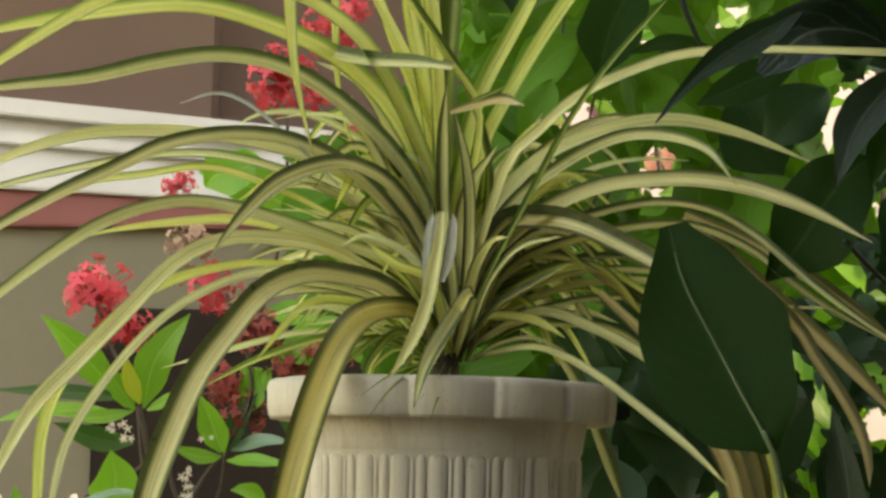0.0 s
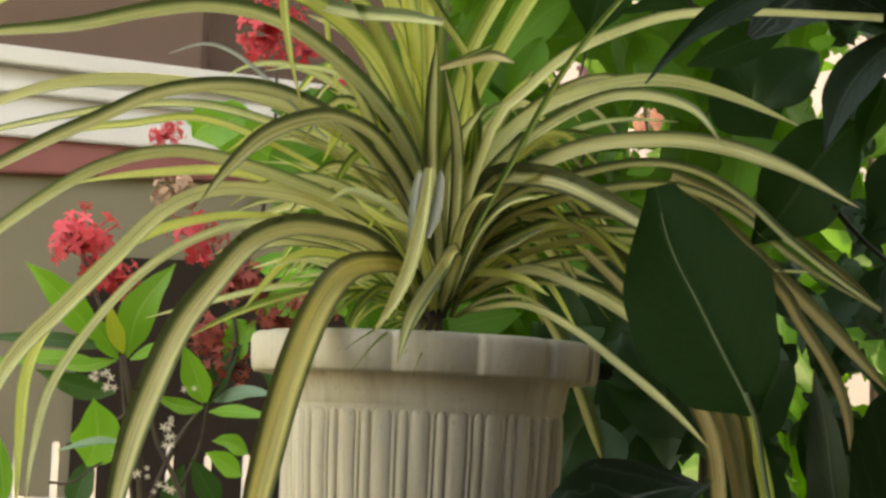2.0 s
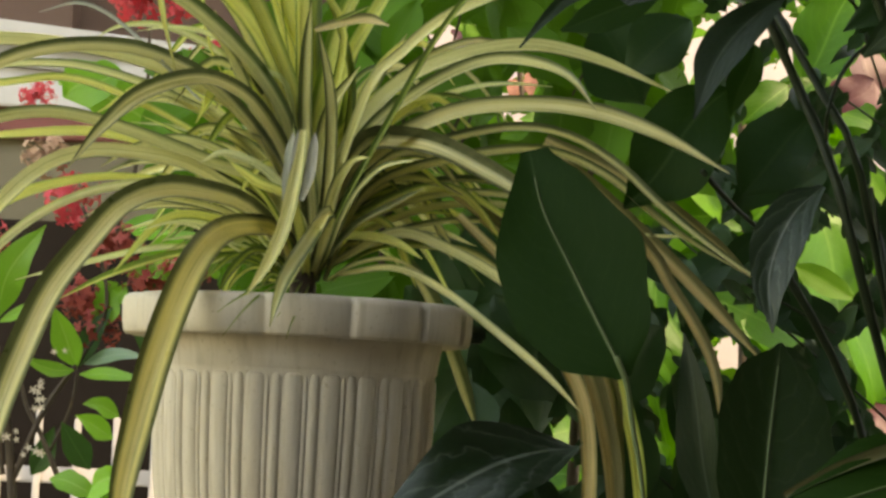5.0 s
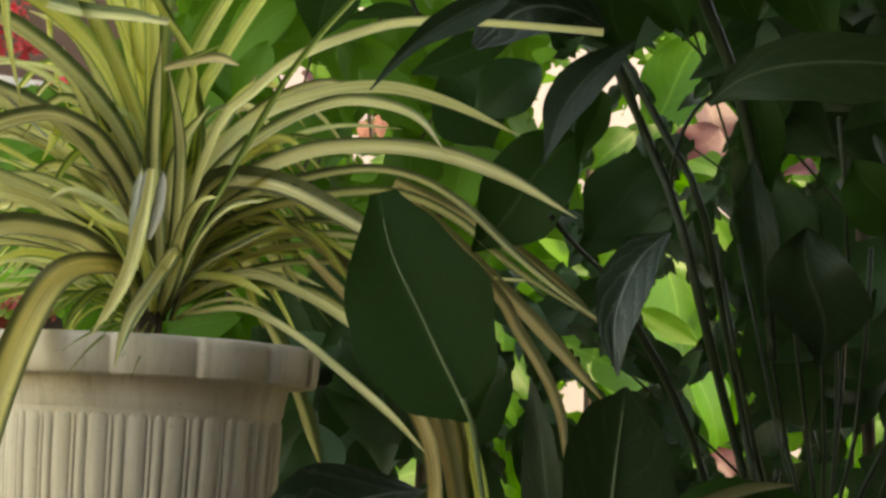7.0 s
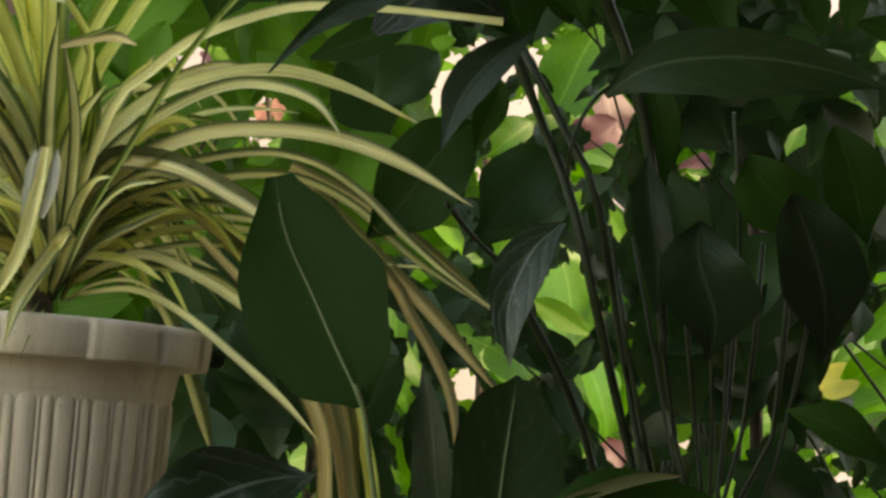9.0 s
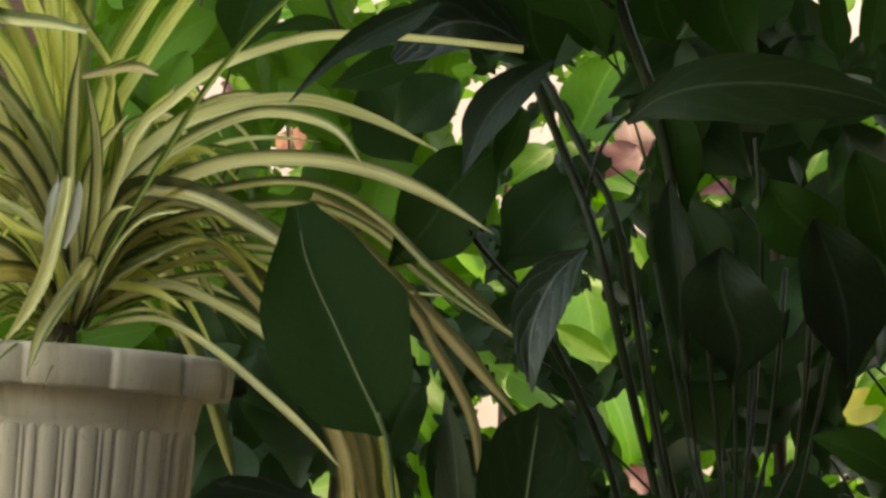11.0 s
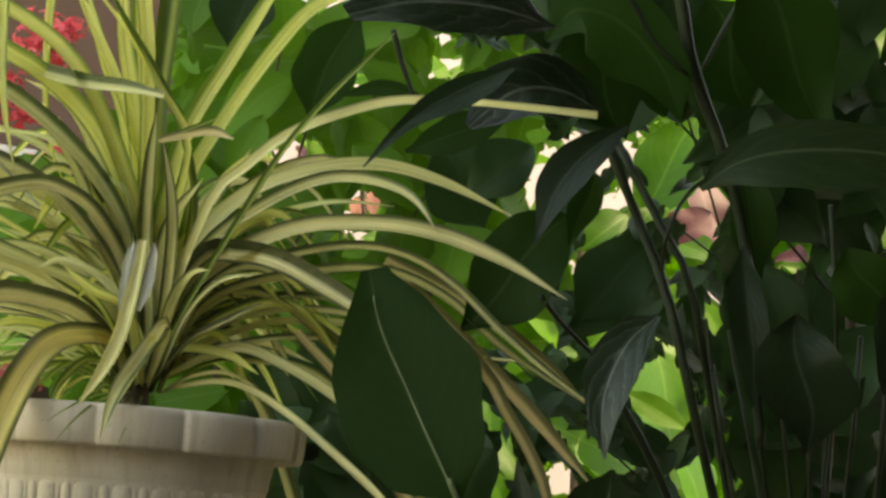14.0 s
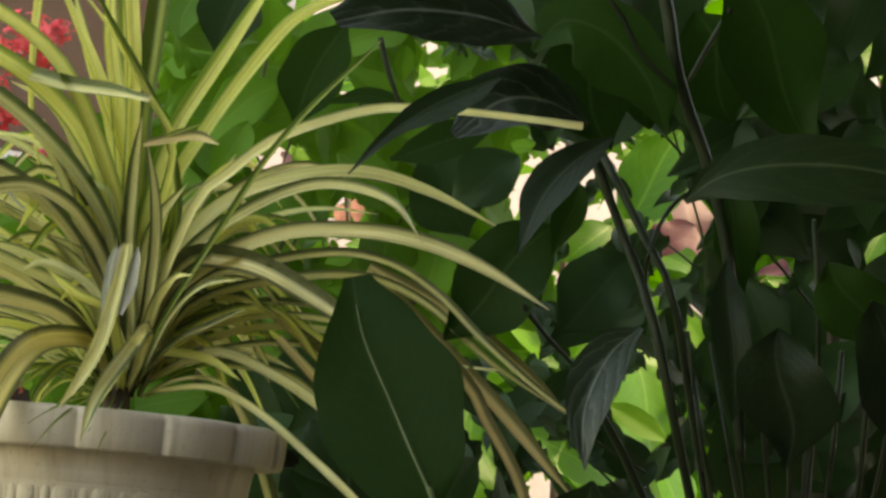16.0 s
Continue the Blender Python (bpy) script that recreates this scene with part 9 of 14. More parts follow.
shade_leaf(thicket, (1.113, 2.670, 1.731), (1.102, 2.716, 1.706), 0.018)
shade_leaf(thicket_b, (0.357, 2.420, 1.293), (0.420, 2.402, 1.256), 0.041)
shade_leaf(thicket_c, (0.768, 2.711, 1.610), (0.745, 2.696, 1.583), 0.013)
shade_leaf(thicket, (1.138, 2.455, 1.199), (1.115, 2.487, 1.061), 0.062)
shade_leaf(thicket_b, (0.626, 2.328, 1.189), (0.639, 2.315, 1.171), 0.012)
shade_leaf(thicket_c, (1.003, 2.423, 1.473), (0.833, 2.387, 1.341), 0.097)
shade_leaf(thicket, (0.405, 2.710, 1.830), (0.384, 2.743, 1.816), 0.017)
shade_leaf(thicket_b, (0.583, 2.619, 1.234), (0.560, 2.575, 1.210), 0.015)
shade_leaf(thicket_c, (0.623, 2.303, 1.354), (0.644, 2.352, 1.335), 0.011)
shade_leaf(thicket, (0.931, 2.651, 1.131), (0.952, 2.671, 1.099), 0.020)
shade_leaf(thicket_b, (0.644, 2.692, 1.448), (0.619, 2.730, 1.424), 0.019)
shade_leaf(thicket_c, (0.531, 2.625, 1.400), (0.558, 2.624, 1.379), 0.015)
shade_leaf(thicket, (0.622, 2.680, 1.110), (0.673, 2.637, 0.935), 0.105)
shade_leaf(thicket_b, (0.707, 2.688, 1.151), (0.615, 2.649, 0.970), 0.122)
shade_leaf(thicket_c, (0.478, 2.687, 1.091), (0.608, 2.711, 1.031), 0.060)
shade_leaf(thicket, (0.801, 2.697, 1.337), (0.956, 2.659, 1.231), 0.107)
shade_leaf(thicket_b, (0.752, 2.582, 1.137), (0.680, 2.555, 1.093), 0.045)
shade_leaf(thicket_c, (0.929, 2.560, 1.609), (0.931, 2.557, 1.579), 0.014)
shade_leaf(thicket, (0.815, 2.549, 1.463), (0.792, 2.539, 1.285), 0.093)
shade_leaf(thicket_b, (0.959, 2.571, 1.489), (1.135, 2.598, 1.449), 0.091)
shade_leaf(thicket_c, (0.373, 2.378, 1.849), (0.483, 2.379, 1.730), 0.080)
shade_leaf(thicket, (0.558, 2.654, 1.870), (0.561, 2.613, 1.817), 0.021)
shade_leaf(thicket_b, (0.376, 2.614, 1.952), (0.439, 2.605, 1.834), 0.067)
shade_leaf(thicket_c, (0.485, 2.388, 1.267), (0.498, 2.342, 1.239), 0.019)
shade_leaf(thicket, (1.224, 2.727, 1.251), (1.278, 2.762, 1.214), 0.023)
shade_leaf(thicket_b, (0.632, 2.704, 1.305), (0.678, 2.745, 1.268), 0.024)
shade_leaf(thicket_c, (1.017, 2.353, 1.664), (1.034, 2.325, 1.646), 0.017)
shade_leaf(thicket, (0.790, 2.518, 1.879), (0.898, 2.484, 1.725), 0.093)
shade_leaf(thicket_b, (0.948, 2.575, 1.693), (0.836, 2.568, 1.595), 0.064)
shade_leaf(thicket_c, (0.535, 2.305, 1.124), (0.484, 2.297, 1.025), 0.057)
shade_leaf(thicket_b, (0.872, 2.597, 1.184), (0.895, 2.567, 1.168), 0.017)
shade_leaf(thicket_c, (0.418, 2.517, 1.252), (0.426, 2.566, 1.188), 0.029)
shade_leaf(thicket, (0.833, 2.587, 1.875), (0.712, 2.581, 1.762), 0.070)
shade_leaf(thicket_b, (0.902, 2.443, 1.372), (0.784, 2.428, 1.323), 0.061)
shade_leaf(thicket_c, (1.059, 2.741, 2.038), (1.035, 2.710, 1.866), 0.073)
shade_leaf(thicket, (0.798, 2.346, 1.176), (0.775, 2.394, 1.115), 0.033)
shade_leaf(thicket_b, (0.936, 2.421, 1.276), (0.935, 2.425, 1.245), 0.016)
shade_leaf(thicket_c, (0.634, 2.464, 1.567), (0.594, 2.431, 1.518), 0.025)
shade_leaf(thicket, (0.575, 2.502, 1.941), (0.501, 2.487, 1.814), 0.060)
shade_leaf(thicket_b, (1.107, 2.576, 1.997), (0.932, 2.551, 1.869), 0.098)
shade_leaf(thicket_c, (0.450, 2.327, 1.507), (0.444, 2.309, 1.471), 0.015)
shade_leaf(thicket, (1.067, 2.599, 1.582), (1.049, 2.615, 1.386), 0.097)
shade_leaf(thicket_b, (0.972, 2.441, 1.686), (0.860, 2.401, 1.605), 0.057)
shade_leaf(thicket_c, (1.020, 2.326, 1.538), (1.029, 2.323, 1.513), 0.015)
shade_leaf(thicket, (0.609, 2.310, 1.275), (0.577, 2.284, 1.239), 0.022)
shade_leaf(thicket_b, (0.378, 2.304, 1.812), (0.426, 2.260, 1.730), 0.046)
shade_leaf(thicket_c, (0.435, 2.622, 1.130), (0.453, 2.584, 1.116), 0.015)
shade_leaf(thicket, (0.489, 2.539, 1.192), (0.592, 2.562, 1.066), 0.074)
shade_leaf(thicket_b, (1.086, 2.517, 1.464), (1.020, 2.529, 1.434), 0.031)
shade_leaf(thicket_c, (1.283, 2.742, 1.685), (1.303, 2.718, 1.481), 0.115)
shade_leaf(thicket, (0.547, 2.716, 1.677), (0.555, 2.745, 1.655), 0.015)
shade_leaf(thicket_b, (0.872, 2.732, 1.406), (0.907, 2.754, 1.210), 0.104)
shade_leaf(thicket_c, (0.790, 2.414, 1.530), (0.853, 2.449, 1.502), 0.029)
shade_leaf(thicket, (1.156, 2.544, 1.931), (1.137, 2.537, 1.803), 0.057)
shade_leaf(thicket_b, (0.933, 2.529, 1.218), (0.930, 2.570, 1.197), 0.012)
shade_leaf(thicket_c, (0.698, 2.348, 1.854), (0.857, 2.346, 1.809), 0.076)
shade_leaf(thicket, (0.621, 2.667, 1.662), (0.649, 2.680, 1.642), 0.016)
shade_leaf(thicket_b, (1.075, 2.641, 1.155), (0.992, 2.681, 0.964), 0.106)
shade_leaf(thicket_c, (0.694, 2.699, 1.596), (0.658, 2.658, 1.534), 0.028)
shade_leaf(thicket, (0.526, 2.741, 1.640), (0.527, 2.764, 1.607), 0.016)
shade_leaf(thicket_b, (1.362, 2.657, 1.196), (1.195, 2.686, 1.068), 0.099)
shade_leaf(thicket_c, (0.660, 2.510, 1.505), (0.627, 2.460, 1.482), 0.014)
shade_leaf(thicket, (0.648, 2.536, 1.295), (0.665, 2.537, 1.276), 0.014)
shade_leaf(thicket_b, (1.000, 2.676, 1.208), (0.972, 2.628, 1.167), 0.021)
shade_leaf(thicket_c, (0.633, 2.372, 1.715), (0.655, 2.366, 1.649), 0.040)
shade_leaf(thicket, (0.725, 2.666, 1.363), (0.751, 2.698, 1.344), 0.015)
shade_leaf(thicket_b, (0.614, 2.496, 1.499), (0.651, 2.525, 1.492), 0.015)
shade_leaf(thicket_c, (0.555, 2.523, 1.158), (0.457, 2.527, 1.038), 0.090)
shade_leaf(thicket, (0.592, 2.426, 1.411), (0.616, 2.401, 1.389), 0.020)
shade_leaf(thicket_b, (0.579, 2.401, 1.511), (0.560, 2.418, 1.501), 0.012)
shade_leaf(thicket_c, (0.815, 2.724, 1.420), (0.899, 2.721, 1.327), 0.060)
shade_leaf(thicket, (0.453, 2.332, 1.373), (0.454, 2.297, 1.346), 0.013)
shade_leaf(thicket_b, (0.498, 2.567, 1.271), (0.534, 2.597, 1.262), 0.014)
shade_leaf(thicket_c, (0.682, 2.734, 1.312), (0.683, 2.700, 1.216), 0.046)
shade_leaf(thicket, (0.627, 2.683, 1.521), (0.662, 2.703, 1.399), 0.057)
shade_leaf(thicket_b, (1.298, 2.684, 1.258), (1.257, 2.690, 1.080), 0.085)
shade_leaf(thicket_c, (0.715, 2.419, 1.178), (0.716, 2.433, 1.152), 0.013)
shade_leaf(thicket, (0.918, 2.748, 1.280), (0.896, 2.719, 1.153), 0.059)
shade_leaf(thicket_b, (1.146, 2.666, 1.740), (1.175, 2.642, 1.706), 0.022)
shade_leaf(thicket_c, (0.906, 2.332, 1.163), (0.949, 2.374, 1.149), 0.014)
shade_leaf(thicket, (1.063, 2.494, 1.406), (1.046, 2.534, 1.391), 0.016)
shade_leaf(thicket_b, (0.800, 2.423, 1.878), (0.716, 2.387, 1.750), 0.074)
shade_leaf(thicket_c, (0.987, 2.521, 1.184), (0.979, 2.502, 1.146), 0.019)
shade_leaf(thicket, (0.702, 2.588, 1.314), (0.667, 2.548, 1.298), 0.013)
shade_leaf(thicket_b, (0.738, 2.748, 1.415), (0.739, 2.757, 1.388), 0.014)
shade_leaf(thicket_c, (0.954, 2.666, 1.168), (0.947, 2.655, 1.088), 0.045)
shade_leaf(thicket, (0.997, 2.645, 1.762), (0.978, 2.595, 1.610), 0.081)
shade_leaf(thicket_b, (0.564, 2.652, 1.161), (0.692, 2.700, 1.113), 0.062)
shade_leaf(thicket_c, (0.787, 2.580, 1.599), (0.866, 2.623, 1.578), 0.034)
shade_leaf(thicket, (1.052, 2.314, 1.230), (1.023, 2.276, 1.208), 0.012)
shade_leaf(thicket_b, (0.644, 2.366, 1.281), (0.628, 2.375, 1.254), 0.015)
shade_leaf(thicket_c, (0.386, 2.514, 1.102), (0.466, 2.559, 1.012), 0.053)
shade_leaf(thicket, (0.916, 2.519, 1.659), (0.789, 2.478, 1.575), 0.059)
shade_leaf(thicket_b, (0.922, 2.660, 1.173), (0.861, 2.695, 1.123), 0.044)
shade_leaf(thicket_c, (1.157, 2.683, 1.317), (1.159, 2.720, 1.294), 0.013)
shade_leaf(thicket, (0.520, 2.724, 1.777), (0.509, 2.746, 1.754), 0.014)
shade_leaf(thicket_b, (0.494, 2.540, 1.288), (0.493, 2.543, 1.239), 0.029)
shade_leaf(thicket_c, (0.402, 2.474, 1.300), (0.432, 2.522, 1.253), 0.027)
shade_leaf(thicket, (1.110, 2.733, 2.064), (1.120, 2.709, 1.880), 0.088)
shade_leaf(thicket_b, (0.761, 2.332, 1.118), (0.739, 2.341, 0.982), 0.061)
shade_leaf(thicket_c, (1.176, 2.701, 1.161), (1.199, 2.671, 1.124), 0.030)
shade_leaf(thicket, (0.420, 2.426, 1.255), (0.399, 2.426, 1.228), 0.018)
shade_leaf(thicket_b, (1.147, 2.447, 1.129), (1.036, 2.439, 1.079), 0.065)
shade_leaf(thicket_c, (0.685, 2.517, 1.144), (0.749, 2.565, 1.088), 0.043)
shade_leaf(thicket, (0.778, 2.512, 1.565), (0.745, 2.503, 1.539), 0.019)
shade_leaf(thicket_b, (0.934, 2.534, 1.251), (0.959, 2.500, 1.190), 0.040)
shade_leaf(thicket_c, (0.699, 2.493, 1.926), (0.861, 2.530, 1.874), 0.086)
shade_leaf(thicket, (0.466, 2.454, 1.716), (0.503, 2.501, 1.657), 0.041)
shade_leaf(thicket_b, (0.679, 2.400, 1.498), (0.785, 2.361, 1.414), 0.079)
shade_leaf(thicket_c, (0.596, 2.415, 1.498), (0.567, 2.383, 1.475), 0.014)
shade_leaf(thicket, (0.571, 2.533, 1.298), (0.677, 2.559, 1.275), 0.044)
shade_leaf(thicket_b, (1.182, 2.593, 1.907), (1.079, 2.584, 1.778), 0.064)
shade_leaf(thicket_c, (1.179, 2.613, 1.105), (1.062, 2.613, 1.016), 0.071)
shade_leaf(thicket, (0.731, 2.628, 1.344), (0.726, 2.676, 1.287), 0.037)
shade_leaf(thicket_b, (1.137, 2.674, 1.963), (1.350, 2.713, 1.888), 0.097)
shade_leaf(thicket_c, (0.713, 2.661, 1.222), (0.647, 2.629, 1.195), 0.035)
shade_leaf(thicket, (0.418, 2.594, 1.834), (0.455, 2.580, 1.821), 0.023)
shade_leaf(thicket_b, (0.751, 2.420, 1.199), (0.762, 2.406, 1.163), 0.017)
shade_leaf(thicket_c, (0.613, 2.499, 1.253), (0.604, 2.488, 1.181), 0.034)
shade_leaf(thicket, (0.690, 2.302, 1.364), (0.816, 2.330, 1.271), 0.066)
shade_leaf(thicket_b, (0.754, 2.712, 1.330), (0.780, 2.735, 1.306), 0.014)
shade_leaf(thicket_c, (1.160, 2.493, 1.176), (1.258, 2.529, 1.043), 0.077)
shade_leaf(thicket, (1.047, 2.412, 1.447), (1.186, 2.432, 1.322), 0.089)
shade_leaf(thicket_b, (0.694, 2.573, 1.161), (0.672, 2.547, 0.978), 0.082)
shade_leaf(thicket_c, (0.548, 2.612, 1.672), (0.535, 2.647, 1.648), 0.020)
shade_leaf(thicket, (0.884, 2.464, 1.553), (0.928, 2.512, 1.553), 0.013)
shade_leaf(thicket_b, (0.486, 2.475, 1.249), (0.475, 2.515, 1.219), 0.016)
shade_leaf(thicket_c, (0.559, 2.572, 1.319), (0.577, 2.608, 1.296), 0.014)
shade_leaf(thicket, (0.782, 2.370, 1.087), (0.866, 2.385, 1.047), 0.037)
shade_leaf(thicket_b, (0.767, 2.584, 1.967), (0.888, 2.594, 1.805), 0.112)
shade_leaf(thicket_c, (0.890, 2.714, 1.558), (0.887, 2.727, 1.474), 0.049)
shade_leaf(thicket_b, (0.286, 2.309, 1.307), (0.178, 2.267, 1.256), 0.058)
shade_leaf(thicket_b, (0.185, 2.240, 1.188), (0.172, 2.202, 1.069), 0.067)
shade_leaf(thicket_b, (0.150, 2.330, 1.285), (0.248, 2.297, 1.218), 0.058)
shade_leaf(thicket_b, (0.257, 2.239, 1.318), (0.360, 2.266, 1.272), 0.055)
shade_leaf(thicket_b, (0.366, 2.477, 1.325), (0.403, 2.503, 1.216), 0.070)
shade_leaf(thicket_b, (0.395, 2.385, 1.171), (0.338, 2.428, 1.089), 0.058)
shade_leaf(thicket_b, (0.314, 2.306, 1.191), (0.277, 2.294, 1.152), 0.027)
shade_leaf(thicket_b, (0.385, 2.455, 1.292), (0.271, 2.496, 1.240), 0.078)
shade_leaf(thicket_b, (0.116, 2.373, 1.294), (0.207, 2.394, 1.208), 0.065)
shade_leaf(thicket_b, (0.364, 2.370, 1.282), (0.291, 2.409, 1.180), 0.068)
shade_leaf(thicket_b, (0.315, 2.372, 1.072), (0.309, 2.419, 1.002), 0.037)
shade_leaf(thicket_b, (0.140, 2.371, 1.364), (0.170, 2.382, 1.230), 0.068)
shade_leaf(thicket_b, (0.262, 2.304, 1.133), (0.257, 2.299, 1.066), 0.034)
shade_leaf(thicket_b, (0.389, 2.229, 1.255), (0.319, 2.195, 1.161), 0.063)
shade_leaf(thicket_b, (0.186, 2.244, 1.201), (0.123, 2.277, 1.120), 0.060)
shade_leaf(thicket_b, (0.365, 2.426, 1.342), (0.394, 2.400, 1.303), 0.028)
shade_leaf(thicket_b, (0.198, 2.451, 1.192), (0.307, 2.420, 1.115), 0.072)
shade_leaf(thicket_b, (0.298, 2.365, 1.248), (0.269, 2.356, 1.120), 0.061)
shade_leaf(thicket_b, (0.281, 2.299, 1.101), (0.196, 2.264, 1.059), 0.043)
shade_leaf(thicket_b, (0.373, 2.394, 1.383), (0.320, 2.371, 1.277), 0.071)
shade_leaf(thicket_b, (0.303, 2.402, 1.068), (0.356, 2.386, 1.033), 0.041)
shade_leaf(thicket_b, (0.367, 2.239, 1.155), (0.373, 2.267, 1.041), 0.053)
shade_leaf(thicket_b, (0.224, 2.400, 1.084), (0.322, 2.430, 1.016), 0.058)
shade_leaf(thicket_b, (0.145, 2.245, 1.131), (0.169, 2.247, 1.046), 0.055)
shade_leaf(thicket_b, (0.219, 2.372, 1.261), (0.194, 2.339, 1.155), 0.056)
shade_leaf(thicket_b, (0.325, 2.322, 1.100), (0.340, 2.328, 1.086), 0.010)
shade_leaf(thicket_b, (0.270, 2.456, 1.388), (0.280, 2.466, 1.264), 0.067)
shade_leaf(thicket_b, (0.402, 2.363, 1.095), (0.332, 2.347, 1.026), 0.053)
shade_leaf(thicket_b, (0.205, 2.366, 1.082), (0.276, 2.342, 1.004), 0.066)
shade_leaf(thicket_b, (0.192, 2.375, 1.374), (0.210, 2.365, 1.257), 0.062)
shade_leaf(thicket_b, (0.327, 2.434, 1.168), (0.352, 2.439, 1.137), 0.023)
shade_leaf(thicket_b, (0.204, 2.219, 1.280), (0.252, 2.195, 1.202), 0.045)
shade_leaf(thicket_b, (0.236, 2.326, 1.172), (0.245, 2.339, 1.064), 0.055)
shade_leaf(thicket_b, (0.195, 2.302, 1.243), (0.306, 2.337, 1.167), 0.078)
shade_leaf(thicket_b, (0.400, 2.475, 1.196), (0.396, 2.433, 1.154), 0.025)
shade_leaf(thicket_b, (0.344, 2.259, 1.089), (0.296, 2.285, 1.051), 0.032)
shade_leaf(thicket_b, (0.350, 2.345, 1.135), (0.311, 2.361, 1.114), 0.021)
shade_leaf(thicket_b, (0.231, 2.485, 1.253), (0.304, 2.473, 1.144), 0.079)
shade_leaf(thicket_b, (0.212, 2.417, 1.063), (0.128, 2.438, 1.002), 0.059)
shade_leaf(thicket_b, (0.336, 2.391, 1.188), (0.368, 2.399, 1.123), 0.034)
shade_leaf(thicket_b, (0.314, 2.496, 1.121), (0.283, 2.510, 1.096), 0.021)
shade_leaf(thicket_b, (0.319, 2.283, 1.196), (0.384, 2.298, 1.134), 0.044)
shade_leaf(thicket_b, (0.363, 2.452, 1.246), (0.326, 2.417, 1.154), 0.056)
shade_leaf(thicket_b, (0.239, 2.213, 1.137), (0.178, 2.200, 1.065), 0.051)
shade_leaf(thicket_b, (0.438, 2.479, 1.289), (0.409, 2.488, 1.260), 0.021)
shade_leaf(thicket_b, (0.254, 2.287, 1.084), (0.285, 2.314, 1.071), 0.016)
shade_leaf(thicket_b, (0.398, 2.365, 1.101), (0.394, 2.332, 0.983), 0.062)
shade_leaf(thicket_b, (0.333, 2.415, 1.299), (0.222, 2.451, 1.222), 0.071)
shade_leaf(thicket_b, (0.189, 2.376, 1.257), (0.149, 2.353, 1.143), 0.069)
shade_leaf(thicket_b, (0.253, 2.253, 1.340), (0.186, 2.234, 1.270), 0.058)
shade_leaf(thicket_b, (0.161, 2.346, 1.062), (0.243, 2.382, 1.015), 0.050)
shade_leaf(thicket_b, (0.380, 2.338, 1.171), (0.414, 2.374, 1.137), 0.026)
shade_leaf(thicket_b, (0.276, 2.214, 1.126), (0.295, 2.252, 1.105), 0.015)
shade_leaf(thicket_b, (0.214, 2.343, 1.136), (0.168, 2.329, 1.008), 0.065)
shade_leaf(thicket_b, (0.395, 2.487, 1.347), (0.439, 2.438, 1.322), 0.029)
shade_leaf(thicket_b, (0.333, 2.381, 1.125), (0.362, 2.380, 1.059), 0.036)
shade_leaf(thicket_b, (0.303, 2.344, 1.163), (0.287, 2.363, 1.145), 0.012)
shade_leaf(thicket_b, (0.328, 2.329, 1.133), (0.308, 2.298, 1.097), 0.024)
shade_leaf(thicket_b, (0.160, 2.341, 1.346), (0.239, 2.358, 1.277), 0.057)
shade_leaf(thicket_b, (0.262, 2.271, 1.084), (0.291, 2.276, 1.059), 0.021)
shade_leaf(thicket_b, (0.402, 2.475, 1.319), (0.397, 2.497, 1.293), 0.014)
shade_leaf(thicket_b, (0.334, 2.408, 1.151), (0.408, 2.457, 1.050), 0.055)
shade_leaf(thicket_b, (0.308, 2.461, 1.112), (0.298, 2.489, 1.091), 0.012)
shade_leaf(thicket_b, (0.285, 2.229, 1.177), (0.316, 2.257, 1.141), 0.021)
shade_leaf(thicket_b, (0.322, 2.456, 1.270), (0.300, 2.427, 1.144), 0.058)
shade_leaf(thicket_b, (0.408, 2.453, 1.302), (0.414, 2.460, 1.276), 0.013)
shade_leaf(thicket_b, (0.374, 2.354, 1.302), (0.399, 2.360, 1.274), 0.017)
shade_leaf(thicket_b, (0.385, 2.340, 1.198), (0.402, 2.301, 1.184), 0.013)
shade_leaf(thicket_b, (0.265, 2.290, 1.078), (0.297, 2.261, 1.036), 0.031)
shade_leaf(thicket_b, (0.328, 2.233, 1.332), (0.294, 2.275, 1.233), 0.066)
# ---- green shrub behind the spider plant ----
shrub_leaf(shrub, (-0.001, 2.895, 1.245), (0.080, 2.893, 1.156), 0.057)
shrub_leaf(shrub_b, (-0.032, 2.823, 1.245), (-0.079, 2.821, 1.357), 0.066)
shrub_leaf(shrub, (0.542, 3.067, 1.694), (0.523, 3.052, 1.794), 0.059)
shrub_leaf(shrub_b, (0.349, 2.829, 1.882), (0.219, 2.801, 1.813), 0.078)
shrub_leaf(shrub, (0.020, 3.125, 1.368), (-0.012, 3.092, 1.503), 0.082)
shrub_leaf(shrub_b, (0.479, 2.953, 1.843), (0.637, 2.973, 1.816), 0.086)
shrub_leaf(shrub, (0.415, 2.884, 2.100), (0.496, 2.915, 1.967), 0.080)
shrub_leaf(shrub_b, (-0.030, 3.142, 1.290), (0.072, 3.178, 1.331), 0.061)
shrub_leaf(shrub, (0.386, 2.990, 1.625), (0.481, 2.974, 1.689), 0.061)
shrub_leaf(shrub_b, (0.425, 2.877, 1.256), (0.342, 2.876, 1.154), 0.070)
shrub_leaf(shrub, (-0.011, 2.851, 1.556), (0.039, 2.891, 1.442), 0.069)
shrub_leaf(shrub, (0.428, 3.089, 1.844), (0.525, 3.059, 1.855), 0.049)
shrub_leaf(shrub_b, (0.130, 2.968, 1.018), (0.155, 2.984, 1.130), 0.060)
shrub_leaf(shrub, (0.476, 3.056, 1.426), (0.382, 3.047, 1.381), 0.062)
shrub_leaf(shrub_b, (-0.090, 2.837, 1.315), (-0.113, 2.816, 1.291), 0.015)
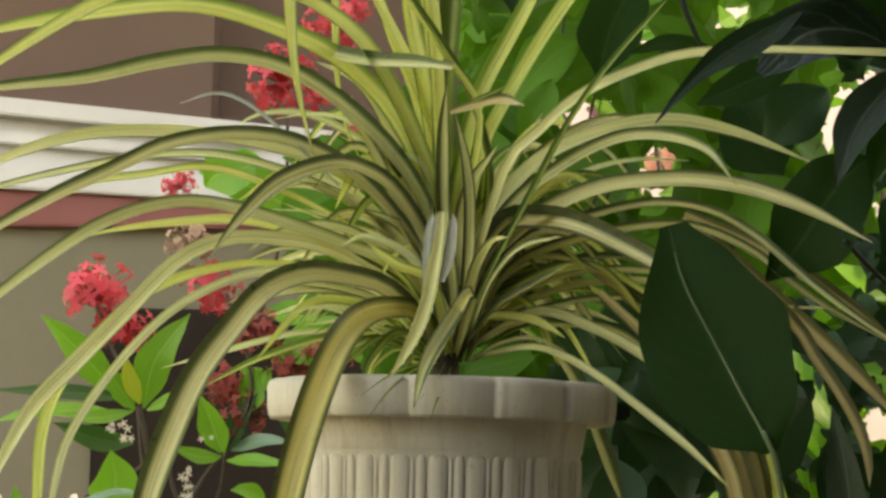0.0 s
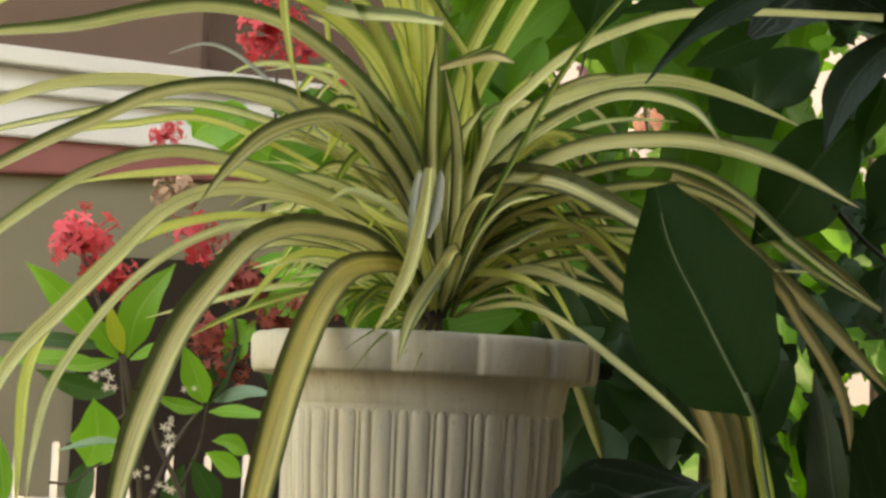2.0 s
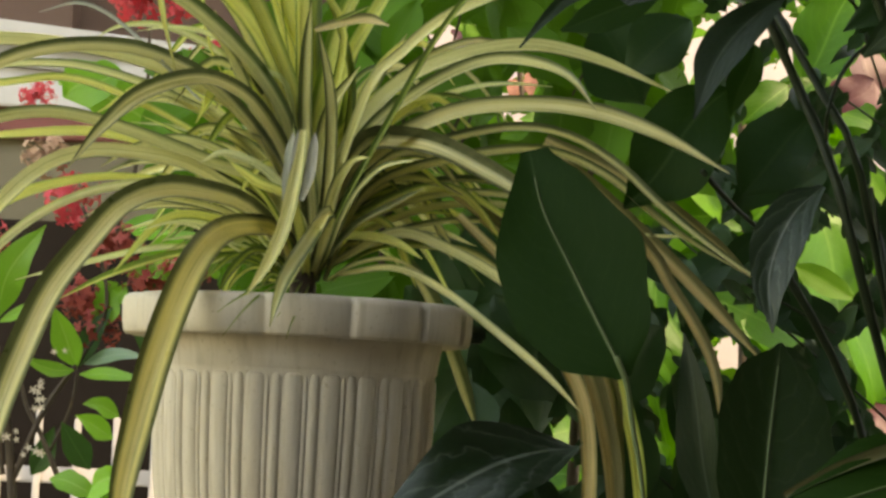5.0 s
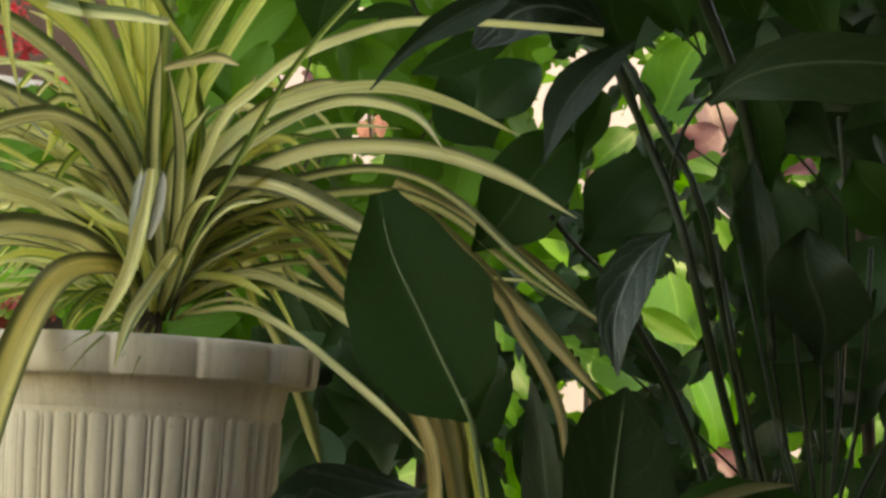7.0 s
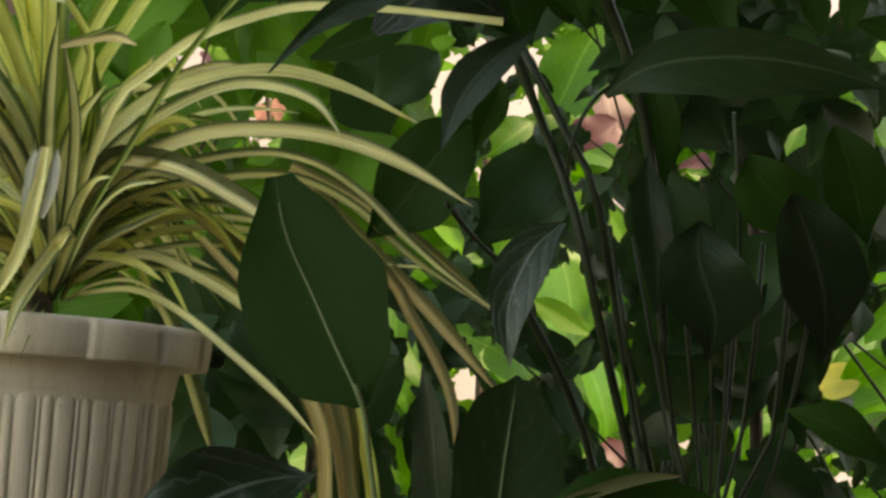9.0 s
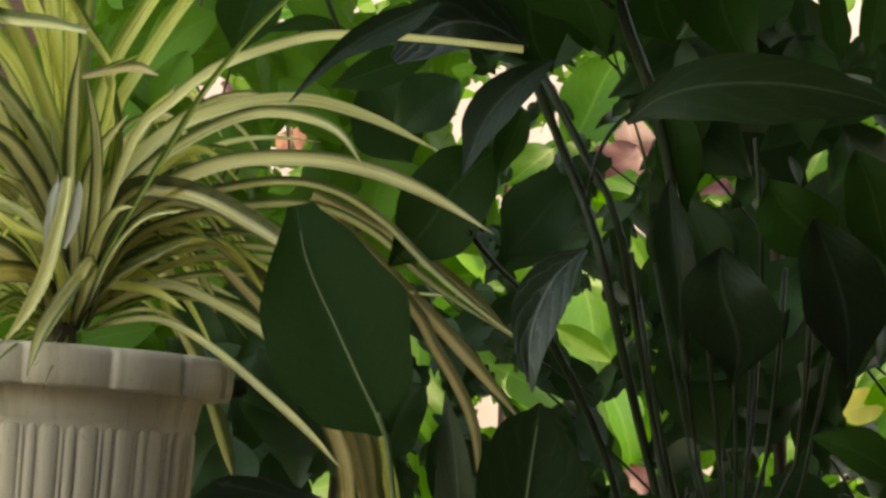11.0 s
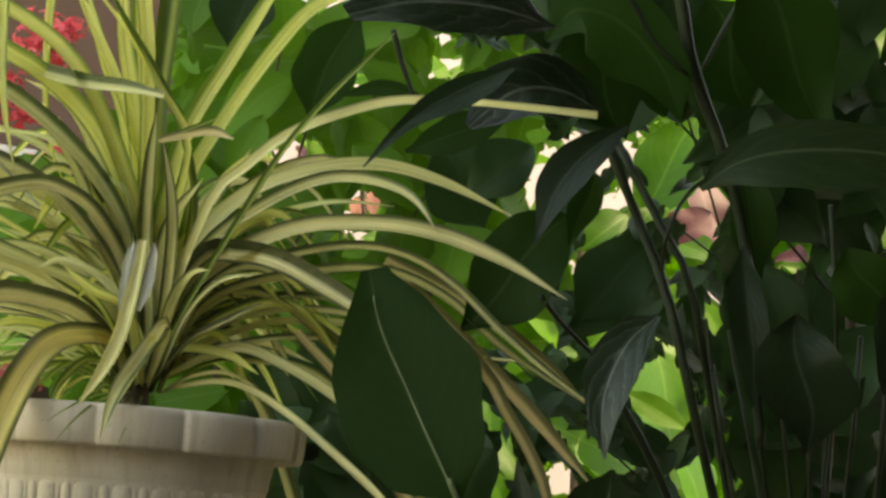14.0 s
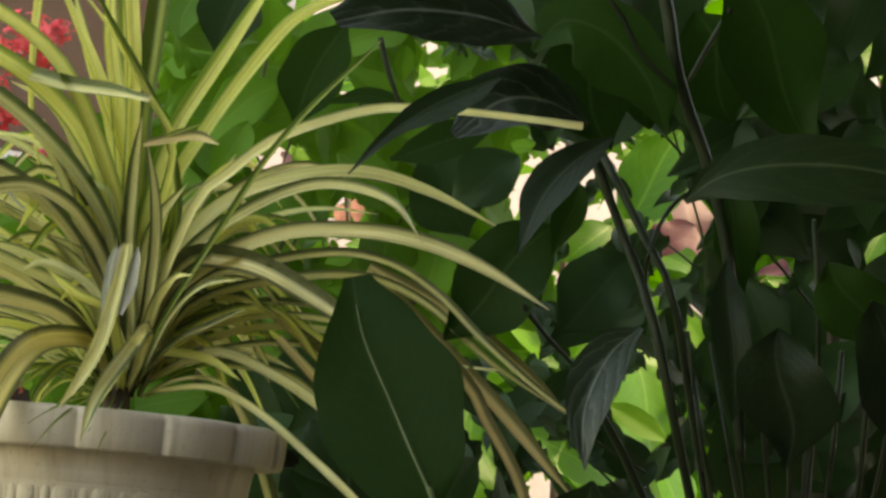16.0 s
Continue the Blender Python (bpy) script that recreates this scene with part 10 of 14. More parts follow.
shrub_leaf(shrub, (0.327, 2.904, 1.995), (0.279, 2.871, 1.881), 0.057)
shrub_leaf(shrub_b, (0.070, 2.992, 1.182), (0.028, 3.001, 1.056), 0.083)
shrub_leaf(shrub, (0.393, 3.031, 1.436), (0.290, 3.076, 1.542), 0.082)
shrub_leaf(shrub_b, (0.275, 2.891, 1.645), (0.265, 2.932, 1.625), 0.016)
shrub_leaf(shrub, (0.499, 3.016, 1.900), (0.658, 2.996, 1.902), 0.081)
shrub_leaf(shrub_b, (0.344, 3.030, 2.034), (0.378, 3.074, 1.939), 0.056)
shrub_leaf(shrub, (0.170, 2.992, 1.424), (0.267, 2.976, 1.376), 0.061)
shrub_leaf(shrub_b, (0.420, 3.072, 2.137), (0.351, 3.113, 2.022), 0.064)
shrub_leaf(shrub, (0.432, 2.806, 2.020), (0.576, 2.849, 1.961), 0.077)
shrub_leaf(shrub_b, (0.109, 3.147, 1.210), (0.170, 3.119, 1.311), 0.071)
shrub_leaf(shrub, (0.580, 3.088, 1.603), (0.446, 3.070, 1.618), 0.060)
shrub_leaf(shrub_b, (-0.007, 3.146, 1.745), (-0.016, 3.157, 1.579), 0.085)
shrub_leaf(shrub, (0.155, 3.090, 1.605), (0.303, 3.134, 1.550), 0.080)
shrub_leaf(shrub_b, (-0.166, 3.101, 1.460), (-0.177, 3.096, 1.593), 0.067)
shrub_leaf(shrub, (-0.055, 2.955, 1.089), (-0.093, 2.953, 1.006), 0.054)
shrub_leaf(shrub_b, (0.116, 3.125, 1.910), (0.229, 3.107, 1.920), 0.055)
shrub_leaf(shrub, (0.221, 3.025, 1.396), (0.181, 2.981, 1.296), 0.050)
shrub_leaf(shrub_b, (0.032, 3.145, 1.336), (0.133, 3.167, 1.246), 0.063)
shrub_leaf(shrub, (-0.100, 3.066, 1.059), (-0.096, 3.111, 1.118), 0.033)
shrub_leaf(shrub_b, (0.186, 3.019, 1.235), (0.098, 2.989, 1.168), 0.066)
shrub_leaf(shrub, (0.331, 2.996, 1.208), (0.206, 2.956, 1.282), 0.081)
shrub_leaf(shrub_b, (-0.115, 2.934, 1.540), (-0.078, 2.892, 1.382), 0.084)
shrub_leaf(shrub, (0.500, 3.076, 1.555), (0.632, 3.042, 1.488), 0.077)
shrub_leaf(shrub_b, (0.438, 2.871, 1.866), (0.316, 2.857, 1.961), 0.083)
shrub_leaf(shrub, (0.044, 2.974, 1.374), (-0.033, 3.003, 1.300), 0.065)
shrub_leaf(shrub_b, (0.268, 2.999, 1.048), (0.166, 2.986, 1.146), 0.085)
shrub_leaf(shrub, (0.457, 2.871, 1.984), (0.346, 2.857, 2.046), 0.058)
shrub_leaf(shrub_b, (-0.013, 3.127, 1.468), (-0.018, 3.103, 1.317), 0.070)
shrub_leaf(shrub, (0.428, 2.940, 1.506), (0.400, 2.953, 1.361), 0.077)
shrub_leaf(shrub_b, (0.564, 3.108, 1.771), (0.449, 3.061, 1.733), 0.060)
shrub_leaf(shrub, (-0.034, 3.042, 1.105), (0.065, 3.070, 1.006), 0.064)
shrub_leaf(shrub_b, (0.464, 3.000, 1.173), (0.430, 2.971, 1.109), 0.033)
shrub_leaf(shrub, (0.333, 3.132, 1.697), (0.239, 3.118, 1.742), 0.056)
shrub_leaf(shrub_b, (0.105, 2.841, 1.923), (0.034, 2.792, 2.025), 0.065)
shrub_leaf(shrub, (0.005, 3.067, 1.087), (-0.058, 3.065, 1.231), 0.090)
shrub_leaf(shrub_b, (0.549, 2.852, 1.655), (0.545, 2.889, 1.544), 0.053)
shrub_leaf(shrub, (0.396, 2.924, 1.035), (0.432, 2.887, 1.066), 0.027)
shrub_leaf(shrub_b, (-0.057, 2.959, 1.153), (-0.081, 2.964, 1.048), 0.056)
shrub_leaf(shrub, (0.076, 2.892, 1.723), (-0.011, 2.906, 1.610), 0.073)
shrub_leaf(shrub_b, (0.121, 2.853, 1.630), (0.070, 2.891, 1.704), 0.045)
shrub_leaf(shrub, (0.159, 3.091, 1.579), (0.263, 3.086, 1.448), 0.085)
shrub_leaf(shrub_b, (-0.067, 2.810, 1.277), (-0.029, 2.853, 1.190), 0.050)
shrub_leaf(shrub, (0.471, 2.887, 1.186), (0.406, 2.851, 1.231), 0.035)
shrub_leaf(shrub_b, (0.132, 3.053, 1.431), (0.219, 3.043, 1.550), 0.073)
shrub_leaf(shrub, (0.112, 3.075, 1.854), (-0.001, 3.102, 1.831), 0.068)
shrub_leaf(shrub_b, (0.071, 2.989, 1.421), (0.162, 2.971, 1.490), 0.060)
shrub_leaf(shrub, (0.015, 2.935, 1.533), (0.023, 2.906, 1.665), 0.073)
shrub_leaf(shrub_b, (0.169, 3.026, 1.589), (0.079, 3.066, 1.537), 0.048)
shrub_leaf(shrub, (0.173, 3.124, 1.895), (0.091, 3.085, 1.816), 0.053)
shrub_leaf(shrub_b, (0.094, 2.835, 1.533), (0.005, 2.843, 1.579), 0.045)
shrub_leaf(shrub, (0.249, 3.096, 1.301), (0.385, 3.075, 1.365), 0.072)
shrub_leaf(shrub_b, (0.015, 2.909, 1.848), (0.148, 2.947, 1.853), 0.075)
shrub_leaf(shrub, (0.024, 2.886, 1.268), (0.153, 2.880, 1.221), 0.076)
shrub_leaf(shrub_b, (-0.024, 2.826, 1.685), (-0.075, 2.849, 1.661), 0.032)
shrub_leaf(shrub, (-0.138, 2.841, 1.599), (-0.184, 2.856, 1.638), 0.026)
shrub_leaf(shrub_b, (-0.065, 2.844, 1.432), (-0.093, 2.841, 1.312), 0.065)
shrub_leaf(shrub, (0.223, 3.093, 1.845), (0.309, 3.127, 1.867), 0.048)
shrub_leaf(shrub_b, (0.052, 2.919, 1.330), (0.006, 2.874, 1.221), 0.069)
shrub_leaf(shrub, (0.487, 3.099, 1.441), (0.501, 3.070, 1.455), 0.015)
shrub_leaf(shrub_b, (0.005, 2.825, 1.960), (0.052, 2.844, 2.017), 0.035)
shrub_leaf(shrub, (0.178, 2.962, 1.536), (0.083, 2.948, 1.481), 0.058)
shrub_leaf(shrub_b, (-0.042, 3.025, 1.203), (0.024, 3.059, 1.320), 0.060)
shrub_leaf(shrub, (0.350, 2.991, 1.418), (0.248, 2.968, 1.365), 0.061)
shrub_leaf(shrub_b, (0.328, 2.891, 1.095), (0.230, 2.932, 1.112), 0.054)
shrub_leaf(shrub, (0.149, 2.907, 1.110), (0.132, 2.900, 1.221), 0.060)
shrub_leaf(shrub_b, (0.268, 2.966, 1.341), (0.223, 2.957, 1.482), 0.089)
shrub_leaf(shrub, (0.472, 2.959, 1.059), (0.483, 2.992, 1.091), 0.016)
shrub_leaf(shrub_b, (0.327, 2.919, 2.057), (0.242, 2.886, 1.978), 0.051)
shrub_leaf(shrub, (0.137, 2.968, 1.704), (0.125, 2.939, 1.654), 0.027)
shrub_leaf(shrub_b, (0.329, 2.938, 1.428), (0.340, 2.959, 1.313), 0.064)
shrub_leaf(shrub, (0.316, 2.880, 1.252), (0.399, 2.904, 1.382), 0.073)
shrub_leaf(shrub_b, (0.246, 2.917, 1.182), (0.105, 2.931, 1.201), 0.080)
shrub_leaf(shrub_b, (0.206, 2.862, 1.169), (0.227, 2.833, 1.263), 0.047)
shrub_leaf(shrub, (-0.240, 2.982, 1.514), (-0.119, 3.014, 1.613), 0.084)
shrub_leaf(shrub_b, (0.439, 3.028, 1.729), (0.324, 2.991, 1.733), 0.066)
shrub_leaf(shrub, (0.257, 3.105, 1.774), (0.264, 3.066, 1.850), 0.043)
shrub_leaf(shrub_b, (0.199, 2.818, 1.689), (0.229, 2.825, 1.745), 0.033)
shrub_leaf(shrub, (0.340, 2.953, 1.889), (0.409, 2.980, 1.904), 0.036)
shrub_leaf(shrub_b, (0.559, 3.123, 1.828), (0.429, 3.155, 1.766), 0.085)
shrub_leaf(shrub_b, (0.046, 3.081, 1.800), (0.028, 3.095, 1.739), 0.032)
shrub_leaf(shrub, (0.184, 3.041, 2.048), (0.040, 3.085, 2.089), 0.083)
shrub_leaf(shrub_b, (-0.035, 2.926, 1.578), (-0.091, 2.955, 1.466), 0.076)
shrub_leaf(shrub_b, (0.380, 3.047, 1.027), (0.236, 3.005, 1.073), 0.079)
shrub_leaf(shrub, (-0.054, 2.980, 1.069), (0.033, 2.960, 1.009), 0.067)
shrub_leaf(shrub_b, (-0.042, 2.941, 1.521), (-0.031, 2.962, 1.404), 0.070)
shrub_leaf(shrub, (0.514, 3.055, 1.602), (0.445, 3.076, 1.723), 0.068)
shrub_leaf(shrub_b, (-0.025, 2.854, 1.034), (-0.058, 2.876, 1.130), 0.053)
shrub_leaf(shrub, (0.370, 3.135, 1.741), (0.422, 3.172, 1.856), 0.058)
shrub_leaf(shrub_b, (0.314, 2.915, 1.646), (0.216, 2.872, 1.767), 0.072)
shrub_leaf(shrub, (0.357, 2.945, 1.904), (0.376, 2.961, 1.842), 0.031)
shrub_leaf(shrub_b, (0.507, 2.838, 1.729), (0.542, 2.802, 1.719), 0.022)
shrub_leaf(shrub, (0.032, 2.875, 1.831), (0.069, 2.923, 1.961), 0.072)
shrub_leaf(shrub_b, (0.147, 2.959, 1.302), (0.274, 2.934, 1.274), 0.081)
shrub_leaf(shrub, (0.161, 2.936, 1.150), (0.175, 2.922, 1.057), 0.051)
shrub_leaf(shrub_b, (0.439, 2.840, 1.234), (0.405, 2.841, 1.140), 0.055)
shrub_leaf(shrub_b, (-0.111, 3.071, 1.292), (-0.076, 3.051, 1.346), 0.033)
shrub_leaf(shrub, (0.538, 2.851, 1.586), (0.424, 2.805, 1.487), 0.073)
shrub_leaf(shrub_b, (0.009, 2.825, 1.466), (0.136, 2.802, 1.454), 0.066)
shrub_leaf(shrub, (0.140, 2.806, 2.002), (0.239, 2.792, 1.986), 0.044)
shrub_leaf(shrub_b, (0.556, 3.104, 1.933), (0.625, 3.060, 2.039), 0.081)
shrub_leaf(shrub, (0.130, 2.856, 1.956), (0.051, 2.835, 1.868), 0.057)
shrub_leaf(shrub_b, (-0.079, 2.804, 1.336), (0.010, 2.849, 1.315), 0.050)
shrub_leaf(shrub, (-0.027, 2.944, 1.653), (-0.107, 2.990, 1.648), 0.035)
shrub_leaf(shrub_b, (0.272, 2.954, 1.127), (0.343, 2.934, 1.212), 0.051)
shrub_leaf(shrub, (0.409, 3.107, 1.544), (0.443, 3.074, 1.690), 0.093)
shrub_leaf(shrub_b, (0.337, 2.877, 1.627), (0.348, 2.860, 1.475), 0.091)
shrub_leaf(shrub, (0.346, 2.930, 1.669), (0.310, 2.976, 1.811), 0.077)
shrub_leaf(shrub_b, (0.240, 2.919, 1.087), (0.089, 2.871, 1.048), 0.072)
shrub_leaf(shrub, (-0.055, 2.944, 1.325), (-0.046, 2.969, 1.471), 0.082)
shrub_leaf(shrub_b, (0.135, 3.055, 1.717), (0.215, 3.068, 1.839), 0.064)
shrub_leaf(shrub, (0.433, 3.111, 1.372), (0.505, 3.083, 1.330), 0.042)
shrub_leaf(shrub_b, (0.447, 2.914, 1.266), (0.476, 2.917, 1.249), 0.020)
shrub_leaf(shrub, (0.420, 3.034, 1.970), (0.548, 3.075, 1.983), 0.054)
shrub_leaf(shrub_b, (0.185, 3.004, 1.101), (0.280, 3.054, 1.177), 0.060)
shrub_leaf(shrub, (0.142, 2.973, 1.789), (0.020, 2.969, 1.732), 0.073)
shrub_leaf(shrub_b, (0.306, 2.947, 1.138), (0.377, 2.936, 1.209), 0.059)
shrub_leaf(shrub, (0.283, 3.149, 1.633), (0.320, 3.179, 1.631), 0.016)
shrub_leaf(shrub_b, (0.164, 2.940, 1.612), (0.258, 2.908, 1.576), 0.051)
shrub_leaf(shrub, (0.020, 3.005, 1.428), (0.115, 3.053, 1.358), 0.071)
shrub_leaf(shrub_b, (0.584, 2.838, 1.483), (0.463, 2.822, 1.578), 0.085)
shrub_leaf(shrub, (0.019, 2.850, 1.998), (0.064, 2.832, 1.919), 0.039)
shrub_leaf(shrub_b, (0.191, 3.016, 1.650), (0.149, 2.976, 1.592), 0.040)
shrub_leaf(shrub, (0.145, 3.047, 1.645), (0.190, 3.091, 1.667), 0.027)
shrub_leaf(shrub_b, (-0.074, 2.993, 1.526), (-0.057, 2.955, 1.658), 0.073)
shrub_leaf(shrub, (-0.142, 2.829, 1.623), (-0.122, 2.835, 1.603), 0.017)
shrub_leaf(shrub_b, (0.161, 2.879, 1.165), (0.200, 2.924, 1.300), 0.064)
shrub_leaf(shrub, (0.264, 2.811, 1.721), (0.171, 2.847, 1.786), 0.061)
shrub_leaf(shrub_b, (0.330, 2.899, 1.836), (0.380, 2.928, 1.798), 0.036)
shrub_leaf(shrub, (0.263, 2.817, 1.685), (0.363, 2.803, 1.604), 0.067)
shrub_leaf(shrub_b, (0.489, 3.110, 1.153), (0.501, 3.062, 1.143), 0.013)
shrub_leaf(shrub, (-0.085, 2.830, 1.301), (-0.091, 2.810, 1.214), 0.043)
shrub_leaf(shrub_b, (-0.032, 2.849, 1.626), (-0.129, 2.897, 1.604), 0.055)
shrub_leaf(shrub, (0.349, 3.125, 1.794), (0.432, 3.104, 1.862), 0.057)
shrub_leaf(shrub_b, (-0.110, 2.931, 1.343), (-0.116, 2.941, 1.377), 0.019)
shrub_leaf(shrub, (0.160, 2.830, 1.351), (0.185, 2.820, 1.501), 0.094)
shrub_leaf(shrub_b, (0.263, 2.801, 1.799), (0.371, 2.801, 1.738), 0.055)
shrub_leaf(shrub, (0.423, 2.900, 1.769), (0.380, 2.889, 1.806), 0.035)
shrub_leaf(shrub_b, (0.070, 2.838, 1.536), (0.047, 2.888, 1.666), 0.073)
shrub_leaf(shrub, (0.350, 2.864, 1.858), (0.348, 2.861, 1.804), 0.031)
shrub_leaf(shrub_b, (0.565, 3.045, 1.614), (0.488, 3.001, 1.672), 0.055)
shrub_leaf(shrub, (0.452, 3.137, 1.929), (0.457, 3.127, 1.894), 0.016)
shrub_leaf(shrub, (0.411, 3.011, 1.125), (0.423, 3.039, 1.103), 0.011)
shrub_leaf(shrub_b, (0.487, 2.988, 1.669), (0.541, 2.955, 1.685), 0.031)
shrub_leaf(shrub, (-0.192, 3.115, 1.407), (-0.154, 3.144, 1.427), 0.020)
shrub_leaf(shrub_b, (0.221, 2.930, 1.634), (0.234, 2.937, 1.661), 0.013)
shrub_leaf(shrub, (0.368, 3.112, 1.053), (0.395, 3.084, 1.033), 0.021)
shrub_leaf(shrub_b, (0.483, 2.950, 1.412), (0.393, 2.909, 1.345), 0.048)
shrub_leaf(shrub, (-0.116, 2.964, 1.172), (-0.019, 3.013, 1.163), 0.053)
shrub_leaf(shrub_b, (0.168, 2.971, 1.627), (0.100, 3.001, 1.550), 0.060)
shrub_leaf(shrub, (0.296, 2.895, 2.028), (0.180, 2.887, 2.025), 0.063)
shrub_leaf(shrub_b, (0.298, 3.069, 1.197), (0.250, 3.058, 1.050), 0.080)
shrub_leaf(shrub, (0.052, 3.087, 1.283), (0.136, 3.115, 1.349), 0.056)
shrub_leaf(shrub_b, (0.463, 2.913, 1.243), (0.316, 2.878, 1.292), 0.094)
shrub_leaf(shrub, (0.059, 2.987, 1.449), (0.150, 2.991, 1.360), 0.066)
shrub_leaf(shrub_b, (0.070, 3.021, 1.467), (0.037, 2.984, 1.618), 0.090)
shrub_leaf(shrub, (0.283, 3.121, 1.540), (0.388, 3.120, 1.581), 0.059)
shrub_leaf(shrub_b, (-0.079, 2.951, 1.676), (-0.081, 2.970, 1.647), 0.015)
shrub_leaf(shrub, (0.042, 2.825, 1.564), (-0.079, 2.827, 1.516), 0.073)
shrub_leaf(shrub_b, (0.059, 2.903, 1.117), (0.115, 2.880, 1.211), 0.060)
shrub_leaf(shrub, (0.484, 3.040, 1.316), (0.482, 3.032, 1.293), 0.013)
shrub_leaf(shrub_b, (0.410, 2.846, 1.054), (0.448, 2.801, 1.174), 0.062)
shrub_leaf(shrub, (0.281, 2.850, 1.766), (0.258, 2.847, 1.745), 0.014)
shrub_leaf(shrub_b, (0.528, 3.103, 2.085), (0.594, 3.114, 1.950), 0.088)
shrub_leaf(shrub, (0.405, 2.878, 1.625), (0.458, 2.914, 1.500), 0.063)
shrub_leaf(shrub_b, (0.064, 3.103, 1.316), (0.234, 3.142, 1.334), 0.090)
shrub_leaf(shrub, (0.044, 2.920, 1.373), (0.056, 2.877, 1.512), 0.078)
shrub_leaf(shrub_b, (0.384, 2.997, 1.992), (0.480, 2.970, 2.002), 0.055)
shrub_leaf(shrub, (0.353, 2.923, 1.144), (0.264, 2.910, 1.095), 0.046)
shrub_leaf(shrub_b, (0.065, 3.069, 1.031), (0.102, 3.020, 1.122), 0.045)
shrub_leaf(shrub, (0.455, 3.119, 1.889), (0.549, 3.131, 1.983), 0.075)
shrub_leaf(shrub_b, (0.484, 3.039, 1.062), (0.415, 3.045, 1.037), 0.042)
shrub_leaf(shrub, (-0.061, 2.988, 1.588), (-0.169, 3.020, 1.549), 0.069)
shrub_leaf(shrub_b, (0.228, 2.946, 1.653), (0.269, 2.979, 1.674), 0.020)
shrub_leaf(shrub, (0.076, 2.946, 1.337), (0.173, 2.986, 1.366), 0.052)
shrub_leaf(shrub_b, (0.392, 2.992, 1.733), (0.499, 2.957, 1.679), 0.056)
shrub_leaf(shrub, (0.241, 3.048, 1.869), (0.127, 3.071, 1.775), 0.077)
shrub_leaf(shrub_b, (0.479, 3.003, 1.335), (0.453, 2.972, 1.270), 0.038)
shrub_leaf(shrub, (0.425, 3.051, 1.733), (0.426, 3.087, 1.859), 0.057)
shrub_leaf(shrub_b, (0.405, 3.139, 1.110), (0.320, 3.140, 1.085), 0.048)
shrub_leaf(shrub, (0.320, 2.932, 1.623), (0.432, 2.900, 1.654), 0.067)
shrub_leaf(shrub_b, (0.470, 3.101, 1.970), (0.547, 3.149, 2.065), 0.047)
shrub_leaf(shrub, (0.661, 3.138, 1.823), (0.570, 3.148, 1.799), 0.047)
shrub_leaf(shrub_b, (0.359, 3.069, 1.510), (0.404, 3.073, 1.358), 0.087)
shrub_leaf(shrub, (0.462, 2.824, 1.753), (0.460, 2.801, 1.859), 0.060)
shrub_leaf(shrub_b, (0.483, 3.119, 1.476), (0.490, 3.127, 1.400), 0.034)
shrub_leaf(shrub, (0.189, 2.822, 1.617), (0.218, 2.825, 1.616), 0.014)
shrub_leaf(shrub_b, (0.106, 3.146, 1.293), (0.013, 3.121, 1.171), 0.095)
shrub_leaf(shrub, (-0.094, 3.028, 1.327), (-0.124, 3.002, 1.358), 0.027)
shrub_leaf(shrub_b, (0.506, 3.138, 1.536), (0.396, 3.144, 1.548), 0.054)
shrub_leaf(shrub, (0.588, 2.862, 1.662), (0.533, 2.858, 1.631), 0.030)
shrub_leaf(shrub, (0.009, 2.908, 1.305), (0.134, 2.880, 1.340), 0.062)
shrub_leaf(shrub_b, (0.124, 2.874, 1.606), (0.261, 2.827, 1.566), 0.065)
shrub_leaf(shrub, (-0.001, 2.955, 1.724), (0.041, 2.989, 1.708), 0.024)
shrub_leaf(shrub_b, (0.407, 2.857, 1.487), (0.438, 2.895, 1.646), 0.083)
shrub_leaf(shrub, (0.037, 2.941, 1.802), (0.030, 2.961, 1.869), 0.028)
shrub_leaf(shrub_b, (-0.120, 3.075, 1.440), (-0.169, 3.120, 1.409), 0.034)
shrub_leaf(shrub, (-0.131, 2.947, 1.438), (-0.214, 2.941, 1.395), 0.046)
shrub_leaf(shrub_b, (-0.135, 3.148, 1.471), (-0.258, 3.169, 1.456), 0.056)
shrub_leaf(shrub, (0.066, 2.894, 1.246), (0.120, 2.935, 1.158), 0.047)
shrub_leaf(shrub_b, (0.410, 2.918, 1.449), (0.482, 2.930, 1.531), 0.064)
shrub_leaf(shrub, (0.417, 3.063, 1.563), (0.400, 3.090, 1.442), 0.066)
shrub_leaf(shrub_b, (-0.067, 2.956, 1.706), (-0.035, 2.942, 1.648), 0.028)
shrub_leaf(shrub, (0.028, 3.106, 1.994), (0.018, 3.143, 1.968), 0.016)
shrub_leaf(shrub_b, (0.437, 3.017, 1.131), (0.401, 2.967, 1.194), 0.037)
shrub_leaf(shrub, (0.323, 2.931, 1.962), (0.361, 2.972, 2.127), 0.075)
shrub_leaf(shrub_b, (0.099, 3.086, 1.010), (0.030, 3.085, 1.148), 0.087)
shrub_leaf(shrub, (0.264, 3.042, 1.791), (0.162, 3.002, 1.750), 0.063)
shrub_leaf(shrub_b, (0.169, 2.872, 1.321), (0.268, 2.835, 1.339), 0.055)
shrub_leaf(shrub, (-0.047, 3.015, 1.185), (-0.119, 3.004, 1.246), 0.049)
shrub_leaf(shrub_b, (0.258, 3.125, 1.628), (0.290, 3.126, 1.623), 0.018)
shrub_leaf(shrub, (0.345, 3.038, 1.461), (0.188, 3.006, 1.499), 0.076)
shrub_leaf(shrub_b, (0.415, 2.852, 1.377), (0.354, 2.829, 1.247), 0.071)
shrub_leaf(shrub, (0.214, 2.814, 1.363), (0.329, 2.836, 1.339), 0.059)
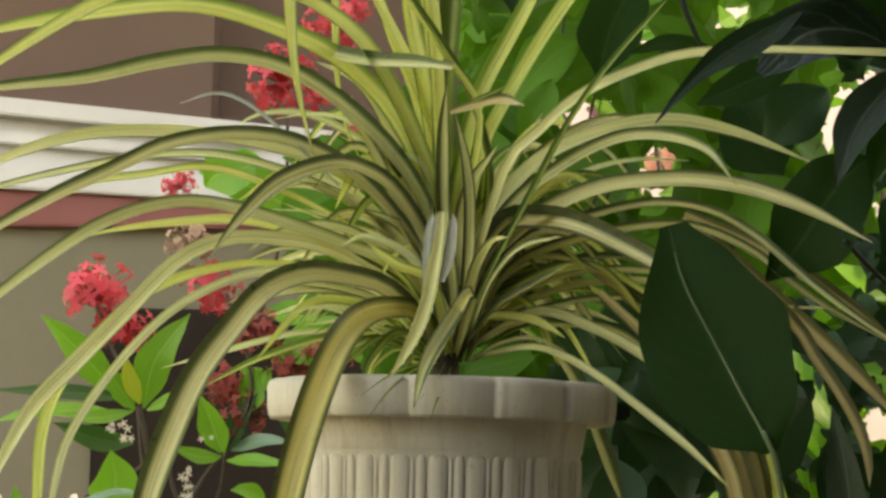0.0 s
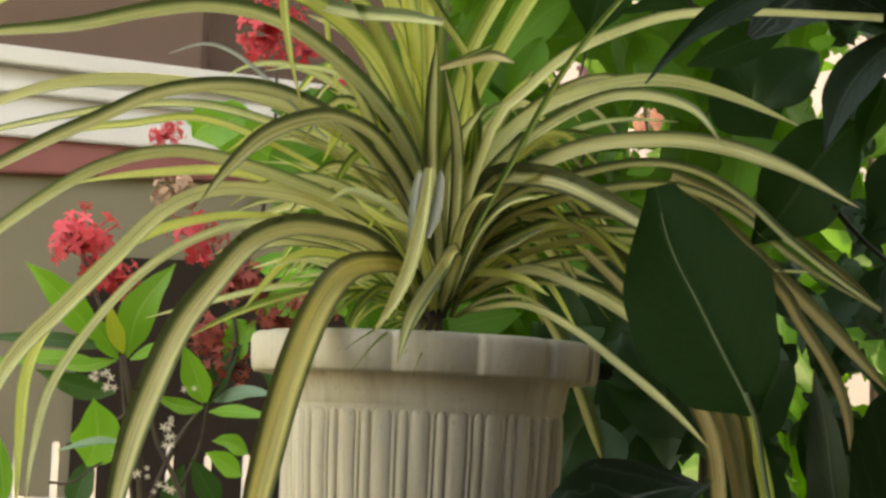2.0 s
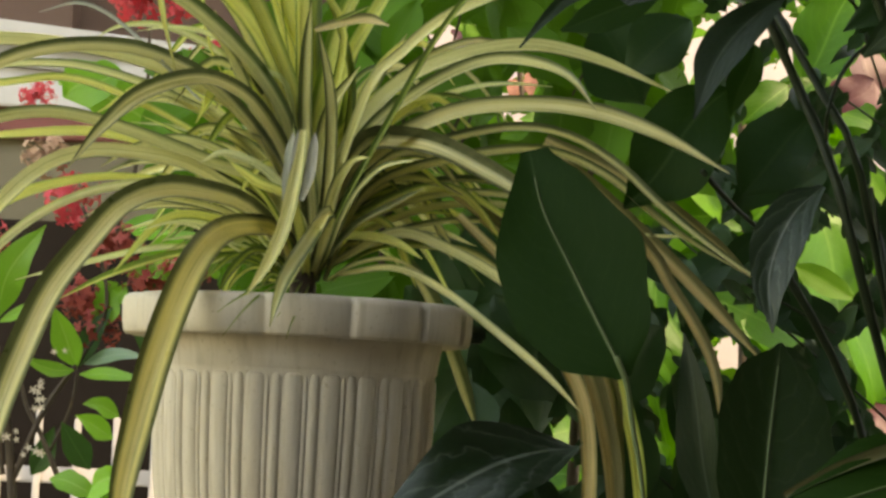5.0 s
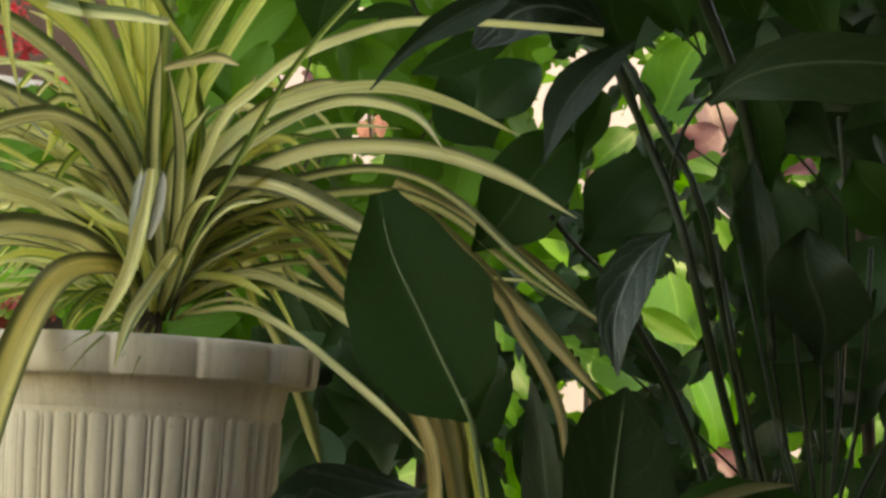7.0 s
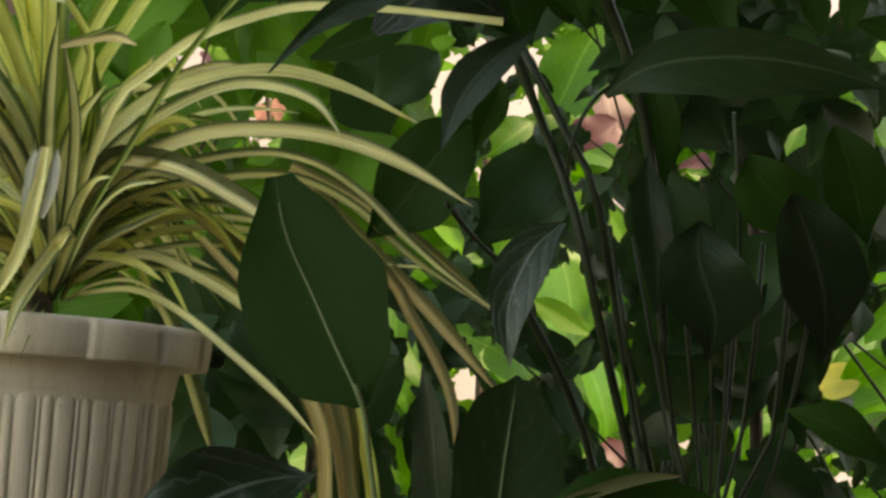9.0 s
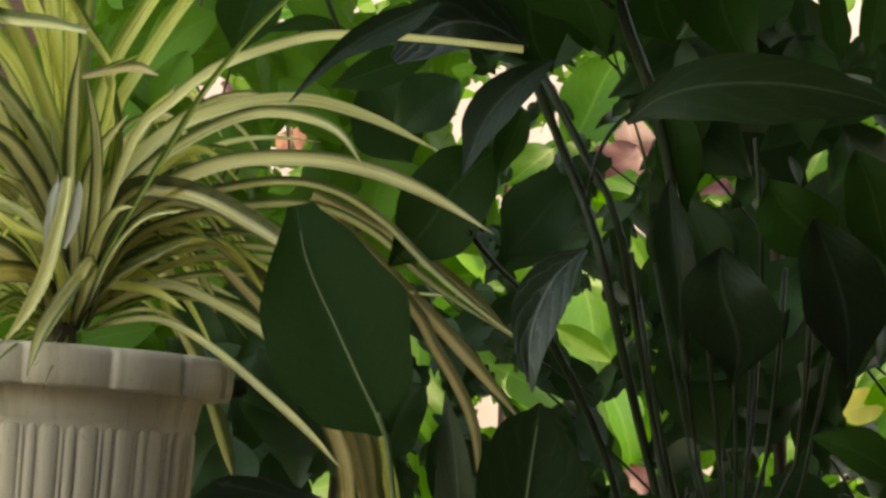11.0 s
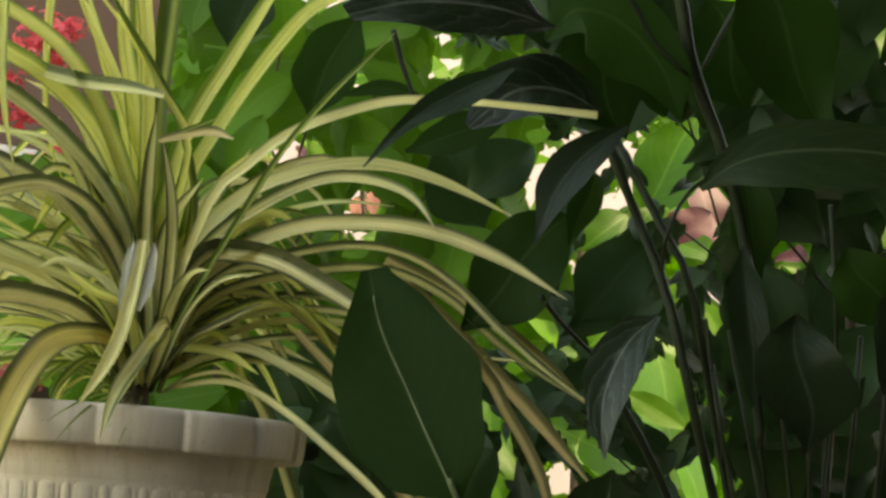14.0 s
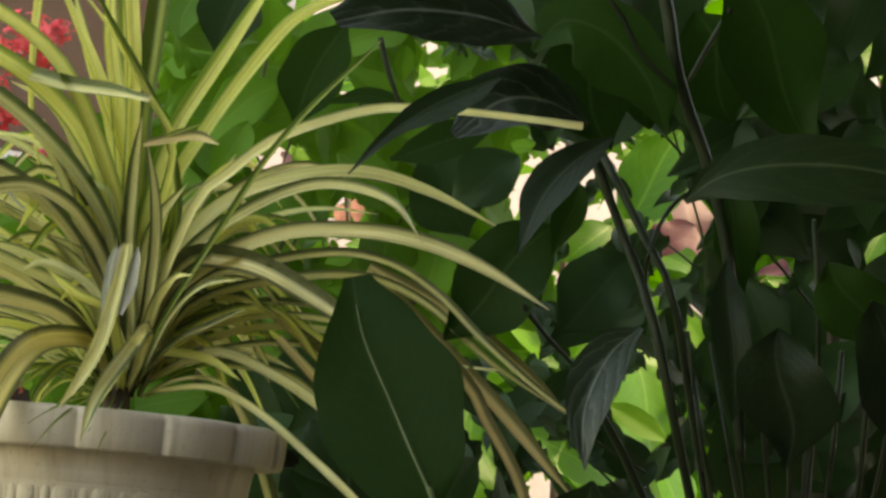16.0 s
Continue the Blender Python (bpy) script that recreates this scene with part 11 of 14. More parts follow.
shrub_leaf(shrub_b, (0.192, 2.850, 1.110), (0.073, 2.839, 1.122), 0.068)
shrub_leaf(shrub, (0.087, 3.073, 1.603), (0.159, 3.056, 1.677), 0.057)
shrub_leaf(shrub_b, (0.416, 3.018, 1.066), (0.406, 2.983, 1.035), 0.016)
shrub_leaf(shrub, (0.183, 2.921, 1.273), (0.155, 2.888, 1.416), 0.081)
shrub_leaf(shrub_b, (-0.042, 2.884, 1.450), (0.007, 2.864, 1.548), 0.059)
shrub_leaf(shrub, (0.256, 3.073, 1.184), (0.163, 3.092, 1.118), 0.053)
shrub_leaf(shrub_b, (0.028, 2.960, 1.896), (0.010, 2.978, 1.950), 0.023)
shrub_leaf(shrub, (0.531, 3.096, 2.127), (0.673, 3.115, 2.050), 0.087)
shrub_leaf(shrub_b, (0.543, 3.069, 1.525), (0.480, 3.027, 1.478), 0.033)
shrub_leaf(shrub, (0.318, 3.096, 1.496), (0.171, 3.065, 1.570), 0.092)
shrub_leaf(shrub, (-0.029, 2.864, 1.691), (-0.089, 2.822, 1.688), 0.028)
shrub_leaf(shrub_b, (0.245, 2.984, 1.611), (0.243, 2.970, 1.681), 0.041)
shrub_leaf(shrub, (0.277, 3.036, 1.130), (0.270, 3.020, 1.280), 0.082)
shrub_leaf(shrub_b, (-0.107, 3.060, 1.159), (-0.108, 3.013, 1.123), 0.019)
shrub_leaf(shrub, (0.356, 2.837, 1.199), (0.272, 2.839, 1.237), 0.051)
shrub_leaf(shrub_b, (0.309, 2.956, 1.918), (0.338, 2.940, 1.771), 0.065)
shrub_leaf(shrub, (-0.126, 2.947, 1.631), (-0.173, 2.929, 1.643), 0.028)
shrub_leaf(shrub_b, (0.075, 3.134, 1.299), (0.023, 3.118, 1.448), 0.073)
shrub_leaf(shrub, (0.454, 3.136, 1.148), (0.445, 3.180, 1.084), 0.030)
shrub_leaf(shrub_b, (0.057, 2.801, 1.214), (-0.041, 2.826, 1.165), 0.065)
shrub_leaf(shrub, (0.025, 3.123, 2.012), (0.005, 3.138, 2.046), 0.021)
shrub_leaf(shrub_b, (0.436, 2.851, 1.256), (0.461, 2.820, 1.283), 0.024)
shrub_leaf(shrub, (0.616, 3.077, 1.692), (0.607, 3.126, 1.734), 0.019)
shrub_leaf(shrub_b, (0.093, 2.910, 1.593), (0.077, 2.953, 1.729), 0.060)
shrub_leaf(shrub, (0.357, 3.044, 1.999), (0.257, 2.997, 2.031), 0.047)
shrub_leaf(shrub_b, (0.166, 3.037, 1.790), (0.172, 3.048, 1.956), 0.094)
shrub_leaf(shrub_b, (-0.082, 2.919, 1.626), (0.013, 2.894, 1.714), 0.074)
shrub_leaf(shrub, (-0.009, 3.139, 1.110), (0.056, 3.127, 1.211), 0.061)
shrub_leaf(shrub_b, (0.010, 3.050, 2.053), (0.032, 3.094, 1.999), 0.035)
shrub_leaf(shrub, (0.152, 3.090, 1.897), (0.046, 3.123, 1.968), 0.074)
shrub_leaf(shrub_b, (0.631, 3.124, 1.672), (0.595, 3.095, 1.556), 0.066)
shrub_leaf(shrub, (0.400, 2.945, 1.278), (0.483, 2.957, 1.353), 0.054)
shrub_leaf(shrub_b, (0.025, 3.110, 1.876), (0.004, 3.075, 1.887), 0.017)
shrub_leaf(shrub, (0.008, 2.914, 1.850), (0.011, 2.874, 1.864), 0.012)
shrub_leaf(shrub_b, (-0.240, 2.935, 1.615), (-0.123, 2.964, 1.615), 0.072)
shrub_leaf(shrub, (0.276, 2.979, 1.708), (0.248, 2.942, 1.599), 0.050)
shrub_leaf(shrub_b, (0.319, 3.065, 1.325), (0.323, 3.041, 1.207), 0.057)
shrub_leaf(shrub, (0.298, 2.807, 1.541), (0.258, 2.823, 1.530), 0.021)
shrub_leaf(shrub_b, (0.335, 3.120, 1.621), (0.315, 3.131, 1.612), 0.013)
shrub_leaf(shrub, (0.563, 3.147, 2.060), (0.530, 3.182, 1.932), 0.082)
shrub_leaf(shrub_b, (0.471, 3.109, 1.142), (0.507, 3.155, 1.193), 0.031)
shrub_leaf(shrub, (0.530, 2.968, 1.833), (0.528, 3.000, 1.720), 0.053)
shrub_leaf(shrub_b, (0.223, 2.881, 1.840), (0.296, 2.835, 1.798), 0.047)
shrub_leaf(shrub, (0.435, 3.134, 1.075), (0.420, 3.111, 1.110), 0.018)
shrub_leaf(shrub_b, (0.026, 2.813, 1.788), (0.007, 2.822, 1.813), 0.016)
shrub_leaf(shrub, (0.342, 2.934, 1.052), (0.319, 2.897, 1.094), 0.028)
shrub_leaf(shrub_b, (-0.124, 3.112, 1.677), (-0.090, 3.074, 1.664), 0.018)
shrub_leaf(shrub, (0.562, 2.943, 1.696), (0.586, 2.979, 1.717), 0.012)
shrub_leaf(shrub_b, (-0.102, 2.943, 1.638), (-0.154, 2.961, 1.648), 0.025)
shrub_leaf(shrub, (0.176, 2.837, 1.773), (0.067, 2.854, 1.685), 0.076)
shrub_leaf(shrub_b, (0.489, 2.891, 1.471), (0.534, 2.907, 1.486), 0.022)
shrub_leaf(shrub, (0.390, 2.838, 1.397), (0.317, 2.849, 1.318), 0.058)
shrub_leaf(shrub_b, (0.457, 2.951, 1.015), (0.472, 2.991, 1.079), 0.034)
shrub_leaf(shrub, (-0.110, 2.998, 1.083), (-0.106, 2.971, 1.116), 0.017)
shrub_leaf(shrub_b, (-0.096, 3.103, 1.024), (-0.113, 3.115, 1.079), 0.027)
shrub_leaf(shrub, (0.264, 2.826, 1.448), (0.350, 2.867, 1.401), 0.043)
shrub_leaf(shrub_b, (0.370, 3.077, 1.279), (0.232, 3.111, 1.307), 0.067)
shrub_leaf(shrub, (0.472, 3.110, 2.089), (0.347, 3.124, 2.036), 0.082)
shrub_leaf(shrub_b, (0.009, 3.050, 1.779), (0.023, 3.010, 1.750), 0.012)
shrub_leaf(shrub, (-0.087, 3.045, 1.141), (-0.086, 3.062, 1.240), 0.060)
shrub_leaf(shrub_b, (0.051, 3.134, 1.945), (0.028, 3.149, 2.085), 0.066)
shrub_leaf(shrub, (0.025, 2.834, 1.697), (0.011, 2.808, 1.722), 0.015)
shrub_leaf(shrub_b, (-0.077, 3.024, 1.632), (-0.181, 3.070, 1.652), 0.055)
shrub_leaf(shrub, (0.530, 2.988, 1.655), (0.528, 2.943, 1.672), 0.015)
shrub_leaf(shrub_b, (0.151, 2.838, 1.684), (0.130, 2.826, 1.669), 0.014)
shrub_leaf(shrub, (0.264, 2.988, 1.590), (0.295, 3.018, 1.611), 0.015)
shrub_leaf(shrub_b, (0.446, 2.968, 1.630), (0.530, 2.979, 1.732), 0.057)
shrub_leaf(shrub, (0.353, 2.871, 1.176), (0.391, 2.889, 1.153), 0.021)
shrub_leaf(shrub_b, (0.430, 3.033, 1.760), (0.404, 3.023, 1.651), 0.054)
shrub_leaf(shrub, (-0.063, 2.842, 1.169), (-0.089, 2.852, 1.097), 0.043)
shrub_leaf(shrub_b, (0.256, 2.998, 1.493), (0.318, 2.993, 1.358), 0.083)
shrub_leaf(shrub, (0.388, 3.138, 1.837), (0.239, 3.112, 1.758), 0.074)
shrub_leaf(shrub_b, (0.093, 2.845, 1.130), (0.111, 2.830, 1.036), 0.046)
shrub_leaf(shrub, (0.083, 3.005, 1.701), (0.175, 2.961, 1.615), 0.056)
shrub_leaf(shrub_b, (0.470, 3.035, 1.222), (0.484, 2.995, 1.261), 0.027)
shrub_leaf(shrub, (0.288, 2.828, 1.026), (0.154, 2.850, 1.078), 0.069)
shrub_leaf(shrub_b, (0.365, 2.978, 1.749), (0.461, 2.934, 1.807), 0.067)
shrub_leaf(shrub, (0.397, 2.937, 1.059), (0.387, 2.974, 1.038), 0.013)
shrub_leaf(shrub_b, (0.373, 2.834, 1.642), (0.267, 2.858, 1.654), 0.051)
shrub_leaf(shrub, (0.264, 2.989, 1.573), (0.287, 2.993, 1.545), 0.019)
shrub_leaf(shrub_b, (0.023, 2.888, 1.758), (0.007, 2.901, 1.735), 0.015)
shrub_leaf(shrub, (0.222, 3.132, 1.762), (0.253, 3.117, 1.738), 0.018)
shrub_leaf(shrub_b, (0.322, 3.123, 1.626), (0.296, 3.079, 1.599), 0.015)
shrub_leaf(shrub, (-0.132, 3.149, 1.506), (-0.261, 3.142, 1.488), 0.068)
shrub_leaf(shrub_b, (0.247, 3.079, 1.392), (0.331, 3.129, 1.281), 0.071)
shrub_leaf(shrub, (0.264, 3.019, 1.643), (0.191, 3.019, 1.635), 0.036)
shrub_leaf(shrub_b, (0.379, 2.819, 1.181), (0.314, 2.837, 1.268), 0.057)
shrub_leaf(shrub, (-0.113, 2.862, 1.359), (-0.109, 2.865, 1.388), 0.015)
shrub_leaf(shrub_b, (0.369, 2.996, 1.137), (0.378, 3.034, 1.167), 0.018)
shrub_leaf(shrub, (0.048, 3.119, 1.847), (0.032, 3.122, 1.768), 0.043)
shrub_leaf(shrub_b, (0.240, 3.010, 1.063), (0.093, 3.004, 1.084), 0.090)
shrub_leaf(shrub, (0.456, 2.992, 1.069), (0.472, 2.944, 1.087), 0.014)
shrub_leaf(shrub_b, (0.366, 3.001, 1.172), (0.442, 3.047, 1.166), 0.041)
shrub_leaf(shrub, (-0.114, 3.143, 1.422), (-0.153, 3.184, 1.411), 0.019)
shrub_leaf(shrub_b, (0.358, 2.889, 1.043), (0.381, 2.864, 1.047), 0.012)
shrub_leaf(shrub, (0.312, 2.858, 1.639), (0.262, 2.869, 1.745), 0.069)
shrub_leaf(shrub_b, (-0.175, 2.932, 1.413), (-0.075, 2.944, 1.460), 0.057)
shrub_leaf(shrub, (0.147, 2.835, 1.433), (0.122, 2.874, 1.329), 0.052)
shrub_leaf(shrub_b, (-0.116, 3.143, 1.010), (-0.115, 3.150, 1.037), 0.013)
shrub_leaf(shrub, (0.205, 3.121, 1.776), (0.229, 3.122, 1.743), 0.023)
shrub_leaf(shrub_b, (-0.097, 3.057, 1.103), (-0.107, 3.087, 1.166), 0.034)
shrub_leaf(shrub, (-0.055, 3.072, 1.515), (0.067, 3.087, 1.459), 0.079)
shrub_leaf(shrub_b, (0.208, 2.881, 1.725), (0.242, 2.873, 1.693), 0.025)
shrub_leaf(shrub, (0.136, 2.856, 1.517), (0.042, 2.870, 1.483), 0.060)
shrub_leaf(shrub_b, (0.398, 2.806, 1.588), (0.498, 2.801, 1.512), 0.065)
shrub_leaf(shrub, (0.434, 2.908, 1.517), (0.538, 2.926, 1.495), 0.063)
shrub_leaf(shrub_b, (0.389, 2.882, 1.505), (0.268, 2.873, 1.503), 0.066)
shrub_leaf(shrub, (0.004, 3.137, 1.891), (0.031, 3.141, 1.908), 0.016)
shrub_leaf(shrub_b, (0.580, 3.046, 1.700), (0.602, 3.050, 1.637), 0.038)
shrub_leaf(shrub, (0.315, 2.872, 1.582), (0.281, 2.856, 1.585), 0.019)
shrub_leaf(shrub_b, (0.207, 2.902, 1.786), (0.265, 2.857, 1.912), 0.067)
shrub_leaf(shrub, (0.347, 3.128, 1.128), (0.298, 3.120, 1.274), 0.073)
shrub_leaf(shrub_b, (0.066, 2.916, 1.161), (0.161, 2.923, 1.138), 0.055)
shrub_leaf(shrub, (-0.079, 3.003, 0.988), (-0.019, 2.972, 1.074), 0.050)
shrub_leaf(shrub_b, (0.373, 2.812, 1.095), (0.396, 2.802, 1.127), 0.021)
shrub_leaf(shrub, (-0.110, 2.924, 1.219), (-0.106, 2.879, 1.188), 0.016)
shrub_leaf(shrub_b, (0.193, 2.911, 1.290), (0.243, 2.917, 1.207), 0.055)
shrub_leaf(shrub, (0.298, 2.959, 1.696), (0.227, 2.917, 1.787), 0.060)
shrub_leaf(shrub_b, (0.000, 2.925, 1.248), (-0.118, 2.949, 1.207), 0.065)
shrub_leaf(shrub, (0.329, 3.132, 1.677), (0.302, 3.149, 1.686), 0.013)
shrub_leaf(shrub_b, (-0.062, 3.125, 1.630), (-0.171, 3.122, 1.624), 0.051)
shrub_leaf(shrub, (0.280, 3.092, 1.535), (0.241, 3.073, 1.594), 0.033)
shrub_leaf(shrub_b, (0.505, 3.136, 1.381), (0.500, 3.142, 1.409), 0.014)
shrub_leaf(shrub, (0.492, 3.036, 1.465), (0.484, 3.063, 1.491), 0.016)
shrub_leaf(shrub_b, (0.021, 3.008, 1.830), (0.021, 2.993, 1.869), 0.018)
shrub_leaf(shrub, (0.334, 2.909, 1.916), (0.356, 2.908, 1.821), 0.048)
shrub_leaf(shrub_b, (0.360, 3.003, 1.631), (0.414, 2.998, 1.761), 0.081)
shrub_leaf(shrub, (0.455, 2.835, 1.329), (0.421, 2.867, 1.372), 0.031)
shrub_leaf(shrub_b, (-0.008, 2.998, 1.360), (0.117, 3.045, 1.359), 0.059)
shrub_leaf(shrub, (-0.112, 3.026, 1.264), (-0.110, 3.017, 1.303), 0.024)
shrub_leaf(shrub_b, (0.504, 3.015, 1.993), (0.427, 3.031, 1.881), 0.075)
shrub_leaf(shrub, (0.173, 2.864, 1.209), (0.285, 2.892, 1.262), 0.065)
shrub_leaf(shrub_b, (0.168, 3.009, 1.728), (0.210, 3.004, 1.745), 0.020)
shrub_leaf(shrub, (0.439, 3.075, 1.459), (0.491, 3.032, 1.610), 0.084)
shrub_leaf(shrub_b, (0.380, 2.845, 1.109), (0.361, 2.882, 1.110), 0.011)
shrub_leaf(shrub, (-0.073, 2.904, 1.511), (-0.202, 2.872, 1.529), 0.077)
shrub_leaf(shrub_b, (0.020, 2.842, 1.812), (0.007, 2.878, 1.789), 0.018)
shrub_leaf(shrub, (0.451, 2.867, 1.370), (0.473, 2.903, 1.348), 0.014)
shrub_leaf(shrub_b, (0.623, 3.076, 1.735), (0.587, 3.061, 1.712), 0.018)
shrub_leaf(shrub, (0.020, 3.043, 1.818), (0.024, 3.011, 1.778), 0.016)
shrub_leaf(shrub_b, (0.235, 2.977, 1.403), (0.277, 3.013, 1.289), 0.067)
shrub_leaf(shrub, (0.107, 2.844, 1.556), (-0.002, 2.870, 1.592), 0.067)
shrub_leaf(shrub_b, (0.114, 2.927, 1.142), (0.030, 2.954, 1.244), 0.070)
shrub_leaf(shrub, (0.171, 2.848, 1.111), (0.140, 2.819, 1.250), 0.071)
shrub_leaf(shrub_b, (-0.106, 3.106, 1.126), (-0.106, 3.104, 1.083), 0.023)
shrub_leaf(shrub, (-0.122, 3.149, 1.435), (-0.108, 3.109, 1.387), 0.028)
shrub_leaf(shrub_b, (0.324, 3.113, 1.701), (0.294, 3.100, 1.664), 0.020)
shrub_leaf(shrub_b, (0.514, 2.967, 1.473), (0.495, 2.970, 1.486), 0.013)
shrub_leaf(shrub, (-0.051, 2.877, 1.709), (-0.019, 2.888, 1.693), 0.020)
shrub_leaf(shrub_b, (-0.127, 3.125, 1.329), (-0.113, 3.153, 1.351), 0.013)
shrub_leaf(shrub, (0.354, 2.911, 1.119), (0.336, 2.903, 1.134), 0.012)
shrub_leaf(shrub_b, (0.405, 2.885, 1.925), (0.245, 2.871, 1.894), 0.085)
shrub_leaf(shrub, (0.137, 2.951, 1.078), (0.070, 2.964, 1.005), 0.058)
shrub_leaf(shrub_b, (0.478, 2.962, 1.045), (0.487, 3.006, 1.067), 0.011)
shrub_leaf(shrub, (0.379, 2.862, 1.642), (0.473, 2.829, 1.627), 0.061)
shrub_leaf(shrub_b, (0.280, 3.124, 1.615), (0.319, 3.171, 1.623), 0.017)
shrub_leaf(shrub, (-0.020, 2.939, 1.724), (0.007, 2.987, 1.723), 0.015)
shrub_leaf(shrub_b, (0.080, 3.072, 1.124), (0.187, 3.091, 1.129), 0.049)
shrub_leaf(shrub, (0.137, 2.810, 1.712), (0.094, 2.809, 1.613), 0.053)
shrub_leaf(shrub_b, (-0.104, 2.994, 1.312), (-0.118, 3.023, 1.294), 0.014)
shrub_leaf(shrub, (0.477, 2.952, 1.456), (0.464, 2.926, 1.425), 0.018)
shrub_leaf(shrub_b, (0.268, 3.026, 1.646), (0.272, 2.996, 1.611), 0.019)
shrub_leaf(shrub, (0.274, 3.119, 1.834), (0.297, 3.146, 1.826), 0.014)
shrub_leaf(shrub_b, (0.275, 3.110, 1.608), (0.246, 3.063, 1.577), 0.016)
shrub_leaf(shrub, (-0.109, 3.018, 1.234), (-0.117, 3.057, 1.211), 0.014)
shrub_leaf(shrub_b, (0.496, 3.144, 1.089), (0.519, 3.176, 1.113), 0.017)
shrub_leaf(shrub, (0.022, 2.930, 1.725), (0.152, 2.913, 1.646), 0.069)
shrub_leaf(shrub_b, (0.309, 2.871, 1.625), (0.328, 2.895, 1.613), 0.010)
shrub_leaf(shrub, (0.415, 2.834, 1.807), (0.450, 2.862, 1.892), 0.038)
shrub_leaf(shrub_b, (-0.083, 3.051, 1.734), (-0.071, 3.079, 1.694), 0.023)
shrub_leaf(shrub, (0.156, 3.033, 1.600), (0.044, 2.998, 1.531), 0.060)
shrub_leaf(shrub_b, (0.116, 2.962, 1.201), (0.108, 2.928, 1.356), 0.075)
shrub_leaf(shrub, (0.306, 2.814, 1.626), (0.288, 2.849, 1.626), 0.010)
shrub_leaf(shrub_b, (0.021, 3.044, 1.804), (0.024, 3.044, 1.745), 0.026)
shrub_leaf(shrub, (0.029, 2.975, 1.335), (0.137, 2.995, 1.374), 0.064)
shrub_leaf(shrub_b, (0.378, 2.972, 1.827), (0.369, 2.938, 1.853), 0.017)
shrub_leaf(shrub, (0.479, 2.950, 1.381), (0.442, 2.917, 1.358), 0.021)
shrub_leaf(shrub_b, (0.013, 2.989, 1.930), (0.019, 3.020, 1.900), 0.017)
shrub_leaf(shrub, (-0.046, 2.831, 1.473), (0.003, 2.871, 1.393), 0.050)
shrub_leaf(shrub_b, (0.045, 2.971, 1.920), (0.007, 2.942, 1.853), 0.039)
shrub_leaf(shrub, (0.409, 3.038, 1.058), (0.409, 3.025, 1.028), 0.015)
shrub_leaf(shrub_b, (0.528, 2.857, 1.707), (0.534, 2.847, 1.728), 0.013)
shrub_leaf(shrub, (-0.108, 2.946, 1.055), (-0.096, 2.959, 1.020), 0.022)
shrub_leaf(shrub_b, (0.483, 3.127, 1.527), (0.484, 3.087, 1.434), 0.047)
shrub_leaf(shrub, (0.273, 2.828, 1.153), (0.194, 2.826, 1.248), 0.061)
shrub_leaf(shrub_b, (0.540, 3.001, 1.939), (0.481, 2.952, 2.041), 0.072)
shrub_leaf(shrub, (0.446, 2.844, 1.110), (0.459, 2.830, 1.077), 0.023)
shrub_leaf(shrub_b, (0.260, 2.937, 1.628), (0.256, 2.890, 1.578), 0.019)
shrub_leaf(shrub, (0.600, 3.106, 1.792), (0.462, 3.073, 1.881), 0.080)
shrub_leaf(shrub_b, (0.557, 2.945, 1.658), (0.581, 2.927, 1.700), 0.030)
shrub_leaf(shrub, (0.359, 3.105, 1.065), (0.383, 3.147, 1.085), 0.013)
shrub_leaf(shrub_b, (0.226, 2.989, 1.888), (0.099, 3.023, 1.923), 0.059)
shrub_leaf(shrub, (-0.094, 2.813, 1.293), (-0.109, 2.815, 1.336), 0.025)
shrub_leaf(shrub_b, (0.543, 3.142, 1.667), (0.564, 3.133, 1.705), 0.022)
shrub_leaf(shrub, (0.005, 3.108, 1.109), (0.105, 3.088, 1.034), 0.062)
shrub_leaf(shrub_b, (0.278, 2.957, 1.534), (0.382, 3.000, 1.558), 0.060)
shrub_leaf(shrub, (-0.081, 3.083, 1.719), (-0.088, 3.126, 1.696), 0.017)
shrub_leaf(shrub_b, (0.418, 2.973, 1.974), (0.534, 2.966, 2.028), 0.075)
shrub_leaf(shrub, (0.211, 3.044, 1.644), (0.179, 3.011, 1.655), 0.019)
shrub_leaf(shrub_b, (0.112, 2.842, 1.238), (0.212, 2.891, 1.297), 0.051)
shrub_leaf(shrub, (-0.113, 3.007, 1.177), (-0.115, 3.030, 1.150), 0.013)
shrub_leaf(shrub_b, (0.049, 3.066, 1.859), (0.111, 3.087, 1.774), 0.058)
shrub_leaf(shrub, (0.298, 2.957, 1.912), (0.377, 2.915, 1.964), 0.058)
shrub_leaf(shrub_b, (-0.110, 2.870, 1.127), (-0.105, 2.881, 1.106), 0.010)
shrub_leaf(shrub, (0.580, 3.105, 1.919), (0.561, 3.101, 2.064), 0.079)
shrub_leaf(shrub_b, (0.257, 3.070, 1.891), (0.258, 3.114, 1.819), 0.041)
shrub_leaf(shrub, (0.225, 2.912, 1.089), (0.142, 2.886, 0.991), 0.073)
shrub_leaf(shrub_b, (0.543, 2.977, 1.758), (0.549, 2.993, 1.716), 0.020)
shrub_leaf(shrub, (-0.003, 2.932, 1.658), (-0.075, 2.921, 1.558), 0.069)
shrub_leaf(shrub_b, (0.260, 2.962, 1.813), (0.123, 2.987, 1.842), 0.077)
shrub_leaf(shrub, (0.329, 2.946, 1.636), (0.308, 2.939, 1.640), 0.010)
shrub_leaf(shrub_b, (0.203, 3.060, 1.436), (0.064, 3.088, 1.442), 0.072)
shrub_leaf(shrub, (-0.062, 3.005, 1.509), (-0.135, 2.977, 1.435), 0.062)
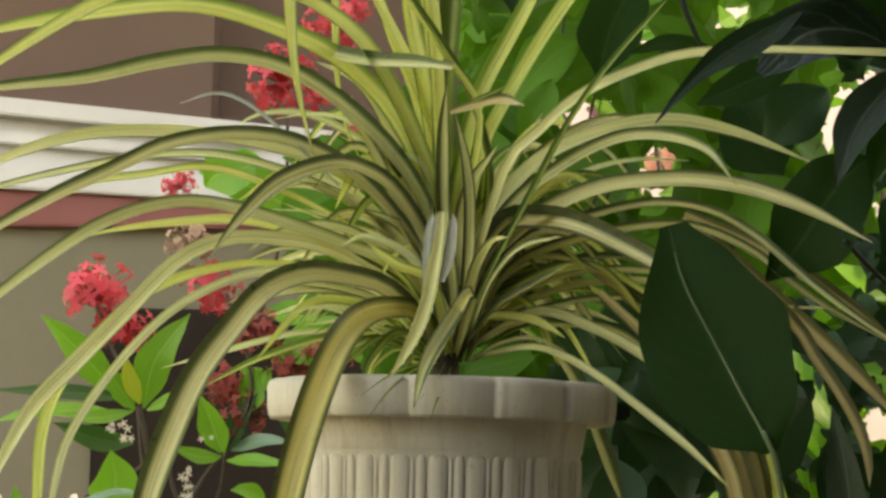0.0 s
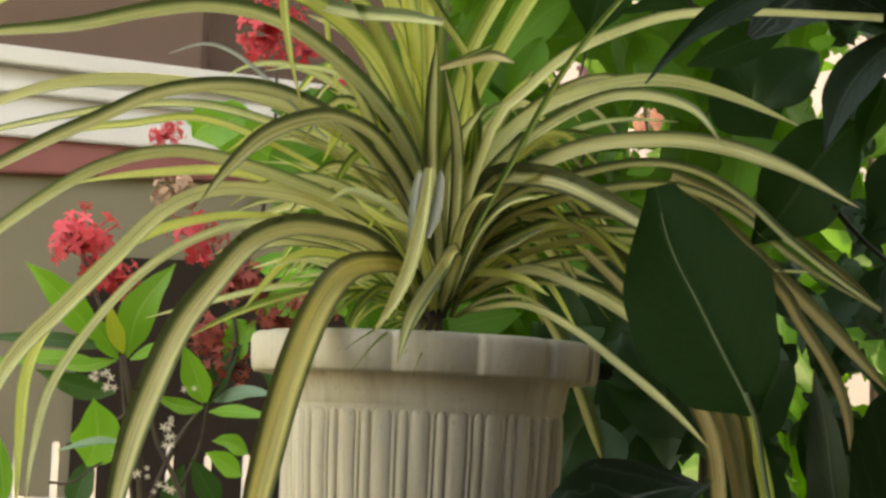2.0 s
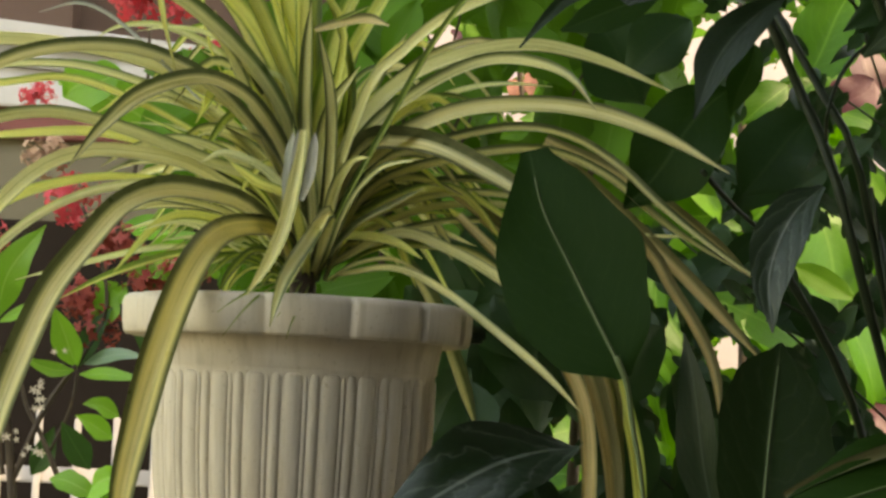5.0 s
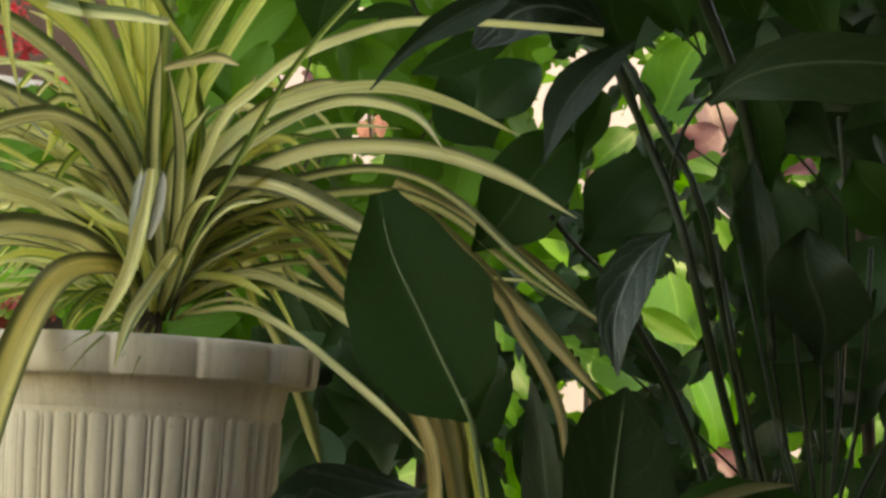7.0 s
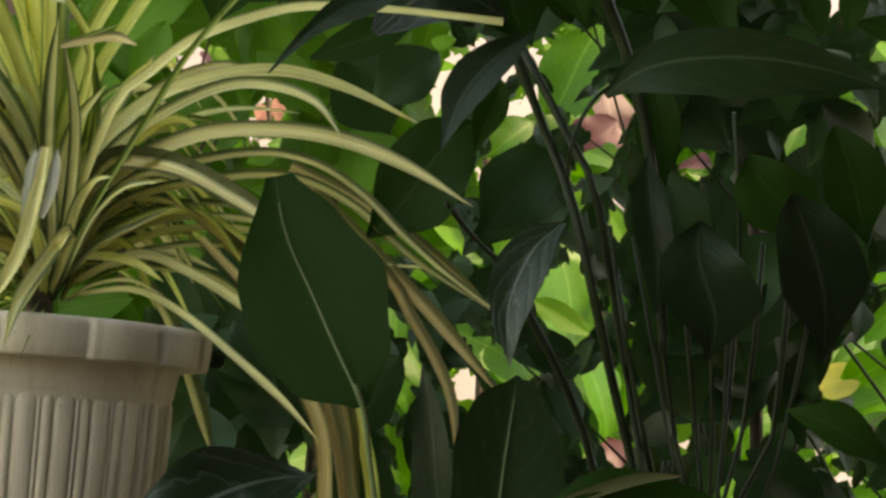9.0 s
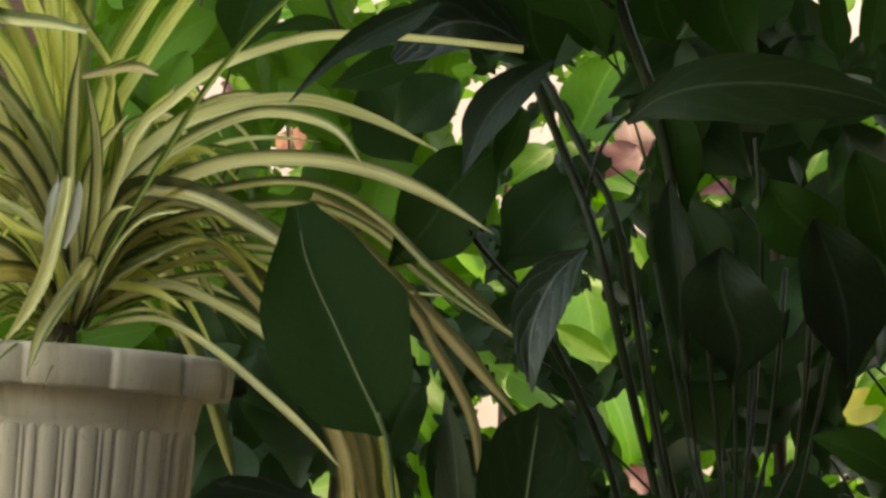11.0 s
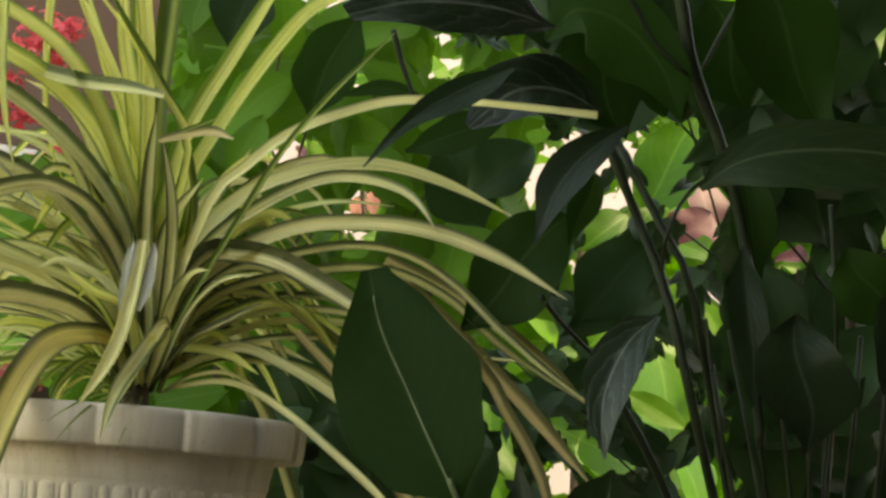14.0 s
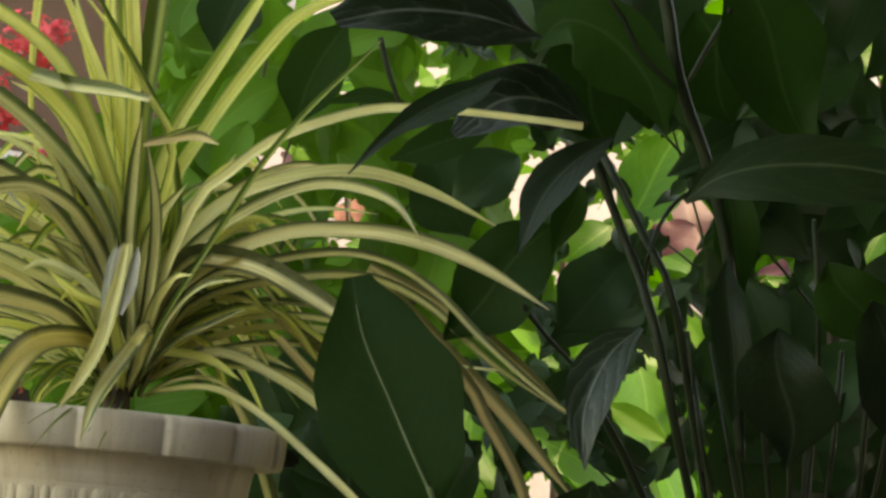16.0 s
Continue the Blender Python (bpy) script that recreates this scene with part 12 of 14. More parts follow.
shrub_leaf(shrub_b, (0.024, 2.904, 1.726), (0.008, 2.895, 1.704), 0.013)
shrub_leaf(shrub, (-0.006, 3.117, 1.177), (-0.079, 3.112, 1.048), 0.068)
shrub_leaf(shrub_b, (0.386, 2.838, 1.093), (0.366, 2.882, 1.108), 0.016)
shrub_leaf(shrub, (0.274, 3.144, 1.305), (0.301, 3.097, 1.203), 0.056)
shrub_leaf(shrub_b, (0.242, 2.883, 1.642), (0.271, 2.920, 1.619), 0.022)
shrub_leaf(shrub, (0.610, 2.828, 1.766), (0.490, 2.780, 1.746), 0.067)
shrub_leaf(shrub_b, (-0.067, 3.080, 1.216), (0.064, 3.091, 1.229), 0.072)
shrub_leaf(shrub, (0.165, 2.844, 1.806), (0.147, 2.797, 1.904), 0.051)
shrub_leaf(shrub_b, (0.604, 3.064, 1.929), (0.537, 3.106, 2.095), 0.075)
shrub_leaf(shrub, (0.487, 2.986, 1.177), (0.473, 2.957, 1.195), 0.010)
shrub_leaf(shrub_b, (0.442, 2.847, 1.193), (0.464, 2.844, 1.231), 0.021)
shrub_leaf(shrub, (-0.183, 2.840, 1.422), (-0.118, 2.813, 1.384), 0.036)
shrub_leaf(shrub_b, (-0.026, 3.049, 1.738), (0.041, 3.089, 1.696), 0.049)
shrub_leaf(shrub, (0.041, 3.043, 1.679), (0.118, 3.065, 1.589), 0.056)
shrub_leaf(shrub_b, (0.380, 3.108, 1.914), (0.309, 3.059, 2.026), 0.076)
shrub_leaf(shrub, (0.474, 3.003, 1.304), (0.483, 3.008, 1.276), 0.017)
shrub_leaf(shrub_b, (0.022, 2.909, 1.759), (0.014, 2.886, 1.794), 0.024)
shrub_leaf(shrub, (-0.104, 3.028, 1.512), (-0.173, 2.998, 1.429), 0.054)
shrub_leaf(shrub_b, (0.021, 3.021, 1.903), (0.006, 2.980, 1.864), 0.015)
shrub_leaf(shrub, (-0.151, 3.100, 1.459), (-0.099, 3.125, 1.394), 0.048)
shrub_leaf(shrub_b, (0.405, 2.872, 1.868), (0.413, 2.860, 2.007), 0.082)
shrub_leaf(shrub_b, (0.011, 3.132, 2.062), (0.009, 3.171, 2.108), 0.020)
shrub_leaf(shrub_b, (0.023, 2.917, 1.916), (0.007, 2.924, 1.944), 0.015)
shrub_leaf(shrub, (-0.064, 3.135, 1.684), (-0.138, 3.127, 1.636), 0.041)
shrub_leaf(shrub, (0.593, 3.010, 1.764), (0.577, 3.060, 1.772), 0.013)
shrub_leaf(shrub_b, (0.216, 3.047, 1.529), (0.086, 3.051, 1.586), 0.068)
# ---- sunlit bush ----
garden_leaf(garden, (1.168, 3.731, 1.712), (1.393, 3.762, 1.683), 0.113)
garden_leaf(garden_b, (1.408, 3.971, 2.315), (1.622, 3.957, 2.458), 0.116)
garden_leaf(garden, (0.981, 4.102, 1.174), (1.197, 4.060, 1.210), 0.115)
garden_leaf(garden_b, (1.535, 4.385, 1.064), (1.313, 4.417, 1.019), 0.130)
garden_leaf(garden, (0.552, 4.126, 1.902), (0.741, 4.092, 1.953), 0.106)
garden_leaf(garden_b, (0.918, 4.307, 1.340), (0.753, 4.302, 1.527), 0.125)
garden_leaf(garden, (0.830, 4.129, 0.851), (0.934, 4.138, 1.021), 0.098)
garden_leaf(garden_b, (0.669, 4.063, 1.923), (0.516, 4.026, 2.026), 0.088)
garden_leaf(garden, (1.094, 4.192, 1.427), (0.944, 4.151, 1.275), 0.099)
garden_leaf(garden_b, (1.775, 3.940, 0.883), (2.019, 3.989, 0.888), 0.102)
garden_leaf(garden, (1.103, 3.880, 1.181), (1.081, 3.831, 1.001), 0.087)
garden_leaf(garden_b, (1.373, 3.777, 0.900), (1.378, 3.812, 1.066), 0.095)
garden_leaf(garden, (1.726, 3.808, 1.668), (1.854, 3.767, 1.517), 0.112)
garden_leaf(garden_b, (1.292, 3.706, 1.130), (1.235, 3.665, 1.311), 0.099)
garden_leaf(garden, (1.713, 3.729, 2.316), (1.939, 3.702, 2.322), 0.110)
garden_leaf(garden_b, (1.224, 4.030, 1.025), (1.328, 4.000, 0.851), 0.102)
garden_leaf(garden, (0.786, 3.967, 2.088), (0.669, 3.984, 2.226), 0.105)
garden_leaf(garden_b, (0.689, 4.085, 0.909), (0.852, 4.114, 0.769), 0.111)
garden_leaf(garden, (2.081, 4.187, 2.051), (2.119, 4.146, 2.261), 0.104)
garden_leaf(garden_b, (0.723, 3.914, 1.001), (0.688, 3.894, 1.205), 0.112)
garden_leaf(garden, (1.341, 3.856, 1.474), (1.179, 3.851, 1.606), 0.101)
garden_leaf(garden_b, (1.254, 3.906, 2.210), (1.079, 3.869, 2.302), 0.089)
garden_leaf(garden, (1.383, 4.155, 1.133), (1.131, 4.155, 1.157), 0.137)
garden_leaf(garden_b, (0.698, 3.814, 1.113), (0.665, 3.802, 0.913), 0.122)
garden_leaf(garden, (1.129, 4.343, 2.532), (0.998, 4.315, 2.363), 0.108)
garden_leaf(garden_b, (1.162, 3.874, 1.815), (1.012, 3.876, 1.694), 0.109)
garden_leaf(garden, (1.158, 4.064, 1.816), (1.203, 4.068, 1.657), 0.087)
garden_leaf(garden_b, (0.719, 3.868, 2.427), (0.700, 3.916, 2.247), 0.091)
garden_leaf(garden, (1.484, 4.099, 2.097), (1.250, 4.064, 2.191), 0.127)
garden_leaf(garden_b, (1.923, 4.072, 1.074), (2.097, 4.054, 0.886), 0.141)
garden_leaf(garden, (1.953, 4.034, 2.344), (2.120, 4.002, 2.193), 0.121)
garden_leaf(garden_b, (1.524, 3.752, 1.497), (1.730, 3.791, 1.466), 0.089)
garden_leaf(garden, (0.733, 3.932, 1.274), (0.802, 3.975, 1.232), 0.042)
garden_leaf(garden_b, (0.971, 4.247, 2.077), (1.046, 4.262, 2.103), 0.036)
garden_leaf(garden, (1.793, 4.208, 2.275), (1.887, 4.232, 2.159), 0.061)
garden_leaf(garden_b, (1.736, 4.022, 1.344), (1.549, 4.016, 1.242), 0.115)
garden_leaf(garden, (1.096, 4.313, 1.030), (1.252, 4.301, 1.190), 0.111)
garden_leaf(garden_b, (1.821, 3.875, 1.492), (1.614, 3.878, 1.614), 0.102)
garden_leaf(garden, (0.739, 3.886, 1.971), (0.639, 3.924, 2.123), 0.098)
garden_leaf(garden_b, (1.162, 4.161, 2.167), (0.976, 4.197, 2.140), 0.111)
garden_leaf(garden, (1.034, 4.155, 2.473), (1.229, 4.183, 2.398), 0.090)
garden_leaf(garden_b, (0.810, 3.942, 1.715), (0.619, 3.917, 1.701), 0.101)
garden_leaf(garden, (0.746, 4.031, 1.531), (0.591, 4.073, 1.583), 0.089)
garden_leaf(garden_b, (1.141, 4.191, 1.463), (1.145, 4.160, 1.498), 0.021)
garden_leaf(garden, (1.714, 3.858, 2.572), (1.817, 3.895, 2.381), 0.113)
garden_leaf(garden_b, (1.404, 3.930, 2.539), (1.502, 3.898, 2.344), 0.111)
garden_leaf(garden, (0.992, 4.315, 1.080), (0.738, 4.331, 1.078), 0.127)
garden_leaf(garden_b, (1.898, 4.392, 0.940), (1.745, 4.441, 0.859), 0.093)
garden_leaf(garden, (2.059, 3.877, 1.835), (1.829, 3.850, 1.746), 0.103)
garden_leaf(garden_b, (0.988, 4.288, 1.179), (1.180, 4.244, 1.033), 0.128)
garden_leaf(garden, (0.758, 3.852, 2.089), (0.935, 3.845, 2.191), 0.095)
garden_leaf(garden_b, (1.152, 3.930, 2.220), (1.320, 3.956, 2.123), 0.090)
garden_leaf(garden, (0.971, 3.752, 1.558), (0.772, 3.703, 1.596), 0.109)
garden_leaf(garden_b, (0.949, 4.353, 1.902), (0.844, 4.321, 1.982), 0.066)
garden_leaf(garden, (1.521, 4.059, 1.987), (1.400, 4.034, 2.172), 0.103)
garden_leaf(garden_b, (1.319, 3.745, 2.311), (1.132, 3.769, 2.195), 0.091)
garden_leaf(garden, (1.734, 3.723, 2.020), (1.631, 3.739, 2.214), 0.095)
garden_leaf(garden_b, (1.520, 4.159, 1.705), (1.503, 4.142, 1.450), 0.131)
garden_leaf(garden, (1.407, 3.708, 1.706), (1.243, 3.722, 1.819), 0.109)
garden_leaf(garden, (0.791, 4.189, 2.346), (0.847, 4.182, 2.569), 0.122)
garden_leaf(garden_b, (1.791, 4.013, 1.816), (1.602, 4.033, 1.847), 0.094)
garden_leaf(garden, (1.017, 3.881, 2.198), (1.195, 3.851, 2.237), 0.079)
garden_leaf(garden_b, (1.020, 4.153, 0.843), (0.864, 4.198, 0.882), 0.076)
garden_leaf(garden, (1.071, 4.251, 2.136), (0.995, 4.255, 2.393), 0.115)
garden_leaf(garden_b, (1.689, 3.916, 2.431), (1.577, 3.931, 2.271), 0.094)
garden_leaf(garden, (0.658, 3.773, 1.738), (0.808, 3.811, 1.783), 0.067)
garden_leaf(garden, (1.190, 4.031, 1.874), (1.035, 4.070, 2.021), 0.111)
garden_leaf(garden_b, (1.057, 3.872, 0.948), (0.898, 3.841, 1.075), 0.088)
garden_leaf(garden, (0.578, 4.379, 2.290), (0.757, 4.381, 2.219), 0.091)
garden_leaf(garden_b, (1.139, 4.303, 2.085), (1.297, 4.334, 2.285), 0.130)
garden_leaf(garden, (1.998, 4.097, 1.411), (2.128, 4.105, 1.614), 0.102)
garden_leaf(garden, (1.343, 3.800, 1.856), (1.201, 3.762, 2.011), 0.119)
garden_leaf(garden_b, (1.455, 3.876, 1.273), (1.488, 3.897, 1.441), 0.076)
garden_leaf(garden, (1.298, 4.079, 2.045), (1.199, 4.128, 2.288), 0.125)
garden_leaf(garden_b, (1.374, 4.261, 1.264), (1.438, 4.298, 1.211), 0.042)
garden_leaf(garden, (1.814, 4.269, 1.582), (1.681, 4.232, 1.780), 0.116)
garden_leaf(garden_b, (2.011, 3.843, 1.252), (1.833, 3.846, 1.264), 0.092)
garden_leaf(garden, (1.969, 3.966, 1.242), (2.181, 4.014, 1.387), 0.123)
garden_leaf(garden_b, (1.646, 3.896, 1.065), (1.571, 3.891, 0.917), 0.095)
garden_leaf(garden, (1.450, 3.704, 2.495), (1.507, 3.714, 2.275), 0.125)
garden_leaf(garden_b, (0.963, 3.938, 1.245), (1.182, 3.925, 1.139), 0.135)
garden_leaf(garden, (1.321, 4.262, 1.803), (1.321, 4.293, 2.022), 0.095)
garden_leaf(garden_b, (0.952, 3.720, 1.537), (0.900, 3.704, 1.340), 0.099)
garden_leaf(garden, (1.343, 4.341, 0.965), (1.130, 4.331, 0.913), 0.123)
garden_leaf(garden_b, (1.753, 3.861, 2.280), (1.930, 3.859, 2.201), 0.088)
garden_leaf(garden, (1.881, 3.914, 1.035), (1.951, 3.951, 1.225), 0.094)
garden_leaf(garden_b, (1.919, 4.028, 1.982), (2.005, 4.000, 2.216), 0.116)
garden_leaf(garden, (1.461, 4.001, 2.384), (1.333, 3.959, 2.229), 0.072)
garden_leaf(garden_b, (1.651, 3.777, 2.234), (1.463, 3.798, 2.180), 0.105)
garden_leaf(garden, (0.776, 4.318, 1.444), (0.545, 4.316, 1.401), 0.125)
garden_leaf(garden_b, (1.997, 4.186, 1.658), (2.225, 4.229, 1.743), 0.096)
garden_leaf(garden, (1.871, 3.836, 2.019), (1.912, 3.806, 1.863), 0.089)
garden_leaf(garden_b, (0.761, 3.957, 2.414), (0.943, 3.964, 2.268), 0.103)
garden_leaf(garden, (1.331, 3.953, 1.365), (1.603, 3.997, 1.408), 0.122)
garden_leaf(garden_b, (0.665, 4.317, 2.364), (0.650, 4.355, 2.550), 0.096)
garden_leaf(garden, (0.573, 3.817, 2.232), (0.774, 3.839, 2.203), 0.111)
garden_leaf(garden_b, (1.016, 4.014, 1.857), (1.009, 3.978, 2.028), 0.086)
garden_leaf(garden, (0.924, 3.759, 1.665), (0.975, 3.783, 1.681), 0.020)
garden_leaf(garden_b, (0.953, 3.832, 0.971), (1.162, 3.846, 1.037), 0.104)
garden_leaf(garden, (1.058, 4.207, 1.256), (0.853, 4.196, 1.224), 0.103)
garden_leaf(garden_b, (0.886, 4.287, 0.915), (0.785, 4.260, 1.083), 0.100)
garden_leaf(garden, (1.850, 4.168, 1.026), (1.734, 4.174, 0.798), 0.137)
garden_leaf(garden_b, (1.903, 4.304, 1.002), (2.131, 4.319, 1.136), 0.137)
garden_leaf(garden, (1.990, 4.259, 1.359), (2.238, 4.298, 1.450), 0.126)
garden_leaf(garden_b, (2.138, 4.340, 1.741), (2.320, 4.356, 1.850), 0.093)
garden_leaf(garden, (0.607, 3.902, 1.845), (0.726, 3.937, 1.771), 0.061)
garden_leaf(garden_b, (1.614, 4.213, 1.153), (1.731, 4.186, 1.075), 0.076)
garden_leaf(garden, (1.087, 3.706, 1.362), (1.140, 3.738, 1.423), 0.042)
garden_leaf(garden_b, (0.767, 4.113, 1.597), (0.973, 4.090, 1.602), 0.113)
garden_leaf(garden, (0.746, 3.960, 1.691), (0.850, 3.961, 1.827), 0.090)
garden_leaf(garden_b, (0.765, 3.858, 1.103), (0.831, 3.828, 0.956), 0.077)
garden_leaf(garden, (2.127, 4.313, 1.149), (2.058, 4.341, 1.357), 0.115)
garden_leaf(garden_b, (1.787, 4.022, 1.314), (1.920, 4.020, 1.495), 0.112)
garden_leaf(garden, (0.702, 4.025, 0.791), (0.574, 4.008, 0.951), 0.115)
garden_leaf(garden_b, (1.393, 4.340, 1.840), (1.458, 4.362, 2.108), 0.128)
garden_leaf(garden, (1.758, 4.304, 1.814), (1.906, 4.299, 1.591), 0.148)
garden_leaf(garden_b, (0.541, 4.006, 2.401), (0.594, 4.019, 2.179), 0.128)
garden_leaf(garden, (1.935, 4.263, 1.411), (2.118, 4.254, 1.455), 0.087)
garden_leaf(garden_b, (1.008, 4.288, 2.119), (0.852, 4.276, 2.252), 0.103)
garden_leaf(garden, (1.237, 3.975, 1.386), (1.157, 3.944, 1.289), 0.063)
garden_leaf(garden_b, (0.869, 3.801, 1.501), (0.727, 3.842, 1.438), 0.081)
garden_leaf(garden, (1.300, 4.336, 2.169), (1.318, 4.345, 1.903), 0.127)
garden_leaf(garden_b, (1.328, 3.861, 1.481), (1.151, 3.873, 1.501), 0.088)
garden_leaf(garden, (1.297, 4.281, 2.240), (1.039, 4.313, 2.238), 0.144)
garden_leaf(garden_b, (1.572, 4.187, 2.472), (1.339, 4.169, 2.521), 0.109)
garden_leaf(garden, (0.718, 4.087, 1.033), (0.588, 4.105, 1.195), 0.119)
garden_leaf(garden_b, (1.255, 4.389, 2.395), (1.423, 4.343, 2.470), 0.098)
garden_leaf(garden, (1.878, 3.826, 1.793), (1.682, 3.835, 1.760), 0.079)
garden_leaf(garden_b, (1.002, 4.108, 1.817), (0.866, 4.073, 1.696), 0.089)
garden_leaf(garden, (1.720, 4.060, 1.869), (1.669, 4.015, 1.703), 0.089)
garden_leaf(garden_b, (1.185, 3.928, 2.403), (1.006, 3.962, 2.448), 0.108)
garden_leaf(garden, (0.939, 4.374, 1.192), (0.809, 4.347, 1.251), 0.074)
garden_leaf(garden_b, (1.298, 4.378, 1.306), (1.511, 4.382, 1.329), 0.118)
garden_leaf(garden, (1.636, 3.827, 1.469), (1.408, 3.852, 1.550), 0.107)
garden_leaf(garden_b, (1.032, 3.806, 1.998), (1.128, 3.780, 1.866), 0.089)
garden_leaf(garden, (0.891, 3.853, 0.898), (0.845, 3.823, 1.100), 0.117)
garden_leaf(garden_b, (0.688, 4.327, 1.861), (0.780, 4.358, 2.035), 0.095)
garden_leaf(garden, (1.058, 4.171, 1.673), (1.022, 4.189, 1.737), 0.037)
garden_leaf(garden_b, (2.092, 4.150, 1.443), (1.913, 4.142, 1.509), 0.075)
garden_leaf(garden, (2.022, 4.057, 2.641), (1.903, 4.081, 2.491), 0.087)
garden_leaf(garden_b, (2.036, 4.282, 1.649), (2.287, 4.303, 1.632), 0.124)
garden_leaf(garden, (0.527, 4.143, 1.666), (0.734, 4.189, 1.693), 0.120)
garden_leaf(garden_b, (1.296, 4.192, 1.591), (1.085, 4.182, 1.578), 0.096)
garden_leaf(garden, (1.161, 4.300, 0.914), (1.313, 4.310, 0.786), 0.093)
garden_leaf(garden_b, (1.675, 3.940, 1.740), (1.825, 3.932, 1.555), 0.116)
garden_leaf(garden, (0.989, 4.175, 0.938), (0.925, 4.209, 0.713), 0.133)
garden_leaf(garden_b, (1.114, 4.185, 0.827), (1.033, 4.176, 0.990), 0.090)
garden_leaf(garden, (1.391, 4.207, 2.338), (1.293, 4.161, 2.531), 0.103)
garden_leaf(garden_b, (0.883, 3.831, 2.200), (0.690, 3.801, 2.218), 0.104)
garden_leaf(garden, (1.753, 4.144, 1.865), (1.579, 4.156, 1.672), 0.117)
garden_leaf(garden_b, (1.438, 4.163, 1.392), (1.383, 4.136, 1.575), 0.102)
garden_leaf(garden, (1.978, 3.961, 1.837), (1.886, 3.994, 1.608), 0.110)
garden_leaf(garden_b, (1.897, 4.340, 1.531), (1.726, 4.376, 1.405), 0.119)
garden_leaf(garden, (1.060, 3.782, 1.549), (1.206, 3.792, 1.407), 0.101)
garden_leaf(garden_b, (1.179, 3.869, 1.852), (1.175, 3.906, 1.667), 0.085)
garden_leaf(garden, (1.569, 4.026, 1.850), (1.377, 3.990, 2.013), 0.111)
garden_leaf(garden_b, (1.190, 4.165, 1.552), (1.315, 4.146, 1.708), 0.112)
garden_leaf(garden, (1.539, 4.296, 2.273), (1.578, 4.288, 2.511), 0.126)
garden_leaf(garden_b, (1.507, 4.011, 0.859), (1.551, 4.047, 1.056), 0.089)
garden_leaf(garden, (1.692, 4.213, 1.332), (1.931, 4.235, 1.465), 0.128)
garden_leaf(garden_b, (1.850, 4.277, 0.963), (1.573, 4.285, 0.991), 0.119)
garden_leaf(garden, (1.732, 4.250, 0.982), (1.562, 4.220, 1.183), 0.140)
garden_leaf(garden_b, (0.782, 4.230, 1.431), (0.777, 4.244, 1.262), 0.099)
garden_leaf(garden, (1.463, 4.330, 0.837), (1.515, 4.334, 1.045), 0.109)
garden_leaf(garden_b, (2.038, 4.128, 2.090), (1.813, 4.094, 2.187), 0.108)
garden_leaf(garden, (0.618, 3.838, 1.175), (0.718, 3.839, 1.325), 0.091)
garden_leaf(garden_b, (1.136, 3.749, 1.419), (1.316, 3.763, 1.366), 0.094)
garden_leaf(garden, (0.647, 3.750, 1.662), (0.611, 3.712, 1.498), 0.083)
garden_leaf(garden_b, (1.145, 4.173, 1.409), (1.152, 4.157, 1.224), 0.090)
garden_leaf(garden, (0.699, 4.304, 1.432), (0.680, 4.261, 1.188), 0.130)
garden_leaf(garden_b, (0.621, 3.919, 1.996), (0.574, 3.918, 2.120), 0.061)
garden_leaf(garden, (2.066, 3.905, 1.017), (2.012, 3.946, 0.800), 0.120)
garden_leaf(garden_b, (1.702, 4.178, 2.111), (1.852, 4.161, 1.961), 0.094)
garden_leaf(garden, (1.275, 3.862, 2.251), (1.311, 3.909, 2.476), 0.086)
garden_leaf(garden_b, (1.609, 3.884, 2.156), (1.748, 3.850, 1.960), 0.136)
garden_leaf(garden, (1.918, 4.199, 1.891), (1.736, 4.199, 1.910), 0.094)
garden_leaf(garden_b, (1.569, 3.946, 1.923), (1.382, 3.931, 1.754), 0.106)
garden_leaf(garden, (0.883, 3.793, 1.987), (0.915, 3.822, 1.951), 0.027)
garden_leaf(garden_b, (1.262, 4.260, 1.841), (1.432, 4.248, 1.656), 0.128)
garden_leaf(garden, (1.202, 4.032, 2.359), (0.994, 4.018, 2.218), 0.108)
garden_leaf(garden_b, (0.879, 3.750, 1.285), (0.781, 3.728, 1.421), 0.098)
garden_leaf(garden, (0.978, 4.137, 1.805), (1.032, 4.094, 1.736), 0.044)
garden_leaf(garden_b, (1.197, 4.304, 1.415), (1.228, 4.293, 1.348), 0.040)
garden_leaf(garden, (1.839, 4.336, 2.047), (2.057, 4.365, 2.098), 0.083)
garden_leaf(garden_b, (1.433, 3.849, 2.223), (1.221, 3.819, 2.109), 0.123)
garden_leaf(garden, (1.699, 4.051, 2.343), (1.650, 4.083, 2.552), 0.087)
garden_leaf(garden_b, (1.637, 4.161, 1.588), (1.476, 4.176, 1.441), 0.119)
garden_leaf(garden, (1.685, 3.982, 0.881), (1.429, 3.973, 0.853), 0.104)
garden_leaf(garden_b, (1.424, 4.075, 1.244), (1.598, 4.091, 1.057), 0.145)
garden_leaf(garden, (1.895, 3.964, 1.732), (1.708, 3.932, 1.778), 0.091)
garden_leaf(garden_b, (1.811, 3.852, 2.372), (1.651, 3.894, 2.242), 0.117)
garden_leaf(garden, (1.798, 4.136, 1.363), (1.794, 4.145, 1.110), 0.137)
garden_leaf(garden_b, (0.901, 3.905, 2.257), (0.881, 3.894, 2.473), 0.095)
garden_leaf(garden, (0.870, 3.851, 1.965), (0.743, 3.836, 2.101), 0.083)
garden_leaf(garden_b, (1.033, 4.093, 1.462), (1.172, 4.089, 1.429), 0.069)
garden_leaf(garden, (0.899, 3.759, 1.150), (0.773, 3.765, 1.225), 0.075)
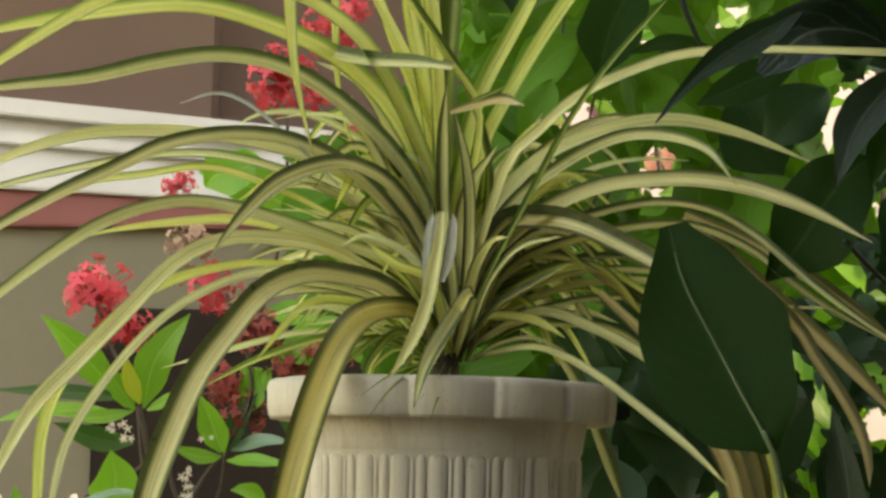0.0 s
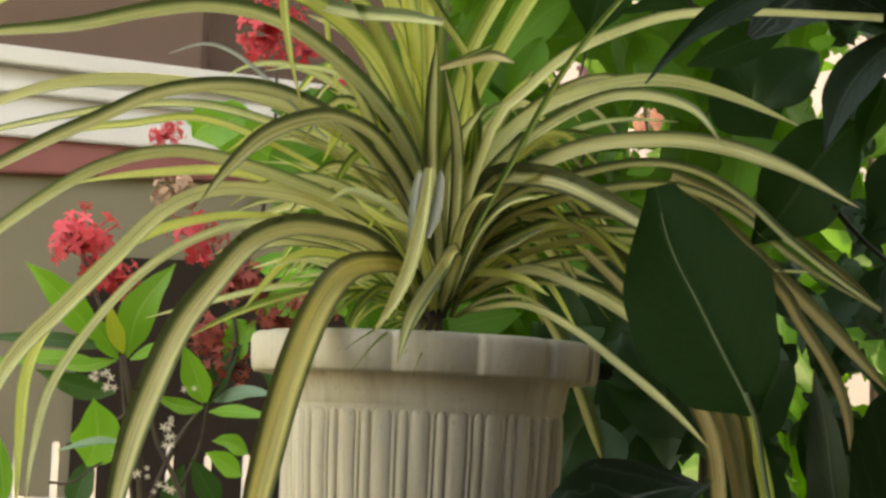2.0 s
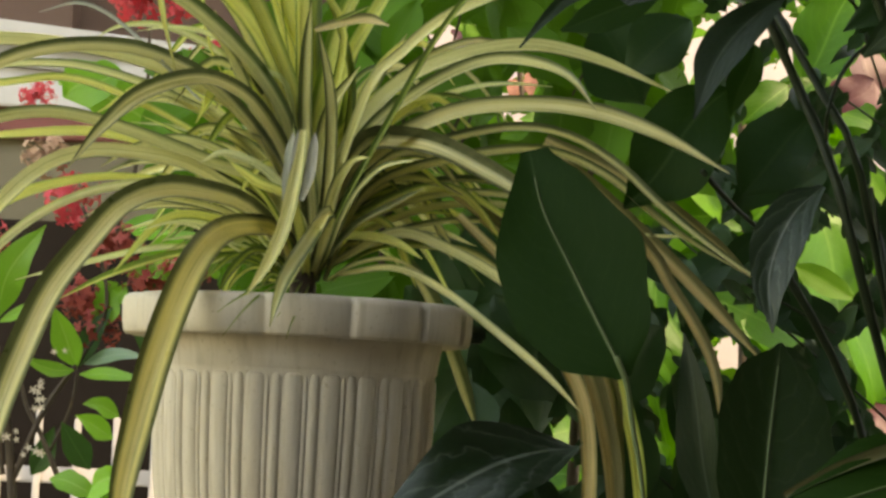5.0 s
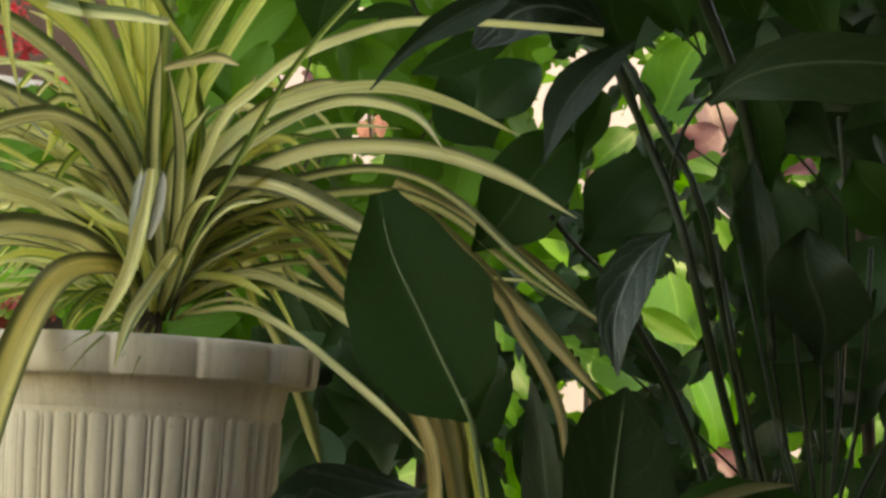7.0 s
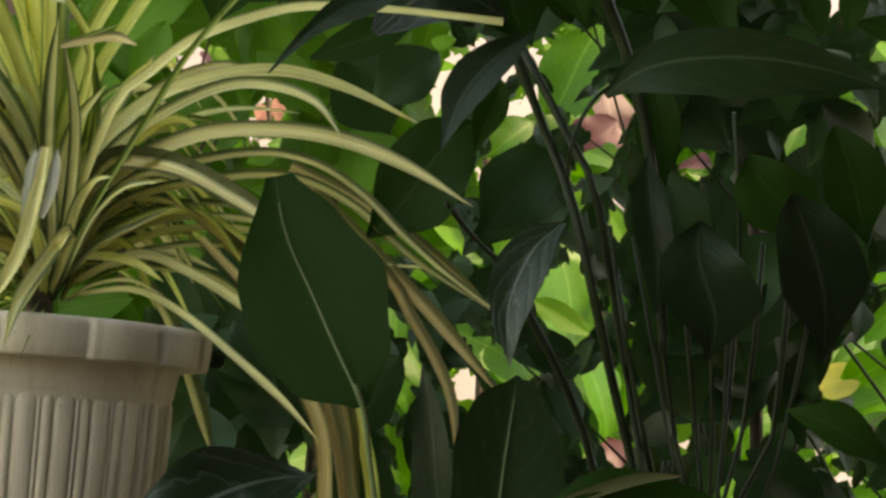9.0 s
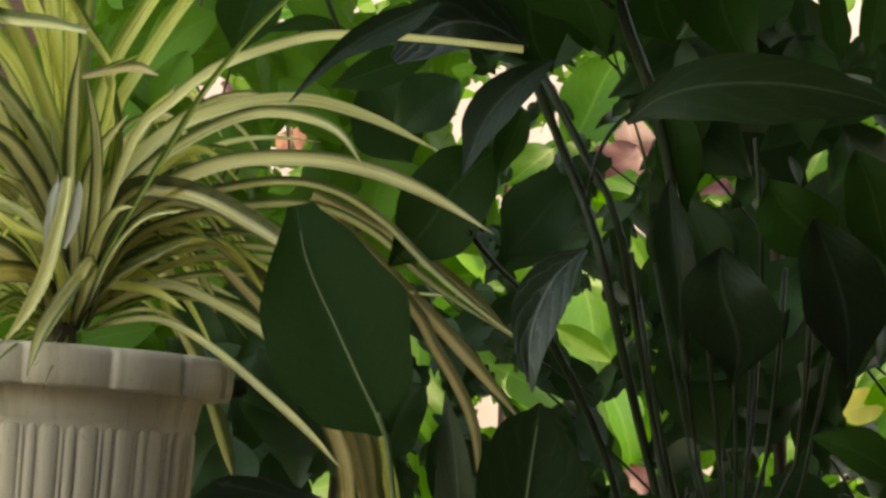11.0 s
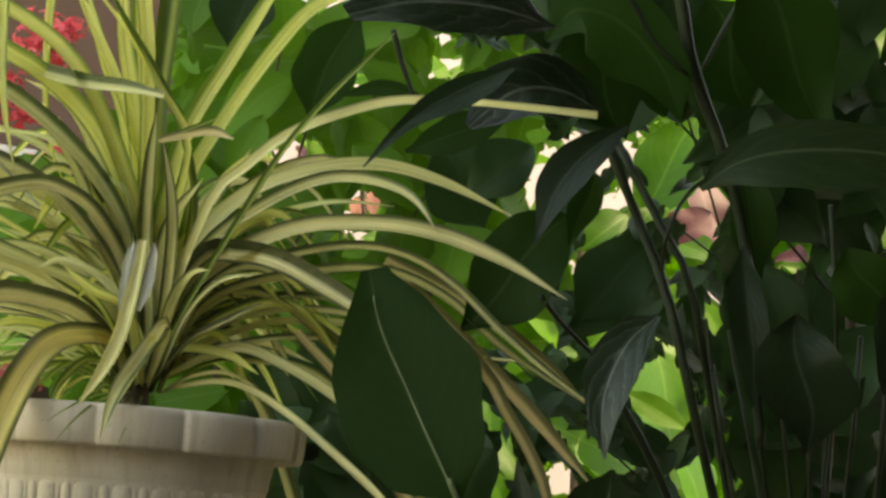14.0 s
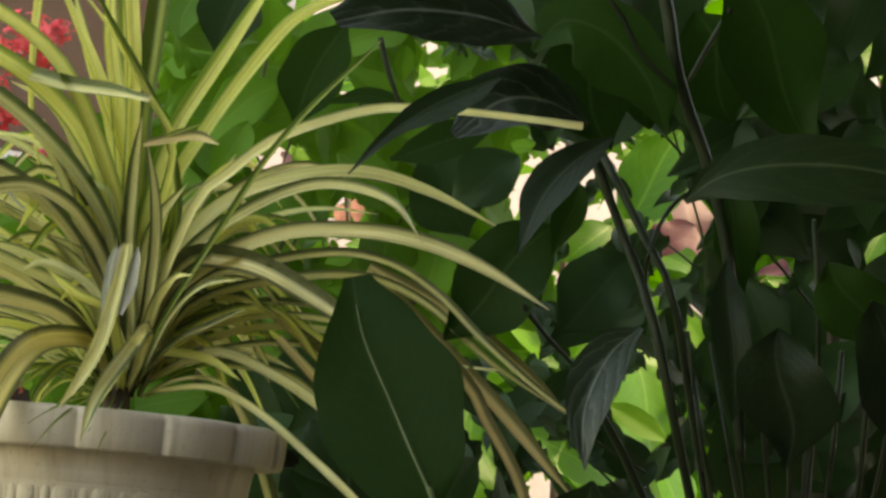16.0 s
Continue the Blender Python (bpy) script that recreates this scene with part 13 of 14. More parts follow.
garden_leaf(garden_b, (0.808, 3.839, 1.895), (0.743, 3.809, 1.713), 0.084)
garden_leaf(garden, (0.685, 4.331, 2.081), (0.883, 4.329, 2.044), 0.103)
garden_leaf(garden_b, (0.581, 3.858, 1.707), (0.564, 3.847, 1.880), 0.104)
garden_leaf(garden, (1.573, 3.714, 1.901), (1.414, 3.758, 2.003), 0.089)
garden_leaf(garden_b, (1.323, 3.795, 1.066), (1.486, 3.795, 1.037), 0.089)
garden_leaf(garden, (0.832, 4.175, 2.038), (0.917, 4.216, 2.053), 0.041)
garden_leaf(garden_b, (1.064, 3.713, 0.997), (1.137, 3.719, 1.185), 0.110)
garden_leaf(garden, (1.310, 3.769, 1.366), (1.463, 3.805, 1.208), 0.107)
garden_leaf(garden_b, (0.916, 4.399, 2.100), (0.787, 4.448, 2.216), 0.093)
garden_leaf(garden, (1.548, 3.880, 0.846), (1.533, 3.912, 1.034), 0.109)
garden_leaf(garden_b, (1.398, 3.752, 0.802), (1.296, 3.725, 0.956), 0.100)
garden_leaf(garden, (2.052, 3.849, 1.465), (1.886, 3.855, 1.428), 0.082)
garden_leaf(garden_b, (0.670, 4.327, 1.925), (0.781, 4.315, 2.127), 0.103)
garden_leaf(garden, (1.020, 3.841, 1.678), (0.923, 3.826, 1.809), 0.084)
garden_leaf(garden_b, (0.831, 4.011, 1.578), (0.652, 4.050, 1.543), 0.103)
garden_leaf(garden, (1.120, 3.802, 1.405), (1.123, 3.836, 1.329), 0.037)
garden_leaf(garden_b, (1.285, 4.025, 1.034), (1.471, 4.033, 1.175), 0.103)
garden_leaf(garden, (1.099, 4.251, 1.389), (1.174, 4.244, 1.630), 0.140)
garden_leaf(garden_b, (2.098, 4.200, 1.438), (1.903, 4.180, 1.635), 0.112)
garden_leaf(garden, (1.925, 4.217, 2.256), (2.141, 4.247, 2.264), 0.095)
garden_leaf(garden_b, (1.916, 4.168, 2.592), (2.013, 4.209, 2.424), 0.103)
garden_leaf(garden, (1.564, 3.740, 1.801), (1.356, 3.749, 1.721), 0.108)
garden_leaf(garden_b, (0.943, 3.756, 1.388), (1.044, 3.744, 1.265), 0.080)
garden_leaf(garden, (1.198, 3.971, 1.940), (1.344, 3.999, 2.104), 0.113)
garden_leaf(garden_b, (1.432, 4.268, 2.049), (1.578, 4.229, 1.830), 0.130)
garden_leaf(garden, (0.845, 4.141, 1.747), (0.827, 4.168, 1.699), 0.028)
garden_leaf(garden_b, (0.626, 3.814, 0.945), (0.834, 3.776, 0.929), 0.130)
garden_leaf(garden, (0.836, 3.846, 1.431), (0.964, 3.814, 1.541), 0.076)
garden_leaf(garden_b, (0.962, 4.142, 1.929), (1.008, 4.151, 1.918), 0.021)
garden_leaf(garden, (0.957, 3.725, 0.978), (1.060, 3.774, 0.802), 0.114)
garden_leaf(garden_b, (2.001, 4.299, 2.197), (1.904, 4.286, 2.023), 0.090)
garden_leaf(garden, (2.201, 4.202, 1.844), (2.122, 4.233, 2.032), 0.106)
garden_leaf(garden_b, (0.785, 4.341, 1.896), (0.684, 4.304, 1.702), 0.093)
garden_leaf(garden, (1.516, 3.888, 1.836), (1.646, 3.879, 1.954), 0.084)
garden_leaf(garden_b, (1.073, 4.345, 1.167), (0.925, 4.374, 1.022), 0.126)
garden_leaf(garden, (0.743, 4.269, 1.938), (0.755, 4.283, 1.860), 0.048)
garden_leaf(garden_b, (1.229, 3.776, 1.565), (1.357, 3.776, 1.727), 0.106)
garden_leaf(garden, (1.345, 4.364, 1.818), (1.173, 4.391, 2.015), 0.151)
garden_leaf(garden_b, (1.103, 4.390, 1.850), (1.100, 4.380, 1.987), 0.060)
garden_leaf(garden, (0.551, 4.167, 1.800), (0.710, 4.172, 1.699), 0.097)
garden_leaf(garden_b, (1.803, 4.032, 1.226), (1.966, 4.021, 1.390), 0.125)
garden_leaf(garden, (0.693, 4.149, 1.178), (0.919, 4.110, 1.193), 0.114)
garden_leaf(garden_b, (0.876, 3.802, 1.878), (0.839, 3.784, 1.847), 0.021)
garden_leaf(garden, (2.087, 3.954, 2.432), (1.910, 4.002, 2.508), 0.100)
garden_leaf(garden_b, (1.719, 4.331, 1.060), (1.939, 4.316, 1.128), 0.105)
garden_leaf(garden, (1.754, 4.174, 2.544), (1.802, 4.142, 2.274), 0.126)
garden_leaf(garden_b, (2.097, 4.213, 2.033), (1.842, 4.217, 1.970), 0.129)
garden_leaf(garden, (1.833, 3.913, 2.234), (2.047, 3.911, 2.398), 0.135)
garden_leaf(garden_b, (0.908, 4.049, 1.250), (0.892, 4.022, 1.345), 0.057)
garden_leaf(garden, (1.587, 3.705, 1.878), (1.484, 3.717, 1.753), 0.089)
garden_leaf(garden_b, (1.150, 3.810, 1.551), (0.950, 3.849, 1.634), 0.115)
garden_leaf(garden, (0.866, 4.285, 2.048), (0.921, 4.284, 2.043), 0.029)
garden_leaf(garden_b, (2.040, 4.113, 1.976), (1.832, 4.120, 2.137), 0.121)
garden_leaf(garden, (1.661, 4.107, 1.862), (1.507, 4.106, 2.064), 0.129)
garden_leaf(garden_b, (0.508, 3.711, 1.896), (0.584, 3.745, 2.053), 0.090)
garden_leaf(garden, (1.089, 3.981, 1.199), (0.845, 3.949, 1.225), 0.134)
garden_leaf(garden_b, (1.443, 3.765, 2.372), (1.506, 3.723, 2.149), 0.110)
garden_leaf(garden, (1.319, 4.227, 2.587), (1.300, 4.268, 2.380), 0.113)
garden_leaf(garden_b, (1.624, 3.812, 1.151), (1.738, 3.821, 1.003), 0.089)
garden_leaf(garden, (1.688, 3.753, 0.935), (1.769, 3.748, 1.067), 0.071)
garden_leaf(garden_b, (0.562, 3.711, 1.141), (0.594, 3.692, 0.957), 0.088)
garden_leaf(garden, (1.818, 4.203, 1.875), (1.929, 4.229, 1.819), 0.056)
garden_leaf(garden_b, (1.040, 4.359, 2.161), (1.128, 4.403, 2.094), 0.054)
garden_leaf(garden, (1.694, 4.310, 1.535), (1.678, 4.353, 1.764), 0.114)
garden_leaf(garden_b, (1.784, 4.342, 1.147), (1.778, 4.321, 1.194), 0.023)
garden_leaf(garden, (0.859, 4.382, 1.702), (0.968, 4.423, 1.748), 0.054)
garden_leaf(garden_b, (0.874, 4.074, 1.668), (0.709, 4.073, 1.624), 0.089)
garden_leaf(garden, (0.800, 3.866, 2.182), (0.973, 3.873, 2.287), 0.100)
garden_leaf(garden_b, (0.953, 4.343, 0.967), (0.876, 4.324, 0.733), 0.140)
garden_leaf(garden, (1.656, 3.869, 1.617), (1.857, 3.866, 1.786), 0.103)
garden_leaf(garden_b, (0.914, 3.965, 2.349), (1.035, 3.946, 2.202), 0.088)
garden_leaf(garden, (2.244, 4.319, 1.999), (2.021, 4.298, 1.827), 0.108)
garden_leaf(garden_b, (0.924, 3.924, 1.546), (0.900, 3.879, 1.781), 0.142)
garden_leaf(garden, (1.293, 3.972, 0.900), (1.303, 3.951, 1.099), 0.101)
garden_leaf(garden_b, (1.379, 4.343, 1.803), (1.521, 4.382, 1.959), 0.102)
garden_leaf(garden, (1.739, 4.154, 1.203), (1.618, 4.171, 1.256), 0.074)
garden_leaf(garden_b, (1.664, 3.912, 1.130), (1.609, 3.950, 1.364), 0.142)
garden_leaf(garden, (0.654, 4.162, 0.842), (0.667, 4.206, 1.004), 0.091)
garden_leaf(garden_b, (0.919, 4.283, 1.780), (0.914, 4.275, 1.817), 0.021)
garden_leaf(garden, (1.398, 4.040, 1.786), (1.443, 4.024, 1.963), 0.098)
garden_leaf(garden_b, (1.199, 3.833, 1.160), (1.122, 3.804, 1.268), 0.071)
garden_leaf(garden, (1.074, 4.233, 2.107), (0.837, 4.249, 2.086), 0.108)
garden_leaf(garden_b, (1.349, 4.179, 2.149), (1.091, 4.166, 2.041), 0.132)
garden_leaf(garden, (0.747, 4.097, 1.491), (0.977, 4.049, 1.419), 0.119)
garden_leaf(garden_b, (1.489, 3.936, 1.473), (1.622, 3.890, 1.344), 0.087)
garden_leaf(garden, (0.715, 4.389, 1.591), (0.841, 4.421, 1.376), 0.127)
garden_leaf(garden_b, (1.277, 4.011, 0.959), (1.249, 3.970, 0.752), 0.118)
garden_leaf(garden, (0.932, 4.221, 2.042), (0.868, 4.212, 1.985), 0.039)
garden_leaf(garden_b, (0.791, 4.286, 1.164), (1.027, 4.304, 1.131), 0.135)
garden_leaf(garden, (1.632, 3.963, 2.358), (1.690, 3.994, 2.602), 0.107)
garden_leaf(garden_b, (1.215, 3.902, 1.007), (1.149, 3.863, 0.811), 0.093)
garden_leaf(garden, (1.956, 3.740, 1.138), (1.783, 3.706, 1.198), 0.088)
garden_leaf(garden_b, (0.671, 4.202, 2.291), (0.777, 4.239, 2.486), 0.118)
garden_leaf(garden, (1.657, 4.085, 2.305), (1.859, 4.084, 2.173), 0.107)
garden_leaf(garden_b, (0.712, 3.920, 1.873), (0.701, 3.936, 1.930), 0.031)
garden_leaf(garden, (1.095, 4.277, 0.926), (0.965, 4.325, 1.080), 0.115)
garden_leaf(garden_b, (0.556, 4.202, 2.311), (0.774, 4.194, 2.237), 0.105)
garden_leaf(garden, (1.146, 3.885, 1.764), (1.171, 3.863, 1.588), 0.092)
garden_leaf(garden_b, (2.184, 4.336, 0.888), (2.337, 4.382, 1.140), 0.139)
garden_leaf(garden, (1.363, 4.070, 0.990), (1.329, 4.023, 0.772), 0.104)
garden_leaf(garden_b, (0.868, 3.902, 1.893), (0.922, 3.871, 1.896), 0.032)
garden_leaf(garden, (1.079, 3.911, 1.735), (0.938, 3.927, 1.880), 0.101)
garden_leaf(garden_b, (1.322, 4.041, 1.247), (1.433, 4.085, 1.467), 0.109)
garden_leaf(garden, (0.730, 3.797, 1.819), (0.708, 3.764, 1.764), 0.029)
garden_leaf(garden_b, (2.228, 4.331, 1.304), (1.995, 4.296, 1.364), 0.110)
garden_leaf(garden, (1.453, 4.195, 0.955), (1.434, 4.181, 0.763), 0.095)
garden_leaf(garden_b, (1.500, 3.749, 2.366), (1.749, 3.758, 2.475), 0.132)
garden_leaf(garden, (1.635, 4.258, 1.884), (1.501, 4.223, 1.648), 0.121)
garden_leaf(garden_b, (1.673, 4.027, 1.253), (1.488, 4.048, 1.344), 0.116)
garden_leaf(garden, (1.196, 4.210, 1.466), (1.176, 4.257, 1.394), 0.046)
garden_leaf(garden_b, (1.301, 3.777, 1.432), (1.126, 3.781, 1.270), 0.131)
garden_leaf(garden, (1.749, 3.857, 1.797), (1.925, 3.809, 1.876), 0.108)
garden_leaf(garden, (0.986, 4.177, 1.494), (0.782, 4.130, 1.613), 0.104)
garden_leaf(garden_b, (0.543, 3.913, 1.561), (0.699, 3.902, 1.598), 0.082)
garden_leaf(garden, (1.180, 3.783, 1.220), (1.201, 3.786, 1.178), 0.023)
garden_leaf(garden_b, (2.029, 4.376, 0.814), (1.982, 4.409, 0.984), 0.106)
garden_leaf(garden, (1.937, 3.712, 2.027), (1.832, 3.674, 1.876), 0.068)
garden_leaf(garden_b, (1.439, 4.340, 1.218), (1.406, 4.372, 1.181), 0.026)
garden_leaf(garden, (1.395, 3.780, 1.020), (1.298, 3.749, 1.157), 0.085)
garden_leaf(garden_b, (2.095, 4.281, 1.167), (1.913, 4.312, 1.249), 0.101)
# ---- sunlit leaves in the garden ----
garden_leaf(garden, (0.839, 3.602, 1.758), (0.753, 3.580, 1.680), 0.064, facing=(-0.25, -1, 0.2))
garden_leaf(garden, (0.811, 3.608, 1.712), (0.766, 3.617, 1.701), 0.017, facing=(-0.17, -1, 0.32), material=M_PINK)
garden_leaf(garden, (0.711, 3.504, 1.588), (0.712, 3.451, 1.638), 0.026, facing=(-0.27, -1, 0.5))
garden_leaf(garden, (0.866, 3.616, 1.737), (0.895, 3.631, 1.785), 0.040, facing=(-0.24, -1, 0.43))
garden_leaf(garden, (0.870, 3.637, 1.759), (0.972, 3.629, 1.962), 0.135, facing=(-0.28, -1, 0.6))
garden_leaf(garden, (0.978, 3.550, 1.765), (0.901, 3.537, 1.691), 0.088, facing=(-0.01, -1, 0.2), material=M_PINK)
garden_leaf(garden, (0.988, 3.636, 1.752), (0.991, 3.681, 1.863), 0.090, facing=(0.15, -1, 0.15), material=M_PINK)
garden_leaf(garden, (0.905, 3.562, 1.717), (0.973, 3.494, 1.662), 0.068, facing=(-0.26, -1, 0.9))
garden_leaf(garden, (0.945, 3.637, 1.699), (0.942, 3.694, 1.659), 0.029, facing=(-0.0, -1, 0.48))
garden_leaf(garden, (1.096, 3.538, 1.691), (1.133, 3.463, 1.687), 0.057, facing=(0.18, -1, 0.27), material=M_PINK)
garden_leaf(garden, (1.286, 3.551, 1.719), (1.354, 3.585, 1.814), 0.041, facing=(-0.22, -1, 0.51))
garden_leaf(garden, (1.528, 3.526, 1.906), (1.409, 3.463, 1.952), 0.054, facing=(0.07, -1, 0.27), material=M_SHRUB)
garden_leaf(garden, (1.549, 3.595, 2.035), (1.549, 3.529, 1.902), 0.086, facing=(0.03, -1, 0.58))
garden_leaf(garden, (1.466, 3.570, 1.861), (1.601, 3.648, 1.732), 0.123, facing=(-0.18, -1, 0.5))
garden_leaf(garden, (1.580, 3.525, 1.714), (1.526, 3.503, 1.681), 0.033, facing=(-0.28, -1, 0.58))
garden_leaf(garden, (0.958, 3.509, 1.605), (0.987, 3.447, 1.519), 0.036, facing=(-0.23, -1, 0.24), material=M_SHRUB)
garden_leaf(garden, (0.647, 3.589, 1.575), (0.760, 3.662, 1.511), 0.059, facing=(0.14, -1, 0.37), material=M_SHRUB)
garden_leaf(garden, (0.825, 3.532, 1.552), (0.751, 3.513, 1.489), 0.049, facing=(-0.24, -1, 0.25))
garden_leaf(garden, (0.757, 3.572, 1.499), (0.718, 3.554, 1.490), 0.024, facing=(0.24, -1, 0.5))
garden_leaf(garden, (0.899, 3.632, 1.544), (0.951, 3.610, 1.323), 0.152, facing=(0.16, -1, 0.9))
garden_leaf(garden, (0.696, 3.641, 1.388), (0.938, 3.695, 1.282), 0.101, facing=(0.23, -1, 0.43))
garden_leaf(garden, (0.622, 3.579, 1.312), (0.614, 3.650, 1.436), 0.048, facing=(-0.27, -1, 0.24))
garden_leaf(garden, (0.667, 3.547, 1.257), (0.634, 3.611, 1.355), 0.069, facing=(-0.14, -1, 0.9))
garden_leaf(garden, (0.622, 3.649, 1.294), (0.668, 3.672, 1.207), 0.046, facing=(-0.17, -1, 0.9))
garden_leaf(garden, (0.657, 3.613, 1.057), (0.606, 3.558, 1.242), 0.059, facing=(-0.25, -1, 0.52))
garden_leaf(garden, (0.631, 3.541, 1.088), (0.608, 3.508, 1.127), 0.034, facing=(-0.04, -1, 0.45))
garden_leaf(garden, (0.655, 3.577, 1.059), (0.638, 3.549, 1.107), 0.030, facing=(-0.23, -1, 0.52))
garden_leaf(garden, (0.923, 3.533, 1.352), (1.023, 3.579, 1.180), 0.122, facing=(0.29, -1, 0.9))
garden_leaf(garden, (1.021, 3.519, 1.139), (0.993, 3.576, 1.210), 0.056, facing=(-0.03, -1, 0.24), material=M_PINK)
garden_leaf(garden, (0.945, 3.559, 1.190), (0.952, 3.524, 1.141), 0.030, facing=(0.16, -1, 0.54), material=M_SHRUB)
garden_leaf(garden, (1.014, 3.532, 1.218), (0.999, 3.470, 1.303), 0.029, facing=(-0.09, -1, 0.38))
garden_leaf(garden, (1.231, 3.515, 1.179), (1.209, 3.479, 1.245), 0.033, facing=(0.18, -1, 0.55))
garden_leaf(garden, (1.243, 3.542, 1.200), (1.307, 3.560, 1.271), 0.033, facing=(-0.04, -1, 0.58))
garden_leaf(garden, (1.215, 3.506, 1.166), (1.183, 3.521, 1.044), 0.075, facing=(0.3, -1, 0.12))
garden_leaf(garden, (1.566, 3.510, 1.529), (1.456, 3.525, 1.404), 0.122, facing=(0.22, -1, 0.9))
garden_leaf(garden, (1.481, 3.576, 1.509), (1.521, 3.507, 1.548), 0.035, facing=(0.02, -1, 0.47))
garden_leaf(garden, (1.442, 3.637, 1.367), (1.545, 3.668, 1.438), 0.054, facing=(0.28, -1, 0.29))
garden_leaf(garden, (1.529, 3.534, 1.395), (1.431, 3.594, 1.317), 0.089, facing=(0.2, -1, 0.15))
garden_leaf(garden, (1.471, 3.570, 1.351), (1.386, 3.607, 1.313), 0.071, facing=(-0.19, -1, 0.23), material=M_YELLOW)
garden_leaf(garden, (1.540, 3.507, 1.309), (1.429, 3.548, 1.282), 0.091, facing=(0.28, -1, 0.9))
garden_leaf(garden, (1.516, 3.515, 1.293), (1.594, 3.593, 1.391), 0.055, facing=(0.28, -1, 0.59), material=M_SHRUB)
garden_leaf(garden, (1.610, 3.625, 1.331), (1.621, 3.646, 1.241), 0.024, facing=(0.26, -1, 0.42))
garden_leaf(garden, (1.384, 3.553, 1.201), (1.356, 3.597, 1.193), 0.023, facing=(0.06, -1, 0.23))
garden_leaf(garden, (1.587, 3.625, 1.110), (1.500, 3.687, 1.130), 0.042, facing=(-0.09, -1, 0.22))
garden_leaf(garden, (1.573, 3.611, 1.121), (1.577, 3.662, 1.165), 0.030, facing=(-0.03, -1, 0.35))
garden_leaf(garden, (0.516, 3.608, 1.144), (0.415, 3.529, 1.113), 0.070, facing=(-0.1, -1, 0.39))
garden_leaf(garden, (0.412, 3.621, 1.035), (0.517, 3.565, 1.076), 0.079, facing=(0.12, -1, 0.52))
garden_leaf(garden, (0.434, 3.566, 1.935), (0.319, 3.614, 1.952), 0.039, facing=(-0.03, -1, 0.65))
garden_leaf(garden, (0.510, 3.669, 2.021), (0.590, 3.666, 2.045), 0.028, facing=(-0.29, -1, 0.86))
garden_leaf(garden, (1.030, 3.734, 2.174), (1.046, 3.655, 2.232), 0.049, facing=(0.01, -1, 0.41))
garden_leaf(garden, (0.382, 3.738, 1.624), (0.494, 3.791, 1.673), 0.081, facing=(-0.24, -1, 0.43))
garden_leaf(garden, (0.419, 3.653, 1.623), (0.358, 3.735, 1.674), 0.059, facing=(-0.33, -1, 0.33))
garden_leaf(garden, (0.228, 3.627, 1.696), (0.334, 3.612, 1.716), 0.067, facing=(0.3, -1, 0.52))
garden_leaf(garden, (0.137, 3.616, 1.863), (0.239, 3.608, 1.925), 0.059, facing=(-0.22, -1, 0.35))
garden_leaf(garden, (0.204, 3.597, 1.939), (0.109, 3.540, 1.891), 0.059, facing=(-0.38, -1, 0.53))
garden_leaf(garden, (0.256, 3.721, 1.697), (0.164, 3.800, 1.671), 0.061, facing=(-0.28, -1, 0.59))
garden_leaf(garden, (-0.209, 3.641, 1.438), (-0.329, 3.668, 1.458), 0.059, facing=(-0.12, -1, 0.84))
garden_leaf(garden, (0.051, 3.684, 1.405), (0.131, 3.744, 1.425), 0.040, facing=(-0.12, -1, 0.57))
garden_leaf(garden, (0.276, 3.743, 1.417), (0.298, 3.824, 1.526), 0.061, facing=(-0.34, -1, 0.86))
garden_leaf(garden, (0.253, 3.641, 1.359), (0.318, 3.605, 1.398), 0.047, facing=(-0.27, -1, 0.76))
garden_leaf(garden, (0.676, 3.558, 1.823), (0.717, 3.541, 1.851), 0.023, facing=(0.08, -1, 0.31))
garden_leaf(garden, (0.817, 3.626, 1.789), (0.809, 3.573, 1.812), 0.020, facing=(-0.0, -1, 0.37))
garden_leaf(garden, (0.955, 3.627, 1.773), (0.902, 3.602, 1.773), 0.024, facing=(-0.15, -1, 0.3))
garden_leaf(garden, (1.534, 3.632, 1.783), (1.561, 3.632, 1.808), 0.016, facing=(0.34, -1, 0.89))
garden_leaf(garden, (0.338, 3.500, 1.691), (0.348, 3.550, 1.738), 0.023, facing=(0, -1, 0.3), material=M_DRY, wide_at=0.50)
garden_leaf(garden, (0.372, 3.500, 1.694), (0.368, 3.550, 1.748), 0.025, facing=(0, -1, 0.3), material=M_DRY, wide_at=0.50)
garden_leaf(garden, (0.344, 3.500, 1.685), (0.369, 3.550, 1.732), 0.017, facing=(0, -1, 0.3), material=M_DRY, wide_at=0.50)
garden_leaf(garden, (0.352, 3.500, 1.656), (0.434, 3.520, 1.666), 0.030, facing=(0, -1, 0.5), wide_at=0.50)
garden_leaf(garden, (0.247, 3.500, 1.780), (0.234, 3.550, 1.816), 0.017, facing=(0, -1, 0.3), material=M_PINK, wide_at=0.50)
leafy(garden, ((0.809, 3.420, 1.425), (0.856, 3.400, 1.400), (0.912, 3.380, 1.368)), (0.0037, 0.0184, 0.0221, 0.0184, 0.0018), (0.0037, 0.0184, 0.0240, 0.0203, 0.0018), material=M_SHRUB, facing=(0.1, -1, 0.2), fold=0.2, wave=0.05)
leafy(thicket, ((0.570, 2.420, 1.312), (0.605, 2.420, 1.291), (0.644, 2.420, 1.265)), (0.0020, 0.0118, 0.0171, 0.0144, 0.0013), (0.0020, 0.0131, 0.0197, 0.0157, 0.0013), material=M_SHADE, facing=(0, -1, 0.3), fold=0.15)
stalk(garden, 0.0047, ((0.344, 3.450, 1.735), (0.348, 3.450, 1.706), (0.353, 3.450, 1.672)), M_TWIG, "twig")
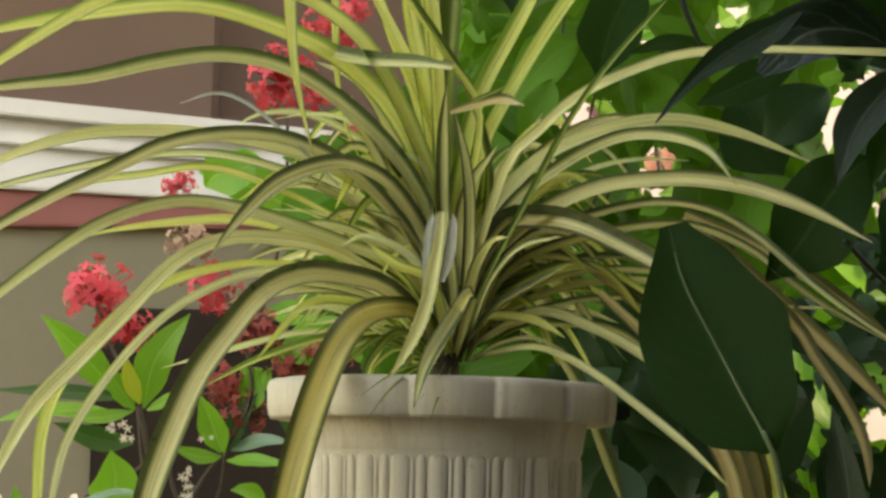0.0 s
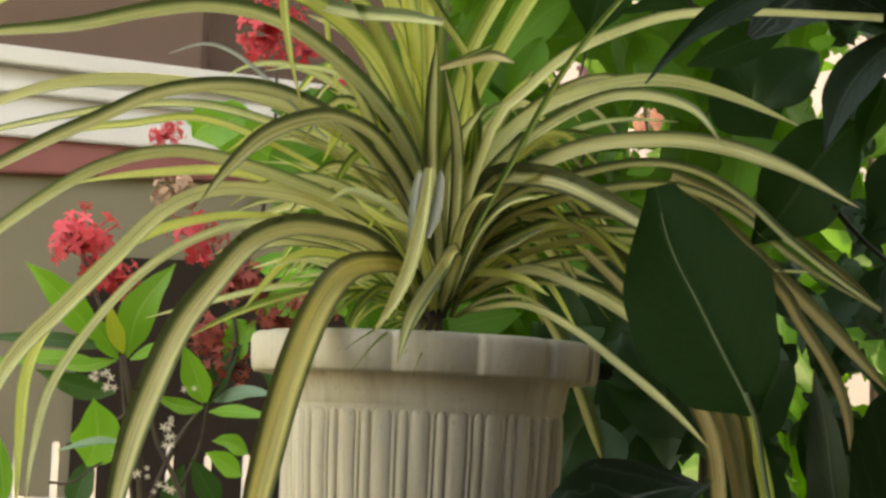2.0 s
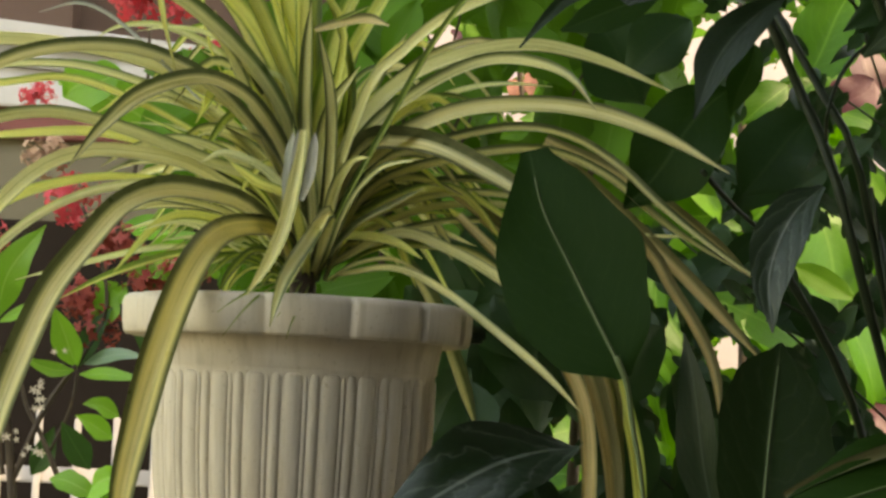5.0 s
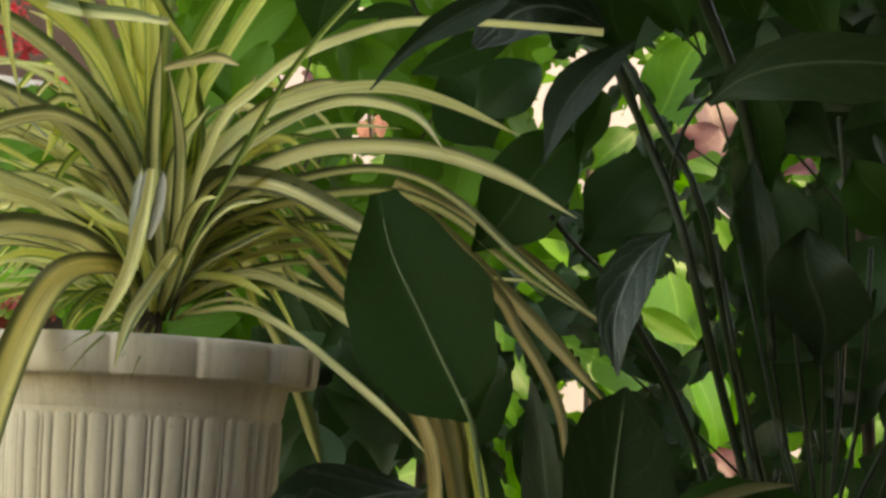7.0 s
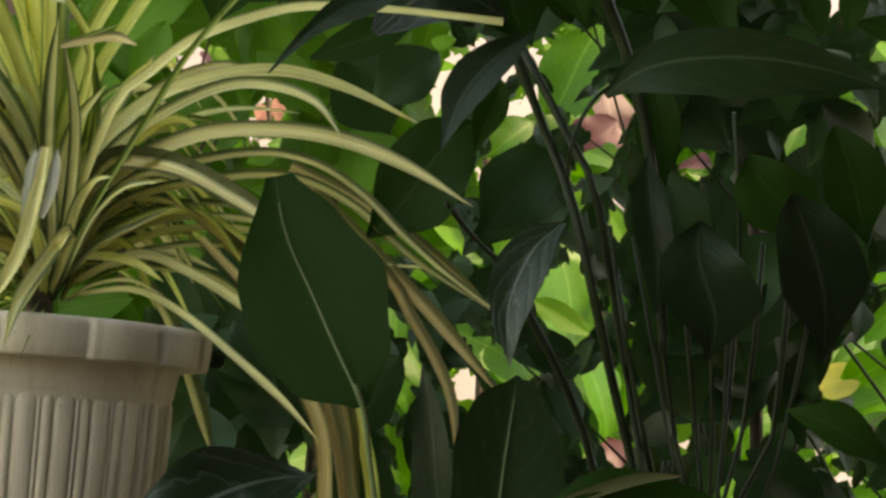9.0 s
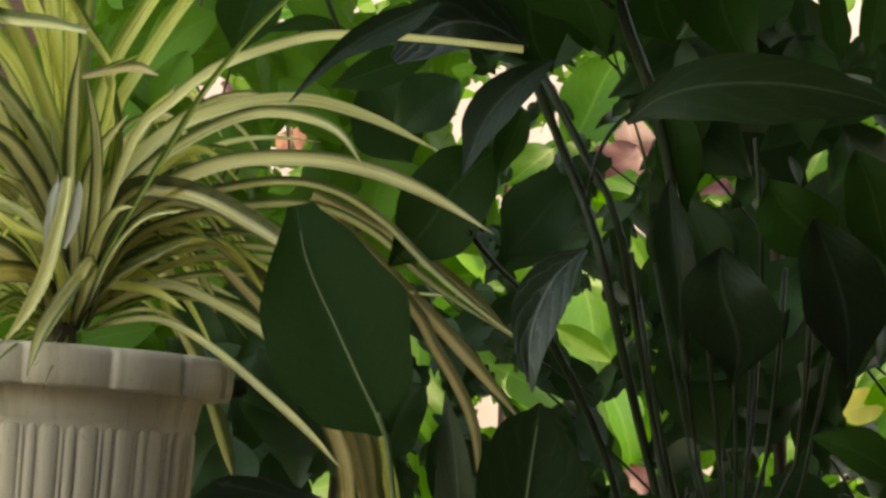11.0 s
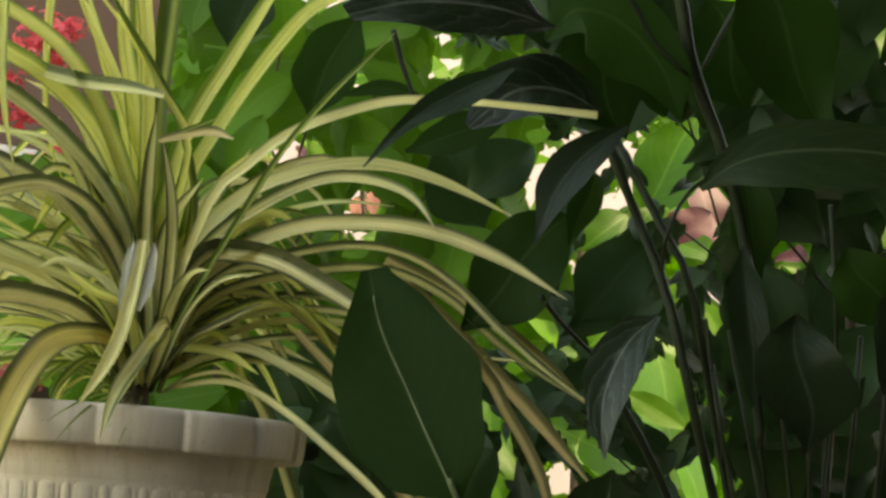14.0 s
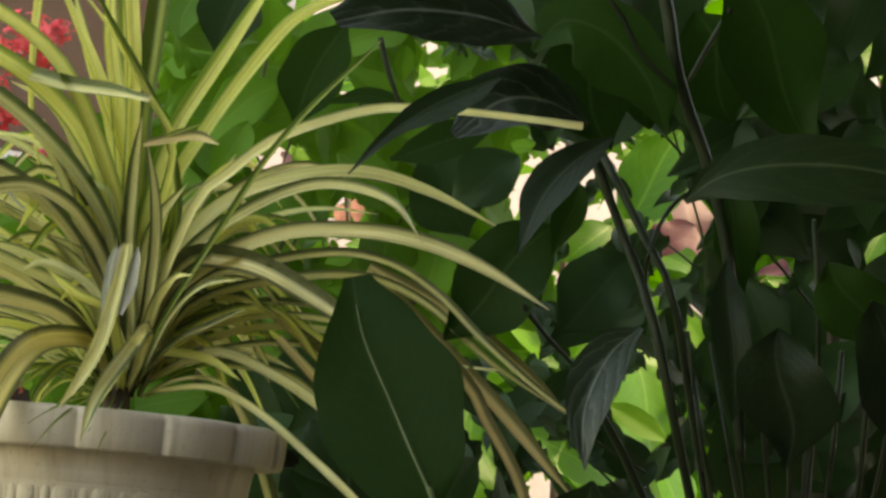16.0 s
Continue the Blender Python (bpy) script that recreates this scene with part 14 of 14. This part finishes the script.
# ---- flowering ixora bush ----
leafy(ixora, ((-0.489, 3.100, 1.282), (-0.540, 3.060, 1.342), (-0.590, 3.020, 1.390)), (0.0017, 0.0180, 0.0241, 0.0205, 0.0120, 0.0008), (0.0017, 0.0180, 0.0241, 0.0205, 0.0120, 0.0008), facing=(-0.3, -1, 0.6), material=M_IXORA, fold=0.2, wave=0.04)
leafy(ixora, ((-0.459, 3.090, 1.257), (-0.481, 3.070, 1.291), (-0.509, 3.050, 1.326)), (0.0017, 0.0125, 0.0166, 0.0141, 0.0083, 0.0008), (0.0017, 0.0125, 0.0166, 0.0141, 0.0083, 0.0008), facing=(0.0, -1, 0.4), material=M_IXORA, fold=0.2, wave=0.04)
leafy(ixora, ((-0.447, 3.100, 1.261), (-0.430, 3.080, 1.330), (-0.378, 3.060, 1.400)), (0.0017, 0.0207, 0.0276, 0.0234, 0.0138, 0.0008), (0.0017, 0.0207, 0.0276, 0.0234, 0.0138, 0.0008), facing=(0.3, -1, 0.5), material=M_IXORA, fold=0.2, wave=0.04)
leafy(ixora, ((-0.447, 3.060, 1.265), (-0.462, 3.050, 1.303), (-0.469, 3.040, 1.337)), (0.0017, 0.0093, 0.0124, 0.0105, 0.0062, 0.0008), (0.0017, 0.0093, 0.0124, 0.0105, 0.0062, 0.0008), facing=(0.0, -1, 0.4), material=M_YOUNG, fold=0.2, wave=0.04)
leafy(ixora, ((-0.473, 3.120, 1.275), (-0.563, 3.110, 1.282), (-0.673, 3.100, 1.283)), (0.0017, 0.0095, 0.0126, 0.0108, 0.0063, 0.0008), (0.0017, 0.0095, 0.0126, 0.0108, 0.0063, 0.0008), facing=(0.0, -1, 0.4), material=M_IXORA_DARK, fold=0.2, wave=0.04)
leafy(ixora, ((-0.475, 3.110, 1.251), (-0.577, 3.055, 1.252), (-0.652, 3.000, 1.231)), (0.0017, 0.0137, 0.0182, 0.0155, 0.0091, 0.0008), (0.0017, 0.0137, 0.0182, 0.0155, 0.0091, 0.0008), facing=(-0.1, -0.8, 0.8), material=M_IXORA, fold=0.2, wave=0.04)
leafy(ixora, ((-0.460, 3.080, 1.255), (-0.507, 3.040, 1.243), (-0.554, 3.000, 1.247)), (0.0016, 0.0087, 0.0115, 0.0098, 0.0058, 0.0008), (0.0016, 0.0087, 0.0115, 0.0098, 0.0058, 0.0008), facing=(0.0, -1, 0.4), material=M_IXORA, fold=0.2, wave=0.04)
leafy(ixora, ((-0.439, 3.080, 1.257), (-0.400, 3.065, 1.275), (-0.362, 3.050, 1.288)), (0.0017, 0.0075, 0.0100, 0.0085, 0.0050, 0.0008), (0.0017, 0.0075, 0.0100, 0.0085, 0.0050, 0.0008), facing=(0.0, -1, 0.4), material=M_IXORA, fold=0.2, wave=0.04)
leafy(ixora, ((-0.326, 3.100, 1.194), (-0.343, 3.080, 1.241), (-0.359, 3.060, 1.282)), (0.0017, 0.0169, 0.0225, 0.0192, 0.0113, 0.0008), (0.0017, 0.0169, 0.0225, 0.0192, 0.0113, 0.0008), facing=(-0.4, -1, 0.4), material=M_IXORA, fold=0.2, wave=0.04)
leafy(ixora, ((-0.324, 3.120, 1.198), (-0.307, 3.120, 1.248), (-0.280, 3.120, 1.288)), (0.0017, 0.0121, 0.0161, 0.0137, 0.0080, 0.0008), (0.0017, 0.0121, 0.0161, 0.0137, 0.0080, 0.0008), facing=(0.0, -1, 0.4), material=M_IXORA_DARK, fold=0.2, wave=0.04)
leafy(ixora, ((-0.329, 3.090, 1.191), (-0.360, 3.070, 1.191), (-0.398, 3.050, 1.205)), (0.0017, 0.0094, 0.0125, 0.0106, 0.0062, 0.0008), (0.0017, 0.0094, 0.0125, 0.0106, 0.0062, 0.0008), facing=(0.0, -1, 0.4), material=M_IXORA, fold=0.2, wave=0.04)
leafy(ixora, ((-0.321, 3.100, 1.186), (-0.276, 3.060, 1.187), (-0.216, 3.020, 1.180)), (0.0017, 0.0081, 0.0108, 0.0092, 0.0054, 0.0008), (0.0017, 0.0081, 0.0108, 0.0092, 0.0054, 0.0008), facing=(0.0, -1, 0.4), material=M_IXORA, fold=0.2, wave=0.04)
leafy(ixora, ((-0.318, 3.130, 1.202), (-0.273, 3.115, 1.217), (-0.226, 3.100, 1.216)), (0.0017, 0.0089, 0.0118, 0.0100, 0.0059, 0.0008), (0.0017, 0.0089, 0.0118, 0.0100, 0.0059, 0.0008), facing=(0.0, -1, 0.4), material=M_IXORA_SHEEN, fold=0.2, wave=0.04)
leafy(ixora, ((-0.492, 3.070, 1.098), (-0.476, 3.050, 1.145), (-0.482, 3.030, 1.197)), (0.0017, 0.0285, 0.0380, 0.0323, 0.0190, 0.0008), (0.0017, 0.0285, 0.0380, 0.0323, 0.0190, 0.0008), facing=(0.1, -1, 0.3), material=M_IXORA, fold=0.2, wave=0.04)
leafy(ixora, ((-0.434, 3.020, 1.136), (-0.473, 3.000, 1.133), (-0.521, 2.980, 1.120)), (0.0016, 0.0104, 0.0138, 0.0118, 0.0069, 0.0008), (0.0016, 0.0104, 0.0138, 0.0118, 0.0069, 0.0008), facing=(0.0, -0.5, 1.0), material=M_IXORA_SHEEN, fold=0.2, wave=0.04)
leafy(ixora, ((-0.605, 3.050, 1.039), (-0.610, 3.035, 1.096), (-0.617, 3.020, 1.143)), (0.0016, 0.0148, 0.0197, 0.0168, 0.0099, 0.0008), (0.0016, 0.0148, 0.0197, 0.0168, 0.0099, 0.0008), facing=(-0.3, -1, 0.3), material=M_IXORA, fold=0.2, wave=0.04)
leafy(ixora, ((-0.611, 3.060, 1.079), (-0.642, 3.045, 1.099), (-0.672, 3.030, 1.111)), (0.0017, 0.0111, 0.0149, 0.0126, 0.0074, 0.0008), (0.0017, 0.0111, 0.0149, 0.0126, 0.0074, 0.0008), facing=(0.0, -1, 0.4), material=M_IXORA, fold=0.2, wave=0.04)
leafy(ixora, ((-0.615, 3.040, 1.075), (-0.643, 3.020, 1.064), (-0.679, 3.000, 1.061)), (0.0016, 0.0111, 0.0147, 0.0125, 0.0074, 0.0008), (0.0016, 0.0111, 0.0147, 0.0125, 0.0074, 0.0008), facing=(0.0, -1, 0.4), material=M_IXORA, fold=0.2, wave=0.04)
leafy(ixora, ((-0.257, 3.060, 1.127), (-0.282, 3.040, 1.141), (-0.306, 3.020, 1.143)), (0.0016, 0.0111, 0.0148, 0.0126, 0.0074, 0.0008), (0.0016, 0.0111, 0.0148, 0.0126, 0.0074, 0.0008), facing=(0.0, -1, 0.4), material=M_IXORA, fold=0.2, wave=0.04)
leafy(ixora, ((-0.263, 3.050, 1.095), (-0.290, 3.025, 1.113), (-0.313, 3.000, 1.126)), (0.0016, 0.0129, 0.0172, 0.0146, 0.0086, 0.0008), (0.0016, 0.0129, 0.0172, 0.0146, 0.0086, 0.0008), facing=(0.0, -1, 0.4), material=M_IXORA, fold=0.2, wave=0.04)
leafy(ixora, ((-0.297, 3.080, 1.048), (-0.318, 3.070, 1.080), (-0.339, 3.060, 1.116)), (0.0017, 0.0150, 0.0200, 0.0170, 0.0100, 0.0008), (0.0017, 0.0150, 0.0200, 0.0170, 0.0100, 0.0008), facing=(0.0, -1, 0.4), material=M_IXORA_DARK, fold=0.2, wave=0.04)
leafy(ixora, ((-0.465, 3.130, 1.208), (-0.518, 3.115, 1.214), (-0.581, 3.100, 1.237)), (0.0017, 0.0146, 0.0194, 0.0165, 0.0097, 0.0008), (0.0017, 0.0146, 0.0194, 0.0165, 0.0097, 0.0008), facing=(0.0, -1, 0.4), material=M_IXORA_DARK, fold=0.2, wave=0.04)
leafy(ixora, ((-0.519, 3.120, 1.031), (-0.506, 3.120, 1.073), (-0.493, 3.120, 1.111)), (0.0017, 0.0165, 0.0220, 0.0187, 0.0110, 0.0008), (0.0017, 0.0165, 0.0220, 0.0187, 0.0110, 0.0008), facing=(0.0, -1, 0.4), material=M_IXORA_DARK, fold=0.2, wave=0.04)
leafy(ixora, ((-0.386, 3.130, 1.035), (-0.368, 3.125, 1.069), (-0.356, 3.120, 1.107)), (0.0017, 0.0140, 0.0186, 0.0158, 0.0093, 0.0008), (0.0017, 0.0140, 0.0186, 0.0158, 0.0093, 0.0008), facing=(0.0, -1, 0.4), material=M_IXORA_DARK, fold=0.2, wave=0.04)
leafy(ixora, ((-0.220, 3.140, 1.328), (-0.235, 3.140, 1.276), (-0.237, 3.140, 1.225)), (0.0017, 0.0153, 0.0204, 0.0174, 0.0102, 0.0009), (0.0017, 0.0153, 0.0204, 0.0174, 0.0102, 0.0009), facing=(0.0, -1, 0.4), material=M_IXORA_DARK, fold=0.2, wave=0.04)
leafy(ixora, ((-0.311, 3.150, 1.326), (-0.280, 3.150, 1.305), (-0.264, 3.150, 1.327)), (0.0017, 0.0154, 0.0205, 0.0174, 0.0102, 0.0009), (0.0017, 0.0154, 0.0205, 0.0174, 0.0102, 0.0009), facing=(0.0, -1, 0.4), material=M_IXORA, fold=0.2, wave=0.04)
leafy(ixora, ((-0.302, 3.130, 1.257), (-0.290, 3.125, 1.291), (-0.295, 3.120, 1.324)), (0.0017, 0.0165, 0.0220, 0.0187, 0.0110, 0.0008), (0.0017, 0.0165, 0.0220, 0.0187, 0.0110, 0.0008), facing=(0.0, -1, 0.4), material=M_IXORA, fold=0.2, wave=0.04)
bud(ixora, (-0.481, 3.030, 1.234), 0.0042)
bud(ixora, (-0.471, 3.030, 1.233), 0.0036)
bud(ixora, (-0.487, 3.030, 1.228), 0.0040)
bud(ixora, (-0.481, 3.030, 1.225), 0.0044)
bud(ixora, (-0.465, 3.030, 1.236), 0.0048)
bud(ixora, (-0.463, 3.030, 1.216), 0.0052)
bud(ixora, (-0.453, 3.030, 1.214), 0.0048)
bud(ixora, (-0.465, 3.030, 1.213), 0.0047)
bud(ixora, (-0.459, 3.030, 1.228), 0.0052)
bud(ixora, (-0.378, 3.030, 1.160), 0.0053)
bud(ixora, (-0.371, 3.030, 1.157), 0.0043)
bud(ixora, (-0.369, 3.030, 1.166), 0.0054)
bud(ixora, (-0.368, 3.030, 1.173), 0.0038)
bud(ixora, (-0.375, 3.030, 1.134), 0.0044)
bud(ixora, (-0.365, 3.030, 1.147), 0.0045)
bud(ixora, (-0.371, 3.030, 1.146), 0.0047)
bud(ixora, (-0.366, 3.030, 1.135), 0.0049)
bud(ixora, (-0.437, 3.030, 1.106), 0.0055)
bud(ixora, (-0.445, 3.030, 1.119), 0.0052)
bud(ixora, (-0.436, 3.030, 1.105), 0.0046)
bud(ixora, (-0.444, 3.030, 1.118), 0.0052)
bud(ixora, (-0.447, 3.030, 1.117), 0.0036)
bud(ixora, (-0.398, 3.030, 1.088), 0.0037)
bud(ixora, (-0.399, 3.030, 1.100), 0.0038)
bud(ixora, (-0.412, 3.030, 1.092), 0.0052)
bud(ixora, (-0.387, 3.030, 1.067), 0.0036)
bud(ixora, (-0.369, 3.030, 1.073), 0.0053)
bud(ixora, (-0.362, 3.030, 1.070), 0.0055)
bud(ixora, (-0.380, 3.030, 1.077), 0.0047)
bud(ixora, (-0.352, 3.030, 1.216), 0.0043)
bud(ixora, (-0.337, 3.030, 1.218), 0.0036)
stalk(ixora, 0.0042, ((-0.424, 3.100, 1.035), (-0.436, 3.100, 1.118), (-0.448, 3.100, 1.201), (-0.455, 3.100, 1.254)), M_TWIG, "twig")
stalk(ixora, 0.0042, ((-0.345, 3.100, 1.037), (-0.372, 3.100, 1.095), (-0.395, 3.100, 1.135), (-0.405, 3.100, 1.169)), M_TWIG, "twig")
stalk(ixora, 0.0025, ((-0.360, 3.110, 1.070), (-0.333, 3.110, 1.137), (-0.326, 3.110, 1.195)), M_TWIG, "twig")
stalk(ixora, 0.0021, ((-0.544, 3.060, 1.073), (-0.511, 3.060, 1.074), (-0.471, 3.060, 1.104), (-0.430, 3.060, 1.118)), M_TWIG, "twig")
leafy(ixora, ((-0.172, 3.120, 1.532), (-0.234, 3.107, 1.563), (-0.302, 3.093, 1.596), (-0.375, 3.080, 1.614)), (0.0034, 0.0202, 0.0286, 0.0336, 0.0353, 0.0336, 0.0269, 0.0151, 0.0025), (0.0034, 0.0219, 0.0319, 0.0387, 0.0403, 0.0387, 0.0336, 0.0202, 0.0025), material=M_IXORA, fold=0.15)
leafy(ixora, ((-0.274, 3.060, 1.617), (-0.300, 3.060, 1.629), (-0.333, 3.060, 1.634)), (0.0033, 0.0166, 0.0216, 0.0025), (0.0033, 0.0133, 0.0166, 0.0025), material=M_IXORA, fold=0.15)
ixora_leaf((-0.279, 3.021, 1.628), (-0.364, 3.051, 1.588), 0.074, facing=(0.43, -1, 0.24), droop=0.10, wide_at=0.55, full=0.6)
ixora_leaf((-0.124, 3.014, 1.414), (-0.237, 2.966, 1.456), 0.065, facing=(0.41, -1, 0.32), droop=0.10, wide_at=0.55, full=0.6)
ixora_leaf((-0.147, 3.193, 1.377), (-0.263, 3.142, 1.337), 0.078, facing=(-0.14, -1, 0.45), droop=0.10, wide_at=0.55, full=0.6)
ixora_leaf((-0.128, 3.170, 1.342), (-0.219, 3.217, 1.413), 0.077, facing=(0.34, -1, 0.59), droop=0.10, wide_at=0.55, full=0.6)
ixora_leaf((-0.192, 3.055, 1.400), (-0.162, 3.087, 1.471), 0.041, facing=(-0.46, -1, 0.24), droop=0.10, wide_at=0.55, full=0.6)
ixora_leaf((-0.233, 2.978, 1.051), (-0.289, 3.013, 1.023), 0.044, facing=(-0.09, -1, 0.38), droop=0.10, wide_at=0.55, full=0.6)
ixora_leaf((-0.281, 3.018, 1.015), (-0.347, 3.024, 1.037), 0.041, facing=(0.46, -1, 0.52), droop=0.10, wide_at=0.55, full=0.6)
ixora_leaf((-0.222, 2.980, 1.004), (-0.272, 2.941, 0.988), 0.048, facing=(0.34, -1, 0.76), droop=0.10, wide_at=0.55, full=0.6)
ixora_leaf((-0.293, 2.995, 0.984), (-0.245, 2.946, 1.035), 0.037, facing=(-0.23, -1, 0.88), droop=0.10, wide_at=0.55, full=0.6)
ixora_leaf((-0.244, 2.981, 0.963), (-0.305, 3.029, 0.998), 0.040, facing=(-0.0, -1, 0.33), droop=0.10, wide_at=0.55, full=0.6)
stalk(ixora, 0.0067, ((-0.407, 3.100, 0.990), (-0.424, 3.100, 1.130), (-0.438, 3.100, 1.196), (-0.455, 3.100, 1.263)), M_TWIG, name="twig")
stalk(ixora, 0.0050, ((-0.408, 3.100, 1.031), (-0.370, 3.100, 1.131), (-0.327, 3.100, 1.199)), M_TWIG, name="twig")
stalk(ixora, 0.0042, ((-0.437, 3.100, 1.180), (-0.488, 3.100, 1.145), (-0.529, 3.100, 1.128)), M_TWIG, name="twig")
stalk(ixora, 0.0034, ((-0.329, 3.120, 1.199), (-0.293, 3.120, 1.267), (-0.295, 3.120, 1.335), (-0.333, 3.120, 1.436)), M_TWIG, name="twig")
stalk(ixora, 0.0034, ((-0.458, 3.120, 1.264), (-0.499, 3.120, 1.347), (-0.527, 3.120, 1.414)), M_TWIG, name="twig")
stalk(ixora, 0.0035, ((-0.305, 3.220, 1.341), (-0.259, 3.220, 1.553), (-0.256, 3.220, 1.750)), M_TWIG, name="twig")
flower_head(ixora, (-0.537, 3.150, 1.426), 0.057, M_RED)
flower_head(ixora, (-0.484, 3.150, 1.379), 0.038, M_RED)
flower_head(ixora, (-0.358, 3.150, 1.447), 0.045, M_RED)
flower_head(ixora, (-0.260, 3.150, 1.763), 0.054, M_RED)
flower_head(ixora, (-0.208, 3.150, 1.738), 0.023, M_RED)
flower_head(ixora, (-0.415, 3.150, 1.602), 0.027, M_RED)
flower_head(ixora, (-0.149, 3.150, 1.664), 0.045, M_RED)
flower_head(ixora, (-0.390, 3.150, 1.515), 0.038, M_FADED)
flower_head(ixora, (-0.274, 3.150, 1.371), 0.045, M_RED_DULL)
flower_head(ixora, (-0.331, 3.150, 1.293), 0.042, M_RED_DULL)
flower_head(ixora, (-0.238, 3.150, 1.329), 0.034, M_RED_DULL)
flower_head(ixora, (-0.179, 3.150, 1.339), 0.038, M_RED_DULL)
flower_head(ixora, (-0.304, 3.150, 1.255), 0.038, M_RED_DULL)
flower_head(ixora, (-0.185, 3.150, 1.859), 0.047, M_RED)
flower_head(ixora, (-0.145, 3.150, 1.881), 0.023, M_RED)
flower_head(ixora, (-0.143, 3.150, 1.692), 0.030, M_RED)

# ---- twigs that carry the leaves of the bushes ----
for par, stem, step in ((thicket, M_STEM, 60), (thicket_b, M_STEM, 60), (thicket_c, M_STEM, 60), (shrub, M_TWIG, 48), (shrub_b, M_TWIG, 48), (garden, M_TWIG, 40), (garden_b, M_TWIG, 40)):
    foot = par.location
    for base in LEAF_BASES[par.name][::step]:
        root = Vector((foot.x, foot.y, max(0.2, min(1.4, base.z - 0.8))))
        mid = (root + base) / 2 + Vector((0, 0.04, 0.06))
        stalk(par, 0.003, (root, mid, base), stem, "twig", 0.5)
